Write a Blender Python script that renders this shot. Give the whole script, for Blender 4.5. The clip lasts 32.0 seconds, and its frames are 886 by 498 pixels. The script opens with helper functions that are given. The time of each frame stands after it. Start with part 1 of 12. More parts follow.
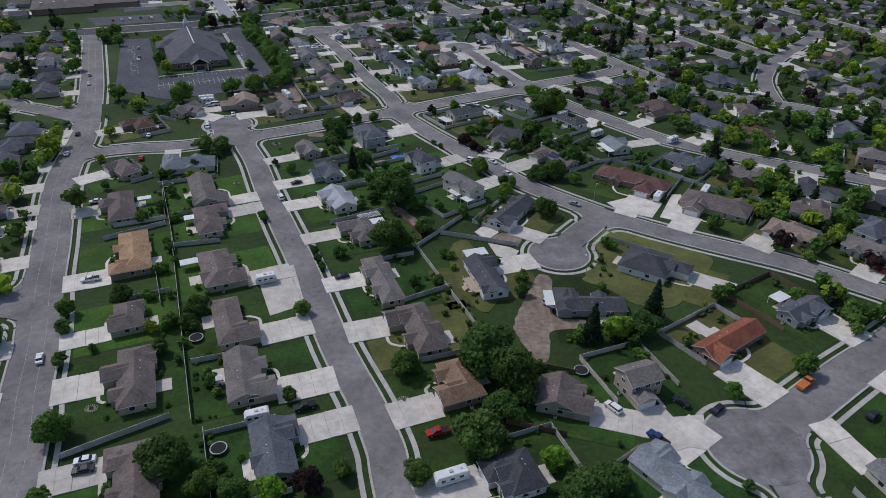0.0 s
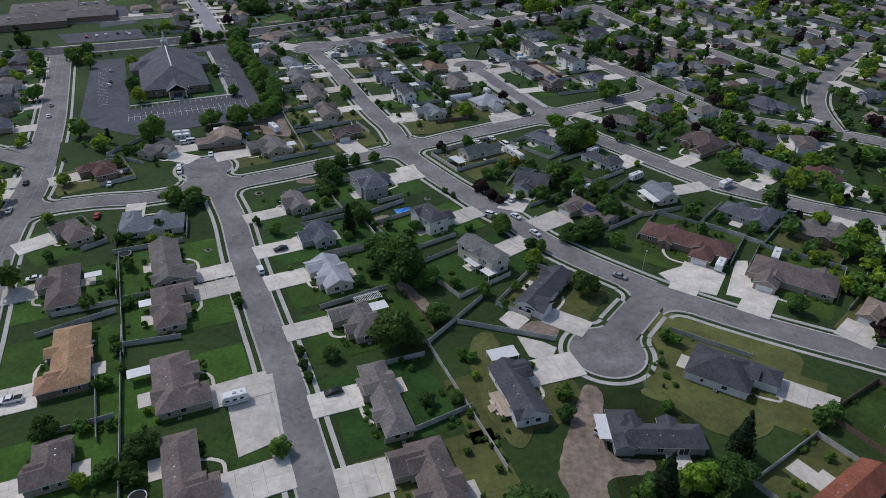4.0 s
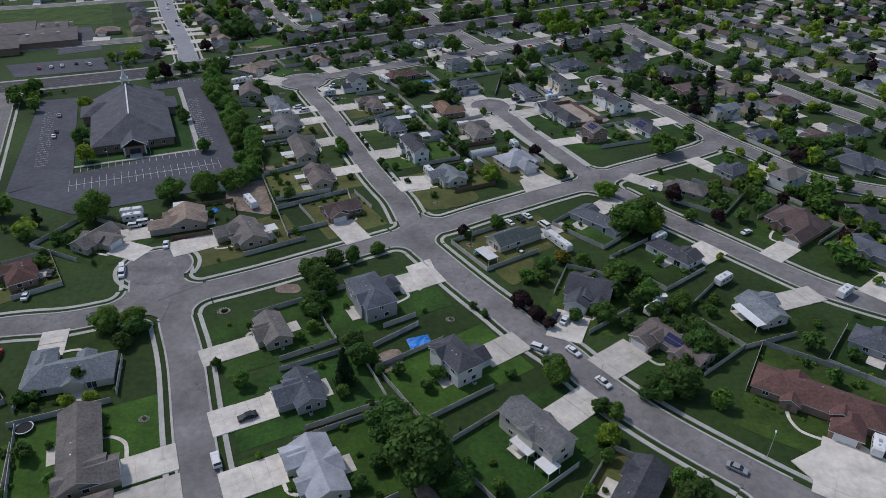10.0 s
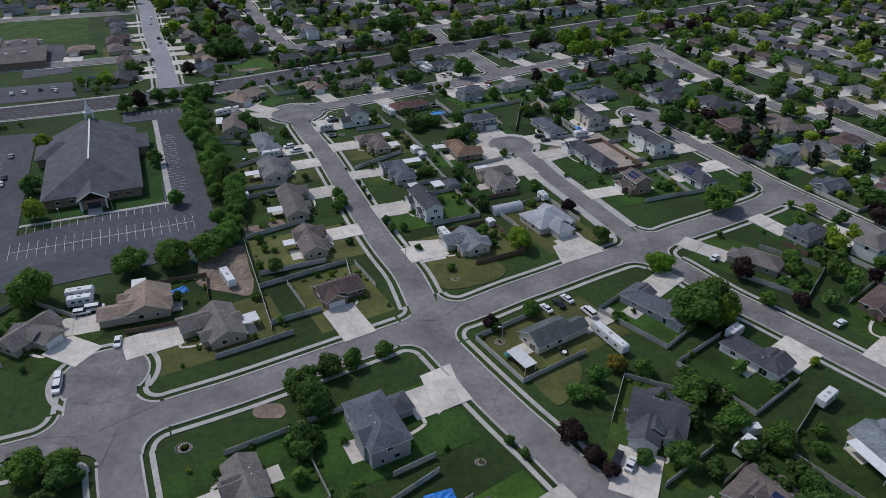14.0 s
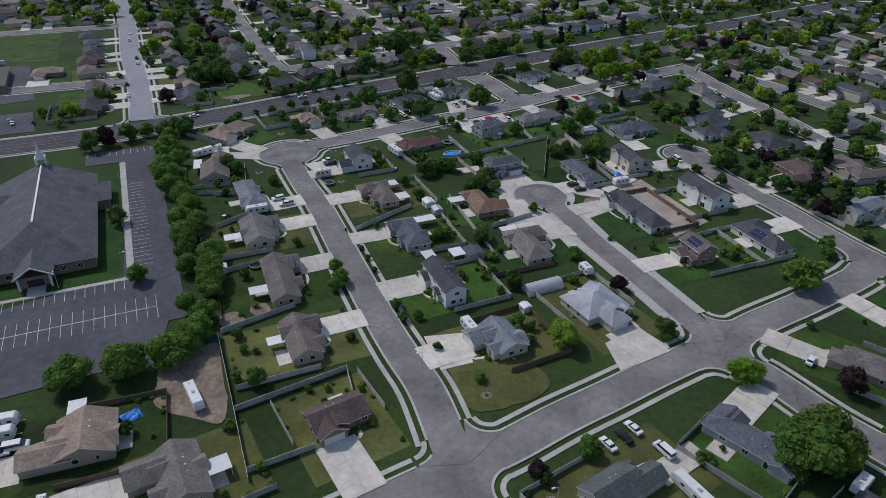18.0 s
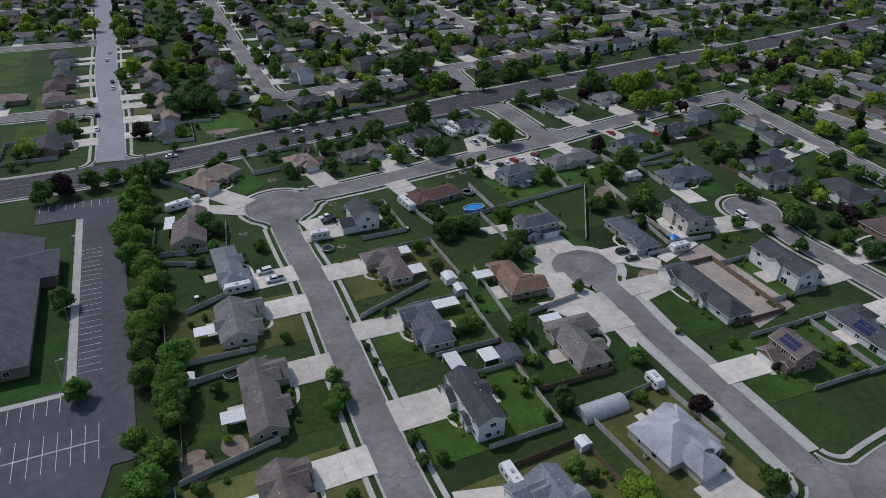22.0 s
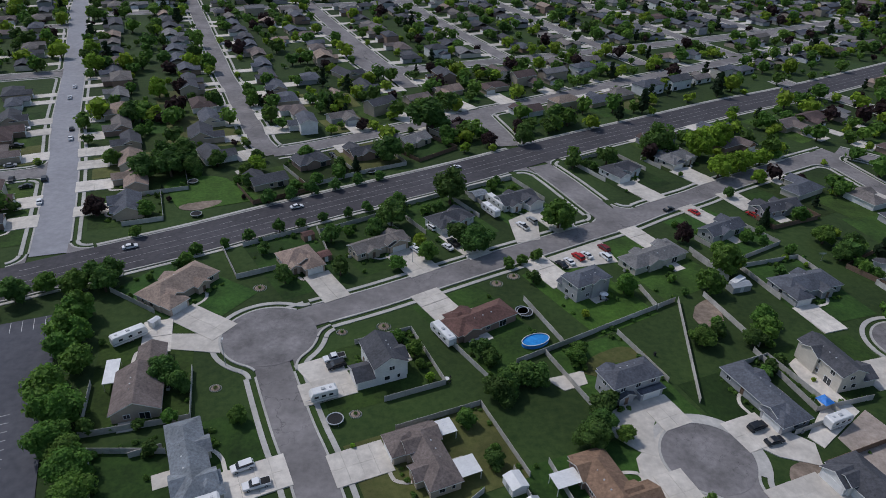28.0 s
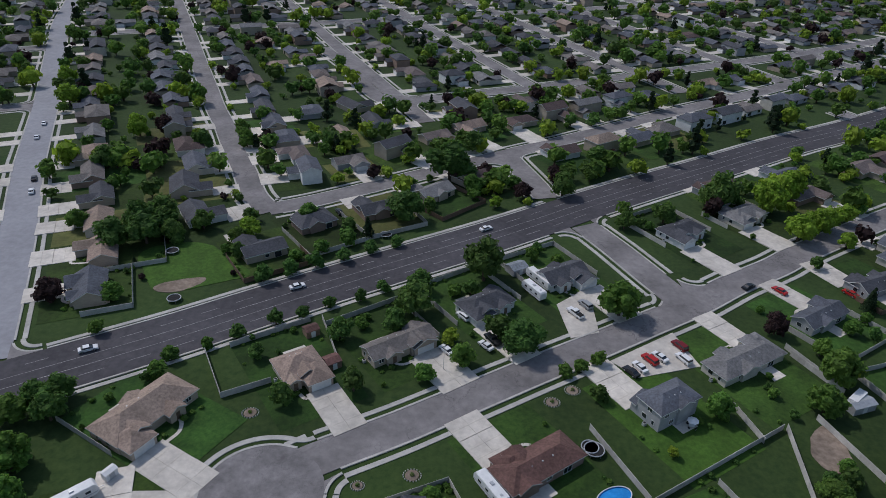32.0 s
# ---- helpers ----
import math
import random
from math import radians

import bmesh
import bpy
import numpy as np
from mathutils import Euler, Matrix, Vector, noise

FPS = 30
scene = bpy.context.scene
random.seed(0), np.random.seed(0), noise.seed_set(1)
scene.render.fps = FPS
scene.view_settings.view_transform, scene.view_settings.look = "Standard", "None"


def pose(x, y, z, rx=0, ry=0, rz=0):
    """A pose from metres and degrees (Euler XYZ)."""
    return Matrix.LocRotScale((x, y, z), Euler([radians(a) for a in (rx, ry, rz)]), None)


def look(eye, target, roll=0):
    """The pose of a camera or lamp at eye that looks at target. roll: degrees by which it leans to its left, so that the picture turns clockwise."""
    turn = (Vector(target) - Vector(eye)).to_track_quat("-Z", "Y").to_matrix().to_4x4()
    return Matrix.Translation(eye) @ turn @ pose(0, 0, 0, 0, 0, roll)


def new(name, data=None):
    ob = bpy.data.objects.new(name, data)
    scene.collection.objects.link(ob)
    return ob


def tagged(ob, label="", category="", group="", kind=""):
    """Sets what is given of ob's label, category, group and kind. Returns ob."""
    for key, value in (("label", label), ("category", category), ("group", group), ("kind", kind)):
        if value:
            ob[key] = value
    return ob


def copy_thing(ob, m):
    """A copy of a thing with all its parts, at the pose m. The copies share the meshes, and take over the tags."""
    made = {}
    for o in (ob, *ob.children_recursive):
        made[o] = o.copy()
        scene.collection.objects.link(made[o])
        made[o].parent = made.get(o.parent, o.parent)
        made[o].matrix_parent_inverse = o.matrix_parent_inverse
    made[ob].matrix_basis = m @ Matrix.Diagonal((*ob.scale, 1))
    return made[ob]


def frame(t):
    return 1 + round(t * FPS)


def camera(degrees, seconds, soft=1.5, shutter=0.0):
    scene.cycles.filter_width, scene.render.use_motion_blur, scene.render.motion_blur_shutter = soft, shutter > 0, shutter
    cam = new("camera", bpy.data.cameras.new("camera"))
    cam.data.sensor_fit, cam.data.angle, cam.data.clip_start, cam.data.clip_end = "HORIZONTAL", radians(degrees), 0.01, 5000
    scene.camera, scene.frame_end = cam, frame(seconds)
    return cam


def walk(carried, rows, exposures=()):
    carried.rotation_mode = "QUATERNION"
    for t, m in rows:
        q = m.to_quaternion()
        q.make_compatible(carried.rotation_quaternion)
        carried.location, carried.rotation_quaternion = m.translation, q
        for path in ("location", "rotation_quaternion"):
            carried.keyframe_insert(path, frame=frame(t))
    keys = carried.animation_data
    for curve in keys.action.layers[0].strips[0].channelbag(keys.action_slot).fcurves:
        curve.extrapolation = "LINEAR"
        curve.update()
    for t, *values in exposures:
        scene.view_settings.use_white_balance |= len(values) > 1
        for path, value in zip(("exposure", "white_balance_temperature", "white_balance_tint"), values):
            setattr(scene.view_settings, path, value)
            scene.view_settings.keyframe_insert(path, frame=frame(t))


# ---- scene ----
# ---- the camera and its flight ----
cam = camera(66.87, 32.0, soft=0.8)
PATH = [
    (0, (0.00, -0.00, 122.01), (0.00, 171.13, 18.50), 1.26),
    (1, (-1.11, 14.08, 121.59), (-1.35, 185.14, 17.96), 1.11),
    (2, (-2.24, 28.08, 121.22), (-2.72, 199.06, 17.45), 0.97),
    (3, (-3.44, 41.92, 120.92), (-4.12, 212.81, 17.01), 0.85),
    (4, (-4.73, 55.51, 120.75), (-5.55, 226.30, 16.67), 0.75),
    (5, (-6.12, 68.81, 120.71), (-7.03, 239.48, 16.46), 0.67),
    (6, (-7.61, 81.91, 120.75), (-8.55, 252.47, 16.32), 0.62),
    (7, (-9.17, 94.93, 120.79), (-10.08, 265.41, 16.22), 0.60),
    (8, (-10.77, 108.00, 120.72), (-11.62, 278.44, 16.09), 0.59),
    (9, (-12.39, 121.20, 120.49), (-13.16, 291.68, 15.91), 0.60),
    (10, (-14.05, 134.52, 120.12), (-14.70, 305.07, 15.67), 0.64),
    (11, (-15.77, 147.88, 119.67), (-16.29, 318.55, 15.39), 0.69),
    (12, (-17.56, 161.23, 119.18), (-17.95, 332.02, 15.10), 0.76),
    (13, (-19.44, 174.52, 118.69), (-19.69, 345.42, 14.80), 0.85),
    (14, (-21.38, 187.77, 118.21), (-21.50, 358.78, 14.49), 0.95),
    (15, (-23.37, 201.03, 117.75), (-23.34, 372.12, 14.18), 1.04),
    (16, (-25.36, 214.31, 117.30), (-25.17, 385.48, 13.84), 1.11),
    (17, (-27.33, 227.67, 116.87), (-26.99, 398.87, 13.49), 1.15),
    (18, (-29.27, 241.05, 116.42), (-28.79, 412.30, 13.11), 1.16),
    (19, (-31.18, 254.40, 115.92), (-30.62, 425.71, 12.70), 1.18),
    (20, (-33.04, 267.69, 115.34), (-32.49, 439.08, 12.27), 1.21),
    (21, (-34.87, 280.87, 114.66), (-34.42, 452.40, 11.82), 1.27),
    (22, (-36.73, 293.94, 113.97), (-36.44, 465.63, 11.38), 1.36),
    (23, (-38.70, 306.93, 113.35), (-38.58, 478.76, 11.00), 1.48),
    (24, (-40.85, 319.85, 112.90), (-40.84, 491.79, 10.74), 1.61),
    (25, (-43.22, 332.71, 112.69), (-43.25, 504.70, 10.62), 1.75),
    (26, (-45.79, 345.52, 112.65), (-45.77, 517.53, 10.61), 1.89),
    (27, (-48.46, 358.26, 112.66), (-48.37, 530.29, 10.66), 2.01),
    (28, (-51.18, 370.93, 112.63), (-51.02, 543.02, 10.73), 2.10),
    (29, (-53.88, 383.52, 112.46), (-53.68, 555.74, 10.78), 2.14),
    (30, (-56.56, 396.06, 112.19), (-56.35, 568.46, 10.80), 2.15),
    (31, (-59.22, 408.56, 111.83), (-59.03, 581.17, 10.81), 2.13),
    (32, (-61.88, 421.04, 111.44), (-61.70, 593.89, 10.82), 2.10),
]
walk(cam, [(t, look(eye, target, roll)) for t, eye, target, roll in PATH], exposures=[(0, -0.68, 6180, 13), (32, -0.68, 6180, 13)])

# ---- sky, sun, exposure ----
SUN_DIR = Vector((-0.62, 0.43, 0.92)).normalized()
world = bpy.data.worlds.new("sky")
world.use_nodes = True
scene.world = world
wn = world.node_tree.nodes
sky = wn.new("ShaderNodeTexSky")
sky.sky_type = "NISHITA"
sky.sun_disc = False
sky.sun_elevation = math.asin(SUN_DIR.z)
sky.sun_rotation = math.atan2(SUN_DIR.x, SUN_DIR.y)
sky.air_density, sky.dust_density = 1.2, 1.5
world.node_tree.links.new(sky.outputs[0], wn["Background"].inputs[0])
wn["Background"].inputs[1].default_value = 0.15
sun = new("sun", bpy.data.lights.new("sun", "SUN"))
sun.data.energy, sun.data.angle, sun.data.color = 2.8, radians(1.0), (1.0, 0.965, 0.92)
sun.matrix_world = look(SUN_DIR * 900, (0, 0, 0))


# ---- materials ----
def material(name, low, high, scale=1.0, rough=0.85, bump=0.0, rand=0.0, island=0.0, stain=0.25, stain_scale=0.06, metal=0.0, stretch=None, hue=0.0):
    m = bpy.data.materials.new(name)
    m.use_nodes = True
    nt = m.node_tree
    b = nt.nodes["Principled BSDF"]
    b.inputs["Roughness"].default_value, b.inputs["Metallic"].default_value = rough, metal
    b.inputs["Specular IOR Level"].default_value = 0.3
    geo = nt.nodes.new("ShaderNodeNewGeometry")
    where = geo.outputs["Position"]
    if stretch:
        mp = nt.nodes.new("ShaderNodeMapping")
        mp.inputs["Scale"].default_value = stretch
        nt.links.new(where, mp.inputs["Vector"])
        where = mp.outputs[0]
    fine = nt.nodes.new("ShaderNodeTexNoise")
    fine.inputs["Scale"].default_value, fine.inputs["Detail"].default_value = scale, 5
    fine.inputs["Roughness"].default_value = 0.65
    nt.links.new(where, fine.inputs["Vector"])
    ramp = nt.nodes.new("ShaderNodeValToRGB")
    ramp.color_ramp.elements[0].position, ramp.color_ramp.elements[1].position = 0.32, 0.68
    ramp.color_ramp.elements[0].color, ramp.color_ramp.elements[1].color = (*low, 1), (*high, 1)
    nt.links.new(fine.outputs[0], ramp.inputs[0])
    coarse = nt.nodes.new("ShaderNodeTexNoise")
    coarse.inputs["Scale"].default_value, coarse.inputs["Detail"].default_value = stain_scale, 4
    nt.links.new(geo.outputs["Position"], coarse.inputs["Vector"])
    span = nt.nodes.new("ShaderNodeMapRange")
    span.inputs["From Min"].default_value, span.inputs["From Max"].default_value = 0.3, 0.7
    span.inputs["To Min"].default_value, span.inputs["To Max"].default_value = 1 - stain, 1 + stain
    nt.links.new(coarse.outputs[0], span.inputs["Value"])
    hsv = nt.nodes.new("ShaderNodeHueSaturation")
    nt.links.new(ramp.outputs[0], hsv.inputs["Color"])
    value = span.outputs[0]
    info = nt.nodes.new("ShaderNodeObjectInfo")
    for amount, source in ((rand, info.outputs["Random"]), (island, geo.outputs["Random Per Island"])):
        if amount:
            r = nt.nodes.new("ShaderNodeMapRange")
            r.inputs["To Min"].default_value, r.inputs["To Max"].default_value = 1 - amount, 1 + amount
            nt.links.new(source, r.inputs["Value"])
            mul = nt.nodes.new("ShaderNodeMath")
            mul.operation = "MULTIPLY"
            nt.links.new(value, mul.inputs[0])
            nt.links.new(r.outputs[0], mul.inputs[1])
            value = mul.outputs[0]
    nt.links.new(value, hsv.inputs["Value"])
    if hue:
        h = nt.nodes.new("ShaderNodeMapRange")
        h.inputs["To Min"].default_value, h.inputs["To Max"].default_value = 0.5 - hue, 0.5 + hue
        src = info.outputs["Random"]
        wob = nt.nodes.new("ShaderNodeMath")
        wob.operation = "FRACT"
        mul7 = nt.nodes.new("ShaderNodeMath")
        mul7.operation, mul7.inputs[1].default_value = "MULTIPLY", 7.31
        nt.links.new(src, mul7.inputs[0])
        nt.links.new(mul7.outputs[0], wob.inputs[0])
        nt.links.new(wob.outputs[0], h.inputs["Value"])
        nt.links.new(h.outputs[0], hsv.inputs["Hue"])
    nt.links.new(hsv.outputs[0], b.inputs["Base Color"])
    if bump:
        bp = nt.nodes.new("ShaderNodeBump")
        bp.inputs["Strength"].default_value, bp.inputs["Distance"].default_value = bump, 0.1
        nt.links.new(fine.outputs[0], bp.inputs["Height"])
        nt.links.new(bp.outputs[0], b.inputs["Normal"])
    return m


GRASS = material("rough_grass", (0.019, 0.043, 0.0085), (0.041, 0.068, 0.016), 0.55, 0.95, 0.5, stain=0.35, stain_scale=0.02)
LAWN = material("lawn_grass", (0.017, 0.043, 0.006), (0.038, 0.076, 0.012), 0.9, 0.95, 0.4, rand=0.46, stain=0.38, stain_scale=0.12, hue=0.02)
LUSH_LAWN = material("lush_lawn_grass", (0.028, 0.070, 0.008), (0.055, 0.114, 0.015), 0.9, 0.95, 0.4, rand=0.2, stain=0.25, stain_scale=0.15)
DRY_LAWN = material("olive_lawn_grass", (0.074, 0.088, 0.023), (0.120, 0.122, 0.040), 0.7, 0.95, 0.4, rand=0.2, stain=0.3, stain_scale=0.1)
GRAVEL = material("pale_gravel", (0.30, 0.25, 0.21), (0.44, 0.37, 0.32), 0.9, 0.95, 0.4, stain=0.2, stain_scale=0.12)
DIRT = material("bare_earth", (0.17, 0.13, 0.10), (0.29, 0.23, 0.18), 0.6, 0.95, 0.5, stain=0.25, stain_scale=0.15)
ASPHALT = material("asphalt", (0.172, 0.160, 0.158), (0.238, 0.222, 0.218), 0.5, 0.9, 0.2, stain=0.28, stain_scale=0.07)
DARK_ASPHALT = material("dark_asphalt", (0.052, 0.049, 0.056), (0.082, 0.077, 0.083), 0.5, 0.9, 0.2, stain=0.22, stain_scale=0.04)
GREY_ASPHALT = material("pale_asphalt", (0.255, 0.255, 0.272), (0.325, 0.325, 0.345), 0.4, 0.9, 0.2, stain=0.12, stain_scale=0.04)
LOT_ASPHALT = material("car_park_asphalt", (0.068, 0.070, 0.084), (0.100, 0.102, 0.118), 0.4, 0.9, 0.2, stain=0.18, stain_scale=0.05)
CONCRETE = material("concrete", (0.515, 0.474, 0.42), (0.66, 0.612, 0.54), 0.6, 0.85, 0.15, rand=0.14, stain=0.14, stain_scale=0.18)
KERB = material("kerb_concrete", (0.38, 0.365, 0.335), (0.49, 0.47, 0.435), 0.8, 0.85, 0.1, stain=0.15, stain_scale=0.12)
LANE_PAINT = material("worn_lane_paint", (0.24, 0.235, 0.23), (0.42, 0.41, 0.40), 2.0, 0.8, stain=0.3, stain_scale=0.2)
PAINT = material("road_paint", (0.55, 0.55, 0.53), (0.72, 0.72, 0.70), 2.0, 0.8, stain=0.2, stain_scale=0.3)
FENCE = material("fence_vinyl", (0.40, 0.385, 0.355), (0.52, 0.50, 0.465), 1.2, 0.7, rand=0.12, stain=0.15, stain_scale=0.2)
WOOD = material("fence_wood", (0.13, 0.085, 0.06), (0.22, 0.15, 0.105), 2.0, 0.85, rand=0.2, stain=0.2)
WHITE = material("white_paint", (0.66, 0.66, 0.65), (0.78, 0.78, 0.77), 0.8, 0.55, stain=0.08, rand=0.06)
METAL = material("grey_metal", (0.40, 0.41, 0.42), (0.52, 0.53, 0.54), 1.5, 0.45, stain=0.1, metal=0.3)
BARK = material("bark", (0.05, 0.035, 0.025), (0.11, 0.08, 0.055), 4.0, 0.95, 0.5)
GLASS = material("window_glass", (0.02, 0.025, 0.03), (0.035, 0.04, 0.05), 1.0, 0.08, stain=0.05)
GLASS.node_tree.nodes["Principled BSDF"].inputs["Specular IOR Level"].default_value = 0.8
RUBBER = material("tyre_rubber", (0.015, 0.015, 0.016), (0.03, 0.03, 0.03), 6.0, 0.9)
BLUE = material("blue_tarpaulin", (0.02, 0.16, 0.55), (0.06, 0.28, 0.75), 0.9, 0.5, 0.4, stain=0.25, stain_scale=0.5)
POOL_WATER = material("pool_water", (0.02, 0.20, 0.55), (0.04, 0.30, 0.70), 0.8, 0.12, stain=0.15, stain_scale=0.3)
SOLAR = material("solar_panel", (0.012, 0.018, 0.07), (0.02, 0.03, 0.10), 0.8, 0.15, stain=0.1)
RED_BRICK = material("garden_brick", (0.22, 0.10, 0.07), (0.34, 0.17, 0.12), 3.0, 0.9, stain=0.2)
DARK_SHEET = material("dark_teal_sheet", (0.008, 0.05, 0.045), (0.014, 0.075, 0.065), 1.0, 0.7, 0.2, stain=0.25)
GREEN_CANVAS = material("teal_canvas", (0.02, 0.20, 0.20), (0.04, 0.28, 0.27), 1.0, 0.7, stain=0.15)


def cracked(mat, scale, amount):
    """Dark tar-sealed cracks and darker mended patches over a paved surface."""
    nt = mat.node_tree
    b = nt.nodes["Principled BSDF"]
    source = b.inputs["Base Color"].links[0].from_socket
    geo = nt.nodes.new("ShaderNodeNewGeometry")
    wobble = nt.nodes.new("ShaderNodeTexNoise")
    wobble.inputs["Scale"].default_value, wobble.inputs["Detail"].default_value = 0.35, 4
    bend = nt.nodes.new("ShaderNodeVectorMath")
    bend.operation, bend.inputs["Scale"].default_value = "SCALE", 7.0
    put = nt.nodes.new("ShaderNodeVectorMath")
    put.operation = "ADD"
    nt.links.new(geo.outputs["Position"], wobble.inputs["Vector"])
    nt.links.new(wobble.outputs["Color"], bend.inputs[0])
    nt.links.new(geo.outputs["Position"], put.inputs[0])
    nt.links.new(bend.outputs[0], put.inputs[1])
    cells = nt.nodes.new("ShaderNodeTexVoronoi")
    cells.feature = "DISTANCE_TO_EDGE"
    cells.inputs["Scale"].default_value = scale
    nt.links.new(put.outputs[0], cells.inputs["Vector"])
    line = nt.nodes.new("ShaderNodeMapRange")
    line.inputs["From Min"].default_value, line.inputs["From Max"].default_value = 0.006, 0.02
    line.inputs["To Min"].default_value, line.inputs["To Max"].default_value = amount, 0.0
    nt.links.new(cells.outputs["Distance"], line.inputs["Value"])
    where = nt.nodes.new("ShaderNodeTexNoise")
    where.inputs["Scale"].default_value = 0.05
    nt.links.new(geo.outputs["Position"], where.inputs["Vector"])
    only = nt.nodes.new("ShaderNodeMapRange")
    only.inputs["From Min"].default_value, only.inputs["From Max"].default_value = 0.42, 0.60
    nt.links.new(where.outputs[0], only.inputs["Value"])
    both = nt.nodes.new("ShaderNodeMath")
    both.operation = "MULTIPLY"
    nt.links.new(line.outputs[0], both.inputs[0])
    nt.links.new(only.outputs[0], both.inputs[1])
    mix = nt.nodes.new("ShaderNodeMix")
    mix.data_type = "RGBA"
    mix.inputs["B"].default_value = (0.05, 0.047, 0.05, 1)
    nt.links.new(both.outputs[0], mix.inputs["Factor"])
    nt.links.new(source, mix.inputs["A"])
    nt.links.new(mix.outputs["Result"], b.inputs["Base Color"])


cracked(ASPHALT, 0.11, 0.45)
cracked(DARK_ASPHALT, 0.1, 0.5)
BULB_ASPHALT = material("patched_asphalt", (0.160, 0.150, 0.150), (0.228, 0.214, 0.212), 0.8, 0.9, 0.2, stain=0.3, stain_scale=0.16)
cracked(BULB_ASPHALT, 0.30, 0.5)


def shingles(name, c, spread=0.3):
    low, high = [v * (1 - spread) for v in c], [v * (1 + spread) for v in c]
    return material(name, low, high, 1.6, 0.9, 0.35, rand=0.13, stain=0.2, stain_scale=0.25, hue=0.006)


ROOF = {
    "brown": shingles("brown_shingles", (0.150, 0.122, 0.112)),
    "greybrown": shingles("grey_brown_shingles", (0.165, 0.148, 0.138)),
    "darkbrown": shingles("dark_brown_shingles", (0.105, 0.075, 0.070)),
    "orange": shingles("orange_tan_shingles", (0.330, 0.205, 0.120)),
    "slate": shingles("blue_grey_shingles", (0.098, 0.105, 0.125)),
    "dark": shingles("charcoal_shingles", (0.070, 0.072, 0.082)),
    "white": shingles("pale_grey_shingles", (0.36, 0.37, 0.40), 0.12),
    "grey": shingles("grey_shingles", (0.175, 0.172, 0.172)),
    "blue": shingles("light_blue_grey_shingles", (0.185, 0.205, 0.225)),
    "red": shingles("red_shingles", (0.240, 0.088, 0.050)),
    "rust": shingles("rust_brown_shingles", (0.215, 0.138, 0.092)),
    "green": shingles("green_grey_shingles", (0.095, 0.112, 0.110)),
    "redbrown": shingles("red_brown_shingles", (0.128, 0.070, 0.060)),
    "tan": shingles("pinkish_tan_shingles", (0.270, 0.205, 0.165)),
}
ROOF_WORDS = {"brown": "brown", "greybrown": "grey-brown", "darkbrown": "dark brown", "orange": "orange-tan", "slate": "blue-grey", "dark": "charcoal", "white": "pale grey",
              "grey": "grey", "blue": "light blue-grey", "red": "red", "green": "green-grey", "redbrown": "reddish-brown", "rust": "rust-brown", "tan": "pinkish-tan"}


def siding(name, c):
    return material(name, [v * 0.88 for v in c], [v * 1.08 for v in c], 2.5, 0.8, 0.1, rand=0.08, stain=0.1, stain_scale=0.4, stretch=(0.3, 0.3, 6.0))


SIDING = {
    "tan": siding("tan_siding", (0.40, 0.34, 0.27)), "cream": siding("cream_siding", (0.55, 0.51, 0.44)), "white": siding("white_siding", (0.68, 0.68, 0.67)),
    "grey": siding("grey_siding", (0.36, 0.36, 0.37)), "stucco": siding("beige_stucco", (0.44, 0.36, 0.29)), "brick": siding("brown_brick", (0.27, 0.19, 0.15)),
}
LEAF = {
    "d": material("leaf_green", (0.084, 0.176, 0.027), (0.150, 0.260, 0.046), 0.8, 0.8, rand=0.25, island=0.18, stain=0.2, stain_scale=0.4, hue=0.012),
    "D": material("leaf_dark_green", (0.056, 0.124, 0.024), (0.110, 0.198, 0.042), 0.8, 0.8, rand=0.25, island=0.18, stain=0.2, stain_scale=0.4, hue=0.012),
    "l": material("leaf_lime", (0.150, 0.262, 0.022), (0.250, 0.370, 0.040), 0.8, 0.8, rand=0.2, island=0.25, stain=0.2, stain_scale=0.4, hue=0.02),
    "p": material("leaf_purple", (0.030, 0.018, 0.018), (0.060, 0.032, 0.030), 0.8, 0.8, rand=0.2, island=0.18, stain=0.2, stain_scale=0.4),
    "o": material("leaf_yellow", (0.170, 0.160, 0.020), (0.260, 0.210, 0.030), 0.8, 0.8, rand=0.1, island=0.18, stain=0.2, stain_scale=0.4),
    "c": material("needle_green", (0.018, 0.040, 0.016), (0.035, 0.065, 0.026), 0.8, 0.85, rand=0.2, island=0.25, stain=0.2, stain_scale=0.4),
}
for leaf in LEAF.values():
    # thin leaves let some light through
    nt = leaf.node_tree
    b = nt.nodes["Principled BSDF"]
    through_leaf = nt.nodes.new("ShaderNodeBsdfTranslucent")
    both = nt.nodes.new("ShaderNodeMixShader")
    both.inputs[0].default_value = 0.45
    nt.links.new(b.inputs["Base Color"].links[0].from_socket, through_leaf.inputs["Color"])
    nt.links.new(b.outputs[0], both.inputs[1])
    nt.links.new(through_leaf.outputs[0], both.inputs[2])
    nt.links.new(both.outputs[0], nt.nodes["Material Output"].inputs["Surface"])
CAR_PAINT = {}
for car_name, car_colour in (("white", (0.74, 0.74, 0.74)), ("dark", (0.022, 0.024, 0.028)), ("grey", (0.30, 0.31, 0.32)), ("red", (0.40, 0.02, 0.02)), ("maroon", (0.16, 0.012, 0.016)),
                             ("blue", (0.02, 0.05, 0.16)), ("orange", (0.55, 0.16, 0.04))):
    CAR_PAINT[car_name] = material(car_name + "_car_paint", car_colour, [v * 1.05 for v in car_colour], 1.0, 0.28, stain=0.04)


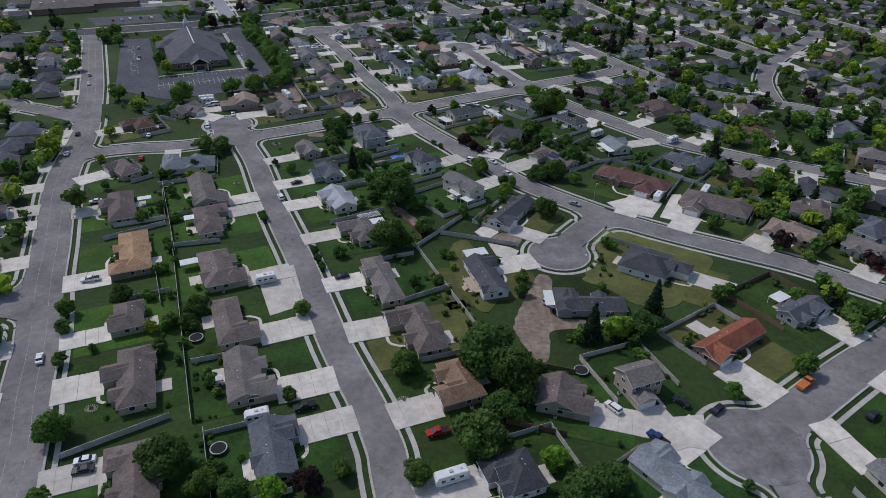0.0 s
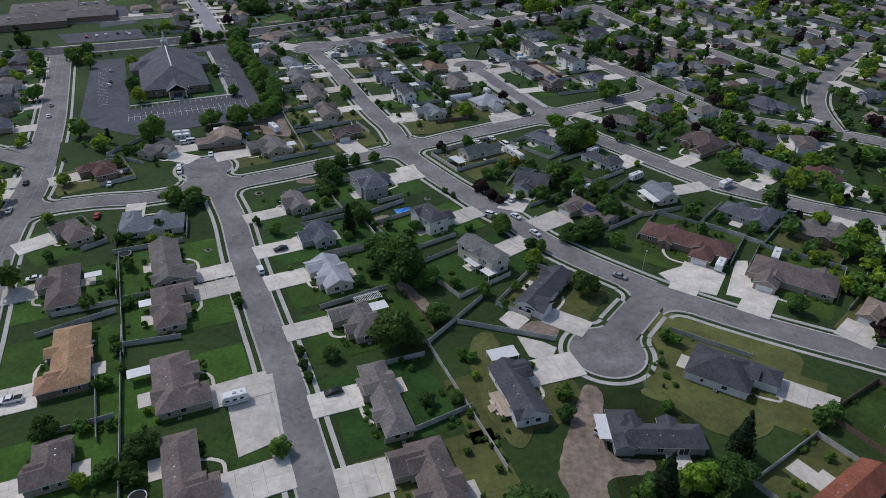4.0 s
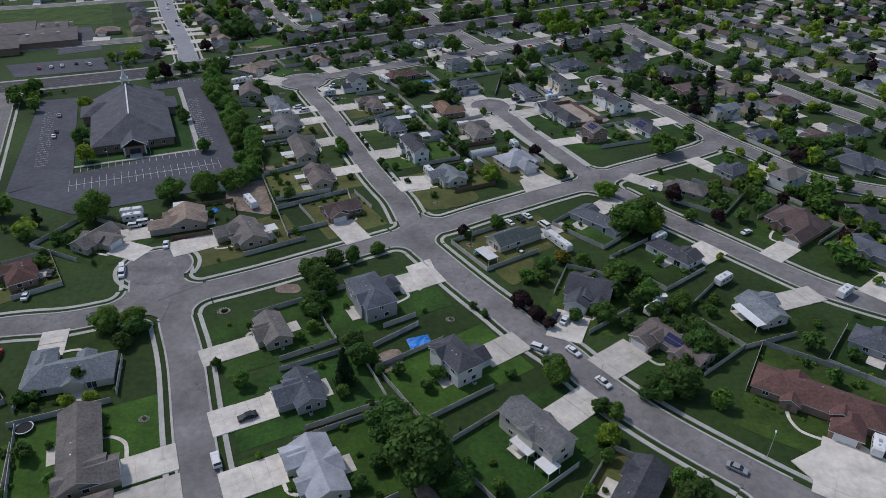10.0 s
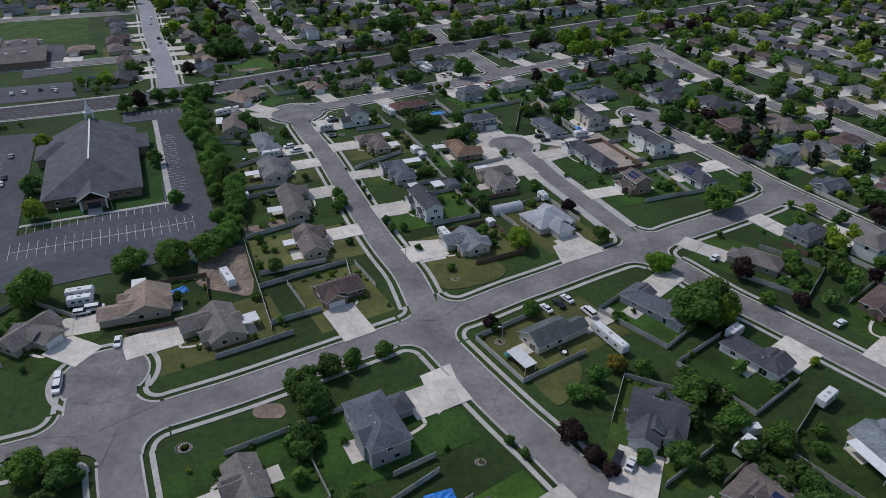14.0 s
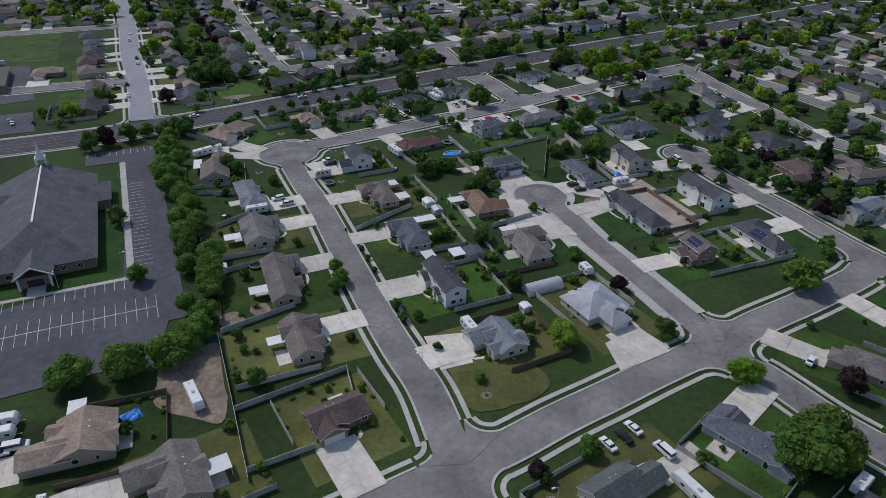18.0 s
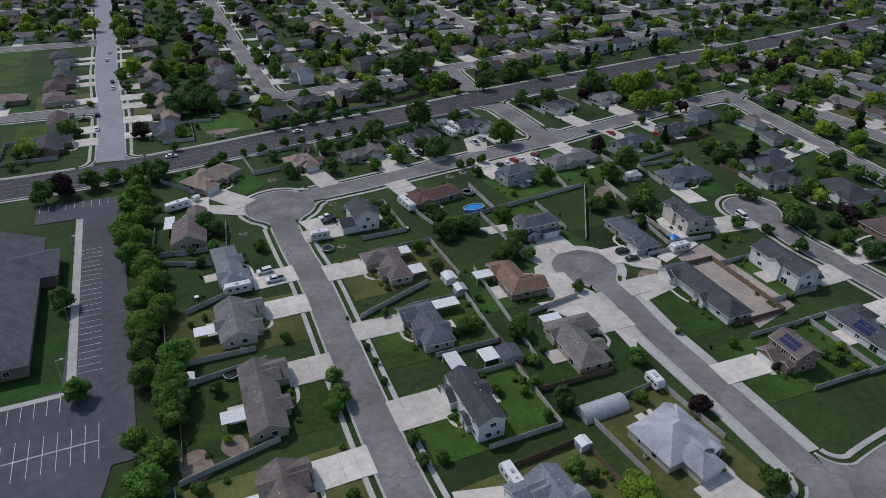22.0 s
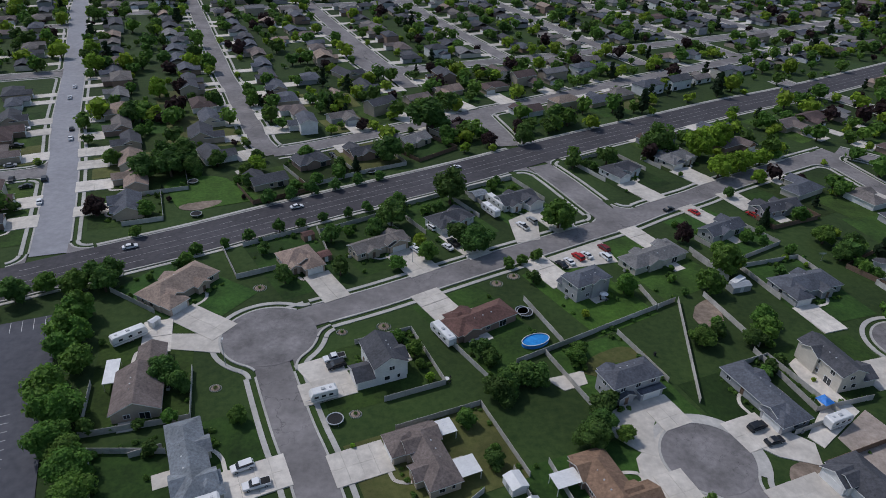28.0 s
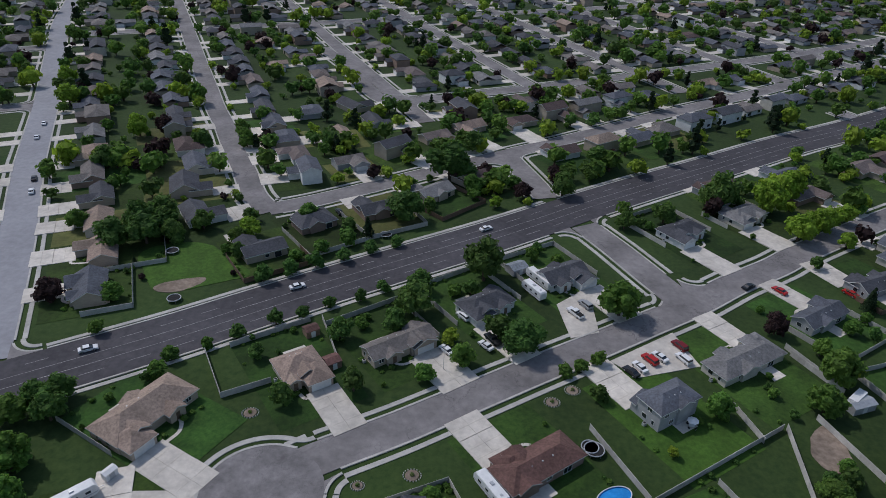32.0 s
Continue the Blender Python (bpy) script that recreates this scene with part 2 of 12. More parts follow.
# ---- mesh helpers ----
class Shape:
    """Collects vertices and faces of one mesh; the third item of a face is its material slot."""

    def __init__(self):
        self.v, self.f, self.s = [], [], []

    def face(self, pts, slot=0):
        n = len(self.v)
        self.v += [tuple(p) for p in pts]
        self.f.append(tuple(range(n, n + len(pts))))
        self.s.append(slot)
        return self

    def solid(self, verts, faces, slot=0):
        n = len(self.v)
        self.v += [tuple(p) for p in verts]
        self.f += [tuple(n + i for i in f) for f in faces]
        self.s += [slot] * len(faces)
        return self

    def box(self, x0, y0, z0, x1, y1, z1, slot=0, top=0.0):
        """A box whose upper face is drawn in by top on each side."""
        t = top
        return self.solid(((x0, y0, z0), (x1, y0, z0), (x1, y1, z0), (x0, y1, z0), (x0 + t, y0 + t, z1), (x1 - t, y0 + t, z1), (x1 - t, y1 - t, z1), (x0 + t, y1 - t, z1)),
                          ((3, 2, 1, 0), (4, 5, 6, 7), (0, 1, 5, 4), (1, 2, 6, 5), (2, 3, 7, 6), (3, 0, 4, 7)), slot)

    def tube(self, a, b, r0, r1, n=7, slot=0):
        a, b = Vector(a), Vector(b)
        q = (b - a).to_track_quat("Z", "Y")
        ring = [Vector((math.cos(2 * math.pi * i / n), math.sin(2 * math.pi * i / n), 0)) for i in range(n)]
        verts = [a + q @ (p * r0) for p in ring] + [b + q @ (p * r1) for p in ring]
        faces = [(i, (i + 1) % n, n + (i + 1) % n, n + i) for i in range(n)] + [tuple(range(n - 1, -1, -1)), tuple(range(n, 2 * n))]
        return self.solid(verts, faces, slot)

    def profile(self, pts, y0, y1, slot=0):
        """A closed outline in x and z, counted anticlockwise, drawn out along y."""
        n = len(pts)
        verts = [(x, y0, z) for x, z in pts] + [(x, y1, z) for x, z in pts]
        faces = [tuple(range(n)), tuple(range(2 * n - 1, n - 1, -1))] + [((i + 1) % n, i, n + i, n + (i + 1) % n) for i in range(n)]
        return self.solid(verts, faces, slot)

    def mesh(self, name, *materials):
        me = bpy.data.meshes.new(name)
        me.from_pydata(self.v, [], self.f)
        for m in materials:
            me.materials.append(m)
        if len(materials) > 1:
            me.polygons.foreach_set("material_index", self.s)
        me.update()
        return me


def part(name, shape, materials, parent, label="", at=None):
    """One mesh object under a thing or under a part; shape is a Shape or a mesh that several parts share."""
    if isinstance(shape, Shape):
        shape = shape.mesh(name, *(materials if isinstance(materials, (list, tuple)) else (materials,)))
    ob = new(name, shape)
    ob.parent = parent
    if at is not None:
        ob.matrix_local = at
    return tagged(ob, label)


def thing(name, m, label, category, group="", kind=""):
    ob = new(name)
    ob.empty_display_size = 0.5
    ob.matrix_world = m
    return tagged(ob, label, category, group, kind)


# ---- ground, roads, pavements ----
ground = new("ground", Shape().face(((-6000, -6000, 0), (6000, -6000, 0), (6000, 6000, 0), (-6000, 6000, 0))).mesh("ground", GRASS))
tagged(ground, "grass ground of a suburb, dark green and olive", "ground", kind="structure")
ROADS = []
BULBS = ((-107.5, 317, 10.5), (8.8, 475.3, 10.2), (79, 518.5, 10), (-96.4, 512.3, 12.5), (40.5, 200, 10.4), (76, 114, 12), (-230, 335, 10))


def road(name, width, *points):
    ROADS.append((name, width, [Vector((x, y)) for x, y in points]))


road('collector', 12.0, (-84, 70), (-97, 107), (-105, 125), (-114, 148), (-126, 174), (-135, 196), (-145, 219), (-155, 242), (-163, 266), (-169, 290), (-178, 316), (-188, 340), (-202, 373), (-229, 432), (-247, 471), (-258, 496))
road('street_a', 8.6, (4, 62), (-9, 97), (-12, 109), (-18, 124), (-25, 138), (-32, 153), (-44, 182), (-51, 198), (-58, 213), (-71, 242), (-83, 271), (-91, 287), (-98, 301))
road('cross', 9.2, (-165, 272), (-153, 280), (-138, 285), (-122, 288), (-102, 297), (-87, 304.5), (-72, 312.5), (-58, 321), (-45, 329), (-27, 340), (-14, 347.5), (0, 357), (13, 365), (24, 372), (34, 378), (44, 384), (54, 390.5), (64, 397), (83, 408), (105, 422), (113, 431))
road('street_b_south', 9.4, (-27, 340), (-12, 317), (-3, 304), (3, 296), (10, 286), (19, 276), (26, 265), (34, 255), (43, 246), (58, 233), (69, 224.5), (81, 217), (93, 210.5), (105, 204.5), (118, 198), (130, 190), (155, 170), (180, 146))
road('street_b_north', 8.8, (-25, 343), (-32, 365), (-39, 379), (-46, 394), (-57, 420), (-74, 461), (-83, 479), (-90, 494), (-98, 512))
road('north_cross', 9.4, (-99, 512), (-88, 521), (-71, 531), (-54, 542), (-37, 553), (-21, 563), (-4, 574), (13, 585), (29, 597), (46, 608), (62, 620), (96, 642), (125, 660))
road('street_c', 8.0, (8.4, 474.5), (16, 461), (20, 450), (24, 439), (35, 415), (47, 387))
road('street_d', 9.2, (80, 517), (86, 495), (93, 482), (101, 466), (108, 448), (115, 433), (124, 417), (131, 404), (139, 391), (152, 383), (166, 377), (186, 370))
road('street_e', 9.2, (43, 383), (54, 375), (65, 358), (75, 346), (92, 325), (104, 311), (113, 304), (126, 296), (138, 288), (153, 281), (169, 274), (190, 263), (215, 252), (330, 215))
road('arterial', 19.0, (-470, 402), (-364, 448), (-317, 470), (-267, 492), (-225, 510), (-186, 528), (-165, 541), (-134, 561), (-113, 576), (-93, 590), (-72, 604), (-51, 618), (-31, 632), (-8, 649), (21, 669), (56, 692), (99, 721), (147, 750), (215, 796), (330, 875))
road('grey_street', 11.2, (-174.4, 548.5), (-177, 555), (-192, 590), (-208, 625), (-226, 662), (-241, 696), (-258, 735), (-275, 772), (-292, 808), (-314, 855), (-343, 918), (-376, 1002), (-420, 1100))
road('street_f', 9.2, (-124, 634), (-133, 647), (-140, 663), (-153, 691), (-165, 718), (-178, 745), (-190, 773), (-214, 828), (-244, 898), (-296, 1018))
road('street_f2', 9.0, (-125, 636), (-112, 643), (-93, 656), (-68, 674), (-44, 691), (-19, 708), (6, 726), (30, 744), (60, 766), (113, 802), (155, 832), (260, 905))
road('link_n', 9.6, (-36, 698), (-32, 685), (-26, 666), (-22.8, 653.5))
road('link_s', 10.5, (10, 586), (4, 599), (0, 608), (-4, 617), (-9, 627), (-11.8, 632.5))
road('street_g', 9.0, (-147, 872), (-122, 827), (-103, 778), (-89, 763), (-66, 775))
road('street_h', 9.0, (300, 545), (275, 520), (236, 474), (215, 446), (200, 420), (192, 398), (186, 370))
road('bottom_right', 11.0, (76, 114), (93, 127), (112, 141), (138, 159), (175, 188))
road('br_south', 8.4, (78, 116), (79, 105), (80, 94))
road('west_stub', 8.4, (-116, 158), (-133, 162), (-155, 164), (-260, 168))
road('west_curve', 9.0, (-176, 316), (-214, 333), (-232, 335), (-242, 321))
road('cul_stub', 10.0, (62, 230), (55, 221), (47.5, 211), (41, 202))
road('street_i', 9.0, (118, 657), (124, 631), (130, 608), (137, 585), (143, 562), (150, 540), (170, 518), (183, 488), (196, 465), (208, 440))
road('ne_street', 9.0, (147, 775), (156, 757), (171, 740), (183, 718), (193, 688), (204, 655))
road('knuckle', 16.0, (-107.5, 317), (-104, 307), (-100, 297))
road('far_a', 9.0, (300, 235), (224, 339), (208, 353), (188, 366))
road('far_c', 9.0, (222, 470), (190, 560), (150, 640), (128, 662))
road('far_d', 9.0, (285, 527), (262, 600), (215, 700), (190, 700))
road('far_e', 9.0, (360, 400), (345, 520), (300, 640), (262, 758))
road('north_0', 9.0, (-72, 734), (-126, 852), (-179, 971), (-241, 1108))
road('north_1', 9.0, (1, 767), (-53, 885), (-106, 1004), (-168, 1141))
road('north_2', 9.0, (72, 799), (18, 917), (-35, 1036), (-96, 1173))
road('north_3', 9.0, (141, 830), (88, 948), (34, 1067), (-27, 1204))
road('north_4', 9.0, (210, 861), (157, 980), (104, 1098), (42, 1235))
road('north_x', 9.0, (-330, 880), (-180, 940), (-20, 1010), (150, 1085), (330, 1160))
road('north_y', 9.0, (-90, 762), (30, 820), (180, 900), (300, 975))
road('west_n', 9.0, (-200, 612), (-290, 575), (-400, 530))
road('west_n2', 9.0, (-262, 738), (-350, 700), (-470, 655))
road('west_n3', 9.0, (-310, 850), (-420, 800), (-520, 760))
road('west_s1', 9.0, (-180, 120), (-205, 220), (-225, 310))


def rounded(points, step=5.0):
    """The line through the points, bent smoothly, in even short steps."""
    out = []
    for i in range(len(points) - 1):
        p0, p1, p2, p3 = points[max(i - 1, 0)], points[i], points[i + 1], points[min(i + 2, len(points) - 1)]
        n = max(2, int((p2 - p1).length / step))
        for k in range(n):
            t = k / n
            out.append(0.5 * (2 * p1 + (p2 - p0) * t + (2 * p0 - 5 * p1 + 4 * p2 - p3) * t * t + (3 * p1 - p0 - 3 * p2 + p3) * t * t * t))
    return out + [points[-1]]


LINES = [(name, width, rounded(points)) for name, width, points in ROADS]
TIGHT = [(name, width, np.array([tuple(p) for p in line])) for name, width, line in LINES]


def gap_to_roads(x, y, skip=""):
    """Metres from a place to the nearest road edge; below nought on a road."""
    best = 1e9
    for name, width, line in TIGHT:
        if name == skip:
            continue
        a, ab = line[:-1], line[1:] - line[:-1]
        t = np.clip(((x - a[:, 0]) * ab[:, 0] + (y - a[:, 1]) * ab[:, 1]) / (ab ** 2).sum(1), 0, 1)
        d = np.hypot(a[:, 0] + t * ab[:, 0] - x, a[:, 1] + t * ab[:, 1] - y).min() - width / 2
        best = min(best, d)
    return best


def gap_to_bulbs(x, y):
    return min(math.hypot(x - bx, y - by) - r for bx, by, r in BULBS)


# rounded kerb corners where one road ends on another
CORNERS, CORNER_ROOTS = [], []
for name, width, line in LINES:
    for end, inner in ((line[0], line[min(4, len(line) - 1)]), (line[-1], line[max(-5, -len(line))])):
        for other, owidth, oline in LINES:
            if other == name:
                continue
            k = min(range(len(oline)), key=lambda i: (oline[i] - end).length)
            if (oline[k] - end).length > owidth / 2 + 3.0 or k < 2 or k > len(oline) - 3:
                continue
            away = (inner - end).normalized()
            along = (oline[k + 2] - oline[k - 2]).normalized()
            d0 = (inner - oline[k]).normalized()
            for d1 in (along, -along):
                cosine = d0.dot(d1)
                if abs(cosine) > 0.9:
                    continue
                left = d0.x * d1.y - d0.y * d1.x > 0
                n0 = Vector((-d0.y, d0.x)) * (1 if left else -1)
                n1 = Vector((-d1.y, d1.x)) * (-1 if left else 1)
                half = math.acos(cosine) / 2
                # the two road edges cross at p
                a, c = oline[k] + n0 * width / 2, oline[k] + n1 * owidth / 2
                det = d0.x * -d1.y + d1.x * d0.y
                t = ((c.x - a.x) * -d1.y + d1.x * (c.y - a.y)) / det
                p = a + d0 * t
                r = 6.5
                reach = r / math.tan(half)
                CORNER_ROOTS.append(p if other in ("arterial", "grey_street", "collector") else oline[k])
                CORNERS.append((p, p + d0 * reach, p + d1 * reach, r, reach, p + (d0 + d1).normalized() * r / math.sin(half)))
FLARES, FLARE_ARCS = [], []
# flared kerbs where a street runs into a turning circle
for bx, by, br in BULBS:
    for name, width, line in LINES:
        for end, inner in ((line[0], line[min(4, len(line) - 1)]), (line[-1], line[max(-5, -len(line))])):
            if math.hypot(end.x - bx, end.y - by) > 5 or width > 14:
                continue
            b = Vector((bx, by))
            axis = (inner - b).normalized()
            f, h = 7.0, width / 2
            for sign in (1, -1):
                nrm = Vector((-axis.y, axis.x)) * sign
                s_along = math.sqrt((br + f) ** 2 - (h + f) ** 2)
                centre = b + axis * s_along + nrm * (h + f)
                p = b + axis * math.sqrt(br * br - h * h) + nrm * h
                start, stop = b + (centre - b) * (br / (br + f)), b + axis * s_along + nrm * h
                FLARE_ARCS.append((p, start, stop, f, 0, centre))
            FLARES.append((b, axis, math.asin((h + f) / (br + f)), s_along, h))


def at_corner(m, extra):
    return any((m - p).length < math.hypot(reach, extra) for p, start, stop, r, reach, centre in CORNERS)


def at_flare(m):
    """Beside the mouth of a turning circle, where a flared kerb takes over."""
    for b, axis, wide, s_along, h in FLARES:
        u, v = (m - b).dot(axis), abs((m - b).cross(axis))
        if 0 < u < s_along and v < h + 4:
            return True
    return False


def in_mouth(m, b):
    return any(b == f[0] and (m - b).angle(f[1]) < f[2] for f in FLARES)


def strip(line, a, b, z0, z1, shape, clear=None, skip="", road_half=0.0):
    """A low slab along a line, between the offsets a and b to its left; pieces on another road are left out."""
    side = []
    for i, p in enumerate(line):
        d = (line[min(i + 1, len(line) - 1)] - line[max(i - 1, 0)]).normalized()
        side.append(Vector((-d.y, d.x)))
    for i in range(len(line) - 1):
        q = [line[i] + side[i] * a, line[i + 1] + side[i + 1] * a, line[i + 1] + side[i + 1] * b, line[i] + side[i] * b]
        if clear is not None:
            m = (q[0] + q[1] + q[2] + q[3]) / 4
            if gap_to_roads(m.x, m.y, skip) < clear or gap_to_bulbs(m.x, m.y) < clear or at_corner(m, abs(a + b) / 2 - road_half) or at_flare(m):
                continue
        lo, hi = [(p.x, p.y, z0) for p in q], [(p.x, p.y, z1) for p in q]
        if a < b:
            shape.solid(lo + hi, ((4, 5, 6, 7)[::-1], (0, 1, 5, 4)[::-1], (2, 3, 7, 6)[::-1]))
        else:
            shape.solid(lo + hi, ((4, 5, 6, 7), (0, 1, 5, 4), (2, 3, 7, 6)))


DETAIL_ROADS = ("collector", "street_a", "cross", "street_b_south", "street_b_north", "north_cross", "street_c", "street_d", "street_e", "cul_stub", "knuckle", "grey_street", "street_f", "street_f2")
for number, (name, width, line) in enumerate(LINES):
    surface = DARK_ASPHALT if name == "arterial" else GREY_ASPHALT if name == "grey_street" else ASPHALT
    fine = rounded(line, 1.25) if name in DETAIL_ROADS else line
    s = Shape()
    strip(line, -width / 2, width / 2, -0.2, 0.18 + 0.004 * (number % 16), s)
    ob = new("road", s.mesh("road", surface))
    tagged(ob, "dark asphalt arterial road with white lane lines" if name == "arterial" else "worn grey asphalt residential street", "road", kind="structure")
    kerb, walkway = Shape(), Shape()
    for sign in (1, -1):
        strip(fine, sign * width / 2, sign * (width / 2 + 0.55), -0.1, 0.30, kerb, 0.2, name, width / 2)
        inner = 1.2 if name == "arterial" else 0.56 if name == "street_c" else 1.9
        strip(fine, sign * (width / 2 + inner), sign * (width / 2 + (3.15 if name == "street_c" else inner + 1.25)), -0.1, 0.19, walkway, 0.3, name, width / 2)
    if kerb.f:
        tagged(new("kerb", kerb.mesh("kerb", KERB)), "pale concrete kerb and gutter along a street", "kerb", kind="structure")
        tagged(new("pavement", walkway.mesh("pavement", KERB)), "pale concrete pavement beside a grass strip", "pavement", kind="structure")

for bx, by, r in BULBS:
    n = 72
    ring = [(math.cos(2 * math.pi * i / n), math.sin(2 * math.pi * i / n)) for i in range(n)]
    s = Shape()
    s.face([(bx + c * r, by + d * r, 0.247) for c, d in ring])
    for i in range(n):
        c, d = ring[i], ring[(i + 1) % n]
        s.face([(bx + c[0] * r, by + c[1] * r, -0.1), (bx + d[0] * r, by + d[1] * r, -0.1), (bx + d[0] * r, by + d[1] * r, 0.247), (bx + c[0] * r, by + c[1] * r, 0.247)])
    tagged(new("road", s.mesh("road", BULB_ASPHALT)), "round turning circle of patched grey asphalt", "road", kind="structure")
    kerb, walkway = Shape(), Shape()
    for i in range(n):
        c, d = ring[i], ring[(i + 1) % n]
        m = ((c[0] + d[0]) / 2, (c[1] + d[1]) / 2)
        for shape, r0, r1, z, clear in ((kerb, r, r + 0.6, 0.304, 0.2), (walkway, r + (0.62 if r == 10.2 else 1.8), r + 3.1, 0.194, 0.3)):
            spot = Vector((bx + m[0] * (r0 + r1) / 2, by + m[1] * (r0 + r1) / 2))
            if gap_to_roads(*spot) > clear and not at_corner(spot, (r0 + r1) / 2 - r) and not in_mouth(spot, Vector((bx, by))):
                q = [(bx + c[0] * r0, by + c[1] * r0), (bx + d[0] * r0, by + d[1] * r0), (bx + d[0] * r1, by + d[1] * r1), (bx + c[0] * r1, by + c[1] * r1)]
                shape.solid([(x, y, -0.1) for x, y in q] + [(x, y, z) for x, y in q], ((4, 7, 6, 5), (0, 4, 5, 1), (2, 6, 7, 3)))
    tagged(new("kerb", kerb.mesh("kerb", KERB)), "pale concrete kerb round a turning circle", "kerb", kind="structure")
    tagged(new("pavement", walkway.mesh("pavement", KERB)), "pale concrete pavement round a turning circle", "pavement", kind="structure")


fill, kerb, walkway = Shape(), Shape(), Shape()
for index, (p, start, stop, r, reach, centre) in enumerate(CORNERS + FLARE_ARCS):
    a0 = start - centre
    a1 = stop - centre
    t0, t1 = math.atan2(a0.y, a0.x), math.atan2(a1.y, a1.x)
    turn = (t1 - t0 + math.pi) % (2 * math.pi) - math.pi
    n = 9
    arc = [Vector((math.cos(t0 + turn * i / n), math.sin(t0 + turn * i / n))) for i in range(n + 1)]
    z = 0.252 + 0.004 * (index % 5)
    inner_points = [centre + v * r for v in arc]
    for i in range(n):
        tri = [CORNER_ROOTS[index] if index < len(CORNERS) else p, inner_points[i], inner_points[i + 1]]
        if (tri[1] - tri[0]).cross(tri[2] - tri[0]) < 0:
            tri = [tri[0], tri[2], tri[1]]
        fill.face([(q.x, q.y, z) for q in tri])
        for shape, r0, r1, top in ((kerb, r - 0.6, r, 0.31), (walkway, r - 3.15, r - 1.9, 0.198)):
            spot = centre + (arc[i] + arc[i + 1]) * (r0 + r1) / 4
            if gap_to_roads(*spot) < 0.2 or gap_to_bulbs(*spot) < 0.2:
                continue
            q = [centre + arc[i] * r0, centre + arc[i + 1] * r0, centre + arc[i + 1] * r1, centre + arc[i] * r1]
            if (q[1] - q[0]).cross(q[3] - q[0]) < 0:
                q = q[::-1]
            shape.solid([(c.x, c.y, -0.1) for c in q] + [(c.x, c.y, top + 0.003 * (index % 3)) for c in q], ((4, 5, 6, 7), (0, 1, 5, 4), (1, 2, 6, 5), (2, 3, 7, 6), (3, 0, 4, 7)))
tagged(new("road", fill.mesh("road", ASPHALT)), "asphalt at the rounded street corners", "road", kind="structure")
tagged(new("kerb", kerb.mesh("kerb", KERB)), "rounded pale concrete kerb at street corners", "kerb", kind="structure")
tagged(new("pavement", walkway.mesh("pavement", KERB)), "pale concrete pavement round street corners", "pavement", kind="structure")


def lane_line(name, offset, dash, gap, start=0.0, z=0.06, width=0.16):
    """A painted line along a road, broken where gap is above nought."""
    line = next(l for n, w, l in LINES if n == name)
    number = [n for n, w, l in LINES].index(name)
    s = Shape()
    far_along = 0.0
    for a, b in zip(line, line[1:]):
        d = (b - a).normalized()
        nrm = Vector((-d.y, d.x))
        length = (b - a).length
        if gap == 0 or (far_along + start) % (dash + gap) < dash:
            p = [a + nrm * (offset - width / 2), b + nrm * (offset - width / 2), b + nrm * (offset + width / 2), a + nrm * (offset + width / 2)]
            s.face([(q.x, q.y, 0.184 + 0.004 * (number % 16)) for q in p])
        far_along += length
    tagged(new("lane_line", s.mesh("lane_line", LANE_PAINT)), "worn white painted lane line on asphalt", "lane line", kind="structure")


for off in (-5.4, -1.9, 1.9, 5.4):
    lane_line("arterial", off, 4.0, 0.0 if abs(off) < 3 else 6.0, width=0.13)
for off in (-2.0, 2.0):
    lane_line("collector", off, 4.0, 0.0, width=0.11)


# ---- houses and their plots ----
def gable_roof(s, x0, y0, x1, y1, z, pitch, along_x, t=0.22, slot=0, trim=None):
    """Two sloping slabs over a rectangle; the outline is drawn out along the ridge."""
    half = (y1 - y0) / 2 if along_x else (x1 - x0) / 2
    c = (y0 + y1) / 2 if along_x else (x0 + x1) / 2
    h = half * pitch
    outline = [(c - half, z - t), (c, z + h - t), (c + half, z - t), (c + half, z), (c, z + h), (c - half, z)]
    n = len(outline)
    if along_x:
        verts = [(x0, p, q) for p, q in outline] + [(x1, p, q) for p, q in outline]
        flip = False
    else:
        verts = [(p, y0, q) for p, q in outline] + [(p, y1, q) for p, q in outline]
        flip = True
    ends = [(0, 1, 4, 5), (1, 2, 3, 4), (n + 5, n + 4, n + 1, n), (n + 4, n + 3, n + 2, n + 1)]
    sides = [(i, n + i, n + (i + 1) % n, (i + 1) % n) for i in range(n)]
    s.solid(verts, [f[::-1] if flip else f for f in sides[:2] + sides[3:5]], slot)
    s.solid(verts, [f[::-1] if flip else f for f in ends + [sides[2], sides[5]]], slot if trim is None else trim)
    return h


def hip_roof(s, x0, y0, x1, y1, z, pitch, t=0.22, slot=0, trim=None):
    w, d = x1 - x0, y1 - y0
    cx, cy = (x0 + x1) / 2, (y0 + y1) / 2
    half = min(w, d) / 2
    h = half * pitch
    a, b = ((cx - (w / 2 - half), cy, z + h), (cx + (w / 2 - half), cy, z + h)) if w >= d else ((cx, cy - (d / 2 - half), z + h), (cx, cy + (d / 2 - half), z + h))
    lo = [(x0, y0), (x1, y0), (x1, y1), (x0, y1)]
    verts = [(x, y, z - t) for x, y in lo] + [(x, y, z) for x, y in lo] + [a, b]
    s.solid(verts, [(3, 2, 1, 0), (0, 1, 5, 4), (1, 2, 6, 5), (2, 3, 7, 6), (3, 0, 4, 7)], slot if trim is None else trim)
    faces = [(4, 5, 9, 8), (5, 6, 9), (6, 7, 8, 9), (7, 4, 8)] if w >= d else [(4, 5, 8), (5, 6, 9, 8), (6, 7, 9), (7, 4, 8, 9)]
    s.solid(verts, faces, slot)
    return h


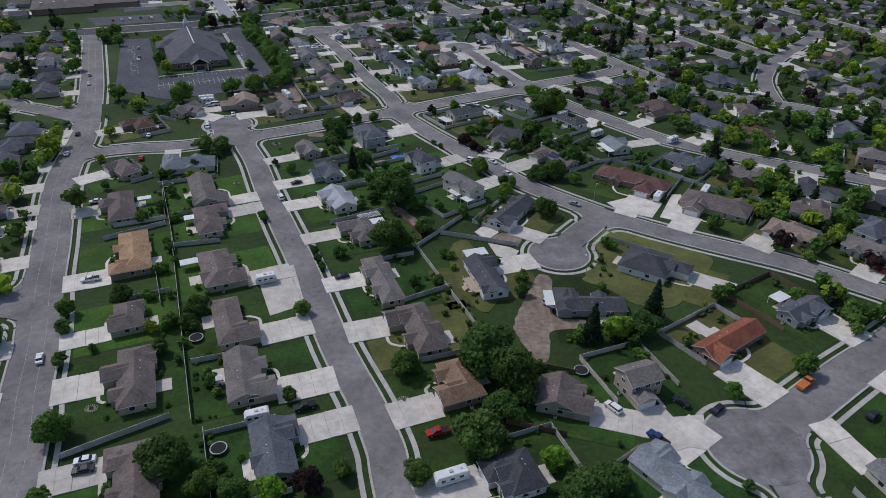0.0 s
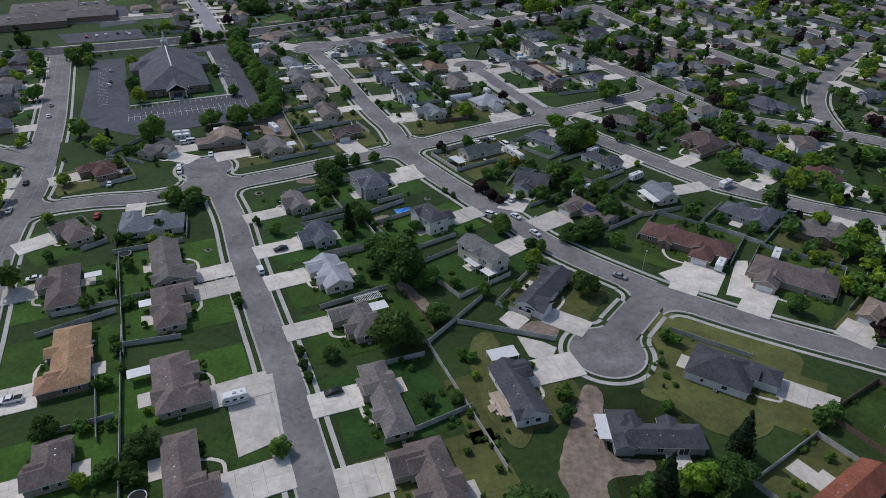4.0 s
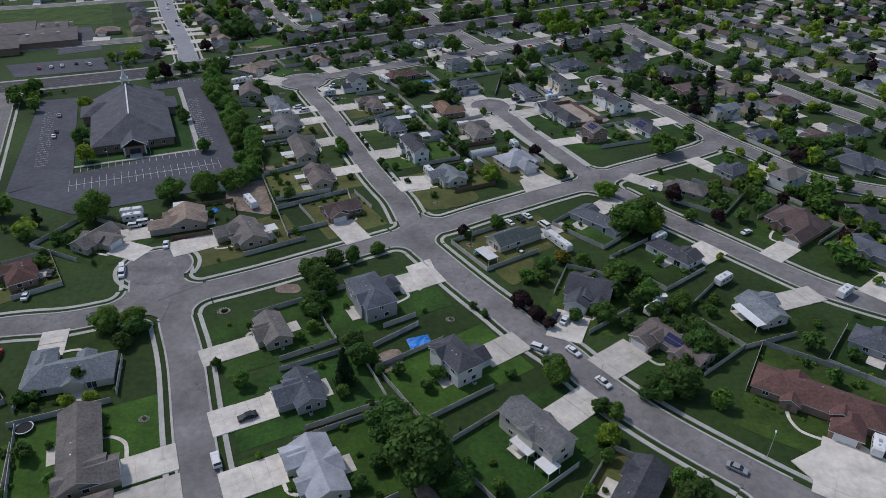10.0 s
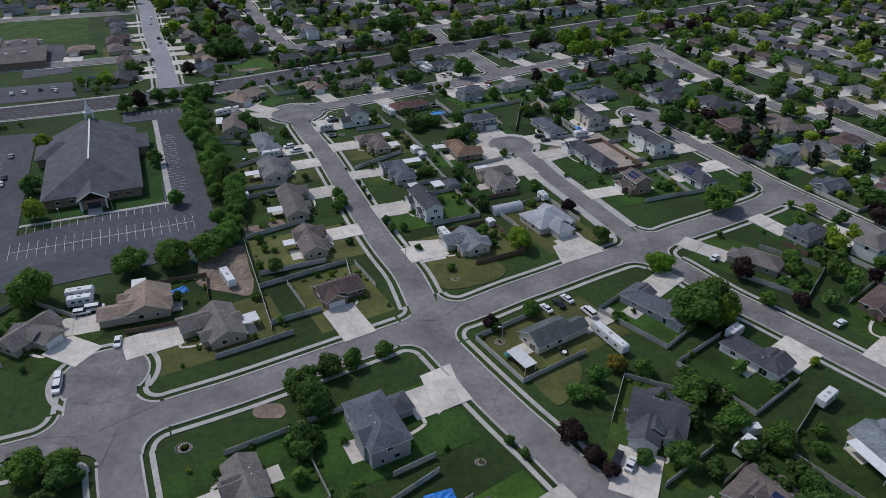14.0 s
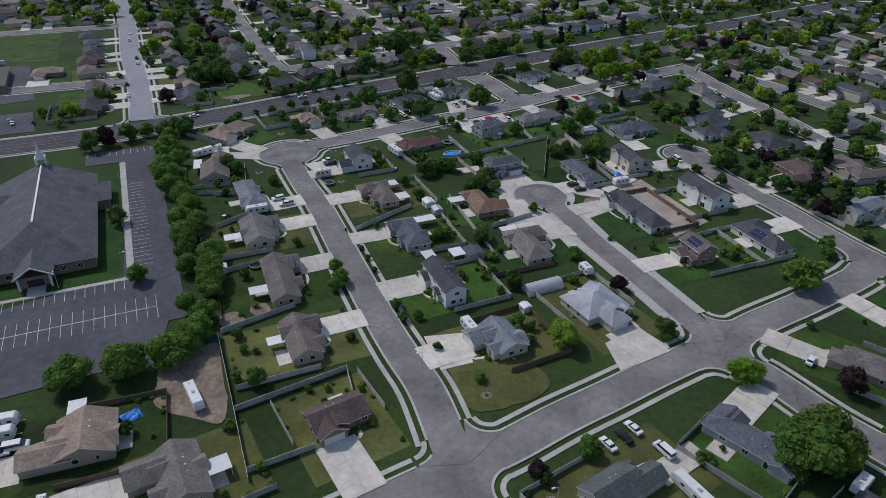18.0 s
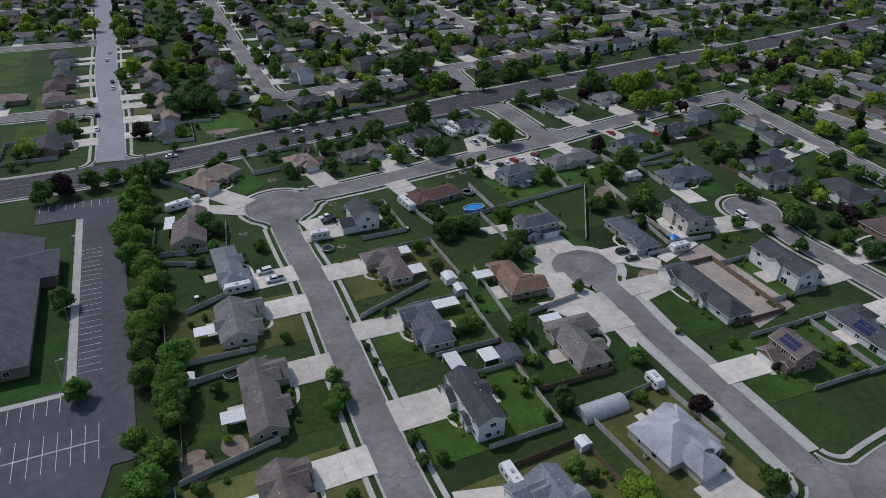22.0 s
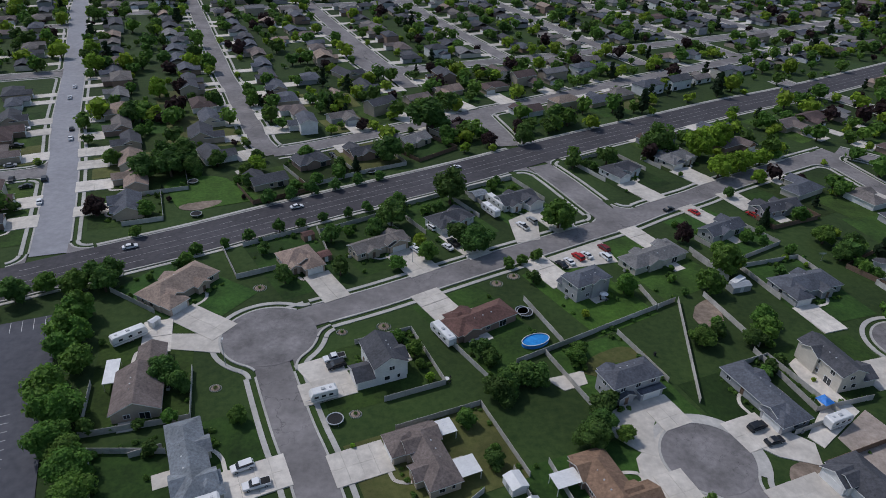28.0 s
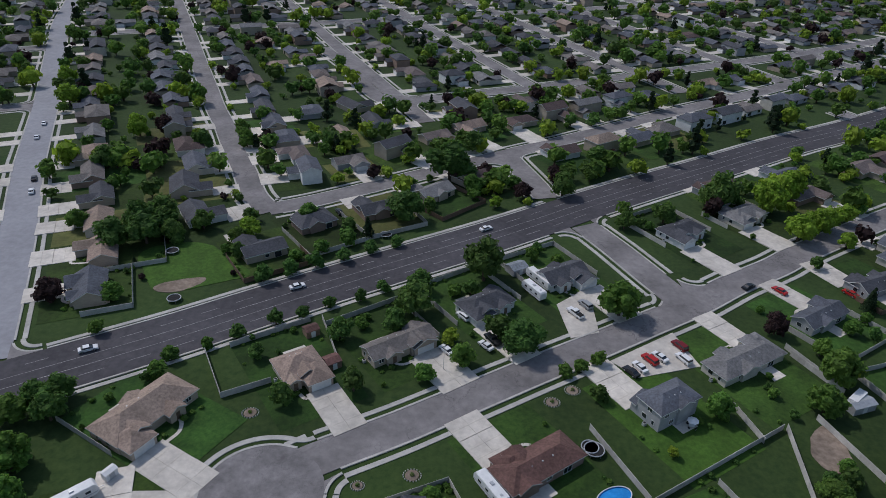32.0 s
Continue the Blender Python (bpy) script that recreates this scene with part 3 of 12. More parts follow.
def gable_wall(s, x0, y0, x1, y1, h, rise, along_x):
    """Walls with gable ends that follow the roof."""
    s.box(x0, y0, 0, x1, y1, h)
    if rise <= 0:
        return
    if along_x:
        c = (y0 + y1) / 2
        s.solid(((x0, y0, h), (x0, y1, h), (x0, c, h + rise), (x1, y0, h), (x1, y1, h), (x1, c, h + rise)), ((0, 2, 1), (3, 4, 5), (0, 3, 5, 2), (1, 2, 5, 4)))
    else:
        c = (x0 + x1) / 2
        s.solid(((x0, y0, h), (x1, y0, h), (c, y0, h + rise), (x0, y1, h), (x1, y1, h), (c, y1, h + rise)), ((0, 1, 2), (3, 5, 4), (0, 2, 5, 3), (1, 4, 5, 2)))


def window_meshes(w, h):
    f = Shape()
    f.box(-w / 2, -0.07, 0, w / 2, 0.05, 0.1).box(-w / 2, -0.07, h - 0.1, w / 2, 0.05, h).box(-w / 2, -0.07, 0.1, -w / 2 + 0.1, 0.05, h - 0.1).box(w / 2 - 0.1, -0.07, 0.1, w / 2, 0.05, h - 0.1)
    f.box(-0.04, -0.06, 0.1, 0.04, 0.05, h - 0.1)
    p = Shape().box(-w / 2 + 0.1, -0.035, 0.1, w / 2 - 0.1, 0.0, h - 0.1)
    return f.mesh("window", WHITE), p.mesh("pane", GLASS)


WINDOWS = {k: window_meshes(*k) for k in ((1.5, 1.3), (2.2, 1.4), (0.9, 1.2), (2.4, 2.1))}
WINDOW_ONE = {}
for (ww, wh) in WINDOWS:
    one = Shape().box(-ww / 2, -0.05, 0, ww / 2, 0.05, wh, 0).box(-ww / 2 + 0.1, -0.075, 0.1, ww / 2 - 0.1, -0.04, wh - 0.1, 1)
    WINDOW_ONE[ww, wh] = one.mesh("window", WHITE, GLASS)
GARAGE = {}
for gw in (2.7, 5.0):
    g = Shape().box(-gw / 2, -0.06, 0, gw / 2, 0.04, 2.15)
    for row in range(4):
        for col in range(int(gw / 0.62)):
            cx = -gw / 2 + 0.31 + (gw - 0.62) * col / max(1, int(gw / 0.62) - 1)
            g.box(cx - 0.24, -0.085, 0.08 + row * 0.52, cx + 0.24, -0.055, 0.48 + row * 0.52, top=0.02)
    GARAGE[gw] = g.mesh("garage_door", WHITE)
DOOR = Shape().box(-0.5, -0.07, 0, 0.5, 0.03, 2.1).box(-0.35, -0.09, 1.2, 0.35, -0.06, 1.9, top=0.03).box(-0.35, -0.09, 0.2, 0.35, -0.06, 1.0, top=0.03).mesh("door", WOOD)
VENT = Shape().box(-0.2, -0.2, -0.5, 0.2, 0.2, 0.28, top=0.04).mesh("roof_vent", METAL)
PIPE = Shape().tube((0, 0, -0.4), (0, 0, 0.45), 0.09, 0.09, 6).mesh("vent_pipe", METAL)
PANEL_LENGTH = 2.4
PANEL = {}
for fence_key, fence_mat in (("v", FENCE), ("w", WOOD)):
    PANEL[fence_key] = Shape().box(0.06, -0.03, 0.0, PANEL_LENGTH - 0.06, 0.03, 1.72).box(-0.07, -0.07, 0, 0.07, 0.07, 1.85, top=0.02).box(0, -0.05, 1.72, PANEL_LENGTH, 0.05, 1.80).mesh("fence_panel", fence_mat)
PLOTS = []
dice = random.Random(11)


def place_window(parent, size, x, y, z, turn, paned=True):
    if not paned:
        part("window", WINDOW_ONE[size], None, parent, at=pose(x, y, z, 0, 0, turn))
        return
    f, p = WINDOWS[size]
    ob = part("window", f, None, parent, at=pose(x, y, z, 0, 0, turn))
    part("pane", p, None, ob, "dark reflecting glass pane")


def fence_run(parent, a, b, key):
    a, b = Vector(a), Vector(b)
    n = round((b - a).length / PANEL_LENGTH)
    if n < 1:
        return 0
    turn = math.degrees(math.atan2(b.y - a.y, b.x - a.x))
    k = (b - a).length / (n * PANEL_LENGTH)
    for i in range(n):
        p = a + (b - a) * (i / n)
        part("fence_panel", PANEL[key], None, parent, at=pose(p.x, p.y, 0, 0, 0, turn) @ Matrix.Diagonal((k, 1, 1, 1)))
    return n


def house(x, y, turn, w, d, storeys, kind, roof, wall, tier, plot, solar=False, garage=None):
    """A house with its garage wing towards the street (local -y). tier 2: near, 1: middle distance, 0: far off."""
    words = "%s %s house with %s shingle %s roof" % ("two-storey" if storeys == 2 else "single-storey", {"tan": "tan-sided", "cream": "cream-sided", "white": "white-sided", "grey": "grey-sided",
                                                   "stucco": "beige stucco", "brick": "brown brick"}[wall], ROOF_WORDS[roof], "gable" if kind == "g" else "hip")
    base = thing("house", pose(x, y, 0, 0, 0, turn), words, "house", "houses of the suburb")
    r = dice
    h = 2.75 if storeys == 1 else 5.45
    pitch = r.uniform(0.42, 0.54)
    o = 0.45
    left = r.random() < 0.5
    depth = d * r.uniform(0.60, 0.72) if d > 11.5 else d * 0.78
    y_mid = d / 2 - depth
    gw = min(w * 0.62, r.uniform(6.6, 7.8))
    gx0, gx1 = (-w / 2, -w / 2 + gw) if left else (w / 2 - gw, w / 2)
    if garage is not None:
        # the garage stands where its drive comes in
        left = garage < 0
        gx0 = min(max(garage - gw / 2, -w / 2), w / 2 - gw)
        gx1 = gx0 + gw
    # main block at the back, garage wing in front
    along = w >= depth * 0.92
    walls, tops, garage_walls, wing_top, back_top, porch_top = (Shape() for _ in range(6))
    mx0, my0, mx1, my1 = -w / 2 + o, y_mid, w / 2 - o, d / 2 - o
    half = (depth / 2 if along else w / 2)
    if kind == "g":
        rise = gable_roof(tops, -w / 2, y_mid - o, w / 2, d / 2, h, pitch, along, trim=1)
        inner = ((my1 - my0) if along else (mx1 - mx0)) / 2 * pitch
        gable_wall(walls, mx0, my0, mx1, my1, h, inner * 0.98, along)
    else:
        rise = hip_roof(tops, -w / 2, y_mid - o, w / 2, d / 2, h, pitch, trim=1)
        gable_wall(walls, mx0, my0, mx1, my1, h, 0, along)
    hg = 2.75
    wing_back = y_mid + min(depth * 0.5, gw * 0.55) if storeys == 1 else y_mid + 0.1
    if kind == "g" or r.random() < 0.45:
        gable_roof(wing_top, gx0, -d / 2, gx1, wing_back, hg + 0.02, pitch, False, trim=1)
        gable_wall(garage_walls, gx0 + o, -d / 2 + o, gx1 - o, y_mid + 0.2, hg, (gw / 2 - o) * pitch * 0.98, False)
    else:
        hip_roof(wing_top, gx0, -d / 2, gx1, wing_back, hg + 0.02, pitch, trim=1)
        gable_wall(garage_walls, gx0 + o, -d / 2 + o, gx1 - o, y_mid + 0.2, hg, 0, False)
    # cross gable at the back
    if along and w > 12 and tier > 0 and r.random() < 0.85:
        bw = r.uniform(5.0, min(7.5, depth * 0.85))
        bx = r.uniform(-w / 2 + bw / 2, w / 2 - bw / 2)
        gable_roof(back_top, bx - bw / 2, (y_mid + d / 2) / 2, bx + bw / 2, d / 2 + 0.6, h + 0.03, pitch, False, trim=1)
        gable_wall(walls, bx - bw / 2 + o, (y_mid + d / 2) / 2, bx + bw / 2 - o, d / 2 + 0.2, h, (bw / 2 - o) * pitch * 0.98, False)
    # a second, higher gable stepped behind the garage gable
    if tier == 2 and storeys == 1 and gw < w * 0.75:
        step = gw * 0.72
        sc = (gx0 + gx1) / 2 + (gw * 0.22 if left else -gw * 0.22)
        gable_roof(wing_top, sc - step / 2, y_mid - 1.4, sc + step / 2, y_mid + depth * 0.5, hg + 0.55, pitch, False, trim=1)
        gable_wall(garage_walls, sc - step / 2 + o, y_mid - 1.0, sc + step / 2 - o, y_mid + depth * 0.45, hg + 0.5, (step / 2 - o) * pitch * 0.97, False)
    # porch on the other side of the front
    front_y = y_mid
    px0, px1 = (gx1, w / 2 - 0.6) if left else (-w / 2 + 0.6, gx0)
    if px1 - px0 > 2.5 and tier > 0:
        pc, pw = (px0 + px1) / 2, min(4.2, (px1 - px0))
        if r.random() < 0.7:
            # a gabled front room beside the garage
            pw = min(pw + 0.8, px1 - px0)
            front_y = y_mid - min(1.8, (d - depth) * 0.5)
            gable_roof(porch_top, pc - pw / 2, front_y - o, pc + pw / 2, y_mid + min(depth * 0.42, pw * 0.55), hg - 0.05, pitch, False, trim=1)
            gable_wall(walls, pc - pw / 2 + o, front_y, pc + pw / 2 - o, y_mid + 0.2, hg - 0.08, (pw / 2 - o) * pitch * 0.97, False)
    body = part("wall", walls, SIDING[wall], base)
    part("garage_wall", garage_walls, SIDING[wall], base)
    for roof_name, top in (("roof", tops), ("garage_roof", wing_top), ("rear_gable_roof", back_top), ("porch_roof", porch_top)):
        if top.f:
            part(roof_name, top, (ROOF[roof], WHITE), base, ROOF_WORDS[roof] + " asphalt shingles")
    gc = (gx0 + gx1) / 2
    fy = -d / 2 + o
    PLOTS.append((x, y, turn, w, d, tier, plot, gc, gw, (px0 + px1) / 2, front_y))
    part("garage_door", GARAGE[5.0], None, base, "white panelled garage door", pose(gc, fy, 0.02))
    if tier > 0:
        if px1 - px0 > 2.5:
            part("door", DOOR, None, base, "", pose(pc, front_y, 0.15))
            if px1 - px0 > 5:
                place_window(base, (1.5, 1.3), px0 + (px1 - px0) * (0.82 if left else 0.18), y_mid, 1.0, 0, tier == 2)
        for k in range(2 if w < 14 or tier == 1 else 3):
            place_window(base, (1.5, 1.3) if k else (2.4, 2.1), -w / 2 + w * (k + 1) / (3 if w < 14 else 4), d / 2 - o, 0.9 if k else 0.1, 180, tier == 2)
        if tier == 2:
            for sx, a in ((-1, -90), (1, 90)):
                place_window(base, (1.5, 1.3), sx * (w / 2 - o), y_mid + depth * 0.35, 1.0, a, False)
                place_window(base, (0.9, 1.2), sx * (w / 2 - o), y_mid + depth * 0.7, 1.0, a, False)
        if storeys == 2:
            for k in range(3):
                place_window(base, (1.5, 1.3), -w / 2 + w * (k + 0.7) / 3.3, d / 2 - o, 3.6, 180, tier == 2)
                place_window(base, (1.5, 1.3), -w / 2 + w * (k + 0.7) / 3.3, y_mid, 3.6, 0, tier == 2)
            for sx, a in ((-1, -90), (1, 90)):
                place_window(base, (1.5, 1.3), sx * (w / 2 - o), y_mid + depth * 0.5, 3.7, a, tier == 2)
    if solar:
        # a field of panels on the slope that looks south
        side = -1 if along and math.cos(radians(turn)) > 0 or not along and math.sin(radians(turn)) > 0 else 1
        centre = (y_mid - o + d / 2) / 2
        for i in range(5):
            for k in range(2):
                out = half * (0.32 + 0.36 * k)
                z = h + (half - out) * pitch + 0.09
                u = (i - 2) * 1.08
                at = pose(u, centre + side * out, z, math.degrees(-side * math.atan(pitch))) if along else pose(side * out, centre + u, z, 0, math.degrees(side * math.atan(pitch)))
                size = (0.5, half * 0.17) if along else (half * 0.17, 0.5)
                part("solar_panel", Shape().box(-size[0], -size[1], 0, size[0], size[1], 0.05), SOLAR, base, "dark blue solar panel", at)
    if tier == 2:
        # vents and pipes just behind the ridge
        for k in range(3):
            u = (k + 0.8) / 3.6
            if along:
                vx, vy = -w / 2 + w * (0.25 + 0.5 * u), (y_mid - o + d / 2) / 2 + 1.3
                vz = h + (half - 1.3) * pitch * 0.98
            else:
                vx, vy = 1.3, y_mid + depth * (0.25 + 0.5 * u)
                vz = h + (half - 1.3) * pitch * 0.98
            part("roof_vent", VENT if k < 2 else PIPE, None, base, "grey metal roof vent", pose(vx, vy, vz - 0.05))


house(-105.5, 191.5, -66, 27.0, 13.0, 1, 'h', 'orange', 'brick', 2, (14.1, 14.1, 14.4, 19.3, 2), garage=10.0)
house(-92.0, 156.2, -65, 13.8, 9.7, 1, 'h', 'brown', 'tan', 2, (11.5, 11.5, 13.7, 17.6, 2), garage=3.4)
house(-80.6, 130.3, -68, 23.7, 13.1, 1, 'h', 'brown', 'tan', 2, (12.5, 12.5, 14.7, 18.0, 0), garage=-3.0)
house(-66.6, 97.8, -68, 22.3, 11.5, 1, 'h', 'brown', 'tan', 2, (11.7, 11.7, 15.6, 19.5, 0))
house(-72.0, 183.6, 115, 22.1, 13.3, 1, 'h', 'brown', 'tan', 2, (11.7, 11.7, 20.0, 20.6, 2), garage=-7.6)
house(-60.1, 155.9, 113, 22.3, 11.8, 1, 'h', 'brown', 'tan', 2, (11.7, 11.7, 15.1, 19.9, 0), garage=-7.7)
house(-49.9, 132.8, 110, 20.0, 12.4, 1, 'g', 'greybrown', 'tan', 2, (11.5, 11.5, 14.5, 20.2, 0), garage=-6.5)
house(-37.1, 107.9, 111, 18.3, 11.3, 1, 'g', 'slate', 'grey', 2, (11.5, 11.5, 15.5, 17.4, 0))
house(-30.7, 209.2, -65, 16.3, 12.6, 1, 'h', 'greybrown', 'tan', 2, (11.5, 11.5, 20.0, 17.5, 2), garage=-4.7)
house(-20.0, 178.4, -68, 26.3, 9.0, 1, 'h', 'greybrown', 'tan', 2, (13.8, 13.8, 16.2, 15.0, 0), garage=-5.2)
house(-7.9, 153.2, -70, 22.7, 13.6, 1, 'h', 'brown', 'tan', 2, (12.0, 12.0, 20.0, 17.1, 1), garage=-6.5)
house(3.5, 131.4, -67, 15.7, 12.3, 1, 'h', 'rust', 'brick', 2, (10.3, 11.5, 20.0, 20.2, 0), garage=4.3)
house(-42.1, 234.0, -63, 17.9, 11.4, 1, 'g', 'white', 'cream', 2, (11.5, 11.5, 20.0, 17.4, 2), garage=-5.4)
house(-50.6, 258.2, -63, 13.0, 11.9, 1, 'g', 'slate', 'grey', 2, (11.5, 11.4, 20.0, 20.0, 0), garage=0.0)
house(-62.8, 282.4, -60, 13.3, 9.8, 1, 'g', 'greybrown', 'tan', 2, (11.5, 11.5, 15.3, 18.9, 0), garage=0.8)
house(-33.5, 299.5, 119, 17.5, 16.1, 2, 'h', 'slate', 'grey', 2, (11.5, 11.5, 18.4, 22.0, 0), garage=5.2)
house(-9.0, 271.1, 125, 13.9, 13.1, 2, 'h', 'dark', 'white', 2, (11.5, 11.5, 20.0, 18.8, 2), garage=-0.7)
house(8.3, 245.9, 129, 17.8, 10.2, 2, 'g', 'grey', 'cream', 2, (11.5, 11.5, 20.0, 19.1, 0), garage=1.4)
house(26.7, 226.5, 57, 24.9, 10.2, 1, 'g', 'dark', 'white', 2, (13.1, 13.1, 10.5, 19.1, 1))
house(14.9, 182.1, 109, 21.0, 10.3, 1, 'g', 'dark', 'white', 2, (11.5, 11.5, 17.0, 19.1, 1))
house(45.4, 169.3, -180, 21.8, 12.0, 1, 'h', 'dark', 'grey', 2, (11.5, 11.5, 18.4, 20.0, 0))
house(71.3, 189.8, 59, 13.9, 22.6, 1, 'h', 'dark', 'white', 2, (11.5, 11.5, 20.0, 25.3, 1))
house(82.8, 150.8, 35, 24.1, 9.6, 1, 'g', 'red', 'brick', 2, (12.7, 12.7, 15.1, 18.8, 1))
house(110.5, 166.3, 33, 16.0, 9.0, 1, 'g', 'slate', 'grey', 2, (11.5, 11.5, 20.0, 15.8, 0))
house(52.3, 131.2, 22, 10.1, 11.7, 2, 'g', 'greybrown', 'tan', 2, (8.0, 11.1, 17.1, 19.9, 0))
house(32.1, 127.1, 75, 11.6, 14.2, 1, 'g', 'brown', 'tan', 2, (11.5, 11.5, 13.1, 21.1, 0))
house(16.5, 101.8, -68, 11.7, 12.4, 1, 'h', 'dark', 'white', 2, (11.5, 11.5, 16.3, 20.2, 0))
house(53.2, 102.0, 128, 19.9, 10.2, 1, 'g', 'blue', 'cream', 2, (11.5, 11.5, 20.0, 19.1, 0))
house(103.6, 103.6, -161, 11.0, 9.0, 1, 'h', 'grey', 'cream', 2, (11.5, 11.5, 20.0, 18.5, 0))
house(-123.6, 223.8, -66, 24.0, 12.5, 1, 'h', 'brown', 'tan', 2, (12.6, 12.6, 16.4, 16.5, 2), garage=-3.6)
house(-135.9, 257.2, -44, 16.2, 10.1, 1, 'h', 'brown', 'tan', 2, (11.5, 11.5, 7.9, 19.0, 2))
house(-110.7, 266.7, -163, 21.9, 16.6, 1, 'h', 'blue', 'cream', 2, (11.6, 11.6, 12.4, 20.0, 0))
house(-94.2, 239.9, 115, 26.3, 13.0, 1, 'g', 'greybrown', 'tan', 2, (13.7, 13.7, 16.7, 18.7, 2), garage=-9.7)
house(-84.7, 215.7, 114, 21.5, 12.6, 1, 'h', 'brown', 'tan', 2, (11.5, 11.5, 14.3, 20.3, 2))
house(-149.7, 307.9, -54, 14.2, 13.7, 1, 'h', 'redbrown', 'brick', 2, (11.5, 11.5, 12.3, 20.6, 1))
house(-131.9, 330.5, 67, 15.5, 12.9, 1, 'g', 'greybrown', 'tan', 2, (11.5, 11.5, 20.0, 17.4, 0), garage=0.9)
house(-110.6, 345.5, -70, 13.6, 19.6, 1, 'g', 'tan', 'stucco', 2, (11.5, 11.5, 20.0, 23.8, 0), garage=3.3)
house(-85.5, 335.2, -59, 16.2, 16.0, 1, 'g', 'greybrown', 'tan', 2, (11.5, 11.5, 19.5, 19.5, 1), garage=-4.6)
house(-52.6, 354.2, 32, 14.0, 11.0, 1, 'g', 'darkbrown', 'brick', 2, (11.5, 11.5, 13.8, 18.0, 1), garage=-3.0)
house(-65.6, 383.1, 114, 17.4, 10.8, 1, 'g', 'brown', 'tan', 2, (11.5, 11.5, 20.0, 18.9, 1), garage=5.2)
house(-76.8, 411.6, 112, 24.3, 11.9, 1, 'g', 'greybrown', 'tan', 2, (12.7, 12.7, 20.0, 17.7, 0), garage=8.7)
house(-90.8, 440.5, 113, 17.5, 13.4, 1, 'g', 'grey', 'cream', 2, (11.5, 11.5, 20.0, 19.7, 1), garage=5.2)
house(-101.4, 467.8, 116, 23.8, 9.4, 1, 'h', 'blue', 'cream', 2, (12.5, 12.5, 20.0, 18.2, 0), garage=-8.4)
house(-122.1, 491.5, -163, 11.3, 24.3, 1, 'g', 'brown', 'tan', 2, (11.5, 11.5, 14.3, 26.1, 0))
house(-125.9, 531.3, 60, 21.9, 14.6, 1, 'h', 'tan', 'stucco', 2, (11.6, 11.6, 17.2, 21.3, 0), garage=-7.1)
house(-95.2, 547.6, 34, 11.4, 14.2, 1, 'h', 'tan', 'stucco', 2, (11.5, 10.7, 20.0, 18.4, 0), garage=2.2)
house(-71.8, 558.9, 36, 19.5, 9.0, 1, 'g', 'greybrown', 'tan', 2, (11.5, 11.5, 20.0, 14.8, 0), garage=5.2)
house(-48.5, 578.3, 36, 16.1, 10.7, 1, 'h', 'dark', 'white', 2, (11.5, 11.5, 20.0, 16.3, 0), garage=-4.6)
house(-23.9, 594.5, 32, 15.6, 12.8, 1, 'g', 'dark', 'white', 2, (11.5, 11.5, 20.0, 16.9, 0))
house(-67.0, 500.2, -65, 12.1, 13.6, 2, 'g', 'dark', 'white', 2, (11.5, 11.5, 14.3, 18.1, 0))
house(-54.1, 470.2, -65, 18.3, 11.6, 1, 'h', 'brown', 'tan', 2, (11.5, 11.5, 20.0, 17.1, 1), garage=-5.7)
house(-41.0, 440.4, -67, 19.1, 10.8, 1, 'h', 'slate', 'grey', 2, (11.5, 11.5, 17.0, 17.9, 0), garage=-6.1)
house(-29.0, 409.5, -66, 18.6, 9.0, 2, 'g', 'dark', 'white', 2, (11.5, 11.5, 17.7, 16.8, 2), garage=-5.8)
house(-14.3, 383.8, -63, 13.5, 13.8, 1, 'g', 'blue', 'cream', 2, (11.5, 11.5, 17.0, 19.4, 1), garage=-3.2)
house(17.2, 399.6, 30, 15.5, 18.8, 1, 'h', 'white', 'cream', 2, (11.5, 11.5, 18.6, 19.1, 1), garage=-0.2)
house(1.6, 435.3, 112, 20.1, 14.5, 1, 'h', 'greybrown', 'tan', 2, (11.5, 11.5, 20.0, 19.8, 0))
house(-13.7, 465.8, 112, 18.4, 12.6, 1, 'h', 'rust', 'brick', 2, (11.5, 11.5, 17.7, 20.3, 0))
house(-4.4, 495.7, 25, 14.7, 9.2, 2, 'h', 'slate', 'grey', 2, (11.5, 11.5, 20.0, 18.6, 0))
house(27.3, 494.2, -66, 22.2, 9.6, 1, 'h', 'slate', 'grey', 2, (11.7, 11.7, 14.2, 18.8, 0))
house(41.4, 460.7, -67, 29.6, 11.3, 1, 'h', 'dark', 'white', 2, (15.4, 15.4, 17.2, 18.4, 0), garage=-11.0)
house(53.7, 430.9, -68, 10.3, 11.9, 2, 'g', 'brown', 'brick', 2, (11.1, 11.1, 20.0, 18.2, 0), True, garage=-1.6)
house(72.2, 475.1, 113, 20.1, 11.5, 2, 'g', 'dark', 'white', 2, (11.5, 10.6, 16.3, 12.8, 0))
house(51.0, 506.5, 107, 15.9, 12.2, 2, 'g', 'dark', 'cream', 2, (11.5, 11.5, 15.4, 19.6, 0))
house(83.0, 443.0, 113, 21.0, 13.0, 1, 'h', 'dark', 'white', 2, (11.5, 11.5, 15.0, 20.0, 0), True)
house(-40.8, 521.4, -145, 20.5, 10.6, 1, 'h', 'redbrown', 'brick', 2, (11.5, 11.5, 20.0, 19.3, 0), garage=4.7)
house(-8.5, 539.9, -148, 13.4, 9.6, 2, 'h', 'slate', 'grey', 2, (11.5, 11.5, 20.0, 18.8, 2))
house(16.6, 558.7, -149, 23.5, 10.3, 1, 'h', 'grey', 'cream', 2, (12.4, 12.4, 20.0, 19.1, 0))
house(45.9, 579.3, -147, 17.5, 9.0, 1, 'g', 'slate', 'grey', 2, (11.5, 11.5, 16.2, 18.5, 0), garage=-5.2)
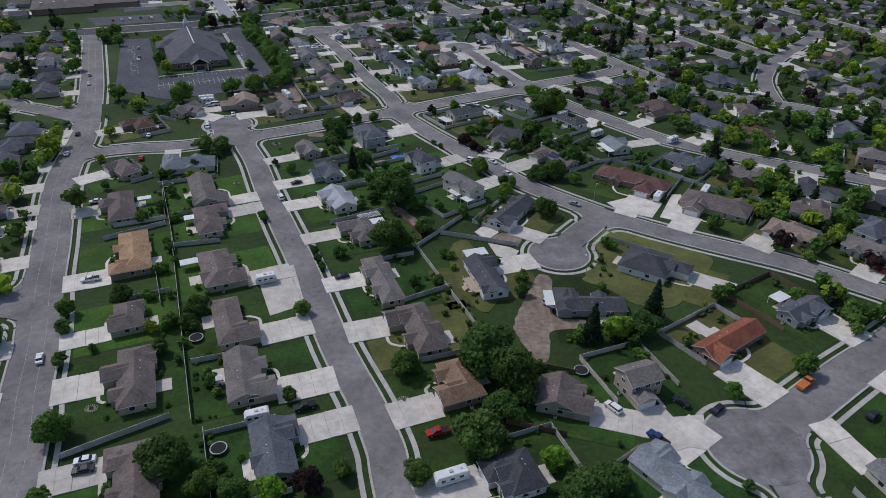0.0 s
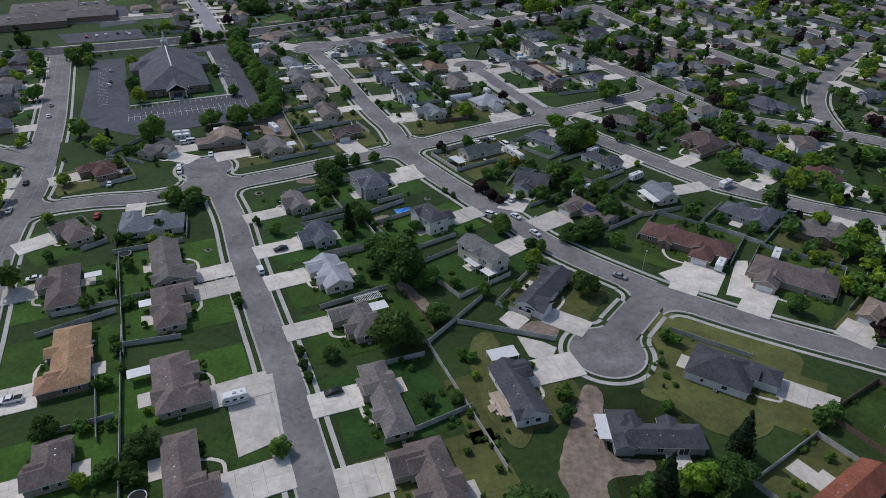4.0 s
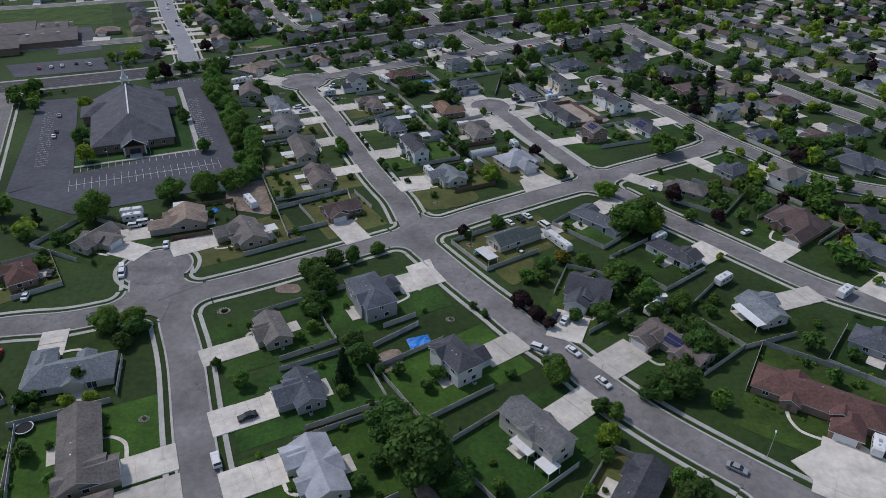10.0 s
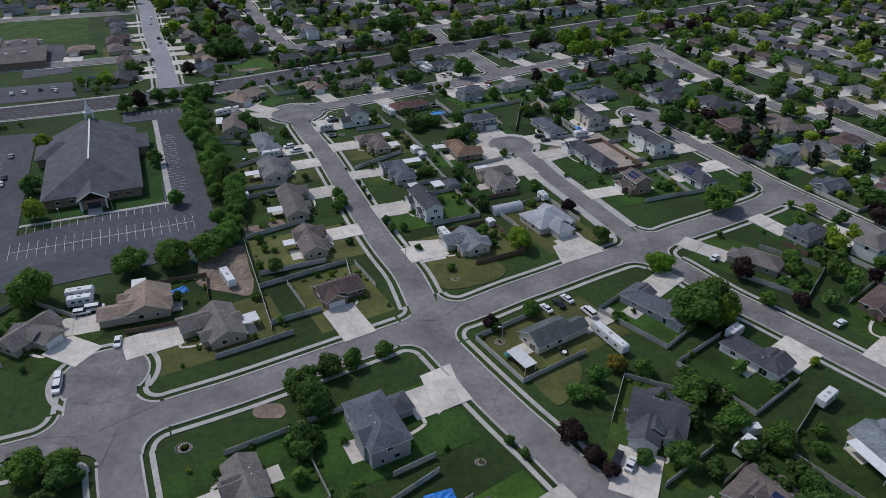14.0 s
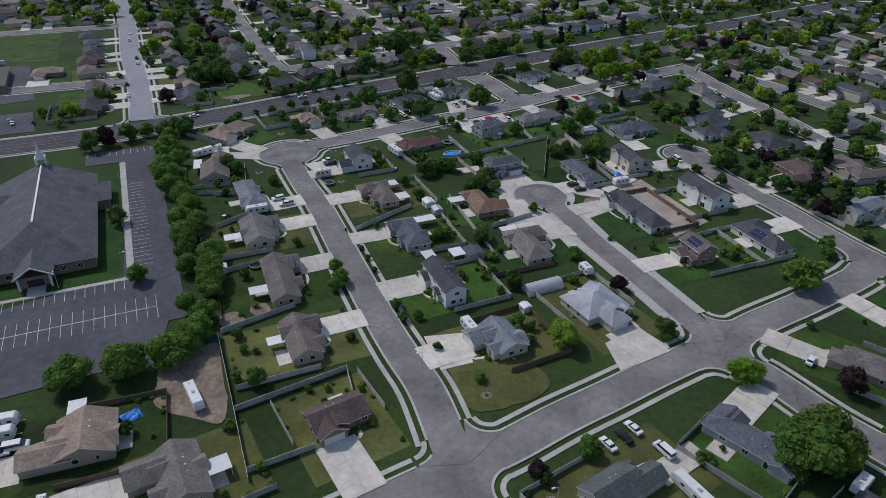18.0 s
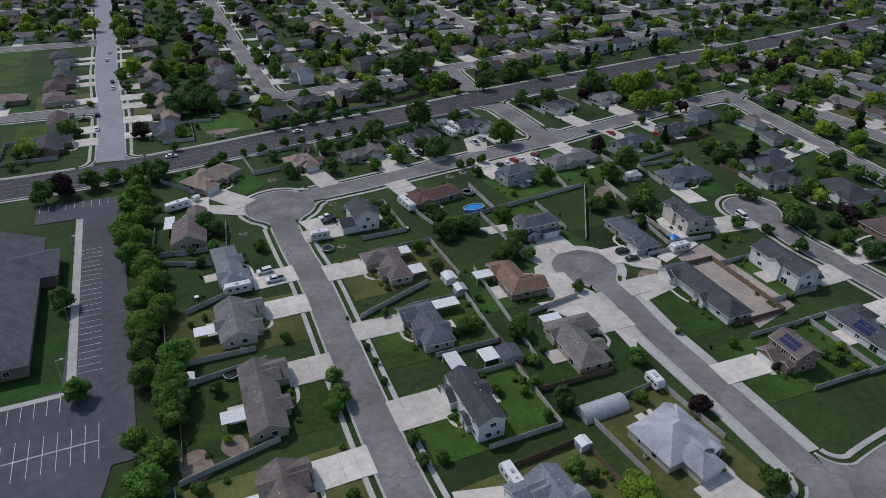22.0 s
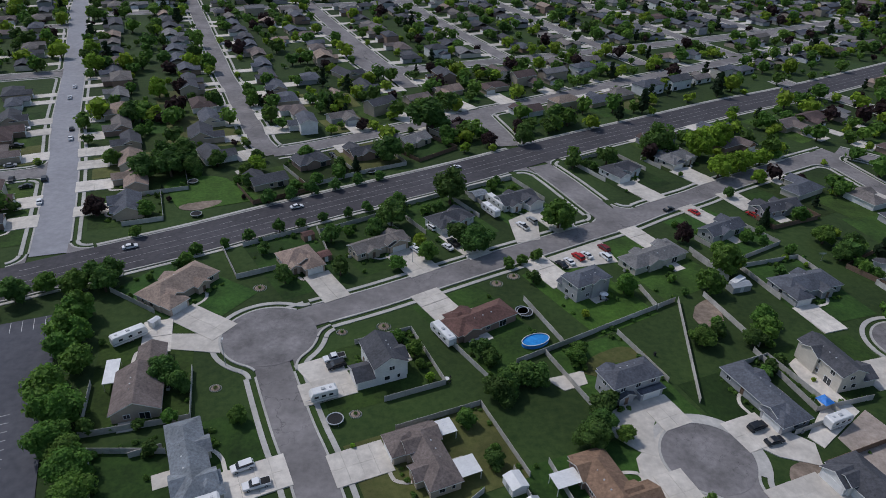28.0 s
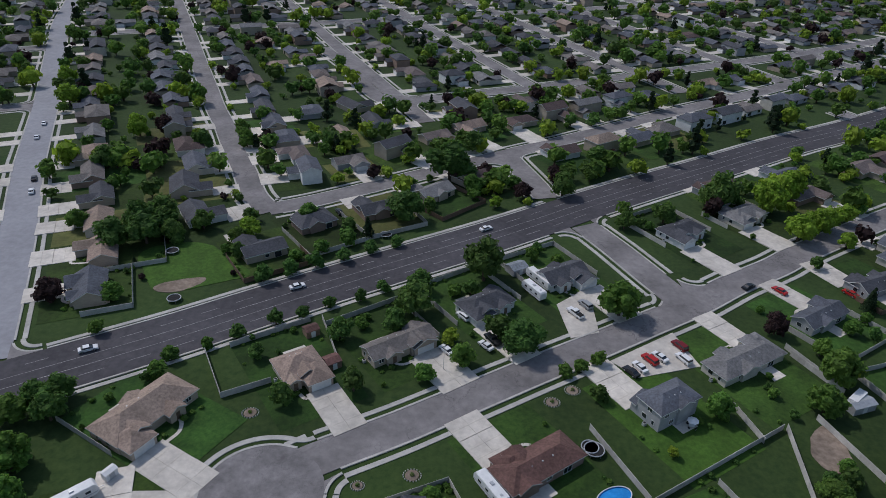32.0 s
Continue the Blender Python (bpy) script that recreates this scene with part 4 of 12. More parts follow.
house(72.8, 597.9, -155, 18.9, 9.0, 1, 'g', 'dark', 'grey', 2, (11.5, 11.5, 10.9, 18.5, 0))
house(22.2, 626.4, 33, 16.8, 13.0, 1, 'h', 'dark', 'white', 2, (11.5, 11.5, 20.0, 19.0, 0), garage=-4.9)
house(48.6, 641.5, 33, 17.4, 11.3, 1, 'h', 'grey', 'cream', 2, (11.5, 11.5, 10.1, 16.7, 0), garage=-5.2)
house(61.0, 543.5, 19, 21.0, 13.0, 1, 'h', 'slate', 'grey', 2, (11.5, 11.5, 16.8, 18.9, 0))
house(9.8, 336.5, 124, 9.0, 18.7, 1, 'g', 'green', 'cream', 2, (10.5, 10.5, 19.3, 23.3, 1))
house(42.4, 349.4, 134, 21.5, 9.5, 1, 'h', 'slate', 'grey', 2, (11.5, 11.5, 13.7, 18.8, 0))
house(63.0, 327.6, 128, 17.4, 9.1, 1, 'h', 'dark', 'white', 2, (11.5, 11.5, 18.9, 18.5, 0))
house(82.0, 376.6, -128, 10.1, 16.8, 1, 'h', 'greybrown', 'tan', 2, (11.1, 11.1, 19.0, 22.4, 0))
house(107.2, 394.8, -149, 14.1, 10.6, 1, 'h', 'slate', 'grey', 2, (10.0, 11.5, 8.3, 19.3, 0))
house(29.8, 302.6, -22, 14.0, 18.6, 1, 'g', 'dark', 'white', 2, (10.0, 10.5, 14.5, 19.0, 0), garage=-2.0)
house(48.5, 278.1, -52, 19.9, 13.4, 1, 'g', 'brown', 'tan', 2, (11.5, 11.5, 17.8, 17.9, 0), True, garage=-6.4)
house(80.8, 295.9, 110, 13.4, 11.4, 1, 'g', 'blue', 'cream', 2, (11.5, 11.5, 16.3, 19.7, 0), garage=3.2)
house(78.0, 256.0, -32, 31.0, 16.7, 1, 'h', 'redbrown', 'brick', 2, (16.1, 16.1, 20.0, 19.1, 0), garage=7.0)
house(106.0, 234.4, -33, 26.0, 18.7, 1, 'h', 'brown', 'tan', 2, (13.6, 13.6, 20.0, 16.3, 0), garage=-6.6)
house(109.9, 280.5, 140, 19.3, 14.8, 1, 'h', 'slate', 'grey', 2, (11.5, 11.5, 18.1, 17.9, 0))
house(103.3, 560.4, 125, 15.5, 24.8, 1, 'h', 'dark', 'white', 1, (11.5, 11.5, 20.0, 26.4, 0))
house(123.1, 533.8, 107, 19.8, 21.3, 1, 'h', 'dark', 'white', 1, (11.5, 11.5, 16.6, 24.6, 0))
house(98.0, 541.0, 19, 16.0, 13.0, 1, 'h', 'dark', 'white', 1, (9.5, 9.5, 12.0, 19.3, 0))
house(117.3, 498.3, -71, 19.2, 21.4, 1, 'h', 'darkbrown', 'brick', 1, (11.5, 11.5, 16.8, 24.7, 0))
house(145.9, 504.6, 104, 23.1, 17.0, 1, 'h', 'brown', 'tan', 1, (12.2, 12.2, 14.7, 14.3, 0))
house(126.0, 461.1, 30, 17.2, 9.0, 2, 'g', 'blue', 'cream', 1, (11.5, 11.5, 13.5, 15.2, 0))
house(133.7, 433.8, -153, 13.4, 9.0, 1, 'g', 'slate', 'grey', 1, (7.0, 7.0, 18.2, 4.5, 0))
house(111.4, 347.4, -51, 18.5, 23.2, 1, 'h', 'darkbrown', 'brick', 1, (11.5, 11.5, 15.8, 19.3, 0))
house(166.1, 401.7, 34, 15.5, 21.6, 1, 'h', 'slate', 'grey', 1, (11.5, 11.5, 16.4, 24.8, 0))
house(131.7, 327.2, -51, 24.6, 13.9, 1, 'h', 'slate', 'grey', 1, (12.9, 12.9, 17.1, 20.9, 0))
house(155.4, 314.9, 38, 13.1, 15.2, 1, 'h', 'redbrown', 'brick', 1, (11.5, 11.0, 9.6, 21.6, 0))
house(229.9, 421.2, -164, 16.0, 12.3, 1, 'g', 'slate', 'grey', 1, (11.5, 11.5, 17.8, 20.2, 0))
house(212.4, 382.6, -71, 10.2, 10.0, 1, 'g', 'tan', 'stucco', 1, (5.6, 5.6, 9.5, 5.0, 0))
house(-114.1, 91.4, 110, 13.1, 12.0, 1, 'h', 'slate', 'tan', 1, (11.5, 9.7, 20.0, 15.0, 1))
house(-121.5, 111.8, 112, 17.3, 11.7, 1, 'g', 'greybrown', 'stucco', 1, (11.5, 11.5, 20.0, 14.6, 0))
house(-132.4, 132.9, 113, 13.8, 15.4, 1, 'h', 'grey', 'tan', 1, (10.9, 11.5, 20.0, 16.7, 0))
house(-152.9, 184.2, 115, 14.4, 11.8, 2, 'g', 'grey', 'grey', 1, (11.0, 10.3, 6.7, 14.4, 0))
house(-164.0, 201.1, 115, 13.2, 15.4, 1, 'g', 'tan', 'brick', 1, (9.7, 9.6, 20.0, 17.5, 0))
house(-170.2, 220.2, 113, 14.1, 13.9, 1, 'g', 'brown', 'grey', 1, (10.1, 10.1, 20.0, 15.7, 0))
house(-179.7, 238.0, 113, 13.9, 15.4, 2, 'h', 'greybrown', 'cream', 1, (10.0, 11.3, 18.6, 17.5, 0))
house(-186.9, 260.6, 104, 13.7, 14.8, 1, 'g', 'slate', 'brick', 1, (11.2, 9.6, 17.9, 16.7, 0))
house(-192.0, 279.9, 104, 15.2, 14.3, 1, 'h', 'slate', 'tan', 1, (10.4, 9.6, 17.2, 16.6, 0))
house(-198.2, 299.6, 106, 17.4, 15.3, 1, 'h', 'slate', 'tan', 1, (10.8, 11.5, 15.1, 17.7, 0))
house(-218.7, 357.2, 113, 13.7, 13.0, 1, 'g', 'slate', 'stucco', 1, (11.5, 10.7, 12.1, 16.5, 0))
house(-228.3, 378.8, 116, 17.4, 13.2, 1, 'h', 'dark', 'stucco', 1, (11.5, 11.5, 11.2, 16.3, 0))
house(-239.1, 400.5, 116, 15.7, 12.1, 2, 'h', 'grey', 'grey', 1, (11.5, 11.5, 12.5, 16.8, 0))
house(-249.9, 421.1, 116, 16.1, 13.5, 1, 'h', 'greybrown', 'white', 1, (11.5, 11.5, 12.8, 17.5, 0))
house(-259.7, 442.1, 115, 14.5, 13.6, 1, 'h', 'dark', 'brick', 1, (11.1, 11.2, 20.0, 17.6, 0))
house(-267.5, 463.7, 111, 14.7, 11.6, 1, 'g', 'slate', 'brick', 1, (11.3, 11.5, 11.6, 15.8, 1))
house(146.1, 471.5, 23, 14.2, 13.4, 1, 'g', 'grey', 'tan', 1, (10.3, 11.5, 12.3, 15.7, 1))
house(165.5, 480.5, 23, 17.0, 14.2, 1, 'h', 'darkbrown', 'white', 1, (11.5, 11.1, 7.8, 16.6, 0))
house(227.7, 510.9, 27, 13.8, 12.9, 1, 'g', 'slate', 'white', 1, (11.5, 9.2, 11.2, 16.0, 0))
house(244.3, 520.4, 27, 15.3, 14.5, 2, 'g', 'darkbrown', 'white', 0, (9.9, 10.1, 20.0, 17.0, 1))
house(157.5, 431.9, -157, 15.2, 13.2, 1, 'g', 'darkbrown', 'white', 1, (11.5, 10.9, 12.9, 16.6, 0))
house(179.7, 441.9, -157, 16.7, 12.1, 1, 'h', 'dark', 'white', 1, (11.5, 11.5, 20.0, 16.0, 0))
house(292.1, 498.0, -153, 13.3, 12.3, 1, 'g', 'greybrown', 'tan', 0, (11.5, 8.6, 20.0, 16.1, 1))
house(127.0, 214.6, -46, 16.7, 13.1, 1, 'g', 'tan', 'tan', 1, (11.2, 11.5, 11.4, 17.3, 1))
house(149.0, 203.0, -46, 16.3, 14.1, 1, 'g', 'greybrown', 'grey', 1, (11.5, 11.5, 10.4, 15.6, 0))
house(148.5, 138.9, 143, 17.2, 13.9, 1, 'g', 'tan', 'grey', 1, (11.5, 11.5, 12.2, 15.5, 0))
house(79.7, 659.9, 33, 17.2, 11.8, 1, 'h', 'brown', 'brick', 0, (11.5, 11.5, 9.4, 14.9, 1))
house(117.1, 688.2, 35, 13.6, 14.5, 1, 'g', 'brown', 'tan', 0, (11.5, 10.3, 20.0, 17.5, 0))
house(89.3, 616.7, -147, 16.9, 13.5, 1, 'h', 'slate', 'cream', 0, (11.5, 11.5, 19.0, 16.3, 0))
house(154.4, 663.3, -145, 13.4, 11.1, 1, 'h', 'darkbrown', 'brick', 0, (10.2, 9.5, 10.6, 15.5, 0))
house(193.5, 281.4, -26, 14.4, 13.9, 2, 'h', 'greybrown', 'brick', 1, (11.5, 9.6, 19.3, 16.9, 1))
house(213.3, 275.4, -17, 14.9, 15.0, 1, 'g', 'slate', 'brick', 1, (10.0, 9.5, 9.8, 17.5, 0))
house(232.0, 267.8, -18, 17.0, 14.4, 1, 'h', 'darkbrown', 'grey', 1, (10.6, 11.5, 10.4, 15.9, 0))
house(129.7, 267.4, 141, 17.1, 14.2, 1, 'g', 'greybrown', 'brick', 1, (11.5, 11.2, 18.5, 15.9, 1))
house(155.3, 253.2, 154, 16.2, 11.6, 1, 'g', 'dark', 'white', 1, (11.5, 11.5, 11.1, 16.6, 0))
house(175.3, 244.8, 154, 13.8, 13.5, 1, 'g', 'dark', 'brick', 1, (11.3, 10.2, 16.6, 15.5, 0))
house(197.8, 236.4, 163, 15.0, 12.1, 1, 'g', 'greybrown', 'stucco', 1, (10.7, 11.5, 18.0, 15.8, 0))
house(217.8, 230.8, 162, 13.4, 11.6, 1, 'g', 'slate', 'brick', 1, (11.5, 10.0, 9.7, 15.0, 1))
house(-202.5, 559.4, 113, 16.2, 14.5, 1, 'g', 'dark', 'brick', 1, (11.5, 11.5, 20.0, 17.3, 0))
house(-209.8, 582.2, 113, 14.6, 11.9, 2, 'g', 'darkbrown', 'cream', 0, (11.5, 11.5, 20.0, 15.2, 0))
house(-231.0, 620.7, 116, 15.5, 15.0, 1, 'h', 'brown', 'tan', 0, (11.0, 9.9, 10.8, 18.2, 1))
house(-240.0, 639.3, 116, 17.2, 15.4, 1, 'h', 'darkbrown', 'brick', 0, (10.8, 11.5, 20.0, 18.0, 0))
house(-248.0, 660.7, 116, 14.7, 12.1, 1, 'g', 'dark', 'stucco', 0, (10.7, 11.5, 20.0, 15.8, 0))
house(-163.2, 579.6, -67, 15.7, 11.3, 1, 'g', 'slate', 'tan', 1, (10.8, 11.5, 11.9, 15.6, 0))
house(-169.9, 599.8, -67, 15.0, 13.0, 1, 'g', 'tan', 'stucco', 1, (10.4, 10.4, 20.0, 17.2, 0))
house(-179.5, 618.4, -67, 15.1, 13.1, 1, 'g', 'tan', 'cream', 0, (11.3, 10.4, 16.7, 15.8, 1))
house(-188.2, 639.1, -64, 14.2, 12.4, 1, 'g', 'dark', 'tan', 0, (9.5, 10.8, 15.2, 17.2, 0))
house(-199.3, 656.1, -64, 16.7, 12.2, 1, 'g', 'greybrown', 'brick', 0, (11.2, 10.7, 20.0, 14.8, 0))
house(-207.8, 676.8, -64, 16.3, 13.5, 1, 'h', 'tan', 'tan', 0, (11.5, 11.0, 19.3, 16.3, 0))
house(-146.1, 629.0, 123, 14.0, 13.8, 1, 'g', 'dark', 'white', 0, (11.5, 11.1, 16.4, 16.9, 0))
house(-157.5, 650.4, 111, 15.2, 15.4, 1, 'g', 'dark', 'stucco', 0, (11.5, 9.7, 16.8, 18.2, 1))
house(-161.5, 670.2, 115, 15.5, 11.1, 1, 'g', 'slate', 'cream', 0, (9.6, 10.9, 19.8, 14.1, 1))
house(-171.8, 689.6, 115, 15.9, 11.9, 1, 'h', 'darkbrown', 'white', 0, (11.0, 11.5, 18.5, 15.2, 0))
house(-183.3, 708.5, 115, 13.2, 13.2, 2, 'g', 'dark', 'tan', 0, (10.4, 9.6, 18.0, 17.4, 1))
house(-117.5, 664.0, -69, 13.7, 12.8, 2, 'g', 'slate', 'white', 0, (9.8, 9.5, 8.1, 15.6, 0))
house(-125.7, 683.0, -65, 15.1, 12.7, 1, 'h', 'brown', 'white', 0, (10.8, 10.5, 19.5, 15.1, 0))
house(-134.0, 702.8, -65, 14.9, 11.8, 1, 'h', 'slate', 'stucco', 0, (9.8, 10.7, 12.3, 16.1, 1))
house(-144.0, 720.8, -65, 16.9, 11.3, 1, 'g', 'slate', 'stucco', 0, (11.2, 10.8, 9.8, 14.9, 0))
house(-101.0, 676.8, 31, 13.1, 12.6, 1, 'g', 'greybrown', 'grey', 0, (9.9, 10.2, 13.6, 16.3, 1))
house(-84.0, 692.1, 45, 15.1, 11.2, 2, 'g', 'dark', 'tan', 0, (11.2, 11.5, 12.1, 15.6, 0))
house(-66.1, 709.4, 37, 13.9, 11.9, 1, 'g', 'brown', 'stucco', 0, (11.5, 9.7, 14.5, 16.4, 0))
house(-50.5, 722.8, 37, 16.4, 14.6, 1, 'g', 'tan', 'stucco', 0, (10.9, 11.5, 10.0, 18.0, 0))
house(-26.3, 734.7, 30, 16.9, 11.1, 1, 'h', 'darkbrown', 'tan', 0, (11.5, 11.2, 20.0, 15.8, 0))
house(-8.0, 746.7, 34, 14.7, 15.1, 2, 'g', 'darkbrown', 'tan', 0, (10.2, 10.0, 9.8, 16.3, 0))
house(-107.1, 626.1, -143, 14.0, 11.5, 1, 'h', 'dark', 'brick', 1, (11.3, 10.9, 20.0, 14.2, 0))
house(-86.4, 637.7, -149, 14.6, 12.5, 1, 'g', 'dark', 'brick', 1, (11.5, 11.5, 17.9, 16.3, 1))
house(-66.7, 652.7, -135, 15.1, 11.3, 1, 'g', 'grey', 'tan', 1, (11.0, 11.5, 17.9, 15.9, 0))
house(-51.4, 667.5, -135, 13.8, 13.8, 1, 'g', 'darkbrown', 'stucco', 1, (11.5, 10.4, 16.5, 16.2, 0))
house(-11.7, 698.1, -150, 14.9, 11.5, 1, 'g', 'darkbrown', 'white', 0, (10.4, 11.5, 20.0, 14.8, 0))
house(7.9, 707.8, -146, 15.8, 11.4, 2, 'h', 'tan', 'tan', 0, (11.1, 10.8, 20.0, 16.2, 0))
house(26.0, 718.9, -146, 13.9, 13.2, 1, 'g', 'slate', 'tan', 0, (9.2, 10.1, 20.0, 17.4, 0))
house(40.9, 731.3, -146, 15.3, 13.1, 1, 'h', 'greybrown', 'tan', 0, (10.4, 9.9, 20.0, 15.5, 1))
house(-108.8, 751.7, 132, 15.6, 13.8, 1, 'g', 'dark', 'stucco', 0, (11.5, 11.5, 11.4, 17.6, 0))
house(279.5, 480.3, -133, 13.9, 12.1, 1, 'g', 'dark', 'brick', 0, (10.0, 9.7, 20.0, 15.6, 0))
house(267.1, 465.4, -133, 14.0, 14.8, 2, 'g', 'tan', 'stucco', 0, (9.7, 9.4, 12.8, 16.9, 0))
house(254.1, 451.0, -133, 15.1, 15.3, 1, 'g', 'darkbrown', 'white', 0, (10.0, 11.5, 12.7, 17.1, 1))
house(200.9, 322.7, -99, 14.1, 14.9, 1, 'g', 'slate', 'white', 1, (10.5, 11.5, 19.3, 18.2, 0))
house(162.0, 349.1, 81, 16.1, 11.9, 1, 'h', 'brown', 'white', 1, (11.5, 11.0, 9.9, 15.2, 0))
house(125.5, 122.9, -145, 14.5, 15.3, 1, 'g', 'slate', 'white', 1, (11.5, 11.5, 12.3, 17.2, 0))
house(180.9, 167.4, -142, 14.2, 11.5, 1, 'g', 'dark', 'brick', 1, (11.5, 11.5, 14.4, 14.5, 0))
house(-250.5, 347.1, 55, 14.1, 15.3, 1, 'g', 'brown', 'brick', 1, (11.5, 11.5, 10.8, 17.4, 1))
house(170.5, 555.8, -75, 13.1, 14.9, 1, 'g', 'slate', 'tan', 0, (11.5, 11.5, 9.5, 16.2, 0))
house(184.0, 529.5, -69, 15.6, 13.9, 1, 'g', 'dark', 'brick', 1, (11.5, 11.5, 10.1, 16.2, 0))
house(113.5, 608.8, 116, 13.8, 11.1, 1, 'h', 'greybrown', 'white', 0, (9.0, 11.5, 18.4, 15.5, 0))
house(117.6, 589.8, 105, 13.2, 13.5, 1, 'h', 'dark', 'grey', 0, (11.5, 9.1, 19.7, 16.5, 0))
house(233.1, 291.9, 126, 16.4, 11.9, 2, 'g', 'slate', 'white', 1, (11.5, 11.5, 10.6, 15.5, 0))
house(273.5, 306.4, -54, 16.7, 12.4, 1, 'g', 'greybrown', 'brick', 0, (11.5, 11.5, 13.1, 16.5, 1))
house(260.5, 324.5, -54, 13.0, 13.7, 1, 'g', 'greybrown', 'tan', 0, (9.4, 10.3, 13.3, 16.6, 0))
house(248.0, 341.1, -70, 13.2, 14.8, 1, 'g', 'dark', 'brick', 1, (10.9, 9.1, 10.6, 16.2, 1))
house(240.8, 362.6, -70, 14.9, 11.3, 1, 'g', 'greybrown', 'white', 1, (11.3, 11.5, 13.4, 16.4, 0))
house(234.7, 384.1, -70, 14.2, 15.2, 1, 'g', 'grey', 'stucco', 1, (11.5, 11.0, 10.8, 18.1, 0))
house(220.3, 535.1, -72, 16.2, 13.0, 1, 'h', 'dark', 'white', 0, (11.5, 11.5, 19.8, 16.8, 1))
house(211.8, 557.3, -72, 16.1, 12.6, 1, 'h', 'grey', 'cream', 0, (11.5, 11.5, 18.7, 15.3, 1))
house(201.8, 581.9, -63, 16.4, 12.3, 1, 'g', 'slate', 'cream', 0, (11.2, 11.5, 18.4, 15.9, 0))
house(192.7, 602.4, -63, 16.5, 12.5, 2, 'g', 'dark', 'cream', 0, (11.3, 11.2, 19.3, 16.7, 1))
house(184.0, 622.1, -63, 14.2, 13.8, 1, 'g', 'darkbrown', 'grey', 0, (9.8, 10.2, 20.0, 17.9, 1))
house(173.9, 640.1, -63, 16.3, 12.7, 1, 'g', 'greybrown', 'brick', 0, (11.5, 10.8, 20.0, 16.8, 1))
house(261.7, 529.9, 106, 17.2, 11.5, 1, 'g', 'grey', 'brick', 0, (11.5, 11.5, 8.1, 15.0, 0))
house(256.1, 551.6, 106, 15.1, 11.4, 1, 'h', 'slate', 'cream', 0, (10.7, 10.7, 18.9, 14.5, 0))
house(247.9, 570.9, 106, 14.0, 14.5, 1, 'g', 'slate', 'cream', 0, (10.2, 10.1, 19.6, 17.0, 1))
house(241.5, 591.3, 106, 16.5, 15.2, 1, 'g', 'slate', 'cream', 0, (11.3, 11.1, 20.0, 17.6, 0))
house(232.7, 612.3, 115, 15.2, 15.2, 1, 'h', 'grey', 'tan', 0, (10.5, 10.4, 20.0, 16.6, 0))
house(296.8, 558.9, -74, 15.2, 15.4, 1, 'g', 'slate', 'brick', 0, (11.5, 8.0, 20.0, 17.4, 0))
house(288.0, 579.2, -74, 13.2, 11.4, 1, 'g', 'dark', 'tan', 0, (9.9, 10.5, 20.0, 14.7, 0))
house(338.3, 405.6, 97, 16.6, 14.1, 1, 'g', 'slate', 'cream', 0, (11.5, 11.5, 14.5, 16.3, 1))
house(335.5, 427.8, 97, 13.7, 12.3, 1, 'h', 'slate', 'stucco', 0, (10.5, 9.9, 19.4, 16.4, 0))
house(332.8, 447.8, 97, 14.6, 11.6, 1, 'g', 'dark', 'white', 0, (10.3, 10.3, 12.1, 16.5, 0))
house(331.0, 468.5, 97, 14.9, 14.0, 2, 'g', 'greybrown', 'brick', 0, (10.4, 11.4, 20.0, 15.8, 0))
house(327.3, 490.7, 97, 14.3, 15.1, 1, 'g', 'tan', 'grey', 0, (11.1, 9.8, 16.6, 16.5, 1))
house(324.8, 511.0, 97, 16.2, 12.0, 2, 'g', 'greybrown', 'tan', 0, (10.7, 11.5, 15.8, 16.7, 0))
house(318.6, 535.1, 111, 14.0, 12.6, 1, 'g', 'greybrown', 'brick', 0, (11.2, 11.5, 7.4, 14.8, 0))
house(375.4, 458.9, -83, 15.6, 14.9, 1, 'g', 'slate', 'cream', 0, (10.6, 11.5, 20.0, 17.9, 1))
house(373.1, 480.8, -83, 17.1, 15.1, 1, 'g', 'dark', 'white', 0, (11.5, 11.4, 20.0, 18.6, 0))
house(366.8, 504.8, -83, 14.4, 13.1, 2, 'g', 'brown', 'white', 0, (11.5, 11.5, 14.3, 15.3, 0))
house(364.0, 531.3, -69, 14.9, 13.6, 1, 'g', 'dark', 'tan', 0, (9.7, 11.5, 10.5, 17.1, 0))
house(356.4, 550.3, -69, 17.0, 13.7, 2, 'h', 'dark', 'brick', 0, (11.5, 10.7, 11.1, 16.9, 0))
house(-55.8, 745.8, -66, 15.2, 13.9, 2, 'g', 'dark', 'brick', 0, (11.5, 10.9, 18.9, 15.4, 1))
house(-21.1, 762.8, 114, 14.7, 15.3, 1, 'g', 'brown', 'white', 0, (9.4, 11.5, 19.7, 16.7, 0))
house(-332.7, 535.6, -158, 13.0, 13.5, 1, 'g', 'slate', 'stucco', 0, (11.5, 8.5, 20.0, 15.7, 0))
house(-348.8, 527.1, -158, 15.1, 13.8, 2, 'g', 'dark', 'stucco', 0, (9.6, 11.4, 15.9, 17.4, 1))
house(-370.5, 521.2, -158, 14.3, 12.4, 1, 'g', 'grey', 'white', 0, (11.0, 11.5, 18.8, 14.7, 1))
house(-253.0, 614.4, 22, 15.9, 13.7, 1, 'h', 'tan', 'brick', 0, (11.5, 11.4, 20.0, 17.9, 0))
house(-312.6, 587.9, 22, 15.2, 13.3, 1, 'h', 'brown', 'stucco', 0, (10.0, 11.5, 20.0, 15.9, 0))
house(-332.3, 581.4, 22, 16.7, 14.0, 1, 'h', 'tan', 'white', 0, (11.2, 10.7, 20.0, 17.2, 0))
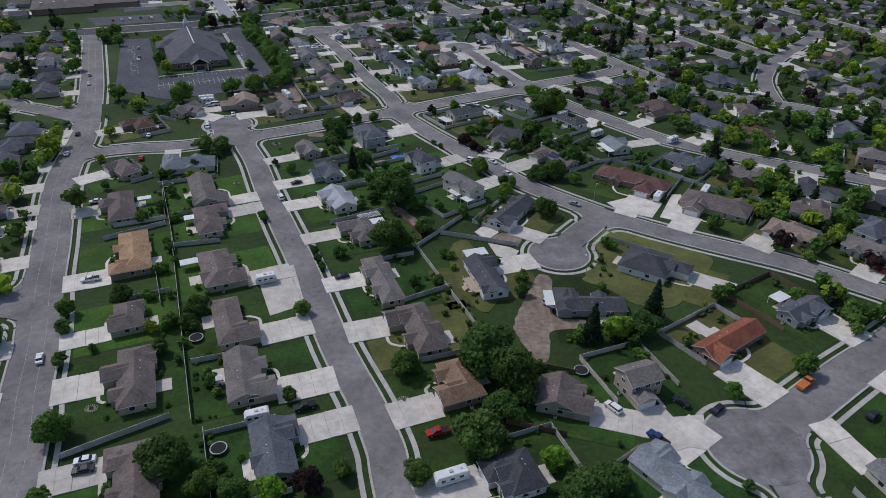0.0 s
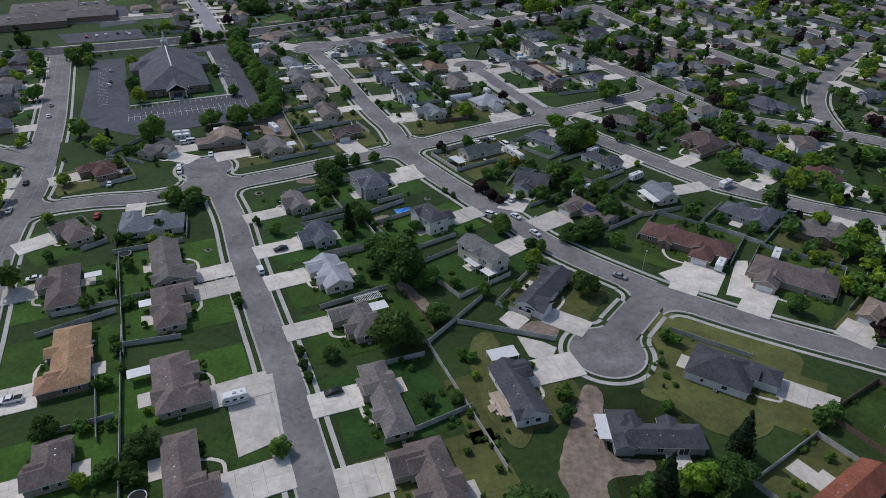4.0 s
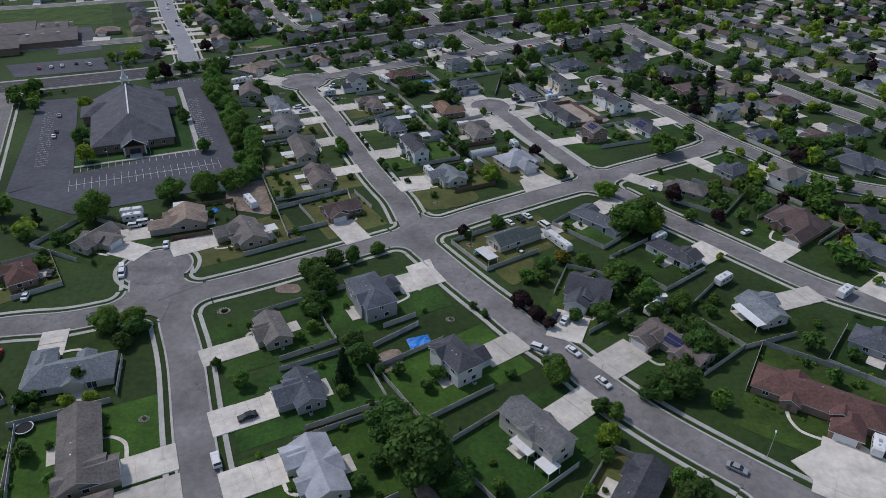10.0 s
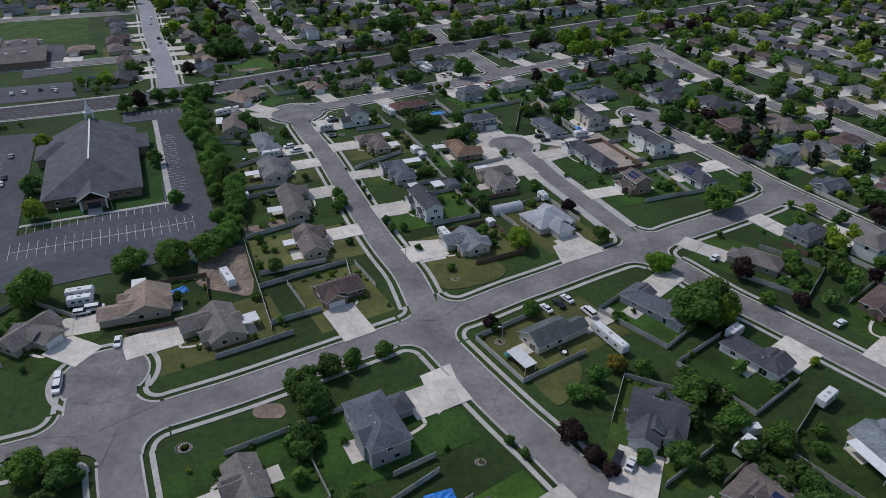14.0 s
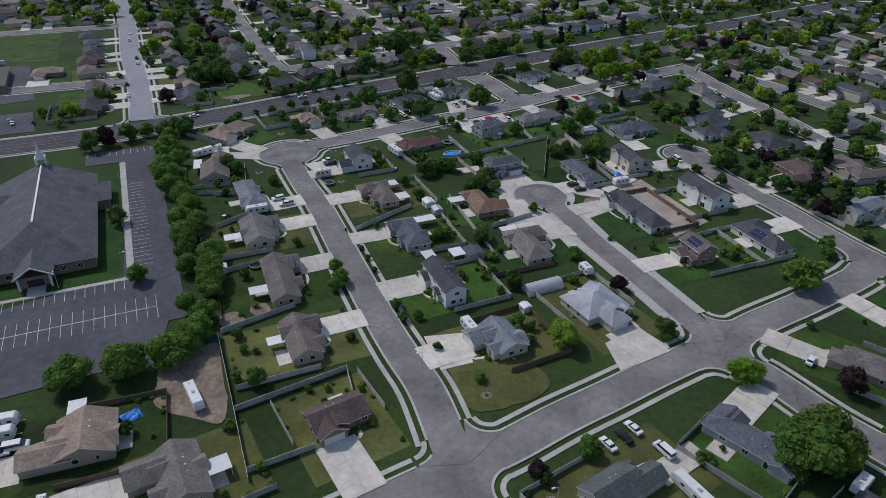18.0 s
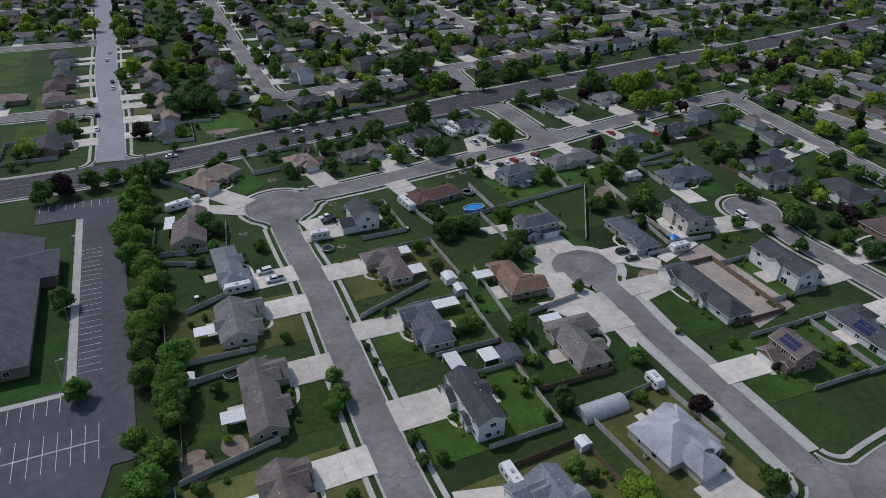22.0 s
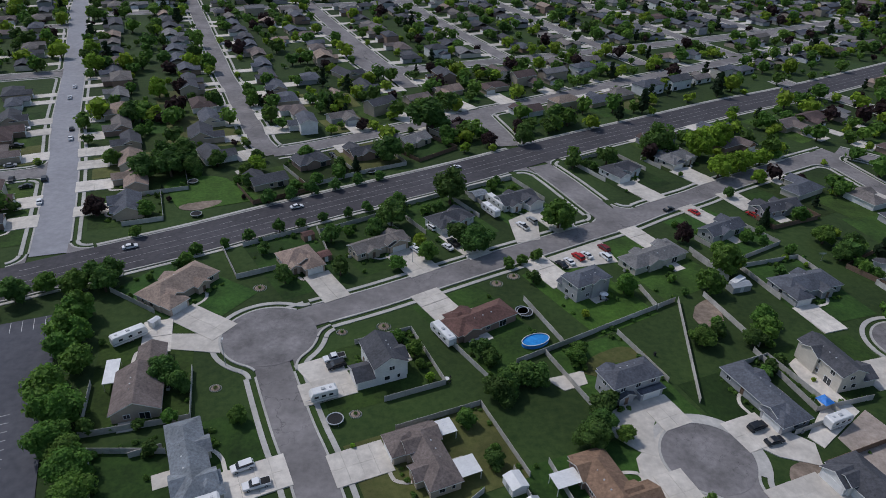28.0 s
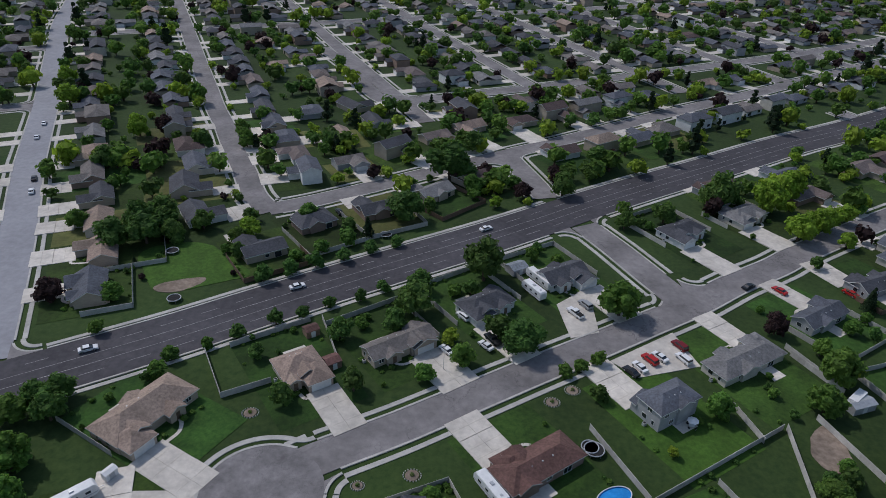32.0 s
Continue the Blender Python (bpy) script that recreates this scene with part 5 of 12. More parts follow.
house(-353.1, 572.9, 22, 17.0, 15.3, 1, 'g', 'greybrown', 'grey', 0, (11.3, 11.3, 20.0, 17.4, 0))
house(-373.0, 562.3, 22, 16.9, 11.3, 2, 'g', 'tan', 'stucco', 0, (11.5, 11.2, 20.0, 15.1, 0))
house(-395.4, 554.6, 22, 16.6, 11.3, 2, 'g', 'dark', 'stucco', 0, (11.5, 11.5, 10.9, 16.4, 0))
house(-233.5, 260.0, 103, 17.0, 11.4, 1, 'g', 'darkbrown', 'grey', 1, (11.5, 11.5, 20.0, 14.7, 1))
house(-241.5, 281.3, 103, 14.6, 14.6, 1, 'g', 'slate', 'tan', 1, (10.7, 11.5, 20.0, 17.8, 1))
house(135.3, 100.9, -144, 13.8, 13.3, 2, 'g', 'slate', 'tan', 1, (11.5, 11.5, 20.0, 20.6, 1))
house(190.7, 196.9, -60, 16.3, 11.7, 1, 'g', 'dark', 'white', 1, (11.5, 11.5, 10.8, 12.4, 1))
house(157.9, 212.6, 35, 16.3, 12.0, 2, 'h', 'slate', 'white', 1, (11.1, 11.5, 11.4, 20.0, 0))
house(207.7, 210.7, -55, 14.7, 10.5, 1, 'g', 'dark', 'grey', 1, (11.5, 11.5, 8.2, 19.3, 1))
house(142.8, 233.8, 154, 14.2, 13.0, 1, 'g', 'brown', 'white', 1, (10.3, 11.5, 10.8, 20.5, 0))
house(-261.8, 308.7, 122, 13.4, 12.9, 1, 'h', 'dark', 'white', 1, (11.5, 11.5, 20.0, 19.2, 0))
house(-286.2, 331.7, 77, 13.0, 13.1, 1, 'h', 'dark', 'tan', 1, (11.5, 9.6, 20.0, 20.6, 1))
house(286.8, 332.7, -54, 13.9, 12.7, 1, 'h', 'grey', 'tan', 0, (11.5, 11.5, 12.4, 20.3, 0))
house(-272.2, 351.4, 55, 15.8, 12.6, 1, 'h', 'dark', 'white', 1, (11.5, 11.5, 17.3, 20.3, 0))
house(142.9, 355.2, 81, 14.4, 12.1, 1, 'h', 'dark', 'cream', 1, (11.5, 11.5, 10.7, 20.1, 0))
house(265.0, 350.8, -70, 13.7, 10.8, 1, 'g', 'tan', 'grey', 0, (10.0, 11.5, 14.6, 19.4, 0))
house(300.6, 354.1, -54, 13.4, 10.6, 1, 'g', 'grey', 'cream', 0, (10.3, 11.5, 12.4, 19.3, 0))
house(-304.8, 365.6, 55, 13.8, 13.0, 1, 'h', 'slate', 'cream', 0, (11.5, 10.3, 10.3, 20.5, 1))
house(-282.1, 377.0, 50, 16.3, 11.8, 1, 'g', 'dark', 'stucco', 1, (11.5, 11.5, 15.6, 19.9, 0))
house(-249.4, 373.6, 116, 13.3, 10.9, 1, 'g', 'grey', 'white', 1, (10.0, 11.5, 12.8, 19.4, 1))
house(266.9, 372.6, -70, 13.7, 13.9, 1, 'h', 'slate', 'tan', 0, (11.5, 10.0, 10.8, 20.9, 1))
house(288.5, 373.6, -70, 15.2, 12.1, 1, 'h', 'brown', 'tan', 0, (11.5, 11.1, 13.4, 20.0, 1))
house(317.7, 373.7, 122, 14.0, 10.8, 1, 'g', 'dark', 'cream', 0, (11.5, 10.5, 12.2, 19.4, 1))
house(-316.9, 388.4, -153, 13.6, 12.8, 1, 'g', 'grey', 'tan', 0, (11.5, 11.5, 11.6, 20.4, 0))
house(124.9, 385.4, -147, 14.4, 11.0, 2, 'h', 'greybrown', 'white', 1, (11.5, 11.5, 15.6, 19.5, 0))
house(-264.4, 394.0, 116, 15.4, 13.3, 1, 'h', 'tan', 'cream', 1, (11.5, 11.5, 10.0, 20.6, 0))
house(252.7, 395.1, -70, 13.0, 13.1, 1, 'h', 'dark', 'tan', 0, (11.5, 11.5, 15.5, 20.6, 0))
house(284.2, 397.8, -70, 16.1, 12.5, 1, 'g', 'slate', 'cream', 0, (11.5, 11.5, 12.0, 20.3, 1))
house(311.2, 397.6, 97, 15.8, 11.9, 1, 'g', 'greybrown', 'cream', 0, (11.5, 11.1, 12.4, 20.0, 0))
house(-329.3, 409.4, -153, 16.5, 11.1, 1, 'g', 'slate', 'brick', 0, (11.5, 11.5, 11.7, 19.5, 1))
house(-296.2, 409.7, -153, 13.5, 10.6, 2, 'g', 'dark', 'cream', 1, (11.2, 11.5, 16.1, 19.3, 0))
house(-275.4, 416.7, 115, 14.8, 11.5, 1, 'g', 'tan', 'stucco', 1, (11.5, 11.5, 10.3, 19.8, 0))
house(264.8, 418.3, -125, 16.1, 11.9, 1, 'g', 'slate', 'stucco', 0, (11.5, 11.5, 11.7, 20.0, 0))
house(298.4, 418.5, 97, 16.2, 10.5, 2, 'h', 'slate', 'tan', 0, (11.3, 11.5, 14.4, 19.3, 1))
house(-348.1, 431.7, -153, 16.8, 13.3, 1, 'g', 'dark', 'cream', 0, (11.5, 11.5, 14.8, 19.6, 0))
house(-315.5, 430.7, -153, 13.7, 11.0, 1, 'h', 'tan', 'brick', 0, (11.5, 10.3, 13.9, 19.5, 0))
house(-293.0, 443.4, -156, 14.2, 11.0, 1, 'g', 'greybrown', 'cream', 1, (11.5, 11.5, 14.8, 19.5, 0))
house(278.4, 440.9, -133, 16.0, 13.6, 2, 'g', 'greybrown', 'grey', 0, (11.5, 11.5, 13.6, 20.8, 1))
house(308.3, 443.3, 97, 15.6, 13.0, 1, 'g', 'greybrown', 'tan', 0, (11.5, 11.5, 13.0, 20.5, 1))
house(-327.0, 440.5, -153, 14.2, 11.7, 1, 'h', 'greybrown', 'tan', 0, (11.5, 11.3, 12.0, 11.9, 0))
house(-292.0, 456.0, -156, 15.9, 11.8, 1, 'g', 'slate', 'cream', 1, (11.5, 11.5, 9.6, 15.2, 1))
house(-384.5, 476.9, 24, 14.7, 12.1, 1, 'g', 'brown', 'grey', 0, (11.5, 11.5, 16.7, 16.3, 1))
house(-360.6, 484.2, 27, 14.4, 11.8, 1, 'h', 'darkbrown', 'cream', 0, (11.5, 11.5, 18.3, 12.6, 0))
house(-337.2, 497.4, 27, 16.4, 12.5, 1, 'h', 'dark', 'stucco', 0, (11.5, 11.5, 15.3, 13.8, 0))
house(395.9, 498.0, -83, 14.2, 11.8, 1, 'g', 'greybrown', 'tan', 0, (11.5, 11.5, 20.0, 19.9, 0))
house(-406.0, 506.8, 165, 13.2, 11.9, 1, 'h', 'tan', 'stucco', 0, (11.5, 11.5, 20.0, 19.5, 0))
house(407.5, 520.9, -83, 14.8, 12.2, 1, 'g', 'dark', 'stucco', 0, (11.5, 11.5, 20.0, 20.1, 0))
house(-425.3, 530.6, 89, 13.9, 11.3, 1, 'g', 'dark', 'cream', 0, (11.5, 11.5, 20.0, 19.7, 0))
house(387.0, 528.7, -78, 16.0, 10.6, 1, 'h', 'tan', 'stucco', 0, (11.5, 11.5, 8.6, 19.3, 0))
house(-120.3, 606.8, 214, 14.2, 12.9, 1, 'g', 'dark', 'tan', 1, (11.5, 10.8, 15.6, 15.9, 0))
house(44.9, 663.7, -145, 15.1, 11.7, 2, 'h', 'darkbrown', 'grey', 0, (11.5, 11.5, 10.0, 12.6, 0))
house(77.9, 681.4, -146, 13.9, 11.9, 1, 'g', 'slate', 'white', 0, (11.5, 11.5, 9.3, 16.7, 0))
house(-109.3, 706.6, -65, 16.6, 10.6, 1, 'g', 'tan', 'brick', 0, (11.5, 11.5, 10.5, 19.3, 1))
house(-95.7, 727.4, 114, 16.2, 10.7, 1, 'g', 'dark', 'grey', 0, (11.5, 11.5, 10.4, 19.3, 0))
house(-129.8, 739.0, -66, 13.7, 13.0, 1, 'h', 'slate', 'grey', 0, (11.5, 11.5, 11.0, 20.5, 0))

# shrubs along the house fronts and fences, and paved patios behind
shrub_places = {"d": [], "D": []}
for number, (x, y, turn, w, d, tier, (pl, pr, back, front, dry), gc, gw, door_x, door_y) in enumerate(PLOTS):
    if tier == 0:
        continue
    rr = random.Random(900 + number)
    m = pose(x, y, 0, 0, 0, turn)
    spots = [(door_x + rr.uniform(-w * 0.25, w * 0.25), door_y - rr.uniform(0.8, 1.6)) for _ in range(5)]
    spots += [(rr.choice((-pl + 0.8, pr - 0.8)), rr.uniform(0, back)) for _ in range(4)] + [(rr.uniform(-pl, pr), back - 0.9) for _ in range(4)]
    for sx, sy in spots:
        if sy < door_y and gc - gw / 2 - 1 < sx < gc + gw / 2 + 1:
            continue
        q = m @ Vector((sx, sy, 0))
        if gap_to_roads(q.x, q.y) > 3.6:
            shrub_places[rr.choice("dD")].append((q.x, q.y, rr.uniform(0.5, 1.0)))
    if tier == 2:
        s = Shape()
        cx = rr.uniform(-w * 0.2, w * 0.2)
        a, b = rr.uniform(2.0, 3.4), rr.uniform(2.5, 4.0)
        s.box(cx - a, d / 2 - 0.4, 0, cx + a, d / 2 + b, 0.17)
        ob = tagged(new("patio", s.mesh("patio", CONCRETE)), "pale concrete patio slab behind a house", "patio", kind="structure")
        ob.matrix_world = m
        unit = thing("air_conditioner", m @ pose((w / 2 + 0.5) * rr.choice((-1, 1)), d * 0.12, 0), "grey metal air conditioner unit beside a house", "air conditioner", "air conditioners")
        part("case", Shape().box(-0.42, -0.42, 0.06, 0.42, 0.42, 0.85, 0, 0.03).tube((0, 0, 0.85), (0, 0, 0.9), 0.32, 0.3, 12, 1), (METAL, RUBBER), unit)

# lawns, driveways, paths and fences of the plots
TAKEN, LONG = [], []
# a house that is reached over a gravel lane, with no paved drive
UNPAVED = {(45.4, 169.3)}


def long_fence(*points):
    """A fence seen along several plots."""
    fence = thing("fence", Matrix.Identity(4), "long pale tan vinyl panel fence between back yards", "fence", "yard fences")
    for a, b in zip(points, points[1:]):
        a, b = Vector((*a, 0)), Vector((*b, 0))
        fence_run(fence, a, b, "v")
        n = max(1, int((b - a).length / 5))
        LONG.extend(a + (b - a) * (i / n) for i in range(n + 1))


long_fence((-31.1, 504.5), (18.2, 535.3))
long_fence((-26.9, 533.1), (-18.0, 513.3))
long_fence((19.0, 535.4), (12.2, 492.3))
long_fence((27.6, 538.9), (35.4, 515.1))
long_fence((8.9, 542.2), (11.9, 530.6))
long_fence((31.4, 565.8), (38.8, 549.0))
long_fence((-77.8, 357.3), (-53.1, 372.7), (-50.4, 364.0))
long_fence((-70.2, 339.2), (-56.6, 346.5))
long_fence((-89.8, 385.2), (-77.8, 357.3), (-69.1, 336.8))
long_fence((-89.4, 386.7), (-71.5, 399.8))
long_fence((-10.0, 203.4), (10.0, 158.2))
long_fence((-9.2, 202.1), (7.1, 225.1))
long_fence((-18.2, 165.5), (2.5, 177.8))
long_fence((-1.0, 211.9), (26.9, 204.4))
long_fence((-86.3, 105.3), (-66.1, 118.8))
long_fence((-97.1, 206.6), (-60.2, 117.1))
long_fence((27.2, 285.1), (45.3, 299.3))
long_fence((60.1, 298.5), (73.5, 313.3))
long_fence((-109.9, 472.3), (-116.0, 469.3))
long_fence((-108.7, 471.0), (-127.3, 470.1))
long_fence((-107.9, 445.1), (-93.5, 461.5))
long_fence((-98.8, 415.6), (-80.9, 426.6))
long_fence((-59.2, 445.1), (-40.8, 463.9))
long_fence((-26.7, 472.2), (-11.0, 428.3))
long_fence((-11.5, 449.2), (3.9, 458.7))
long_fence((-121.8, 555.6), (-112.7, 539.0), (-102.2, 545.0))
long_fence((-94.5, 571.6), (-86.9, 552.7))
long_fence((31.6, 562.7), (38.4, 547.8))
long_fence((-31.4, 286.7), (-22.3, 292.4))
long_fence((-116.9, 246.8), (-96.2, 255.8))
long_fence((-104.9, 221.4), (-112.9, 241.2))
long_fence((-33.4, 278.0), (-21.4, 288.2))
long_fence((-42.1, 217.7), (-23.3, 229.0))
long_fence((-115.0, 246.8), (-91.6, 194.8))
long_fence((-119.5, 202.2), (-102.1, 214.7))
long_fence((-94.7, 198.7), (-78.6, 203.1))
for number, (x, y, turn, w, d, tier, (pl, pr, back, front, dry), gc, gw, door_x, door_y) in enumerate(PLOTS):
    m = pose(x, y, 0, 0, 0, turn)
    rr = random.Random(number)
    zl = 0.05 + 0.006 * (number % 9)
    near_edge = max(d / 2, front - 3.4)
    s = Shape().face([m @ Vector((a, b, zl)) for a, b in ((-pl, -near_edge), (pr, -near_edge), (pr, back), (-pl, back))])
    tagged(new("lawn", s.mesh("lawn", (LAWN, DRY_LAWN, LUSH_LAWN)[dry])), ("green mown lawn round a house", "dry olive mown lawn round a house", "lush bright green watered lawn round a house")[dry], "lawn", kind="structure")
    if (x, y) in UNPAVED:
        continue
    # driveway slabs with open joints, out to the street that lies ahead
    reach = d / 2 + 2.0
    while reach < front + 14 and gap_to_roads(*(m @ Vector((gc, -reach, 0))).xy) > 0.02 and gap_to_bulbs(*(m @ Vector((gc, -reach, 0))).xy) > 0.02:
        reach += 0.4
    if reach < front + 14:
        front = reach + 0.3
    s = Shape()
    wide = min(gw + rr.uniform(0.3, 3.6), pl + pr - 1)
    x0 = gc - wide / 2
    n, cols = max(2, round((front - d / 2) / 3.2)), 2
    for i in range(n):
        for k in range(cols):
            y0, y1 = -front + 0.1 + (front - d / 2 + 0.3) * i / n, -front + 0.1 + (front - d / 2 + 0.3) * (i + 1) / n
            a, b = x0 + wide * k / cols, x0 + wide * (k + 1) / cols
            c = [m @ Vector(p) for p in ((a + 0.02, y0 + 0.02, 0), (b - 0.02, y0 + 0.02, 0), (b - 0.02, y1 - 0.02, 0), (a + 0.02, y1 - 0.02, 0))]
            top = (0.318 if y0 < -front + 4 else 0.215) + 0.0045 * (number % 11)
            s.solid([(p.x, p.y, 0.0) for p in c] + [(p.x, p.y, top) for p in c], ((4, 5, 6, 7), (0, 1, 5, 4), (1, 2, 6, 5), (2, 3, 7, 6), (3, 0, 4, 7)))
    if tier > 0:
        # a narrow walk from the drive to the front door
        edge = gc + (wide / 2 - 0.1) * (1 if door_x > gc else -1)
        bow = [(edge, -d / 2 - 0.9), (edge + (door_x - edge) * 0.55, -d / 2 - 0.8), (door_x - 0.1 * (door_x - edge), (-d / 2 + door_y) / 2 - 0.3), (door_x, door_y - 0.1)]
        bow = [Vector(p) for p in bow]
        for pa, pb in zip(rounded(bow, 0.9), rounded(bow, 0.9)[1:]):
            along_walk = (pb - pa).normalized() * 0.45
            nrm = Vector((-along_walk.y, along_walk.x))
            c = [m @ Vector((q.x, q.y, 0)) for q in (pa - nrm, pb - nrm, pb + nrm, pa + nrm)]
            s.solid([(p.x, p.y, 0.196) for p in c], ((0, 1, 2, 3),))
    tagged(new("driveway", s.mesh("driveway", CONCRETE)), "pale concrete driveway in slabs before a garage", "driveway", kind="structure")
    if tier == 0:
        continue
    # fences along the sides and the back, where no neighbour has one
    key = "v" if rr.random() < 0.85 else "w"
    fence = None
    for a, b in (((-pl, -d * 0.12), (-pl, back)), ((-pl, back), (pr, back)), ((pr, back), (pr, -d * 0.12))):
        pa, pb = m @ Vector((*a, 0)), m @ Vector((*b, 0))
        mid = (pa + pb) / 2
        if any((pa + (pb - pa) * f - q).length < 4.2 for q in LONG for f in (0.2, 0.5, 0.8)) or any((mid - q).length < 3.5 for q in TAKEN) or (pb - pa).length < 3:
            continue
        if any(gap_to_roads(*(pa + (pb - pa) * f).xy) < 3.4 or gap_to_bulbs(*(pa + (pb - pa) * f).xy) < 3.4 for f in (0, 0.5, 1)):
            continue
        TAKEN.append(mid)
        if fence is None:
            fence = thing("fence", Matrix.Identity(4), "pale tan vinyl panel fence round a back yard" if key == "v" else "weathered brown wooden panel fence round a back yard", "fence", "yard fences")
        if tier == 2 and number < 8:
            fence_run(fence, pa, pb, key)
        else:
            run = Shape()
            dd = (pb - pa).normalized() * 0.04
            q = [pa + Vector((dd.y, -dd.x, 0)), pb + Vector((dd.y, -dd.x, 0)), pb - Vector((dd.y, -dd.x, 0)), pa - Vector((dd.y, -dd.x, 0))]
            run.solid([(p.x, p.y, 0) for p in q] + [(p.x, p.y, 1.75) for p in q], ((4, 5, 6, 7), (0, 1, 5, 4), (1, 2, 6, 5), (2, 3, 7, 6), (3, 0, 4, 7)))
            posts = int((pb - pa).length / 2.4)
            for i in range(posts + 1):
                q = pa + (pb - pa) * (i / max(1, posts))
                run.box(q.x - 0.08, q.y - 0.08, 0, q.x + 0.08, q.y + 0.08, 1.88, top=0.02)
            part("fence_run", run, FENCE if key == "v" else WOOD, fence)


# ---- trees ----
def leaf_cards(s, rng, centre, radii, n, size, flat=0.45):
    """Small bent leaf clumps over an ellipsoid lobe, facing outwards and astray."""
    for _ in range(n):
        v = Vector((rng.gauss(0, 1), rng.gauss(0, 1), rng.gauss(0, 1))).normalized()
        if v.z < -0.55:
            v.z *= -0.5
        p = Vector(centre) + Vector((v.x * radii[0], v.y * radii[1], v.z * radii[2])) * rng.uniform(0.72, 1.06)
        nrm = (v + Vector((rng.gauss(0, flat), rng.gauss(0, flat), rng.gauss(0, flat) + 0.25))).normalized()
        q = nrm.to_track_quat("Z", "Y")
        k = size * rng.uniform(0.6, 1.35)
        spin = rng.uniform(0, 6.28)
        c, d = math.cos(spin) * k, math.sin(spin) * k
        a = [q @ Vector(w) + p for w in ((c, d, -0.15 * k), (-d * 0.8, c * 0.8, 0.1 * k), (-c, -d, -0.2 * k), (d * 0.8, -c * 0.8, 0.1 * k))]
        s.solid(a, ((0, 1, 2), (0, 2, 3)))


def lump(s, rng, centre, radii, n=7, rings=4):
    """An uneven dark mass of foliage inside the crown."""
    verts, faces = [], []
    for j in range(rings + 1):
        phi = math.pi * j / rings
        for i in range(n):
            th = 2 * math.pi * i / n
            k = rng.uniform(0.8, 1.1)
            verts.append((centre[0] + radii[0] * k * math.sin(phi) * math.cos(th), centre[1] + radii[1] * k * math.sin(phi) * math.sin(th), centre[2] - radii[2] * k * math.cos(phi)))
    for j in range(rings):
        for i in range(n):
            faces.append((j * n + i, j * n + (i + 1) % n, (j + 1) * n + (i + 1) % n, (j + 1) * n + i))
    s.solid(verts, faces)


def crown_shape(rng, kind, cards=850, size=0.105, core=(7, 4)):
    """A crown of unit radius whose lowest leaves hang near the ground."""
    s = Shape()
    if kind == "c":
        for j in range(9):
            z = 0.35 + 2.6 * j / 9
            r = 0.92 * (1 - j / 9.3)
            leaf_cards(s, rng, (rng.uniform(-0.05, 0.05), rng.uniform(-0.05, 0.05), z), (r, r, 0.22), int(cards * 0.22 * (r + 0.12)), size * 0.95, 0.5)
        lump(s, rng, (0, 0, 1.3), (0.5, 0.5, 1.2))
        return s
    lobes = [((0, 0, 1.0), 0.72)]
    for i in range(9):
        a = 6.28 * i / 9 * 2 + rng.uniform(-0.3, 0.3)
        rr = rng.uniform(0.36, 0.64)
        lobes.append(((math.cos(a) * rr, math.sin(a) * rr, 0.52 + 0.09 * i + rng.uniform(-0.08, 0.08)), rng.uniform(0.32, 0.5)))
    lobes.append(((rng.uniform(-0.15, 0.15), rng.uniform(-0.15, 0.15), 1.5), 0.42))
    total = sum(r * r for _, r in lobes)
    for c, r in lobes:
        leaf_cards(s, rng, c, (r, r, r * 0.95), int(cards * r * r / total), size)
        lump(s, rng, c, (r * 0.86, r * 0.86, r * 0.82), *core)
    return s


def trunk_shape(rng, kind):
    s = Shape()
    if kind == "c":
        return s.tube((0, 0, 0), (0, 0, 2.7), 0.07, 0.015, 7)
    s.tube((0, 0, 0), (0.02, 0.01, 0.5), 0.085, 0.062, 8).tube((0.02, 0.01, 0.5), (0, 0, 1.3), 0.062, 0.02, 7)
    for i in range(4):
        a = 6.28 * i / 4 + rng.uniform(-0.4, 0.4)
        s.tube((0.01, 0.01, 0.5 + 0.1 * i), (math.cos(a) * 0.5, math.sin(a) * 0.5, 1.0 + 0.12 * i), 0.036, 0.012, 5)
    return s


CROWNS, TRUNKS, BIG_CROWNS = {}, {}, {}
for tree_kind in "dDlpoc":
    CROWNS[tree_kind] = [crown_shape(random.Random(31 * v + ord(tree_kind)), tree_kind).mesh("crown", LEAF[tree_kind]) for v in range(4 if tree_kind in "dD" else 2)]
    BIG_CROWNS[tree_kind] = [crown_shape(random.Random(19 * v + ord(tree_kind)), tree_kind, 2300, 0.068).mesh("crown", LEAF[tree_kind]) for v in range(3 if tree_kind in "dD" else 1)]
    TRUNKS[tree_kind] = [trunk_shape(random.Random(7 * v + ord(tree_kind)), tree_kind).mesh("trunk", BARK) for v in range(2)]
TREE_WORDS = {"d": "leafy green broadleaf tree in a yard", "D": "dense dark green broadleaf tree in a yard", "l": "bright lime-green rounded tree", "p": "dark purple-leaved ornamental tree",
              "o": "tree with yellow spring leaves", "c": "tall dark green conifer in a yard", "b": "low rounded green garden shrub", "s": "small clipped round street tree"}
tree_dice = random.Random(3)


def off_road(x, y, least=1.2):
    """The place itself, or the nearest one beside the street if it lies on asphalt."""
    if gap_to_roads(x, y) >= least:
        return x, y
    for far in (0.6, 1.2, 1.8, 2.4, 3.0, 4.0, 5.0, 6.5, 8.0):
        for k in range(12):
            p = x + far * math.cos(k * math.pi / 6), y + far * math.sin(k * math.pi / 6)
            if gap_to_roads(*p) >= least:
                return p
    return x, y


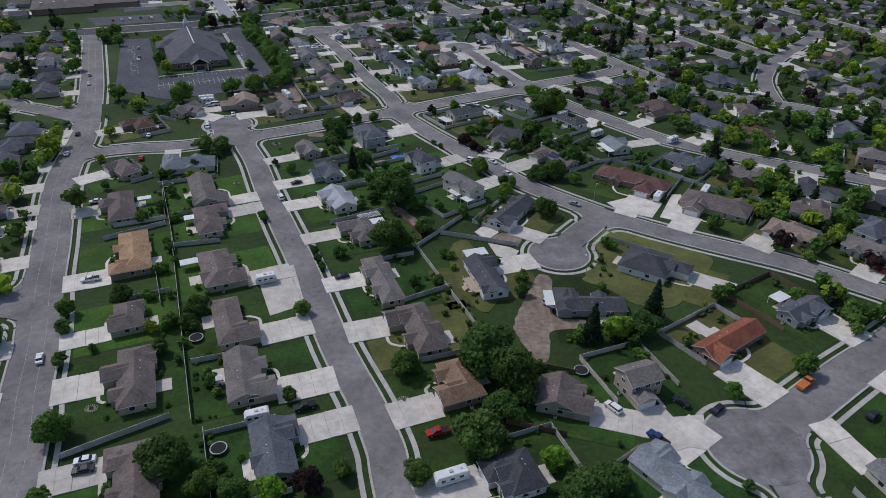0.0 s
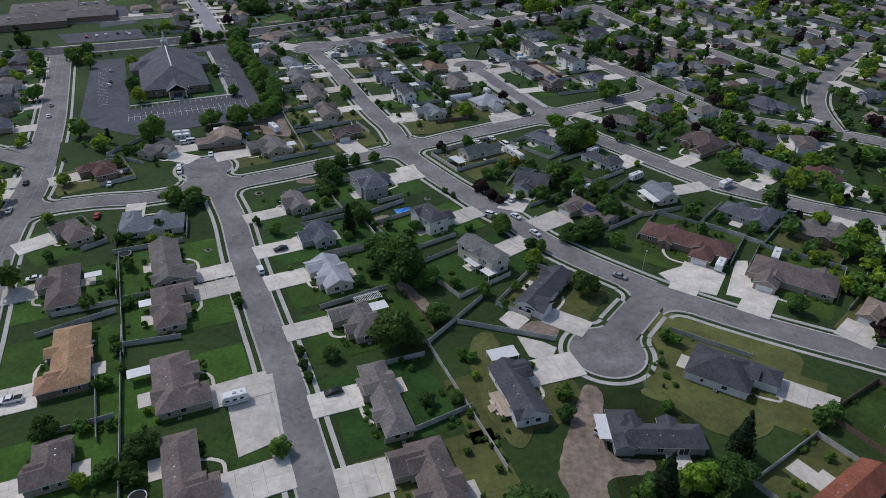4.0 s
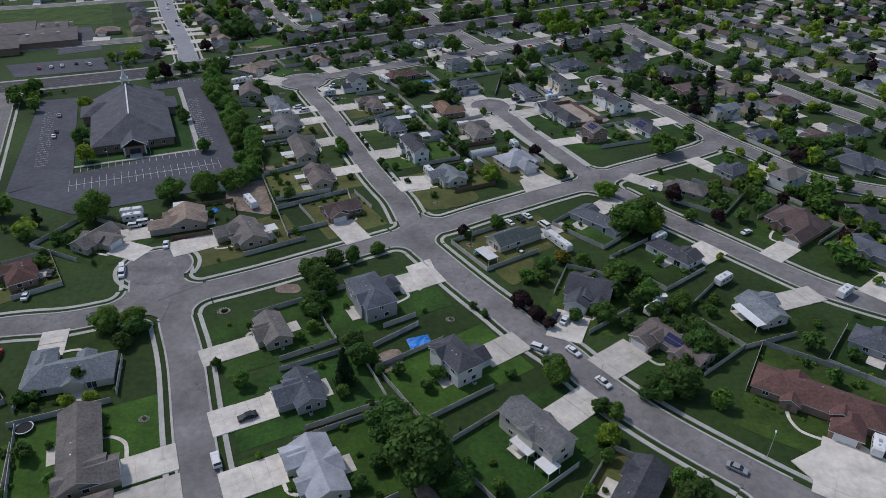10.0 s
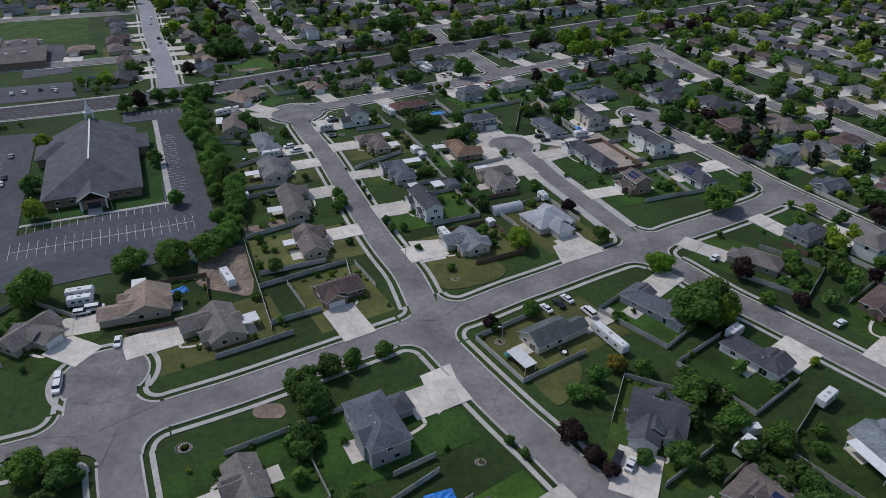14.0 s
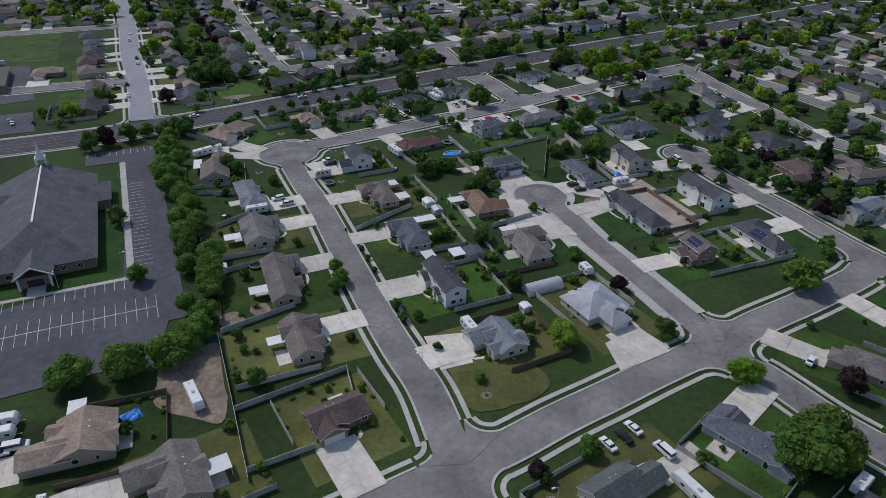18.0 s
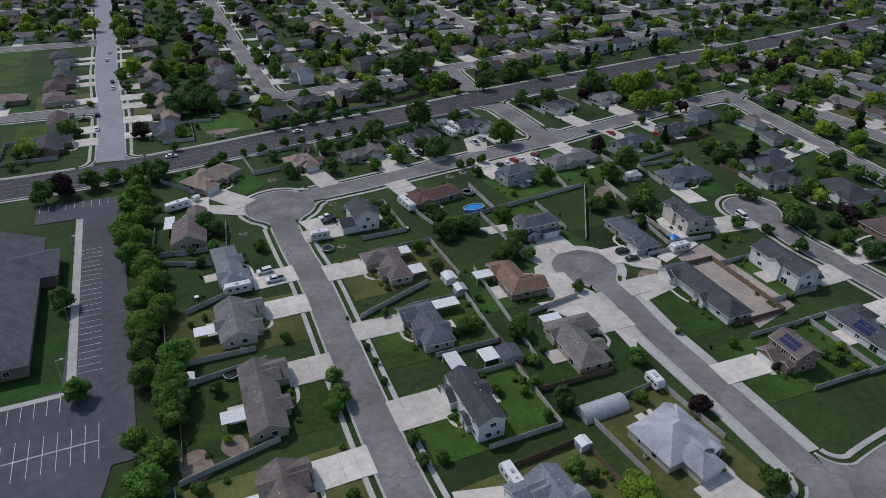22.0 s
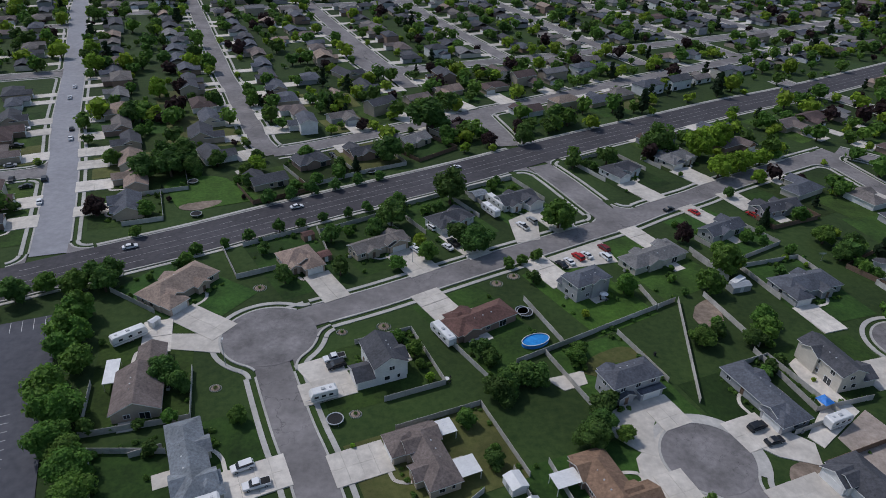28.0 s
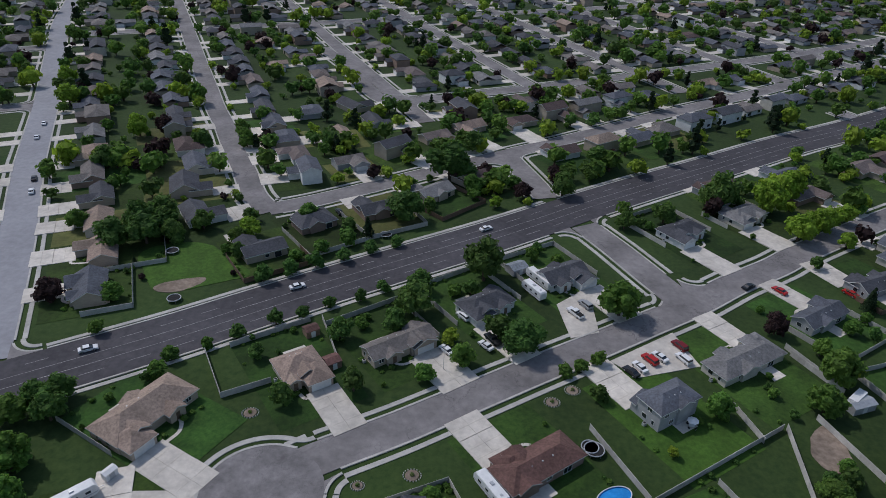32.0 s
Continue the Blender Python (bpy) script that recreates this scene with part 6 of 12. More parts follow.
def tree(x, y, r, kind):
    x, y = off_road(x, y)
    k = {"b": "d", "s": "D"}.get(kind, kind)
    t = tree_dice
    tall = {"b": 0.7, "s": 1.05, "c": 1.25}.get(kind, t.uniform(0.85, 1.1) * (1.0 if r < 4 else 0.86))
    base = thing("shrub" if kind == "b" else "tree", pose(x, y, 0, 0, 0, t.uniform(0, 360)) @ Matrix.Diagonal((r * t.uniform(0.93, 1.07), r * t.uniform(0.93, 1.07), r * tall, 1)), TREE_WORDS[kind],
                 "shrub" if kind == "b" else "tree", "trees of the suburb")
    part("trunk", t.choice(TRUNKS[k]), None, base)
    part("crown", t.choice(BIG_CROWNS[k] if r > 4 else CROWNS[k]), None, base)


tree(92, 508, 5.2, 'D')
tree(83.5, 500.5, 2.4, 'D')
tree(88.0, 498.0, 1.9, 'D')
tree(97, 494.5, 2.0, 'D')
tree(105.5, 484.5, 3.6, 'D')
tree(111, 483, 3.0, 'D')
tree(104, 508, 3.2, 'D')
tree(81, 563, 4.6, 'D')
tree(80, 574, 4.4, 'd')
tree(88, 570, 3.6, 'D')
tree(34, 516, 3.2, 'D')
tree(39.5, 525, 3.6, 'd')
tree(63.5, 584.5, 2.4, 'c')
tree(39.5, 563, 3.2, 'd')
tree(86.5, 417.5, 3.6, 'D')
tree(81.5, 420.5, 3.2, 'd')
tree(132, 562, 4.6, 'D')
tree(152, 585, 5.2, 'l')
tree(159, 548, 5.4, 'D')
tree(166, 559, 4.8, 'D')
tree(131, 516, 3.8, 'D')
tree(118.5, 548, 3.0, 'D')
tree(101, 529, 3.0, 'D')
tree(68, 504.5, 2.8, 'd')
tree(-12.2, 488.5, 4.0, 'D')
tree(-15.8, 505.5, 3.0, 'd')
tree(26, 522, 2.4, 'd')
tree(21.5, 519.5, 2.2, 'D')
tree(40.5, 526, 3.4, 'd')
tree(-95.9, 481.0, 2.6, 'd')
tree(-112.5, 490.5, 3.0, 'D')
tree(-150, 612, 4.6, 'D')
tree(-129, 612, 3.4, 'd')
tree(-19.0, 236.5, 9.2, 'D')
tree(-18.4, 200.6, 7.6, 'D')
tree(11.7, 138.1, 9.1, 'D')
tree(-25.8, 247.3, 6.9, 'D')
tree(9.4, 111.7, 7.5, 'D')
tree(18.7, 131.0, 7.9, 'D')
tree(-9.7, 137.4, 4.5, 'd')
tree(-36.3, 491.4, 4.3, 'D')
tree(31.3, 95.4, 6.9, 'D')
tree(-5.1, 101.9, 4.1, 'D')
tree(-35.7, 271.4, 4.7, 'D')
tree(-34.3, 494.2, 4.1, 'D')
tree(-10.4, 230.4, 4.2, 'D')
tree(-7.2, 212.7, 4.3, 'D')
tree(15.5, 122.2, 5.3, 'D')
tree(-39.8, 506.7, 3.4, 'D')
tree(-16.3, 477.9, 4.8, 'D')
tree(-30.1, 497.9, 3.7, 'D')
tree(-38.9, 277.6, 4.1, 'D')
tree(-60.2, 101.5, 6.7, 'D')
tree(-52.6, 307.4, 4.7, 'D')
tree(-38.5, 471.0, 2.6, 'D')
tree(-19.1, 210.8, 2.6, 'D')
tree(-37.7, 503.7, 2.6, 'D')
tree(-14.2, 481.8, 4.2, 'D')
tree(4.2, 385.0, 5.0, 'l')
tree(-7.1, 137.1, 2.6, 'D')
tree(-28.0, 97.8, 3.8, 'p')
tree(-50.6, 305.0, 4.2, 'D')
tree(52.2, 343.6, 8.2, 'd')
tree(-26.4, 496.8, 3.2, 'D')
tree(-29.9, 440.7, 2.6, 'd')
tree(-15.8, 266.1, 2.6, 'd')
tree(-44.5, 482.6, 2.6, 'd')
tree(-15.8, 439.1, 3.4, 'D')
tree(-39.4, 263.8, 3.3, 'c')
tree(-37.3, 329.0, 2.7, 'd')
tree(-28.3, 236.6, 2.6, 'D')
tree(-18.0, 261.4, 2.1, 'D')
tree(-37.3, 329.2, 2.7, 'd')
tree(-27.6, 442.0, 2.4, 'd')
tree(-50.8, 318.7, 3.7, 'D')
tree(-25.8, 267.3, 2.1, 'D')
tree(-8.9, 178.7, 2.1, 'D')
tree(-21.6, 102.6, 2.6, 'd')
tree(-52.6, 295.9, 3.7, 'D')
tree(15.1, 265.6, 4.3, 'd')
tree(-44.6, 323.6, 2.9, 'd')
tree(-32.4, 438.7, 1.7, 'D')
tree(-57.3, 312.5, 3.9, 'D')
tree(-43.5, 94.8, 4.1, 'D')
tree(38.7, 100.7, 4.9, 'D')
tree(-35.6, 395.0, 1.7, 'D')
tree(-38.0, 474.8, 1.4, 'd')
tree(-45.8, 324.5, 2.9, 'd')
tree(-57.3, 506.5, 2.6, 'd')
tree(-8.4, 235.8, 2.1, 'D')
tree(-35.5, 95.8, 3.4, 'l')
tree(-55.1, 315.1, 3.5, 'D')
tree(-29.8, 381.7, 1.4, 'D')
tree(-23.9, 222.9, 1.7, 'd')
tree(15.3, 268.2, 3.9, 'D')
tree(56.6, 348.7, 7.5, 'd')
tree(-39.7, 394.0, 1.8, 'D')
tree(-6.9, 412.7, 3.1, 'D')
tree(-1.3, 179.8, 2.1, 'D')
tree(-35.5, 195.4, 2.6, 'D')
tree(-31.8, 231.1, 2.1, 'D')
tree(-15.8, 204.9, 1.1, 'd')
tree(-16.3, 194.4, 1.1, 'D')
tree(-42.8, 400.3, 1.8, 'D')
tree(26.7, 106.5, 3.7, 'l')
tree(-30.6, 267.1, 1.7, 'D')
tree(-50.9, 97.4, 4.2, 'd')
tree(-7.7, 339.6, 2.4, 'p')
tree(-50.7, 320.6, 2.8, 'd')
tree(-13.4, 191.4, 1.1, 'd')
tree(-22.9, 416.5, 1.7, 'd')
tree(-19.0, 369.6, 1.7, 'd')
tree(-98.7, 374.4, 6.1, 'd')
tree(-58.0, 412.0, 2.8, 'd')
tree(-1.8, 231.1, 2.1, 'd')
tree(-7.5, 392.8, 2.6, 'd')
tree(-62.6, 511.4, 2.6, 'd')
tree(-59.8, 413.7, 2.7, 'd')
tree(6.5, 297.8, 3.0, 'p')
tree(-41.5, 161.9, 2.8, 'd')
tree(-39.4, 259.4, 2.1, 'd')
tree(-18.1, 263.7, 0.9, 'd')
tree(-44.8, 486.2, 1.1, 'd')
tree(-35.9, 273.3, 1.7, 'D')
tree(-14.7, 509.2, 2.6, 'd')
tree(-20.1, 294.9, 0.9, 'd')
tree(-7.0, 339.8, 2.1, 'D')
tree(-16.2, 216.2, 0.7, 'd')
tree(-25.9, 455.7, 1.4, 'd')
tree(0.2, 196.6, 1.8, 'd')
tree(-13.1, 419.2, 2.1, 'd')
tree(-42.5, 507.2, 0.7, 'D')
tree(-38.4, 503.9, 0.7, 'd')
tree(7.4, 226.0, 2.5, 'd')
tree(6.2, 295.5, 2.8, 'p')
tree(-55.6, 501.5, 1.7, 'd')
tree(-31.9, 255.7, 1.4, 'D')
tree(-28.0, 444.1, 1.1, 'd')
tree(-51.6, 291.5, 2.6, 'D')
tree(19.0, 120.0, 2.6, 'd')
tree(-8.1, 175.5, 0.9, 'D')
tree(-62.2, 419.4, 2.6, 'd')
tree(-21.2, 222.2, 0.7, 'd')
tree(-53.0, 497.0, 1.4, 'l')
tree(-40.6, 560.3, 7.0, 'D')
tree(40.2, 312.1, 5.3, 'd')
tree(2.9, 195.6, 1.8, 'd')
tree(-61.0, 408.7, 2.5, 'd')
tree(-8.6, 479.8, 2.6, 'd')
tree(47.0, 262.1, 5.4, 'D')
tree(32.1, 291.5, 4.4, 'D')
tree(-100.2, 412.8, 5.3, 'd')
tree(-12.6, 427.7, 1.9, 'd')
tree(4.3, 346.0, 2.7, 'd')
tree(-54.8, 294.4, 2.6, 'd')
tree(4.6, 345.9, 2.7, 'D')
tree(13.7, 142.1, 2.1, 'D')
tree(7.7, 299.4, 2.6, 'p')
tree(2.2, 175.1, 1.4, 'd')
tree(-52.4, 447.0, 1.4, 'D')
tree(-6.3, 338.0, 1.7, 'D')
tree(39.3, 260.8, 4.7, 'D')
tree(12.0, 311.9, 2.9, 'd')
tree(-49.8, 295.0, 2.1, 'd')
tree(-108.3, 369.0, 6.0, 'd')
tree(18.2, 317.7, 3.4, 'D')
tree(58.2, 155.7, 5.4, 'D')
tree(-94.3, 384.1, 4.9, 'd')
tree(-15.9, 416.7, 1.4, 'd')
tree(-11.2, 408.5, 1.7, 'd')
tree(-10.9, 239.5, 0.7, 'd')
tree(11.7, 292.1, 2.7, 'p')
tree(-2.5, 173.4, 0.9, 'D')
tree(1.0, 163.3, 1.1, 'D')
tree(-52.7, 460.1, 1.2, 'b')
tree(24.7, 245.1, 3.3, 'l')
tree(55.8, 276.8, 5.9, 'D')
tree(-38.0, 126.0, 2.1, 'D')
tree(3.6, 188.6, 1.4, 'l')
tree(-37.4, 349.4, 0.7, 'D')
tree(-7.8, 388.6, 1.7, 'd')
tree(-51.5, 285.1, 2.1, 'd')
tree(-2.8, 238.2, 1.1, 'b')
tree(8.6, 148.1, 1.4, 'd')
tree(-53.4, 384.9, 1.6, 'D')
tree(-33.1, 240.1, 0.9, 'b')
tree(-98.8, 409.6, 4.8, 'd')
tree(-31.2, 247.4, 0.7, 'b')
tree(3.6, 267.1, 1.7, 'D')
tree(11.6, 291.7, 2.4, 'p')
tree(-103.1, 424.0, 5.0, 'd')
tree(4.8, 347.6, 2.2, 'd')
tree(-15.7, 420.5, 1.1, 'd')
tree(30.6, 95.8, 2.6, 'd')
tree(-4.4, 385.0, 1.7, 'D')
tree(-50.9, 419.3, 1.0, 's')
tree(-17.9, 421.3, 0.9, 'b')
tree(-3.0, 298.4, 1.3, 's')
tree(43.0, 152.2, 3.8, 'c')
tree(-50.8, 298.4, 1.7, 'd')
tree(-48.5, 365.5, 1.1, 'd')
tree(25.3, 174.6, 2.6, 'D')
tree(-3.8, 390.8, 1.7, 'D')
tree(-95.6, 392.3, 4.4, 'd')
tree(-43.4, 296.2, 1.1, 'd')
tree(25.9, 181.8, 2.6, 'd')
tree(10.3, 88.0, 0.9, 'b')
tree(-73.1, 161.4, 4.1, 'D')
tree(-53.7, 426.3, 1.1, 's')
tree(-59.7, 510.9, 1.1, 'D')
tree(-96.7, 403.9, 4.4, 'd')
tree(-37.6, 247.9, 0.9, 'l')
tree(38.4, 227.3, 3.8, 'D')
tree(8.1, 158.4, 1.1, 'd')
tree(-37.0, 262.8, 0.7, 'D')
tree(-42.3, 187.0, 1.5, 's')
tree(4.1, 151.0, 0.7, 'D')
tree(17.0, 311.1, 2.6, 'd')
tree(-116.0, 435.7, 5.5, 'd')
tree(6.8, 165.2, 0.9, 'D')
tree(-44.4, 191.4, 1.6, 's')
tree(13.4, 220.1, 1.7, 'D')
tree(1.7, 292.9, 1.3, 's')
tree(-55.8, 432.4, 0.9, 's')
tree(58.9, 344.0, 5.8, 'l')
tree(-95.2, 378.6, 4.2, 'd')
tree(-54.2, 280.7, 1.7, 'd')
tree(-46.4, 196.8, 1.6, 's')
tree(-119.8, 365.3, 6.1, 'd')
tree(24.5, 322.7, 3.1, 'o')
tree(26.6, 139.0, 2.1, 'D')
tree(-65.6, 262.3, 2.6, 'd')
tree(24.1, 226.3, 2.4, 'l')
tree(11.1, 137.5, 0.9, 'd')
tree(17.4, 144.2, 1.4, 'D')
tree(52.7, 155.3, 4.1, 'l')
tree(15.5, 288.1, 2.1, 'p')
tree(-46.6, 269.9, 1.1, 'd')
tree(-9.5, 432.6, 1.1, 'D')
tree(40.8, 228.6, 3.6, 'D')
tree(-74.7, 366.7, 2.6, 'D')
tree(50.0, 153.9, 3.9, 'l')
tree(19.7, 126.0, 1.4, 'D')
tree(44.9, 266.1, 4.1, 'D')
tree(9.9, 173.8, 0.9, 'd')
tree(21.0, 120.3, 1.4, 'D')
tree(-16.3, 507.5, 0.9, 'D')
tree(49.4, 371.8, 4.8, 'l')
tree(-44.5, 282.6, 0.7, 'b')
tree(-12.9, 434.2, 0.7, 'd')
tree(-56.8, 365.2, 1.1, 'l')
tree(17.4, 229.8, 1.7, 'd')
tree(-4.4, 502.0, 1.7, 'D')
tree(-56.6, 360.3, 1.1, 'D')
tree(33.3, 101.8, 2.1, 'd')
tree(4.6, 461.7, 2.1, 'd')
tree(38.1, 232.4, 3.2, 'd')
tree(-52.1, 365.0, 0.7, 'd')
tree(-50.5, 277.1, 1.1, 'd')
tree(-57.7, 398.0, 0.9, 'D')
tree(21.8, 135.4, 1.4, 'l')
tree(-13.9, 502.9, 0.9, 'd')
tree(14.7, 429.4, 2.6, 'd')
tree(30.5, 258.0, 2.7, 'D')
tree(18.4, 192.9, 1.4, 'd')
tree(23.4, 239.5, 2.1, 'd')
tree(40.8, 314.0, 3.9, 'D')
tree(19.9, 515.0, 4.1, 'd')
tree(10.7, 170.0, 0.7, 'd')
tree(-48.2, 296.6, 0.7, 'l')
tree(47.5, 342.6, 4.5, 'D')
tree(18.0, 119.9, 0.9, 'd')
tree(-117.4, 494.5, 4.7, 'D')
tree(25.8, 106.8, 1.4, 'D')
tree(31.4, 321.3, 3.1, 'd')
tree(40.3, 259.0, 3.4, 'D')
tree(29.3, 253.6, 2.5, 'd')
tree(-46.8, 99.8, 1.7, 'D')
tree(-90.7, 111.1, 4.9, 'd')
tree(-100.8, 395.6, 3.9, 'd')
tree(-125.3, 463.5, 5.4, 'd')
tree(39.6, 152.0, 2.6, 'd')
tree(11.9, 415.1, 2.1, 'd')
tree(21.9, 126.6, 1.1, 'D')
tree(-61.3, 364.6, 1.1, 'd')
tree(-48.6, 102.4, 1.7, 'D')
tree(20.7, 112.7, 0.9, 'd')
tree(-108.3, 417.2, 4.3, 'd')
tree(24.2, 291.4, 2.2, 'D')
tree(-114.2, 439.5, 4.5, 'd')
tree(56.6, 297.2, 4.6, 'd')
tree(57.1, 281.8, 4.5, 'D')
tree(47.8, 302.6, 3.9, 'd')
tree(33.1, 389.0, 3.3, 'D')
tree(-77.7, 434.7, 1.7, 'D')
tree(-5.2, 504.6, 1.1, 'b')
tree(-59.4, 130.7, 2.1, 'D')
tree(-102.7, 286.3, 4.4, 'd')
tree(36.1, 305.2, 2.9, 'D')
tree(25.5, 98.9, 0.9, 'D')
tree(-114.2, 445.6, 4.3, 'd')
tree(24.9, 412.1, 2.7, 'p')
tree(-67.3, 340.1, 1.4, 'd')
tree(-112.1, 425.4, 4.2, 'd')
tree(-45.0, 106.1, 1.1, 'd')
tree(-141.0, 346.9, 6.9, 'd')
tree(-69.2, 474.7, 0.7, 'l')
tree(16.2, 222.9, 0.9, 'd')
tree(-134.6, 479.0, 5.5, 'd')
tree(-121.4, 456.6, 4.6, 'd')
tree(-128.3, 467.5, 5.0, 'd')
tree(34.9, 100.3, 1.4, 'D')
tree(-55.6, 239.0, 0.9, 'l')
tree(-51.9, 103.4, 1.4, 'D')
tree(46.4, 82.4, 2.1, 'd')
tree(40.9, 154.1, 2.1, 'D')
tree(-114.1, 431.2, 4.1, 'd')
tree(-84.4, 384.7, 2.1, 'D')
tree(-122.0, 458.3, 4.5, 'd')
tree(-73.2, 154.1, 2.6, 'D')
tree(-77.2, 351.7, 1.7, 'd')
tree(-121.7, 448.2, 4.5, 'd')
tree(-66.9, 221.5, 1.7, 's')
tree(-66.5, 218.5, 1.7, 's')
tree(63.7, 164.2, 3.8, 'c')
tree(-109.3, 284.7, 4.5, 'd')
tree(25.7, 412.2, 2.4, 'p')
tree(-100.5, 282.5, 3.8, 'D')
tree(-78.5, 154.8, 2.9, 'D')
tree(-132.3, 470.2, 5.1, 'd')
tree(42.6, 93.5, 1.7, 'd')
tree(-44.3, 92.8, 0.7, 'd')

def far_crown(rng, kind):
    s = Shape()
    lobes = [((0, 0, 0.85), 0.82)] + [((rng.uniform(-0.55, 0.55), rng.uniform(-0.55, 0.55), rng.uniform(0.5, 1.35)), rng.uniform(0.42, 0.6)) for _ in range(2)]
    if kind == "c":
        lobes = [((0, 0, 0.8), 0.75), ((0, 0, 1.6), 0.5), ((0, 0, 2.3), 0.28)]
    for c, r in lobes:
        leaf_cards(s, rng, c, (r, r, r), int(34 * r), 0.25)
        lump(s, rng, c, (r * 0.85, r * 0.85, r * 0.8), 5, 3)
    return s


FAR_CROWN, YARD_CROWN, WIDE_CROWN = {}, {}, {}
for tree_kind in "dDlpc":
    FAR_CROWN[tree_kind] = [far_crown(random.Random(77 * v + ord(tree_kind)), tree_kind) for v in range(3)]
    YARD_CROWN[tree_kind] = [crown_shape(random.Random(57 * v + ord(tree_kind)), tree_kind, 280, 0.165, (6, 3)) for v in range(3)]
    WIDE_CROWN[tree_kind] = [crown_shape(random.Random(67 * v + ord(tree_kind)), tree_kind, 700, 0.105, (6, 3)) for v in range(2)]
SHRUB_CROWN = {}
for tree_kind in "dD":
    SHRUB_CROWN[tree_kind] = []
    for v in range(3):
        low = Shape()
        shrub_rng = random.Random(5 * v + ord(tree_kind))
        leaf_cards(low, shrub_rng, (0, 0, 0.55), (0.9, 0.9, 0.6), 24, 0.34)
        lump(low, shrub_rng, (0, 0, 0.5), (0.75, 0.75, 0.55), 6, 3)
        SHRUB_CROWN[tree_kind].append(low)
TREE_TINT = {"d": "green", "D": "dark green", "l": "lime-green", "p": "purple-leaved", "c": "conifer"}


def tree_mass(kind, places, crowns, label, name):
    """Many trees in one mass of leaves and trunks."""
    s = Shape()
    rng = random.Random(len(places) + ord(kind))
    for x, y, r in places:
        if crowns is YARD_CROWN:
            x, y = off_road(x, y, 0.8)
        src = rng.choice(WIDE_CROWN[kind] if crowns is YARD_CROWN and r > 3.4 else crowns[kind])
        a, h = rng.uniform(0, 6.28), rng.uniform(0.85, 1.15)
        c, d = math.cos(a) * r, math.sin(a) * r
        s.solid([(x + c * p[0] - d * p[1], y + d * p[0] + c * p[1], r * h * p[2]) for p in src.v], src.f)
        s.tube((x, y, 0), (x, y, r * h * 0.9), 0.08 * r, 0.05 * r, 5, 1)
    tagged(new(name, s.mesh(name, LEAF[kind], BARK)), TREE_TINT[kind] + label, "trees", kind="stuff")


def yard_trees(kind, *places):
    tree_mass(kind, places, YARD_CROWN, " small trees and shrubs in back yards", "yard_trees")


yard_trees('d', (26, 247, 1.4), (-80, 368, 1.7), (-140, 484, 5.5), (-57, 127, 1.4), (-74, 370, 1.2), (-81, 379, 1.4), (-78, 379, 1.2), (-62, 135, 1.4), (82, 410, 6.1), (-138, 480, 4.9), (12, 411, 0.7), (55, 257, 3.0), (45, 314, 2.6), (-37, 534, 0.7), (-56, 554, 3.6), (42, 98, 0.9), (37, 153, 0.9), (29, 344, 1.4), (-72, 146, 1.7), (38, 519, 4.3), (-63, 111, 1.1), (56, 144, 2.1), (43, 113, 0.9), (31, 345, 1.4), (-60, 139, 0.7), (58, 206, 2.6), (46, 160, 1.4), (-148, 507, 5.0), (-85, 93, 2.7), (-139, 496, 4.3))
yard_trees('d', (51, 178, 1.7), (-70, 161, 1.1), (-61, 112, 0.7), (-122, 411, 3.5), (31, 343, 1.1), (-146, 502, 4.6), (32, 503, 2.1), (55, 146, 1.7), (-80, 153, 1.7), (-149, 516, 5.4), (-111, 480, 2.1), (43, 320, 1.7), (-65, 548, 2.9), (4, 539, 3.6), (29, 442, 1.2), (-90, 168, 2.1), (-72, 145, 0.9), (-91, 183, 2.1), (60, 204, 2.1), (-73, 157, 0.9), (-143, 490, 4.0), (-144, 507, 4.0), (53, 150, 1.1), (76, 130, 2.7), (-98, 231, 2.1), (51, 314, 1.7), (-74, 134, 0.7), (-99, 218, 2.1), (-89, 321, 0.7), (57, 323, 2.1))
yard_trees('d', (-149, 517, 4.8), (54, 190, 1.1), (49, 265, 1.1), (-30, 552, 2.1), (-102, 424, 0.9), (-79, 154, 0.7), (-96, 200, 1.7), (60, 205, 1.4), (30, 541, 4.9), (-11, 578, 6.7), (-91, 208, 1.1), (-111, 216, 2.6), (-115, 453, 1.4), (-106, 454, 0.7), (-112, 159, 3.0), (35, 507, 1.1), (65, 295, 2.1), (-109, 151, 2.7), (99, 140, 3.6), (-90, 201, 0.9), (32, 509, 0.7), (-26, 554, 2.1), (-110, 464, 0.7), (68, 301, 2.1), (-118, 478, 1.1), (38, 515, 1.7), (75, 352, 2.8), (-104, 360, 0.7), (55, 286, 0.9), (-97, 260, 0.7))
yard_trees('d', (-97, 225, 0.9), (51, 317, 0.7), (56, 295, 0.9), (92, 374, 3.9), (-1, 536, 1.1), (-97, 221, 0.7), (63, 278, 1.1), (5, 538, 1.7), (40, 510, 0.7), (-21, 558, 2.2), (66, 296, 1.1), (73, 156, 0.7), (66, 282, 0.9), (60, 495, 1.7), (38, 552, 5.6), (84, 163, 1.4), (-140, 335, 2.6), (48, 506, 0.7), (-114, 253, 1.1), (-119, 254, 1.4), (-75, 545, 0.7), (-156, 529, 4.6), (-110, 221, 0.7), (-145, 316, 2.6), (58, 490, 0.9), (68, 460, 1.4), (91, 370, 2.6), (-126, 258, 1.4), (60, 478, 0.7), (-132, 90, 2.5))
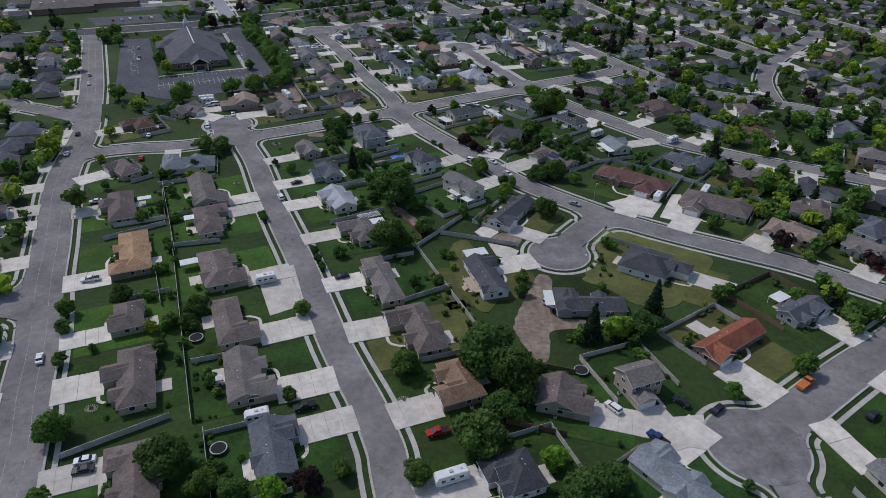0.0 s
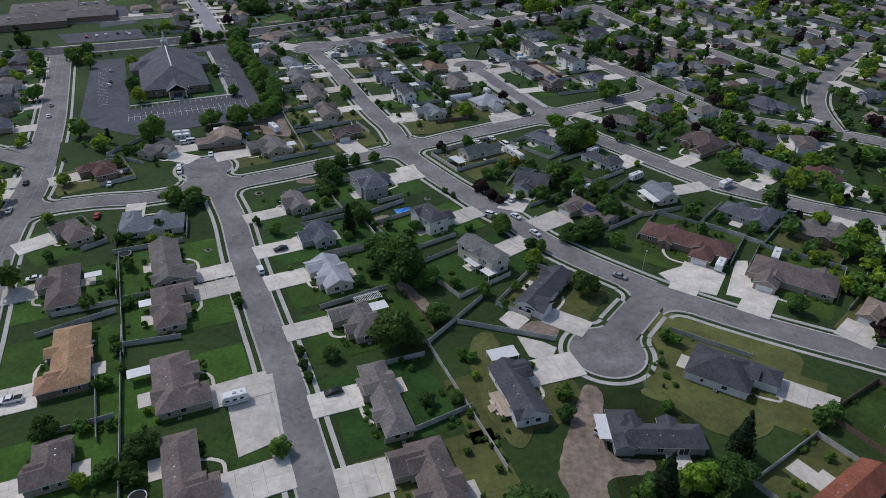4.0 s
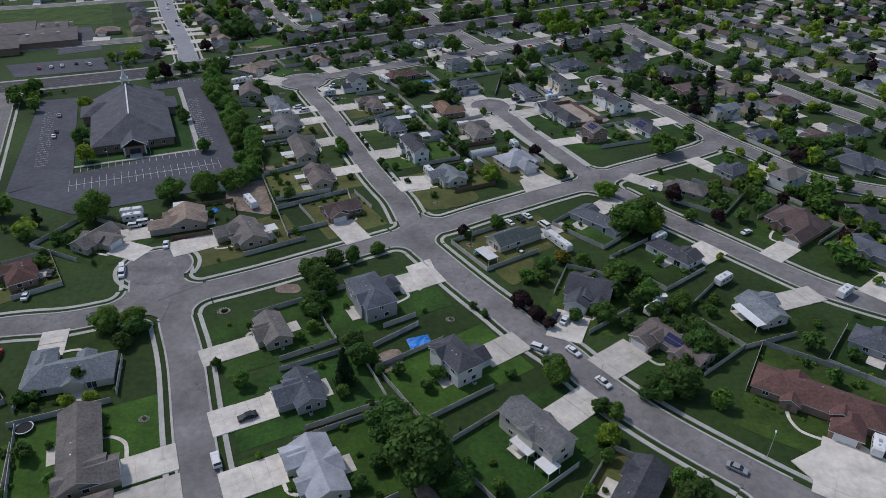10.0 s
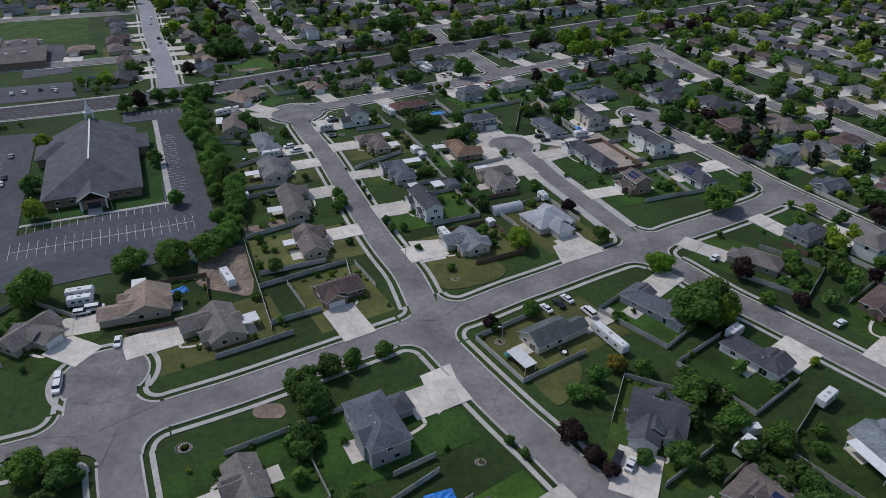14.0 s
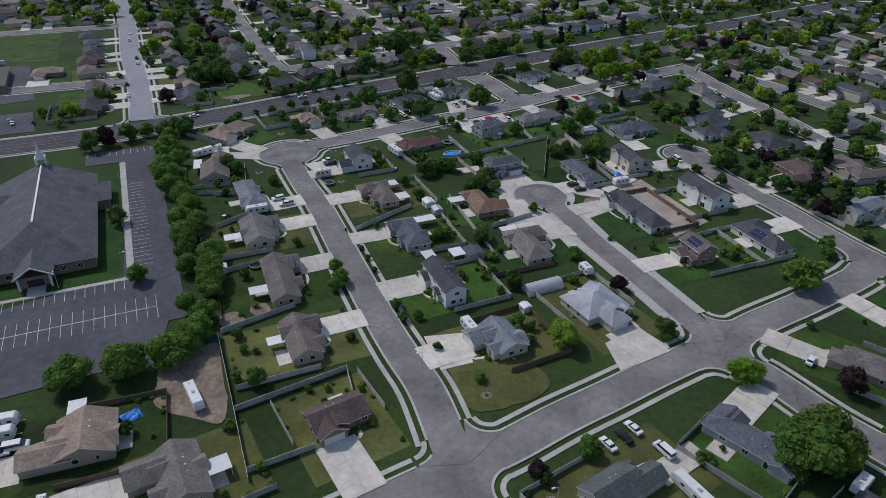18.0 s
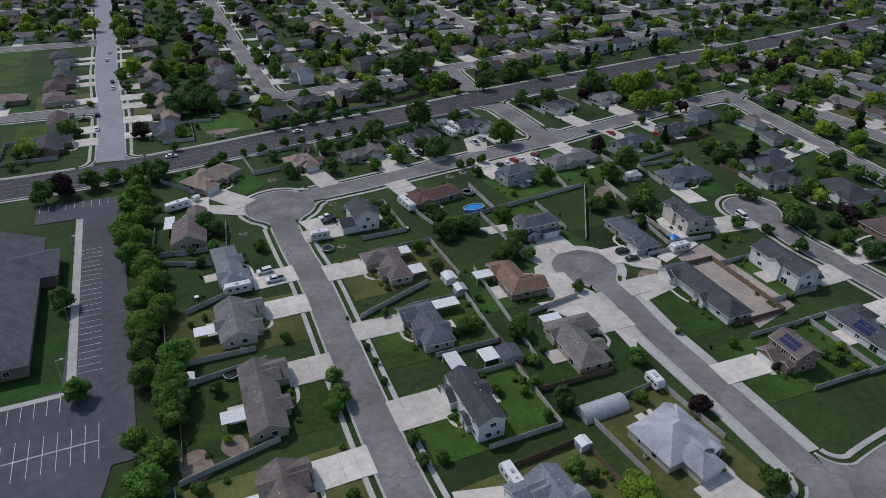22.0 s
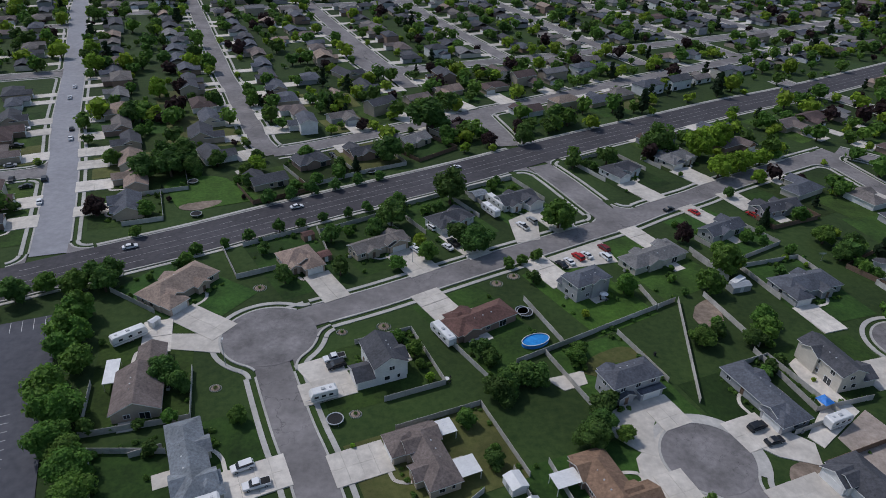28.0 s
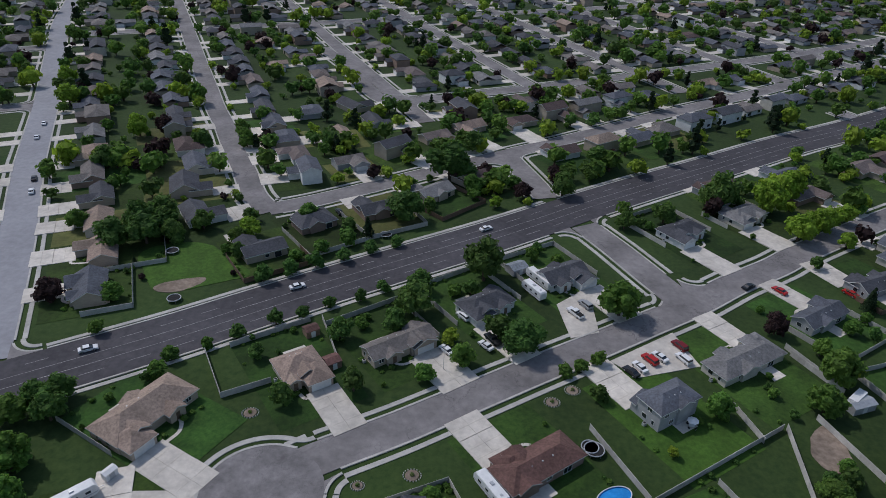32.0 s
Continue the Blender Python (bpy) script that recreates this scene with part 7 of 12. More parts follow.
yard_trees('d', (110, 117, 2.1), (112, 175, 2.6), (88, 359, 1.7), (94, 290, 1.4), (-133, 110, 1.9), (94, 265, 1.1), (99, 488, 2.7), (108, 271, 2.1), (-139, 269, 1.1), (20, 546, 1.4), (94, 365, 1.4), (139, 112, 3.2), (94, 260, 0.7), (112, 97, 1.1), (-147, 329, 1.1), (-165, 530, 3.8), (-83, 568, 2.1), (-157, 176, 2.6), (-58, 585, 2.1), (-164, 183, 3.1), (20, 547, 1.1), (117, 97, 1.1), (116, 177, 1.4), (111, 468, 2.8), (-172, 255, 3.0), (-146, 319, 0.7), (-144, 117, 1.7), (128, 228, 2.6), (-130, 546, 2.6), (114, 251, 1.7))
yard_trees('d', (152, 99, 3.5), (125, 197, 2.1), (116, 94, 0.7), (123, 166, 1.7), (-57, 587, 1.7), (127, 373, 3.1), (-130, 545, 2.1), (137, 343, 3.5), (-140, 528, 0.7), (147, 269, 3.6), (108, 295, 0.9), (-150, 131, 1.5), (-82, 572, 1.4), (-138, 537, 1.4), (122, 246, 1.4), (-155, 291, 0.7), (22, 553, 1.1), (119, 248, 1.1), (-129, 553, 2.4), (-54, 587, 0.7), (147, 209, 2.6), (107, 387, 0.7), (148, 382, 3.6), (108, 388, 0.7), (-122, 558, 1.9), (145, 324, 2.9), (-59, 589, 0.9), (-194, 220, 3.3), (-101, 565, 1.1), (126, 506, 2.5))
yard_trees('d', (153, 224, 2.8), (147, 82, 1.3), (-189, 225, 2.5), (148, 406, 3.1), (-33, 607, 2.6), (150, 219, 1.8), (127, 480, 1.6), (166, 426, 4.2), (151, 415, 2.7), (-149, 556, 2.3), (110, 535, 3.2), (150, 331, 1.9), (-197, 233, 1.9), (146, 485, 2.4), (-25, 605, 2.1), (-210, 291, 2.4), (170, 384, 3.4), (-233, 360, 3.6), (154, 521, 4.3), (160, 412, 2.5), (174, 421, 3.5), (-10, 591, 0.9), (-26, 606, 1.4), (104, 530, 1.2), (57, 557, 1.1), (-226, 272, 2.8), (156, 334, 1.1), (-212, 305, 1.5), (165, 227, 1.1), (185, 182, 2.3))
yard_trees('d', (53, 573, 2.6), (-155, 577, 3.7), (87, 553, 2.4), (-93, 613, 3.3), (-240, 248, 3.6), (48, 566, 0.9), (-101, 607, 3.0), (212, 340, 4.8), (65, 566, 2.1), (-108, 602, 2.7), (31, 582, 1.4), (199, 267, 3.0), (178, 277, 1.1), (52, 574, 1.4), (175, 431, 1.7), (185, 231, 1.1), (-280, 455, 4.0), (198, 436, 3.1), (-51, 656, 4.0), (52, 574, 0.7), (60, 579, 1.9), (218, 221, 3.0), (-254, 276, 2.7), (-272, 439, 2.9), (-276, 430, 3.3), (-109, 628, 4.2), (198, 217, 1.1), (187, 508, 2.1), (-266, 431, 2.2), (213, 447, 3.4))
yard_trees('d', (-276, 449, 2.5), (-265, 331, 2.3), (-109, 628, 3.5), (-286, 458, 3.0), (-289, 393, 3.6), (79, 591, 3.8), (221, 206, 2.0), (-131, 605, 1.9), (235, 281, 3.0), (-268, 294, 2.0), (215, 245, 1.1), (213, 323, 1.3), (65, 587, 1.4), (-287, 433, 2.3), (67, 587, 1.4), (215, 391, 1.7), (217, 311, 1.3), (20, 610, 0.7), (-311, 467, 3.5), (222, 284, 1.3), (-35, 662, 3.3), (-296, 389, 2.7), (-301, 397, 2.8), (-150, 599, 1.4), (11, 631, 2.1), (-299, 328, 2.7), (221, 410, 1.3), (-296, 324, 1.9), (-31, 657, 1.5), (-305, 456, 1.3))
yard_trees('d', (-152, 613, 1.6), (190, 540, 1.8), (-185, 618, 4.1), (46, 627, 1.1), (35, 642, 1.7), (36, 644, 0.7), (-150, 694, 4.4), (-154, 709, 4.0))
yard_trees('D', (21, 231, 0.9), (-55, 103, 1.4), (44, 88, 1.7), (-90, 414, 2.1), (-74, 269, 1.7), (-71, 153, 2.1), (46, 313, 3.0), (-77, 143, 2.6), (-61, 132, 1.4), (-97, 165, 3.9), (-73, 333, 1.1), (49, 287, 3.0), (43, 316, 2.6), (-46, 566, 4.5), (29, 345, 1.7), (-79, 155, 2.1), (55, 150, 2.1), (45, 155, 1.4), (-102, 277, 3.0), (-23, 543, 2.6), (-71, 139, 1.4), (-49, 594, 7.4), (44, 136, 0.9), (-100, 350, 2.1), (42, 321, 1.7), (-112, 471, 2.1), (25, 519, 2.6), (34, 505, 2.1), (-82, 543, 3.4), (-107, 262, 2.9))
yard_trees('D', (33, 393, 1.1), (-69, 575, 6.0), (35, 348, 0.9), (-94, 196, 2.1), (54, 195, 1.4), (-89, 188, 1.7), (-84, 169, 1.4), (-102, 443, 1.1), (-76, 143, 0.9), (53, 285, 1.7), (-108, 238, 2.6), (69, 101, 1.7), (42, 437, 1.7), (70, 150, 2.1), (-105, 440, 1.1), (-108, 226, 2.6), (-93, 182, 1.7), (86, 506, 5.4), (-93, 184, 1.7), (-117, 478, 1.7), (-94, 349, 0.7), (38, 509, 1.7), (-143, 447, 3.7), (-103, 137, 2.5), (87, 174, 3.2), (63, 315, 2.1), (-98, 538, 3.1), (-128, 476, 2.1), (4, 540, 2.5), (-100, 216, 1.4))
yard_trees('D', (-87, 159, 0.7), (88, 280, 3.4), (-96, 143, 1.4), (91, 176, 2.9), (-118, 255, 2.1), (-137, 78, 4.5), (-104, 241, 1.1), (-123, 469, 1.1), (-115, 256, 1.7), (-99, 226, 0.7), (101, 220, 3.5), (-123, 477, 0.9), (-74, 567, 3.8), (87, 266, 2.6), (-125, 146, 2.8), (1, 535, 0.7), (-111, 224, 1.1), (67, 431, 1.7), (-181, 510, 4.6), (65, 433, 1.4), (-148, 530, 4.3), (-88, 563, 3.8), (-143, 330, 2.6), (-138, 506, 1.1), (-180, 419, 4.7), (-127, 259, 1.7), (4, 541, 1.1), (69, 432, 1.4), (-82, 546, 0.9), (85, 363, 2.1))
yard_trees('D', (-148, 332, 2.6), (92, 363, 2.6), (83, 273, 1.4), (-170, 523, 4.7), (88, 488, 2.9), (-129, 318, 1.1), (76, 394, 1.4), (-136, 242, 2.1), (-130, 97, 2.5), (-53, 566, 0.9), (-126, 257, 1.1), (-68, 587, 4.4), (97, 276, 2.1), (-150, 534, 4.2), (-68, 569, 2.1), (22, 539, 1.4), (-53, 586, 2.6), (114, 100, 1.7), (-149, 335, 1.7), (-148, 323, 1.7), (-149, 537, 3.8), (-153, 534, 3.8), (92, 265, 0.9), (-108, 554, 2.6), (117, 512, 4.4), (109, 183, 1.4), (116, 95, 1.4), (-137, 106, 1.7), (108, 269, 1.7), (105, 267, 1.4))
yard_trees('D', (-155, 170, 2.5), (-181, 190, 4.3), (131, 136, 2.4), (-167, 606, 6.5), (-158, 609, 6.8), (-163, 617, 6.2), (-155, 617, 5.0), (138, 246, 3.4), (20, 549, 1.1), (134, 352, 3.5), (93, 397, 0.7), (115, 176, 0.9), (126, 405, 2.9), (130, 357, 2.9), (-115, 563, 2.7), (-192, 206, 4.0), (-132, 544, 1.7), (-103, 556, 0.9), (-107, 568, 2.6), (-83, 571, 1.1), (122, 356, 1.9), (-60, 667, 10.6), (120, 242, 0.9), (-100, 572, 2.3), (129, 503, 3.1), (-94, 578, 2.3), (142, 119, 1.7), (-85, 581, 2.0), (143, 222, 2.3), (-75, 632, 7.2), (110, 389, 0.7), (-187, 190, 2.8), (161, 235, 3.3))
yard_trees('D', (-78, 586, 1.7), (-111, 561, 1.1), (-167, 186, 1.2), (-193, 229, 2.7), (56, 552, 2.1), (-176, 199, 1.3), (151, 122, 1.4), (-83, 593, 2.1), (139, 337, 1.2), (-115, 589, 3.2), (106, 527, 1.4), (-92, 601, 2.8), (-31, 612, 2.1), (95, 546, 3.0), (-194, 210, 1.2), (-108, 594, 2.9), (-101, 598, 2.9), (-250, 455, 3.8), (-85, 607, 2.6), (180, 151, 2.1), (-77, 612, 2.5), (155, 368, 1.4), (110, 529, 1.3), (-239, 364, 3.1), (148, 424, 1.0), (-213, 285, 1.4), (101, 540, 1.6), (58, 571, 2.1), (188, 333, 2.7), (68, 562, 1.1))
yard_trees('D', (-279, 472, 4.3), (-235, 364, 1.5), (-126, 602, 3.1), (-94, 622, 3.1), (-233, 350, 1.0), (191, 503, 3.0), (-67, 639, 2.8), (-260, 423, 2.3), (-252, 406, 1.7), (-248, 384, 1.3), (2, 631, 3.9), (-157, 622, 6.7), (-14, 652, 5.1), (65, 586, 2.1), (17, 636, 4.9), (214, 223, 1.3), (-222, 540, 1.0), (-45, 663, 3.5), (217, 290, 1.6), (-267, 302, 1.7), (-278, 358, 2.1), (-143, 620, 4.1), (198, 503, 1.0), (41, 650, 7.5), (-131, 608, 1.5), (215, 519, 3.4), (-129, 627, 3.3), (67, 588, 0.9), (7, 632, 2.1), (-157, 591, 1.0))
yard_trees('D', (245, 372, 3.0), (-292, 423, 1.7), (59, 608, 2.6), (-116, 623, 1.2), (-50, 699, 5.9), (247, 272, 1.8), (234, 349, 1.2), (213, 516, 1.4), (-68, 666, 1.8), (252, 355, 1.6), (10, 636, 0.9), (261, 339, 1.8), (11, 637, 0.7), (259, 335, 1.6), (259, 358, 1.6), (2, 685, 5.8), (19, 640, 0.9), (36, 644, 1.7), (37, 645, 1.1), (47, 651, 1.1), (-197, 667, 5.6), (-166, 691, 4.7))
yard_trees('D', (32, 308, 2.8), (38, 303, 3.4), (43, 298, 3.0), (48, 293, 3.6), (51, 283, 2.6), (57, 288, 3.2), (59, 277, 3.8), (50, 271, 2.4), (48, 309, 2.6), (39, 289, 2.9))
yard_trees('l', (55, 350, 3.7), (-52, 97, 0.7), (-83, 399, 1.1), (-54, 101, 0.7), (-10, 526, 1.4), (-83, 152, 2.2), (-76, 287, 0.7), (-77, 174, 1.1), (-101, 256, 2.2), (43, 314, 1.1), (-106, 254, 2.3), (-83, 171, 0.9), (46, 329, 0.9), (-59, 563, 2.8), (74, 155, 0.9), (44, 502, 0.7), (-168, 398, 4.4), (82, 171, 0.9), (78, 326, 1.4), (71, 428, 1.4), (71, 437, 1.4), (65, 494, 0.9), (40, 553, 4.5), (-137, 89, 2.4), (-145, 318, 1.4), (122, 232, 2.8), (142, 212, 4.2), (-197, 461, 4.2), (98, 268, 1.1), (120, 249, 2.3))
yard_trees('l', (-76, 570, 0.9), (152, 324, 4.3), (136, 477, 3.4), (126, 245, 0.9), (130, 489, 2.6), (-213, 373, 1.4), (158, 420, 1.9), (62, 562, 1.4), (89, 546, 1.1), (67, 558, 1.0), (-267, 376, 3.7), (-126, 616, 4.6), (70, 629, 5.2), (77, 632, 5.6), (84, 637, 4.8), (76, 624, 3.6), (-43, 644, 2.4), (-223, 551, 2.6), (61, 622, 6.0), (-251, 247, 1.0), (-269, 297, 1.9), (232, 407, 3.0), (59, 648, 7.1), (73, 661, 6.7), (-198, 702, 5.4), (-248, 740, 6.2), (-264, 771, 5.9))
yard_trees('p', (74, 368, 4.1), (86, 352, 3.0), (-177, 516, 5.1), (112, 463, 4.5), (116, 367, 2.7), (153, 83, 2.4), (133, 228, 1.7), (31, 572, 3.6), (-203, 239, 2.4), (142, 417, 1.3), (142, 483, 1.5), (158, 491, 1.9), (-172, 576, 4.6), (180, 273, 1.4), (-125, 592, 1.1), (-269, 383, 2.8), (-32, 653, 4.1), (215, 216, 1.7), (238, 255, 3.6), (-274, 297, 3.0), (228, 281, 2.8), (-281, 426, 2.2), (-151, 588, 1.2), (-46, 671, 3.8), (-294, 335, 2.3), (188, 533, 1.2), (-187, 705, 5.0))
yard_trees('c', (-159, 179, 2.2), (-172, 250, 2.3), (123, 370, 1.8), (125, 250, 1.2), (172, 223, 4.3), (146, 217, 1.4), (177, 200, 3.6), (-191, 214, 1.5), (183, 312, 4.0), (157, 196, 1.2), (152, 412, 1.8), (173, 232, 2.1), (195, 212, 3.2), (-87, 618, 2.7), (-263, 366, 3.5), (-246, 252, 2.8), (188, 426, 2.5), (-250, 278, 2.6), (210, 222, 1.9), (-260, 273, 2.6), (226, 396, 1.9), (-157, 597, 1.0), (228, 526, 1.3))


# ---- vehicles ----
CARS = {}
CAR_SHAPES = {
    "sedan": (4.7, 0.88, [(-2.35, 0.35), (2.35, 0.35), (2.35, 0.68), (2.2, 0.82), (1.15, 0.95), (-1.6, 1.0), (-2.3, 0.95), (-2.35, 0.6)], [(-1.65, 0.98), (1.2, 0.94), (0.4, 1.38), (-1.05, 1.40)]),
    "suv": (4.9, 0.95, [(-2.4, 0.4), (2.4, 0.4), (2.4, 0.85), (2.25, 1.0), (1.25, 1.1), (-2.3, 1.12), (-2.4, 1.0)], [(-2.3, 1.1), (1.3, 1.08), (0.6, 1.68), (-2.05, 1.72)]),
    "pickup": (5.7, 0.98, [(-2.85, 0.5), (2.85, 0.5), (2.85, 0.95), (2.7, 1.08), (1.5, 1.15), (-2.8, 1.15), (-2.85, 0.9)], [(-0.75, 1.13), (1.5, 1.12), (0.75, 1.75), (-0.6, 1.78)]),
    "van": (5.4, 1.0, [(-2.7, 0.4), (2.7, 0.4), (2.7, 0.9), (2.5, 1.1), (1.9, 1.2), (-2.65, 1.25), (-2.7, 1.0)], [(-2.66, 1.2), (1.95, 1.18), (1.1, 2.0), (-2.55, 2.05)]),
    "truck": (6.4, 1.05, [(-3.2, 0.5), (3.2, 0.5), (3.2, 1.2), (3.0, 1.35), (2.2, 1.4), (-3.2, 1.3)], [(0.5, 1.35), (2.5, 1.35), (1.9, 2.1), (0.6, 2.15)]),
}
TYRE = Shape().tube((0, -0.12, 0), (0, 0.12, 0), 0.35, 0.35, 14).tube((0, -0.14, 0), (0, 0.14, 0), 0.2, 0.2, 10, 1).mesh("wheel", RUBBER, METAL)


def car(x, y, turn, kind, colour):
    m = pose(x, y, 0.22, 0, 0, turn)
    if (kind, colour) in CARS:
        copy_thing(CARS[kind, colour], m)
        return
    length, half, outline, glass = CAR_SHAPES[kind]
    words = {"sedan": "saloon car", "suv": "sport utility car", "pickup": "pickup truck", "van": "van", "truck": "flatbed truck"}[kind]
    base = thing("car" if kind in ("sedan", "suv") else kind, m, "%s %s parked on pavement" % ({"dark": "black", "grey": "silver-grey"}.get(colour, colour), words), "car" if kind in ("sedan", "suv") else kind, "vehicles of the suburb")
    paint = CAR_PAINT[colour]
    part("body", Shape().profile(outline, -half, half), paint, base)
    part("cabin_glass", Shape().profile(glass, -half + 0.14, half - 0.14), GLASS, base, "dark tinted glass")
    (xa, za), (xb, zb) = glass[3], glass[2]
    part("roof", Shape().profile([(xa - 0.05, za - 0.04), (xb + 0.05, zb - 0.04), (xb - 0.05, zb + 0.05), (xa + 0.05, za + 0.05)], -half + 0.16, half - 0.16), paint, base)
    if kind in ("pickup", "truck"):
        s = Shape()
        bed = glass[0][0] - 0.15
        s.box(-length / 2 + 0.12, -half + 0.12, 1.12, bed, half - 0.12, 1.20)
        part("bed", s, RUBBER if kind == "pickup" else WHITE, base, "open load bed")
    for sx in (-0.31, 0.31):
        for sy in (-1, 1):
            part("wheel", TYRE, None, base, at=pose(sx * length, sy * (half - 0.1), 0.35))
    for sy in (-1, 1):
        part("headlight", Shape().box(length / 2 - 0.06, sy * half * 0.72 - 0.16, outline[2][1] - 0.12, length / 2 + 0.03, sy * half * 0.72 + 0.16, outline[2][1] + 0.02), METAL, base)
    CARS[kind, colour] = base


def camper(x, y, turn, length):
    base = thing("camper", pose(x, y, 0.22, 0, 0, turn), "white travel trailer with rooftop air conditioner, parked", "camper", "campers of the suburb")
    h, l = 3.0, length
    part("body", Shape().profile([(-l / 2, 0.7), (-l / 2 + 0.25, 0.45), (l / 2 - 0.7, 0.45), (l / 2, 1.0), (l / 2 - 0.05, 2.2), (l / 2 - 0.5, h - 0.1), (-l / 2 + 0.4, h), (-l / 2, h - 0.3)], -1.2, 1.2), WHITE, base)
    part("roof", Shape().box(-l / 2 + 0.35, -1.14, h - 0.06, l / 2 - 0.6, 1.14, h + 0.05, top=0.06), WHITE, base)
    part("air_conditioner", Shape().box(-0.5, -0.4, h, 0.5, 0.4, h + 0.32, top=0.08), METAL, base)
    part("roof_hatch", Shape().box(-l / 2 + 1.2, -0.3, h, -l / 2 + 1.8, 0.3, h + 0.16, top=0.04), METAL, base)
    for sy in (-1, 1):
        part("stripe", Shape().box(-l / 2 + 0.1, sy * 1.2 - 0.012, 1.0, l / 2 - 0.3, sy * 1.2 + 0.012, 1.25), METAL, base, "grey side stripe")
        for k in range(3):
            part("window", Shape().box(-l / 2 + l * (0.18 + 0.27 * k), sy * 1.2 - 0.015, 1.55, -l / 2 + l * (0.18 + 0.27 * k) + 1.0, sy * 1.2 + 0.015, 2.15), GLASS, base, "dark window")
        for k in (-0.45, 0.45):
            part("wheel", TYRE, None, base, at=pose(k, sy * 1.05, 0.35))
    part("drawbar", Shape().box(l / 2 - 0.4, -0.06, 0.5, l / 2 + 1.1, 0.06, 0.62), METAL, base)


car(-108.4, 138.7, 114, 'sedan', 'white')
car(-174.7, 298.9, 110, 'sedan', 'dark')
car(-168.3, 275.5, 108, 'sedan', 'white')
car(-204.5, 374.7, 116, 'sedan', 'white')
car(-211.5, 390.6, 118, 'sedan', 'grey')
car(-0.3, 115.4, 199, 'pickup', 'red')
car(-33.6, 122.9, 203, 'pickup', 'dark')
car(-80.2, 104.5, 196, 'sedan', 'white')
car(-79.3, 101.8, 197, 'sedan', 'dark')
car(-112.3, 177.0, 200, 'pickup', 'white')
car(97.1, 135.2, 37, 'truck', 'orange')
car(70.4, 125.1, 40, 'sedan', 'dark')
car(61.8, 127.4, 133, 'sedan', 'dark')
car(43.9, 124.9, 128, 'suv', 'white')
car(52.6, 114.8, 130, 'pickup', 'blue')
car(33.7, 168.6, -36, 'van', 'white')
car(109.3, 124.3, 37, 'sedan', 'dark')
car(148.7, 192.4, 131, 'sedan', 'red')
car(147.7, 211.2, 125, 'sedan', 'white')
car(-64.8, 237.6, 117, 'suv', 'white')
car(-61.2, 251.0, 209, 'sedan', 'dark')
car(-32.7, 181.9, 204, 'sedan', 'dark')
car(-140.8, 299.2, 102, 'sedan', 'white')
car(-133.9, 272.3, 106, 'sedan', 'red')
car(-139.5, 311.2, 105, 'sedan', 'dark')
car(-117.0, 311.9, -73, 'suv', 'white')
car(-115.7, 289.8, 32, 'sedan', 'dark')
car(21.1, 290.7, 58, 'sedan', 'white')
car(27.2, 264.6, -53, 'sedan', 'white')
car(-135.0, 230.6, 202, 'sedan', 'white')
car(-112.9, 290.7, 35, 'suv', 'dark')
car(51.8, 237.3, -34, 'sedan', 'grey')
car(12.1, 277.9, -27, 'suv', 'white')
car(21.3, 276.8, -51, 'sedan', 'white')
car(93.9, 343.9, 34, 'sedan', 'white')
car(-118.2, 314.9, -68, 'suv', 'white')
car(-109.5, 329.9, -73, 'sedan', 'white')
car(-125.3, 342.7, 20, 'suv', 'white')
car(-122.4, 344.8, 20, 'van', 'white')
car(9.3, 348.6, 120, 'sedan', 'white')
car(16.2, 353.7, 123, 'sedan', 'white')
car(18.5, 292.5, 61, 'sedan', 'dark')
car(69.4, 379.0, 48, 'sedan', 'white')
car(21.6, 347.1, 121, 'van', 'white')
car(13.4, 351.1, 122, 'sedan', 'dark')
car(62.5, 343.8, 35, 'pickup', 'grey')
car(-91.3, 467.6, 209, 'suv', 'white')
car(-87.2, 463.2, 203, 'pickup', 'white')
car(-77.7, 503.5, 205, 'pickup', 'white')
car(-76.8, 500.7, 209, 'suv', 'dark')
car(22.9, 484.6, 25, 'suv', 'dark')
car(25.2, 480.4, 20, 'sedan', 'dark')
car(72.5, 511.6, -73, 'van', 'white')
car(-49.5, 561.4, 130, 'sedan', 'white')
car(-47.6, 564.0, 123, 'pickup', 'dark')
car(-23.4, 577.6, 125, 'pickup', 'white')
car(-19.8, 582.0, 121, 'suv', 'grey')
car(-13.0, 553.0, 123, 'sedan', 'dark')
car(-10.4, 554.9, 119, 'sedan', 'white')
car(-7.0, 558.0, 122, 'suv', 'red')
car(-4.1, 559.3, 125, 'sedan', 'white')
car(2.5, 564.2, 119, 'suv', 'maroon')
car(2.0, 558.8, 118, 'suv', 'white')
car(-59.9, 559.0, 130, 'sedan', 'white')
car(32.5, 594.9, 33, 'sedan', 'dark')
car(41.4, 593.3, 121, 'sedan', 'red')
car(62.9, 593.2, 120, 'sedan', 'red')
car(-203.5, 601.5, 115, 'suv', 'dark')
car(-219.0, 653.8, 115, 'sedan', 'dark')
car(-246.5, 712.8, 114, 'sedan', 'white')
car(-238.7, 651.5, 24, 'suv', 'white')
car(-231.4, 632.0, 22, 'pickup', 'dark')
car(-222.8, 612.5, 24, 'sedan', 'grey')
car(-240.5, 695.5, 113, 'sedan', 'white')
car(-99.4, 635.2, 119, 'sedan', 'dark')
car(-122.3, 888.9, 205, 'sedan', 'white')
car(-55.3, 574.2, 127, 'suv', 'white')
car(-47.0, 626.4, 33, 'sedan', 'white')
car(-213.9, 642.6, 116, 'sedan', 'white')
car(-195.4, 582.9, 116, 'sedan', 'white')
car(-206.9, 594.7, 206, 'sedan', 'dark')
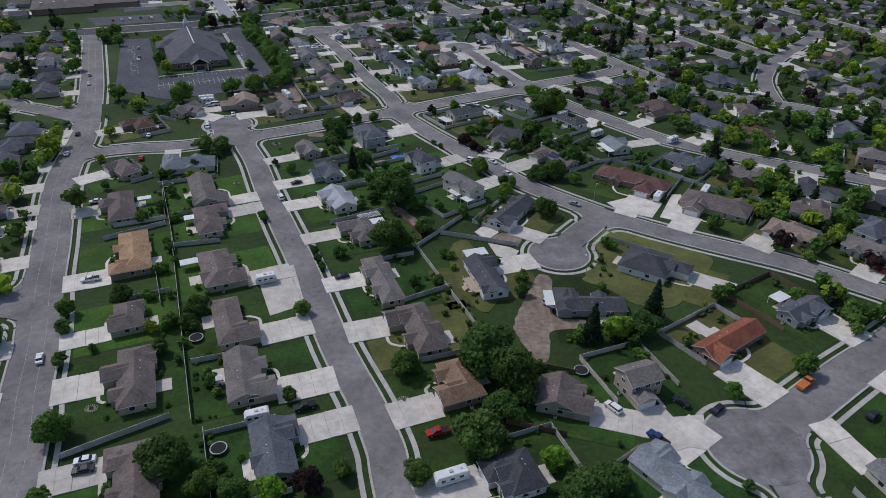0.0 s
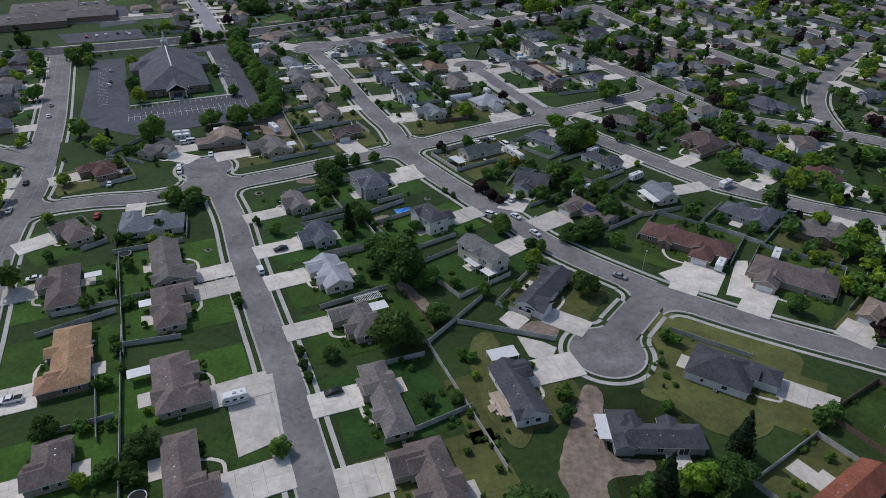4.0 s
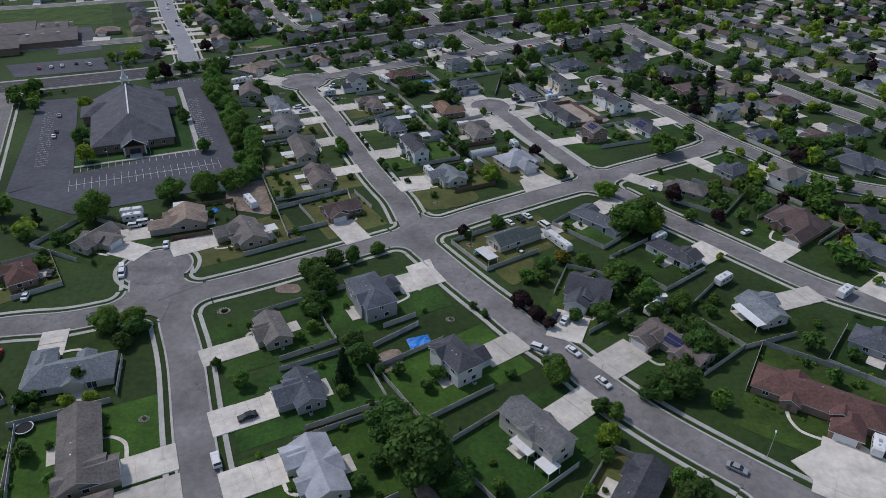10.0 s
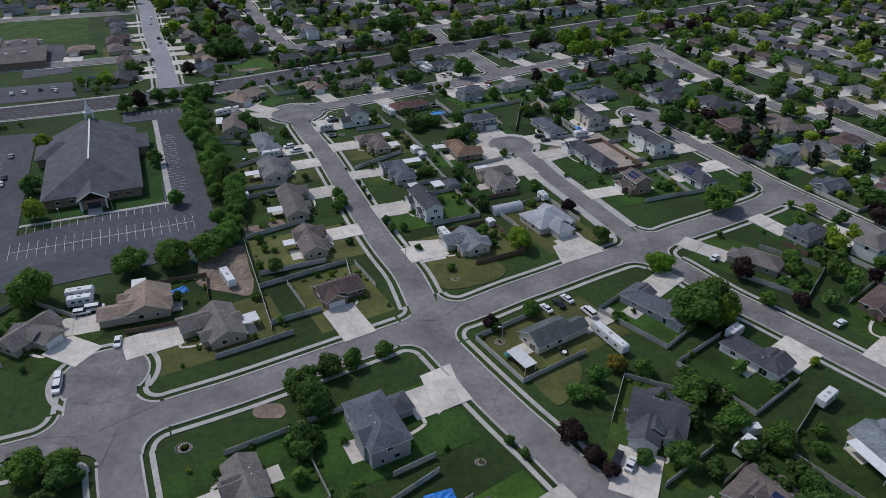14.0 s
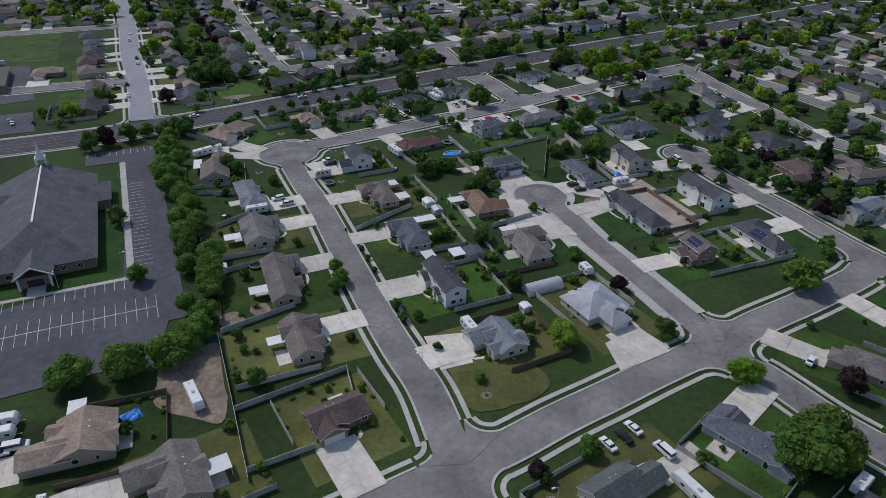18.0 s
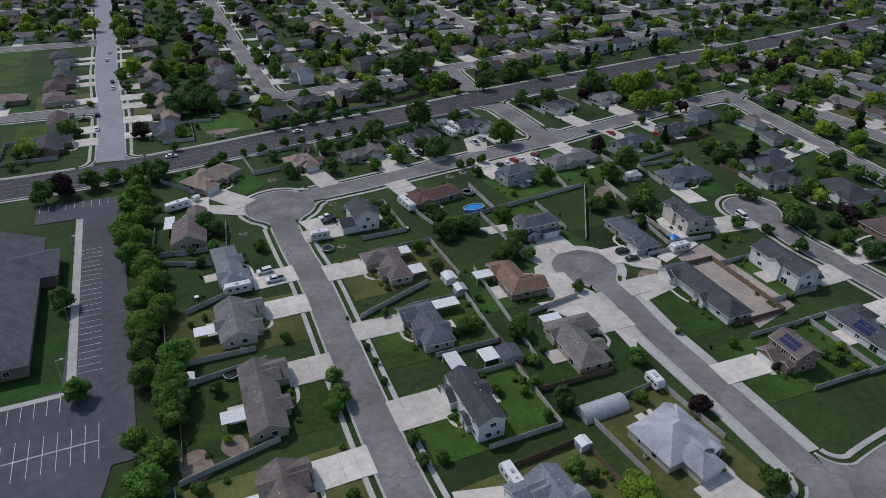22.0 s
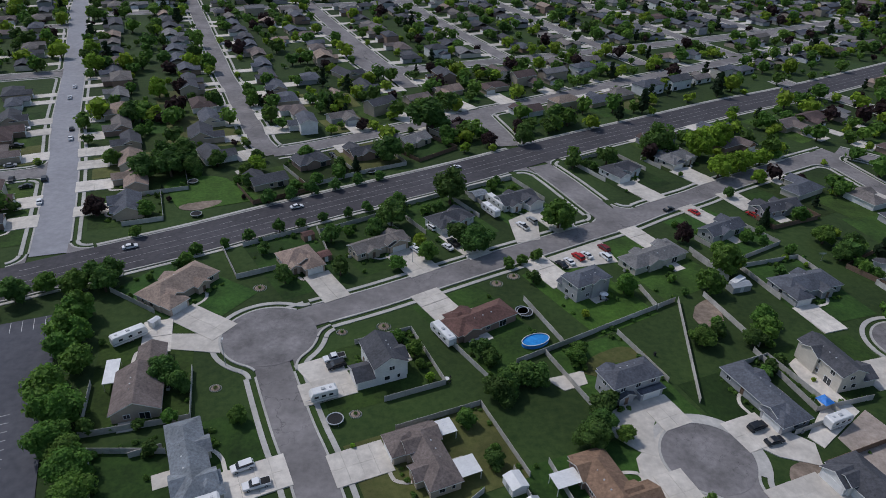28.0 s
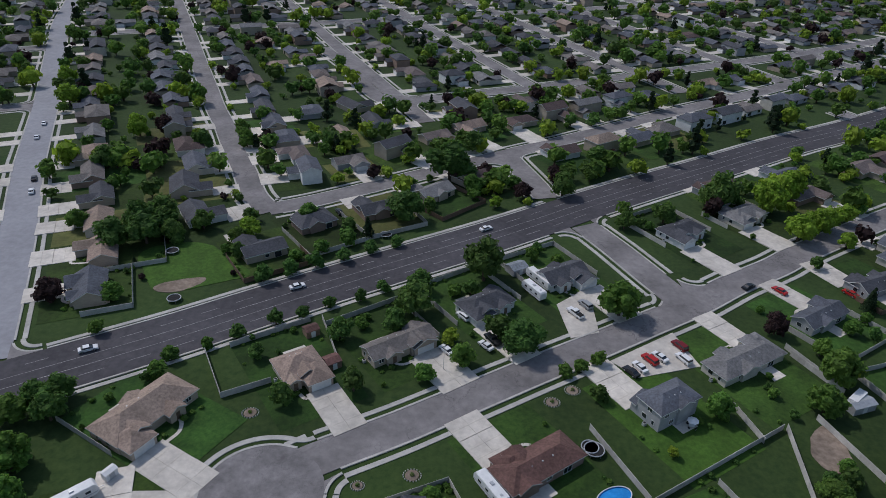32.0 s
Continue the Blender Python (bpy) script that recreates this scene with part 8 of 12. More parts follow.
car(-215.2, 600.0, -69, 'sedan', 'dark')
car(-151.1, 554.3, 29, 'sedan', 'white')
car(-104.3, 586.2, 31, 'sedan', 'white')
camper(-56.6, 178.3, 204, 6.5)
camper(-44.5, 118.5, 201, 6.0)
camper(2.9, 101.5, 202, 8.0)
camper(-88.1, 360.5, -56, 9.5)
camper(-129.5, 351.2, 19, 8.0)
camper(25.0, 334.3, 120, 13.0)
camper(-132.0, 508.4, 44, 9.0)
camper(-96.6, 456.8, 205, 8.0)
camper(-78.0, 489.3, 205, 6.5)
camper(42.4, 486.8, 24, 7.0)
camper(16.8, 420.6, -67, 5.0)
camper(-31.9, 593.9, 122, 11.0)
camper(-34.3, 587.5, 122, 9.0)
camper(-50.2, 514.0, 123, 9.5)
camper(109.8, 305.9, 38, 6.5)
camper(86.3, 243.7, 58, 6.0)
camper(-88.8, 232.8, 205, 7.0)
camper(48.0, 295.8, 39, 6.5)
camper(60.9, 337.9, 39, 6.0)
camper(74.4, 312.0, 38, 7.0)
camper(-127.6, 347.3, 19, 7.0)
camper(107.4, 250.1, 58, 8.0)
camper(-21.1, 390.1, 116, 7.0)


# ---- sheds, patio covers and yard things ----
def shed(x, y, turn, w, d, kind):
    m = pose(x, y, 0, 0, 0, turn)
    if kind == "p":
        tagged(new("patio", Shape().box(-w / 2, -d / 2, 0, w / 2, d / 2, 0.16).mesh("patio", CONCRETE)), "pale concrete patio slab in a yard", "patio", kind="structure").matrix_world = m
        return
    if kind == "c":
        base = thing("patio_cover", m, "flat white metal patio cover on posts behind a house", "patio cover", "patio covers")
        part("canopy", Shape().box(-w / 2, -d / 2, 2.5, w / 2, d / 2, 2.62), WHITE, base)
        n = max(3, int(w / 0.6))
        ribs = Shape()
        for i in range(n + 1):
            ribs.box(-w / 2 + w * i / n - 0.03, -d / 2, 2.62, -w / 2 + w * i / n + 0.03, d / 2, 2.635)
        part("roof_ribs", ribs, WHITE, base)
        for sx in (-1, 1):
            for sy in (-1, 1):
                part("post", Shape().box(sx * (w / 2 - 0.2) - 0.06, sy * (d / 2 - 0.2) - 0.06, 0, sx * (w / 2 - 0.2) + 0.06, sy * (d / 2 - 0.2) + 0.06, 2.5), WHITE, base)
        return
    wall, top = {"w": (WHITE, WHITE), "g": (METAL, METAL), "d": (SIDING["grey"], ROOF["slate"]), "b": (SIDING["grey"], ROOF["blue"]), "n": (WOOD, ROOF["redbrown"])}[kind]
    base = thing("shed", m, {"w": "small white garden shed", "g": "grey metal garden shed", "d": "grey shed with blue-grey shingle roof", "b": "carport with pale blue roof", "n": "brown wooden garden shed"}[kind], "shed", "sheds")
    s, t = Shape(), Shape()
    gable_wall(s, -w / 2 + 0.15, -d / 2 + 0.15, w / 2 - 0.15, d / 2 - 0.15, 2.1, ((d if w >= d else w) / 2 - 0.15) * 0.34, w >= d)
    gable_roof(t, -w / 2, -d / 2, w / 2, d / 2, 2.14, 0.34, w >= d, 0.1)
    part("wall", s, wall, base)
    part("roof", t, top, base)
    part("door", Shape().box(-0.6, -d / 2 + 0.1, 0.05, 0.6, -d / 2 + 0.17, 1.9), WHITE if kind != "w" else METAL, base)


shed(-83.0, 186.3, 115, 3.5, 7.0, 'c')
shed(-92.5, 216.5, 114, 3.5, 6.0, 'c')
shed(75.4, 292.4, 110, 11.0, 5.0, 'c')
shed(5.0, 242.2, 129, 6.0, 5.0, 'c')
shed(9.2, 236.2, 129, 4.5, 4.0, 'c')
shed(-24.8, 216.6, -65, 4.0, 6.0, 'c')
shed(-115.9, 230.9, -66, 3.0, 5.0, 'c')
shed(-76.2, 339.2, -59, 4.5, 5.5, 'c')
shed(-83.2, 404.5, 112, 4.0, 5.5, 'c')
shed(-72.8, 381.3, 114, 3.5, 5.0, 'c')
shed(-0.3, 324.3, 124, 8.0, 4.0, 'c')
shed(-113.3, 354.5, -70, 7.0, 4.0, 'c')
shed(-98.2, 435.7, 113, 4.0, 8.0, 'c')
shed(-129.7, 493.5, -163, 3.2, 9.0, 'c')
shed(-49.6, 479.2, -65, 4.5, 5.0, 'c')
shed(-44.5, 468.5, -65, 5.0, 5.0, 'c')
shed(-36.1, 450.4, -67, 4.0, 9.0, 'c')
shed(-24.0, 466.2, 112, 4.0, 6.0, 'c')
shed(-5.6, 443.4, 112, 6.0, 6.0, 'c')
shed(-32.1, 423.5, -66, 11.0, 4.0, 'c')
shed(-24.2, 428.4, -66, 5.0, 4.5, 'c')
shed(-34.4, 465.5, -65, 4.5, 4.0, 'w')
shed(-31.1, 459.5, 112, 4.0, 3.5, 'g')
shed(-18.6, 429.9, 112, 6.0, 6.0, 'd')
shed(-97.6, 417.8, 112, 3.0, 2.5, 'w')
shed(-38.4, 600.2, 32, 6.0, 5.0, 'b')
shed(39.7, 543.1, 19, 7.0, 3.5, 'g')
shed(-96.2, 564.6, 34, 4.0, 3.5, 'n')
shed(-88.6, 552.1, 34, 4.0, 4.0, 'n')
shed(-127.9, 514.9, 60, 3.0, 2.0, 'w')
shed(33.6, 169.9, -180, 4.0, 8.0, 'c')
shed(105.7, 173.2, 33, 6.0, 4.0, 'c')
shed(76.4, 159.7, 35, 5.0, 5.0, 'p')
shed(11.1, 196.0, 109, 4.5, 8.0, 'c')
shed(-4.5, 399.9, -63, 3.0, 3.0, 'w')


# ---- the church, its car park, the school and special grounds ----
CHURCH = pose(-163.7, 436.0, 0, 0, 0, 24.2)


def slab(name, points, z, mat, label, category, low=-0.1):
    """A flat sheet of ground with thin edges."""
    n = len(points)
    area = sum(points[i][0] * points[(i + 1) % n][1] - points[(i + 1) % n][0] * points[i][1] for i in range(n))
    if area < 0:
        points = points[::-1]
    s = Shape().solid([(x, y, low) for x, y in points] + [(x, y, z) for x, y in points], [tuple(range(n, 2 * n))] + [(i, (i + 1) % n, n + (i + 1) % n, n + i) for i in range(n)])
    return tagged(new(name, s.mesh(name, mat)), label, category, kind="structure")


def in_church(x, y):
    p = CHURCH @ Vector((x, y, 0))
    return (p.x, p.y)


def church():
    base = thing("church", CHURCH, "large tan brick church with grey shingle hip roof and white spire", "church")
    grey = shingles("church_shingles", (0.098, 0.099, 0.113))
    s = Shape()
    s.box(-16.6, -26.2, 0, 16.6, 38.6, 4.0)
    s.box(-21.2, 15.0, 0, 21.2, 30.0, 4.0)
    s.box(-4.2, -31.2, 0, 4.2, -26.1, 3.6)
    s.solid(((-16.6, 38.6, 4.0), (16.6, 38.6, 4.0), (0, 38.6, 11.0)), ((0, 2, 1),))
    part("wall", s, SIDING["brick"], base)
    # one long roof, hipped to the south and gabled to the north
    t = Shape()
    eave, peak = 4.1, 4.1 + 17.6 * 0.41
    t.solid(((-17.6, -27.4, eave), (17.6, -27.4, eave), (17.6, 39.4, eave), (-17.6, 39.4, eave), (0, -9.8, peak), (0, 39.4, peak),
             (-17.6, -27.4, eave - 0.3), (17.6, -27.4, eave - 0.3), (17.6, 39.4, eave - 0.3), (-17.6, 39.4, eave - 0.3)),
            ((0, 1, 4), (1, 2, 5, 4), (3, 0, 4, 5), (2, 3, 5), (1, 0, 6, 7), (2, 1, 7, 8), (0, 3, 9, 6), (3, 2, 8, 9), (6, 9, 8, 7)))
    part("roof", t, grey, base)
    for sx in (-1, 1):
        t = Shape()
        hip_roof(t, *((-22.2, 14.0, -2, 31.0) if sx < 0 else (2, 14.0, 22.2, 31.0)), 4.12, 0.41)
        part("side_roof", t, grey, base)
    t = Shape()
    gable_roof(t, -5.4, -33.0, 5.4, -17.0, 4.14, 0.62, False)
    part("porch_roof", t, grey, base)
    for sx in (-1, 1):
        rake = Shape().solid(((0, -33.12, 7.36), (sx * 5.5, -33.12, 3.95), (sx * 5.5, -33.12, 4.4), (0, -33.12, 7.8), (0, -32.9, 7.36), (sx * 5.5, -32.9, 3.95), (sx * 5.5, -32.9, 4.4), (0, -32.9, 7.8)),
                             ((0, 1, 2, 3), (7, 6, 5, 4), (3, 2, 6, 7), (0, 4, 5, 1)))
        part("bargeboard", rake, WHITE, base, "white gable board")
        part("porch_column", Shape().box(sx * 4.3 - 0.3, -32.7, 0, sx * 4.3 + 0.3, -32.1, 4.0), WHITE, base)
    part("ridge_cap", Shape().box(-0.3, -9.6, peak - 0.1, 0.3, 38.0, peak + 0.14), WHITE, base, "white ridge cap")
    # an open white belfry at the north end of the ridge
    for sx in (-1, 1):
        for sy in (38.6, 41.4):
            part("belfry_leg", Shape().box(sx * 1.6 - 0.3, sy - 0.3, 0, sx * 1.6 + 0.3, sy + 0.3, 13.2), WHITE, base)
    part("spire_base", Shape().box(-2.0, 38.2, 13.2, 2.0, 41.8, 13.9, top=0.2).box(-1.3, 38.9, 13.9, 1.3, 41.1, 15.4, top=0.3), WHITE, base)
    part("spire", Shape().tube((0, 40.0, 15.4), (0, 40.0, 20.5), 0.75, 0.04, 8), WHITE, base, "slender white spire")
    part("door", Shape().box(-2.2, -31.3, 0.1, 2.2, -31.18, 2.6), GLASS, base, "dark glazed doors")
    for k in range(6):
        for sx in (-1, 1):
            f, p = WINDOWS[0.9, 1.2]
            ob = part("window", f, None, base, at=pose(sx * 16.6, -23 + k * 6.2, 1.2, 0, 0, 90 * sx) @ Matrix.Diagonal((1.4, 1, 1.6, 1)))
            part("pane", p, None, ob)
    for sx in (-1, 1):
        for k in range(2):
            f, p = WINDOWS[1.5, 1.3]
            ob = part("window", f, None, base, at=pose(sx * (7.5 + 4.6 * k), -26.2, 1.1) @ Matrix.Diagonal((1, 1, 1.4, 1)))
            part("pane", p, None, ob)


church()
slab("car_park", [(-168.3, 386.0), (-126.2, 415.0), (-108.6, 408.4), (-103.0, 376.5), (-113.0, 371.0), (-152.1, 351.5), (-186, 366)], 0.20, LOT_ASPHALT, "blue-grey asphalt car park with white stall lines", "car park")
slab("car_park", [(-151.5, 472.8), (-163.5, 500.0), (-152.5, 511.0), (-109.0, 409.0), (-118.5, 405.0), (-127.5, 414.0)], 0.212, LOT_ASPHALT, "blue-grey asphalt car park beside a church", "car park")
slab("car_park", [(-228.2, 474.6), (-210.7, 480.0), (-168.1, 385.5), (-186.0, 367.0)], 0.207, LOT_ASPHALT, "blue-grey asphalt car park beside trees", "car park")
slab("pavement", [in_church(*p) for p in ((25.0, -37.6), (27.2, -37.6), (27.2, 57.5), (25.0, 57.5))], 0.23, KERB, "pale concrete pavement beside a church", "pavement")
slab("pavement", [in_church(*p) for p in ((-24.5, -37.6), (25, -37.6), (25, -36.0), (-24.5, -36.0))], 0.236, KERB, "pale concrete pavement before a church", "pavement")
slab("pavement", [in_church(*p) for p in ((-2.5, -36.0), (2.5, -36.0), (2.5, -31.0), (-2.5, -31.0))], 0.241, KERB, "pale concrete pavement to church doors", "pavement")
slab("lawn", [in_church(*p) for p in ((-24, -36), (25, -36), (25, 46), (-24, 46))], 0.09, LAWN, "green mown lawn round a church", "lawn")


def stall_lines(a, b, n, way, length):
    """White painted stall lines between two ends of a row."""
    s = Shape()
    a, b, way = Vector(a), Vector(b), Vector(way).normalized()
    along = (b - a).normalized() * 0.06
    for i in range(n + 1):
        p = a + (b - a) * (i / n)
        q = [p - along, p + along, p + along + way * length, p - along + way * length]
        if (q[1] - q[0]).cross(q[3] - q[0]) < 0:
            q = q[::-1]
        s.face([(c.x, c.y, 0.232) for c in q])
    tagged(new("stall_line", s.mesh("stall_line", PAINT)), "white painted parking stall lines", "stall lines", kind="structure")


slab("car_park", [in_church(*p) for p in ((27.2, -64), (40, -64), (40, 72), (12, 72), (12, 58), (27.2, 58))], 0.217, LOT_ASPHALT, "blue-grey asphalt car park beside a church", "car park")
stall_lines(in_church(-22, -37.7), in_church(24, -37.7), 17, (CHURCH.to_3x3() @ Vector((0, -1, 0))).xy, 5.2)
stall_lines(in_church(-26, -49.6), in_church(32.3, -49.6), 21, (CHURCH.to_3x3() @ Vector((0, -1, 0))).xy, 11.6)
stall_lines(in_church(-26, -55.3), in_church(-26, -55.5), 1, (CHURCH.to_3x3() @ Vector((1, 0, 0))).xy, 58.3)
stall_lines(in_church(13, 71.8), in_church(38, 71.8), 9, (CHURCH.to_3x3() @ Vector((0, -1, 0))).xy, 5.2)
stall_lines(in_church(27.4, -30), in_church(27.4, 34), 23, (CHURCH.to_3x3() @ Vector((1, 0, 0))).xy, 5.6)
stall_lines(in_church(-40, -30), in_church(-40, 40), 26, (CHURCH.to_3x3() @ Vector((1, 0, 0))).xy, 5.0)


def lamp_post(x, y, h, turn):
    base = thing("street_lamp", pose(x, y, 0, 0, 0, turn), "tall thin metal lamp post with a white head", "street lamp", "lamp posts")
    part("pole", Shape().tube((0, 0, 0), (0, 0, h), 0.09, 0.06, 8), METAL, base)
    part("arm", Shape().tube((0, 0, h - 0.15), (1.1, 0, h + 0.05), 0.05, 0.04, 6), METAL, base)
    part("head", Shape().box(0.75, -0.2, h - 0.02, 1.6, 0.2, h + 0.16, top=0.06), WHITE, base, "white lamp head")


for lx, ly, lt in ((-128.9, 417.5, 24), (-137.3, 438.8, 24), (-154.1, 476.1, 24), (-157.2, 395.5, -66), (-144.2, 407.1, -66)):
    lamp_post(lx, ly, 6.5, lt)
for lx, ly, lt in ((-104.5, 500.0, 100), (25.9, 263.4, 50), (-5.0, 331.0, 200), (47.5, 186.5, 120), (-60.5, 552.0, -60), (-33.6, 371.5, 200), (60.0, 241.0, 60)):
    lamp_post(lx, ly, 7.5, lt)


def school():
    base = thing("school", pose(-303, 590, 0, 0, 0, 26), "low brown brick school with wide grey-brown roofs", "school")
    tan_roof = shingles("school_roofing", (0.135, 0.118, 0.112), 0.2)
    for k, (x0, y0, x1, y1, h) in enumerate(((-42, -34, 2, 4, 4.5), (0, -24, 36, 14, 4.2), (-36, 2, 10, 38, 5.2), (8, 12, 30, 36, 4.0))):
        part("wall", Shape().box(x0, y0, 0, x1, y1, h), SIDING["brick"], base)
        t = Shape()
        hip_roof(t, x0 - 0.8, y0 - 0.8, x1 + 0.8, y1 + 0.8, h + 0.02 * k, 0.16, 0.35)
        part("roof", t, tan_roof, base)
        for i in range(3):
            part("roof_unit", Shape().box(x0 + 6 + 9 * i, (y0 + y1) / 2 - 6, h + 0.5, x0 + 8.4 + 9 * i, (y0 + y1) / 2 - 4, h + 2.6, top=0.1), METAL, base, "grey rooftop unit")


school()
slab("car_park", [(-263.0, 513.0), (-282, 537), (-231.6, 556.8), (-217.0, 531.5)], 0.16, LOT_ASPHALT, "grey asphalt car park of a school", "car park")
slab("car_park", [(-262, 560), (-240, 575), (-275, 635), (-292, 628)], 0.165, LOT_ASPHALT, "grey asphalt yard beside a school", "car park")
slab("lawn", [(-352, 640), (-385, 700), (-298, 722), (-262, 642)], 0.1, LAWN, "bright green playing field", "lawn")
for cx, cy, cc in ((-252, 533, "white"), (-247, 536, "white"), (-241, 541, "dark"), (-235, 543, "grey"), (-232, 540, "white"), (-258, 530, "red"), (-196, 425, "white"), (-198, 431, "dark"), (-207, 452, "grey")):
    car(cx, cy, 118, "sedan", cc)


def patch(kind, number, *points):
    points = list(points)
    mat, words, category = {"dirt": (DIRT, "bare brown earth in a yard", "bare earth"), "dry": (DRY_LAWN, "dry olive-green mown lawn", "lawn"), "concrete": (CONCRETE, "pale concrete paving beside a house", "paving"),
                            "gravel": (GRAVEL, "pale tan gravel yard beside a house", "gravel"), "lush": (LUSH_LAWN, "bright green watered back lawn", "lawn"), "sheet": (DARK_SHEET, "dark teal sheeting laid over a yard", "sheeting")}[kind]
    if kind in ("dirt", "dry", "lush"):
        # an uneven, rounded outline
        rng = random.Random(number)
        for turn_round in range(3):
            q = []
            for a, b in zip(points, points[1:] + points[:1]):
                a, b = Vector(a), Vector(b)
                j = (b - a).length * 0.05
                q += [tuple(a.lerp(b, 0.25) + Vector((rng.uniform(-j, j), rng.uniform(-j, j)))), tuple(a.lerp(b, 0.75) + Vector((rng.uniform(-j, j), rng.uniform(-j, j))))]
            points = q
    slab({"dirt": "bare_earth", "dry": "lawn", "lush": "lawn", "concrete": "paving", "sheet": "ground_sheet", "gravel": "gravel_yard"}[kind], list(points), (0.205 if kind == "concrete" else 0.115) + 0.0045 * (number % 9 if kind == "concrete" else number % 17), mat, words, category)


patch('gravel', 0, (40.8, 482.7), (52.0, 492.2), (68.0, 456.8), (52.8, 445.2), (51.4, 451.1))
patch('dirt', 1, (23.7, 470.5), (31.7, 478.4), (34.6, 475.0), (26.4, 466.1))
patch('dirt', 3, (-21.5, 231.6), (-17.7, 234.3), (-5.5, 216.8), (-10.9, 215.7))
patch('dirt', 4, (31.2, 186.2), (33, 187), (35.4, 185.8), (36.2, 182), (34.6, 175), (33.4, 167), (34.4, 162.6), (38, 162.4), (43.4, 162.6), (44, 160), (41.5, 157.8), (36, 157.6), (31.8, 156.6), (31.4, 150), (28.6, 141.5), (26.4, 142.2), (22.5, 153), (20.8, 158.5), (24.6, 168), (28.4, 178))
patch('dirt', 5, (25.1, 535.6), (30.4, 538.0), (31.1, 526.2), (24.0, 521.9), (20.8, 526.9))
patch('dirt', 6, (-67.3, 307.2), (-59.8, 309.1), (-57.8, 303.0), (-66.2, 302.8))
patch('dirt', 7, (-33.8, 273.8), (-26.9, 279.4), (-23.1, 271.5), (-31.5, 266.3))
patch('dry', 8, (1.2, 206.1), (13.4, 208.6), (16.8, 163.2), (8.4, 167.2))
patch('dry', 9, (-3.4, 335.4), (7.8, 345.6), (17.3, 319.6), (6.6, 304.5))
patch('concrete', 10, (-7.3, 474.3), (3.6, 486.2), (-0.2, 464.4), (-8.0, 458.1))
patch('concrete', 11, (-8.5, 454.7), (7.3, 459.9), (14.4, 447.1), (6.3, 442.7))
patch('concrete', 12, (20.0, 465.3), (34.2, 473.6), (37.5, 466.5), (24.0, 457.0))
patch('concrete', 13, (56.9, 122.4), (66.5, 123.7), (63.6, 112.5), (56.6, 111.5))
patch('concrete', 14, (-17.3, 557.6), (2.5, 570.8), (5.9, 556.7), (-11.4, 551.4))
patch('concrete', 15, (-28.0, 582.5), (-17.3, 592.1), (-18.0, 569.6), (-26.2, 566.6))
patch('concrete', 16, (-26.9, 318.9), (-19.1, 324.0), (-16.0, 313.2), (-21.9, 305.3))
patch('concrete', 17, (11.4, 214.0), (15.6, 220.0), (20.4, 214.1), (15.8, 208.4))
patch('dirt', 18, (15.3, 207.4), (15.9, 208.8), (20.9, 214.4), (29.3, 213.9), (29.3, 210.7), (26.1, 203.7), (22.8, 206.1))
patch('concrete', 19, (16.0, 206.4), (23.3, 203.8), (26.7, 201.4), (23.9, 195.1), (18.7, 197.5))
patch('concrete', 20, (16.1, 385.5), (27.0, 392.6), (33.5, 384.3), (17.9, 374.3))
patch('concrete', 21, (-33.6, 386.9), (-22.4, 388.9), (-20.4, 376.4), (-28.8, 373.2))
patch('dry', 22, (57.7, 217.1), (63.6, 220.1), (79.7, 209.7), (95.0, 200.1), (90.6, 191.8), (81.4, 182.0), (58.1, 178.0), (43.2, 183.2), (51.3, 187.7), (55.6, 198.3), (53.7, 207.2))
patch('dry', 23, (-16.7, 503.0), (-5.9, 513.9), (5.1, 512.1), (4.6, 498.9), (-10.7, 500.1))
patch('concrete', 24, (-61.6, 184.4), (-49.9, 189.0), (-41.9, 166.8), (-51.2, 160.7))
patch('concrete', 25, (-128.3, 511.2), (-109.6, 512.3), (-107.2, 504.5), (-125.0, 505.5))
patch('dirt', 26, (-84.7, 398.4), (-84.1, 401.3), (-81.5, 401.8), (-78.7, 399.5), (-78.1, 396.2), (-80.3, 394.5), (-82.8, 395.1))
patch('dirt', 27, (-92.8, 394.5), (-88.5, 397.7), (-83.0, 392.4), (-85.9, 387.2), (-90.1, 388.4))
patch('sheet', 28, (-105.4, 376.2), (-91.3, 386.8), (-88.8, 382.8), (-90.0, 378.5), (-102.4, 370.4))
patch('dirt', 29, (-101.2, 374.4), (-100, 376.2), (-97.6, 378.1), (-93, 381), (-90.2, 382.9), (-88.6, 382.2), (-86, 375), (-82.5, 366), (-80.4, 361), (-79, 354), (-80.6, 353), (-86, 355), (-92.8, 356), (-98, 359), (-99.6, 363))
patch('concrete', 30, (65.2, 240.2), (81.2, 248.5), (87.5, 240.6), (80.2, 228.0), (68.9, 232.8))
patch('concrete', 31, (93.6, 248.7), (97.5, 248.8), (93.9, 235.7), (100.1, 231.9), (95.4, 223.3), (83.3, 228.6))
patch('dry', 33, (-28.2, 372.1), (-16.4, 374), (-8.7, 380.2), (-2.7, 375), (-0.4, 367.1), (-10, 361.6), (-14.7, 358.9), (-22.8, 358.7))
patch('concrete', 34, (-12.6, 486.2), (-0.9, 495.4), (2.5, 491.8), (-1.4, 483.3), (-2.7, 475.0), (-6.3, 476.4), (-10.6, 480.3))
patch('concrete', 35, (22.8, 487.8), (24.8, 488.0), (34.6, 480.6), (33.4, 474.0), (24.8, 476.2), (21.6, 478.6))
patch('concrete', 36, (40.4, 508.3), (43.4, 511.0), (50.3, 491.4), (36.2, 479.3), (33.8, 482.5), (42.0, 492.8))
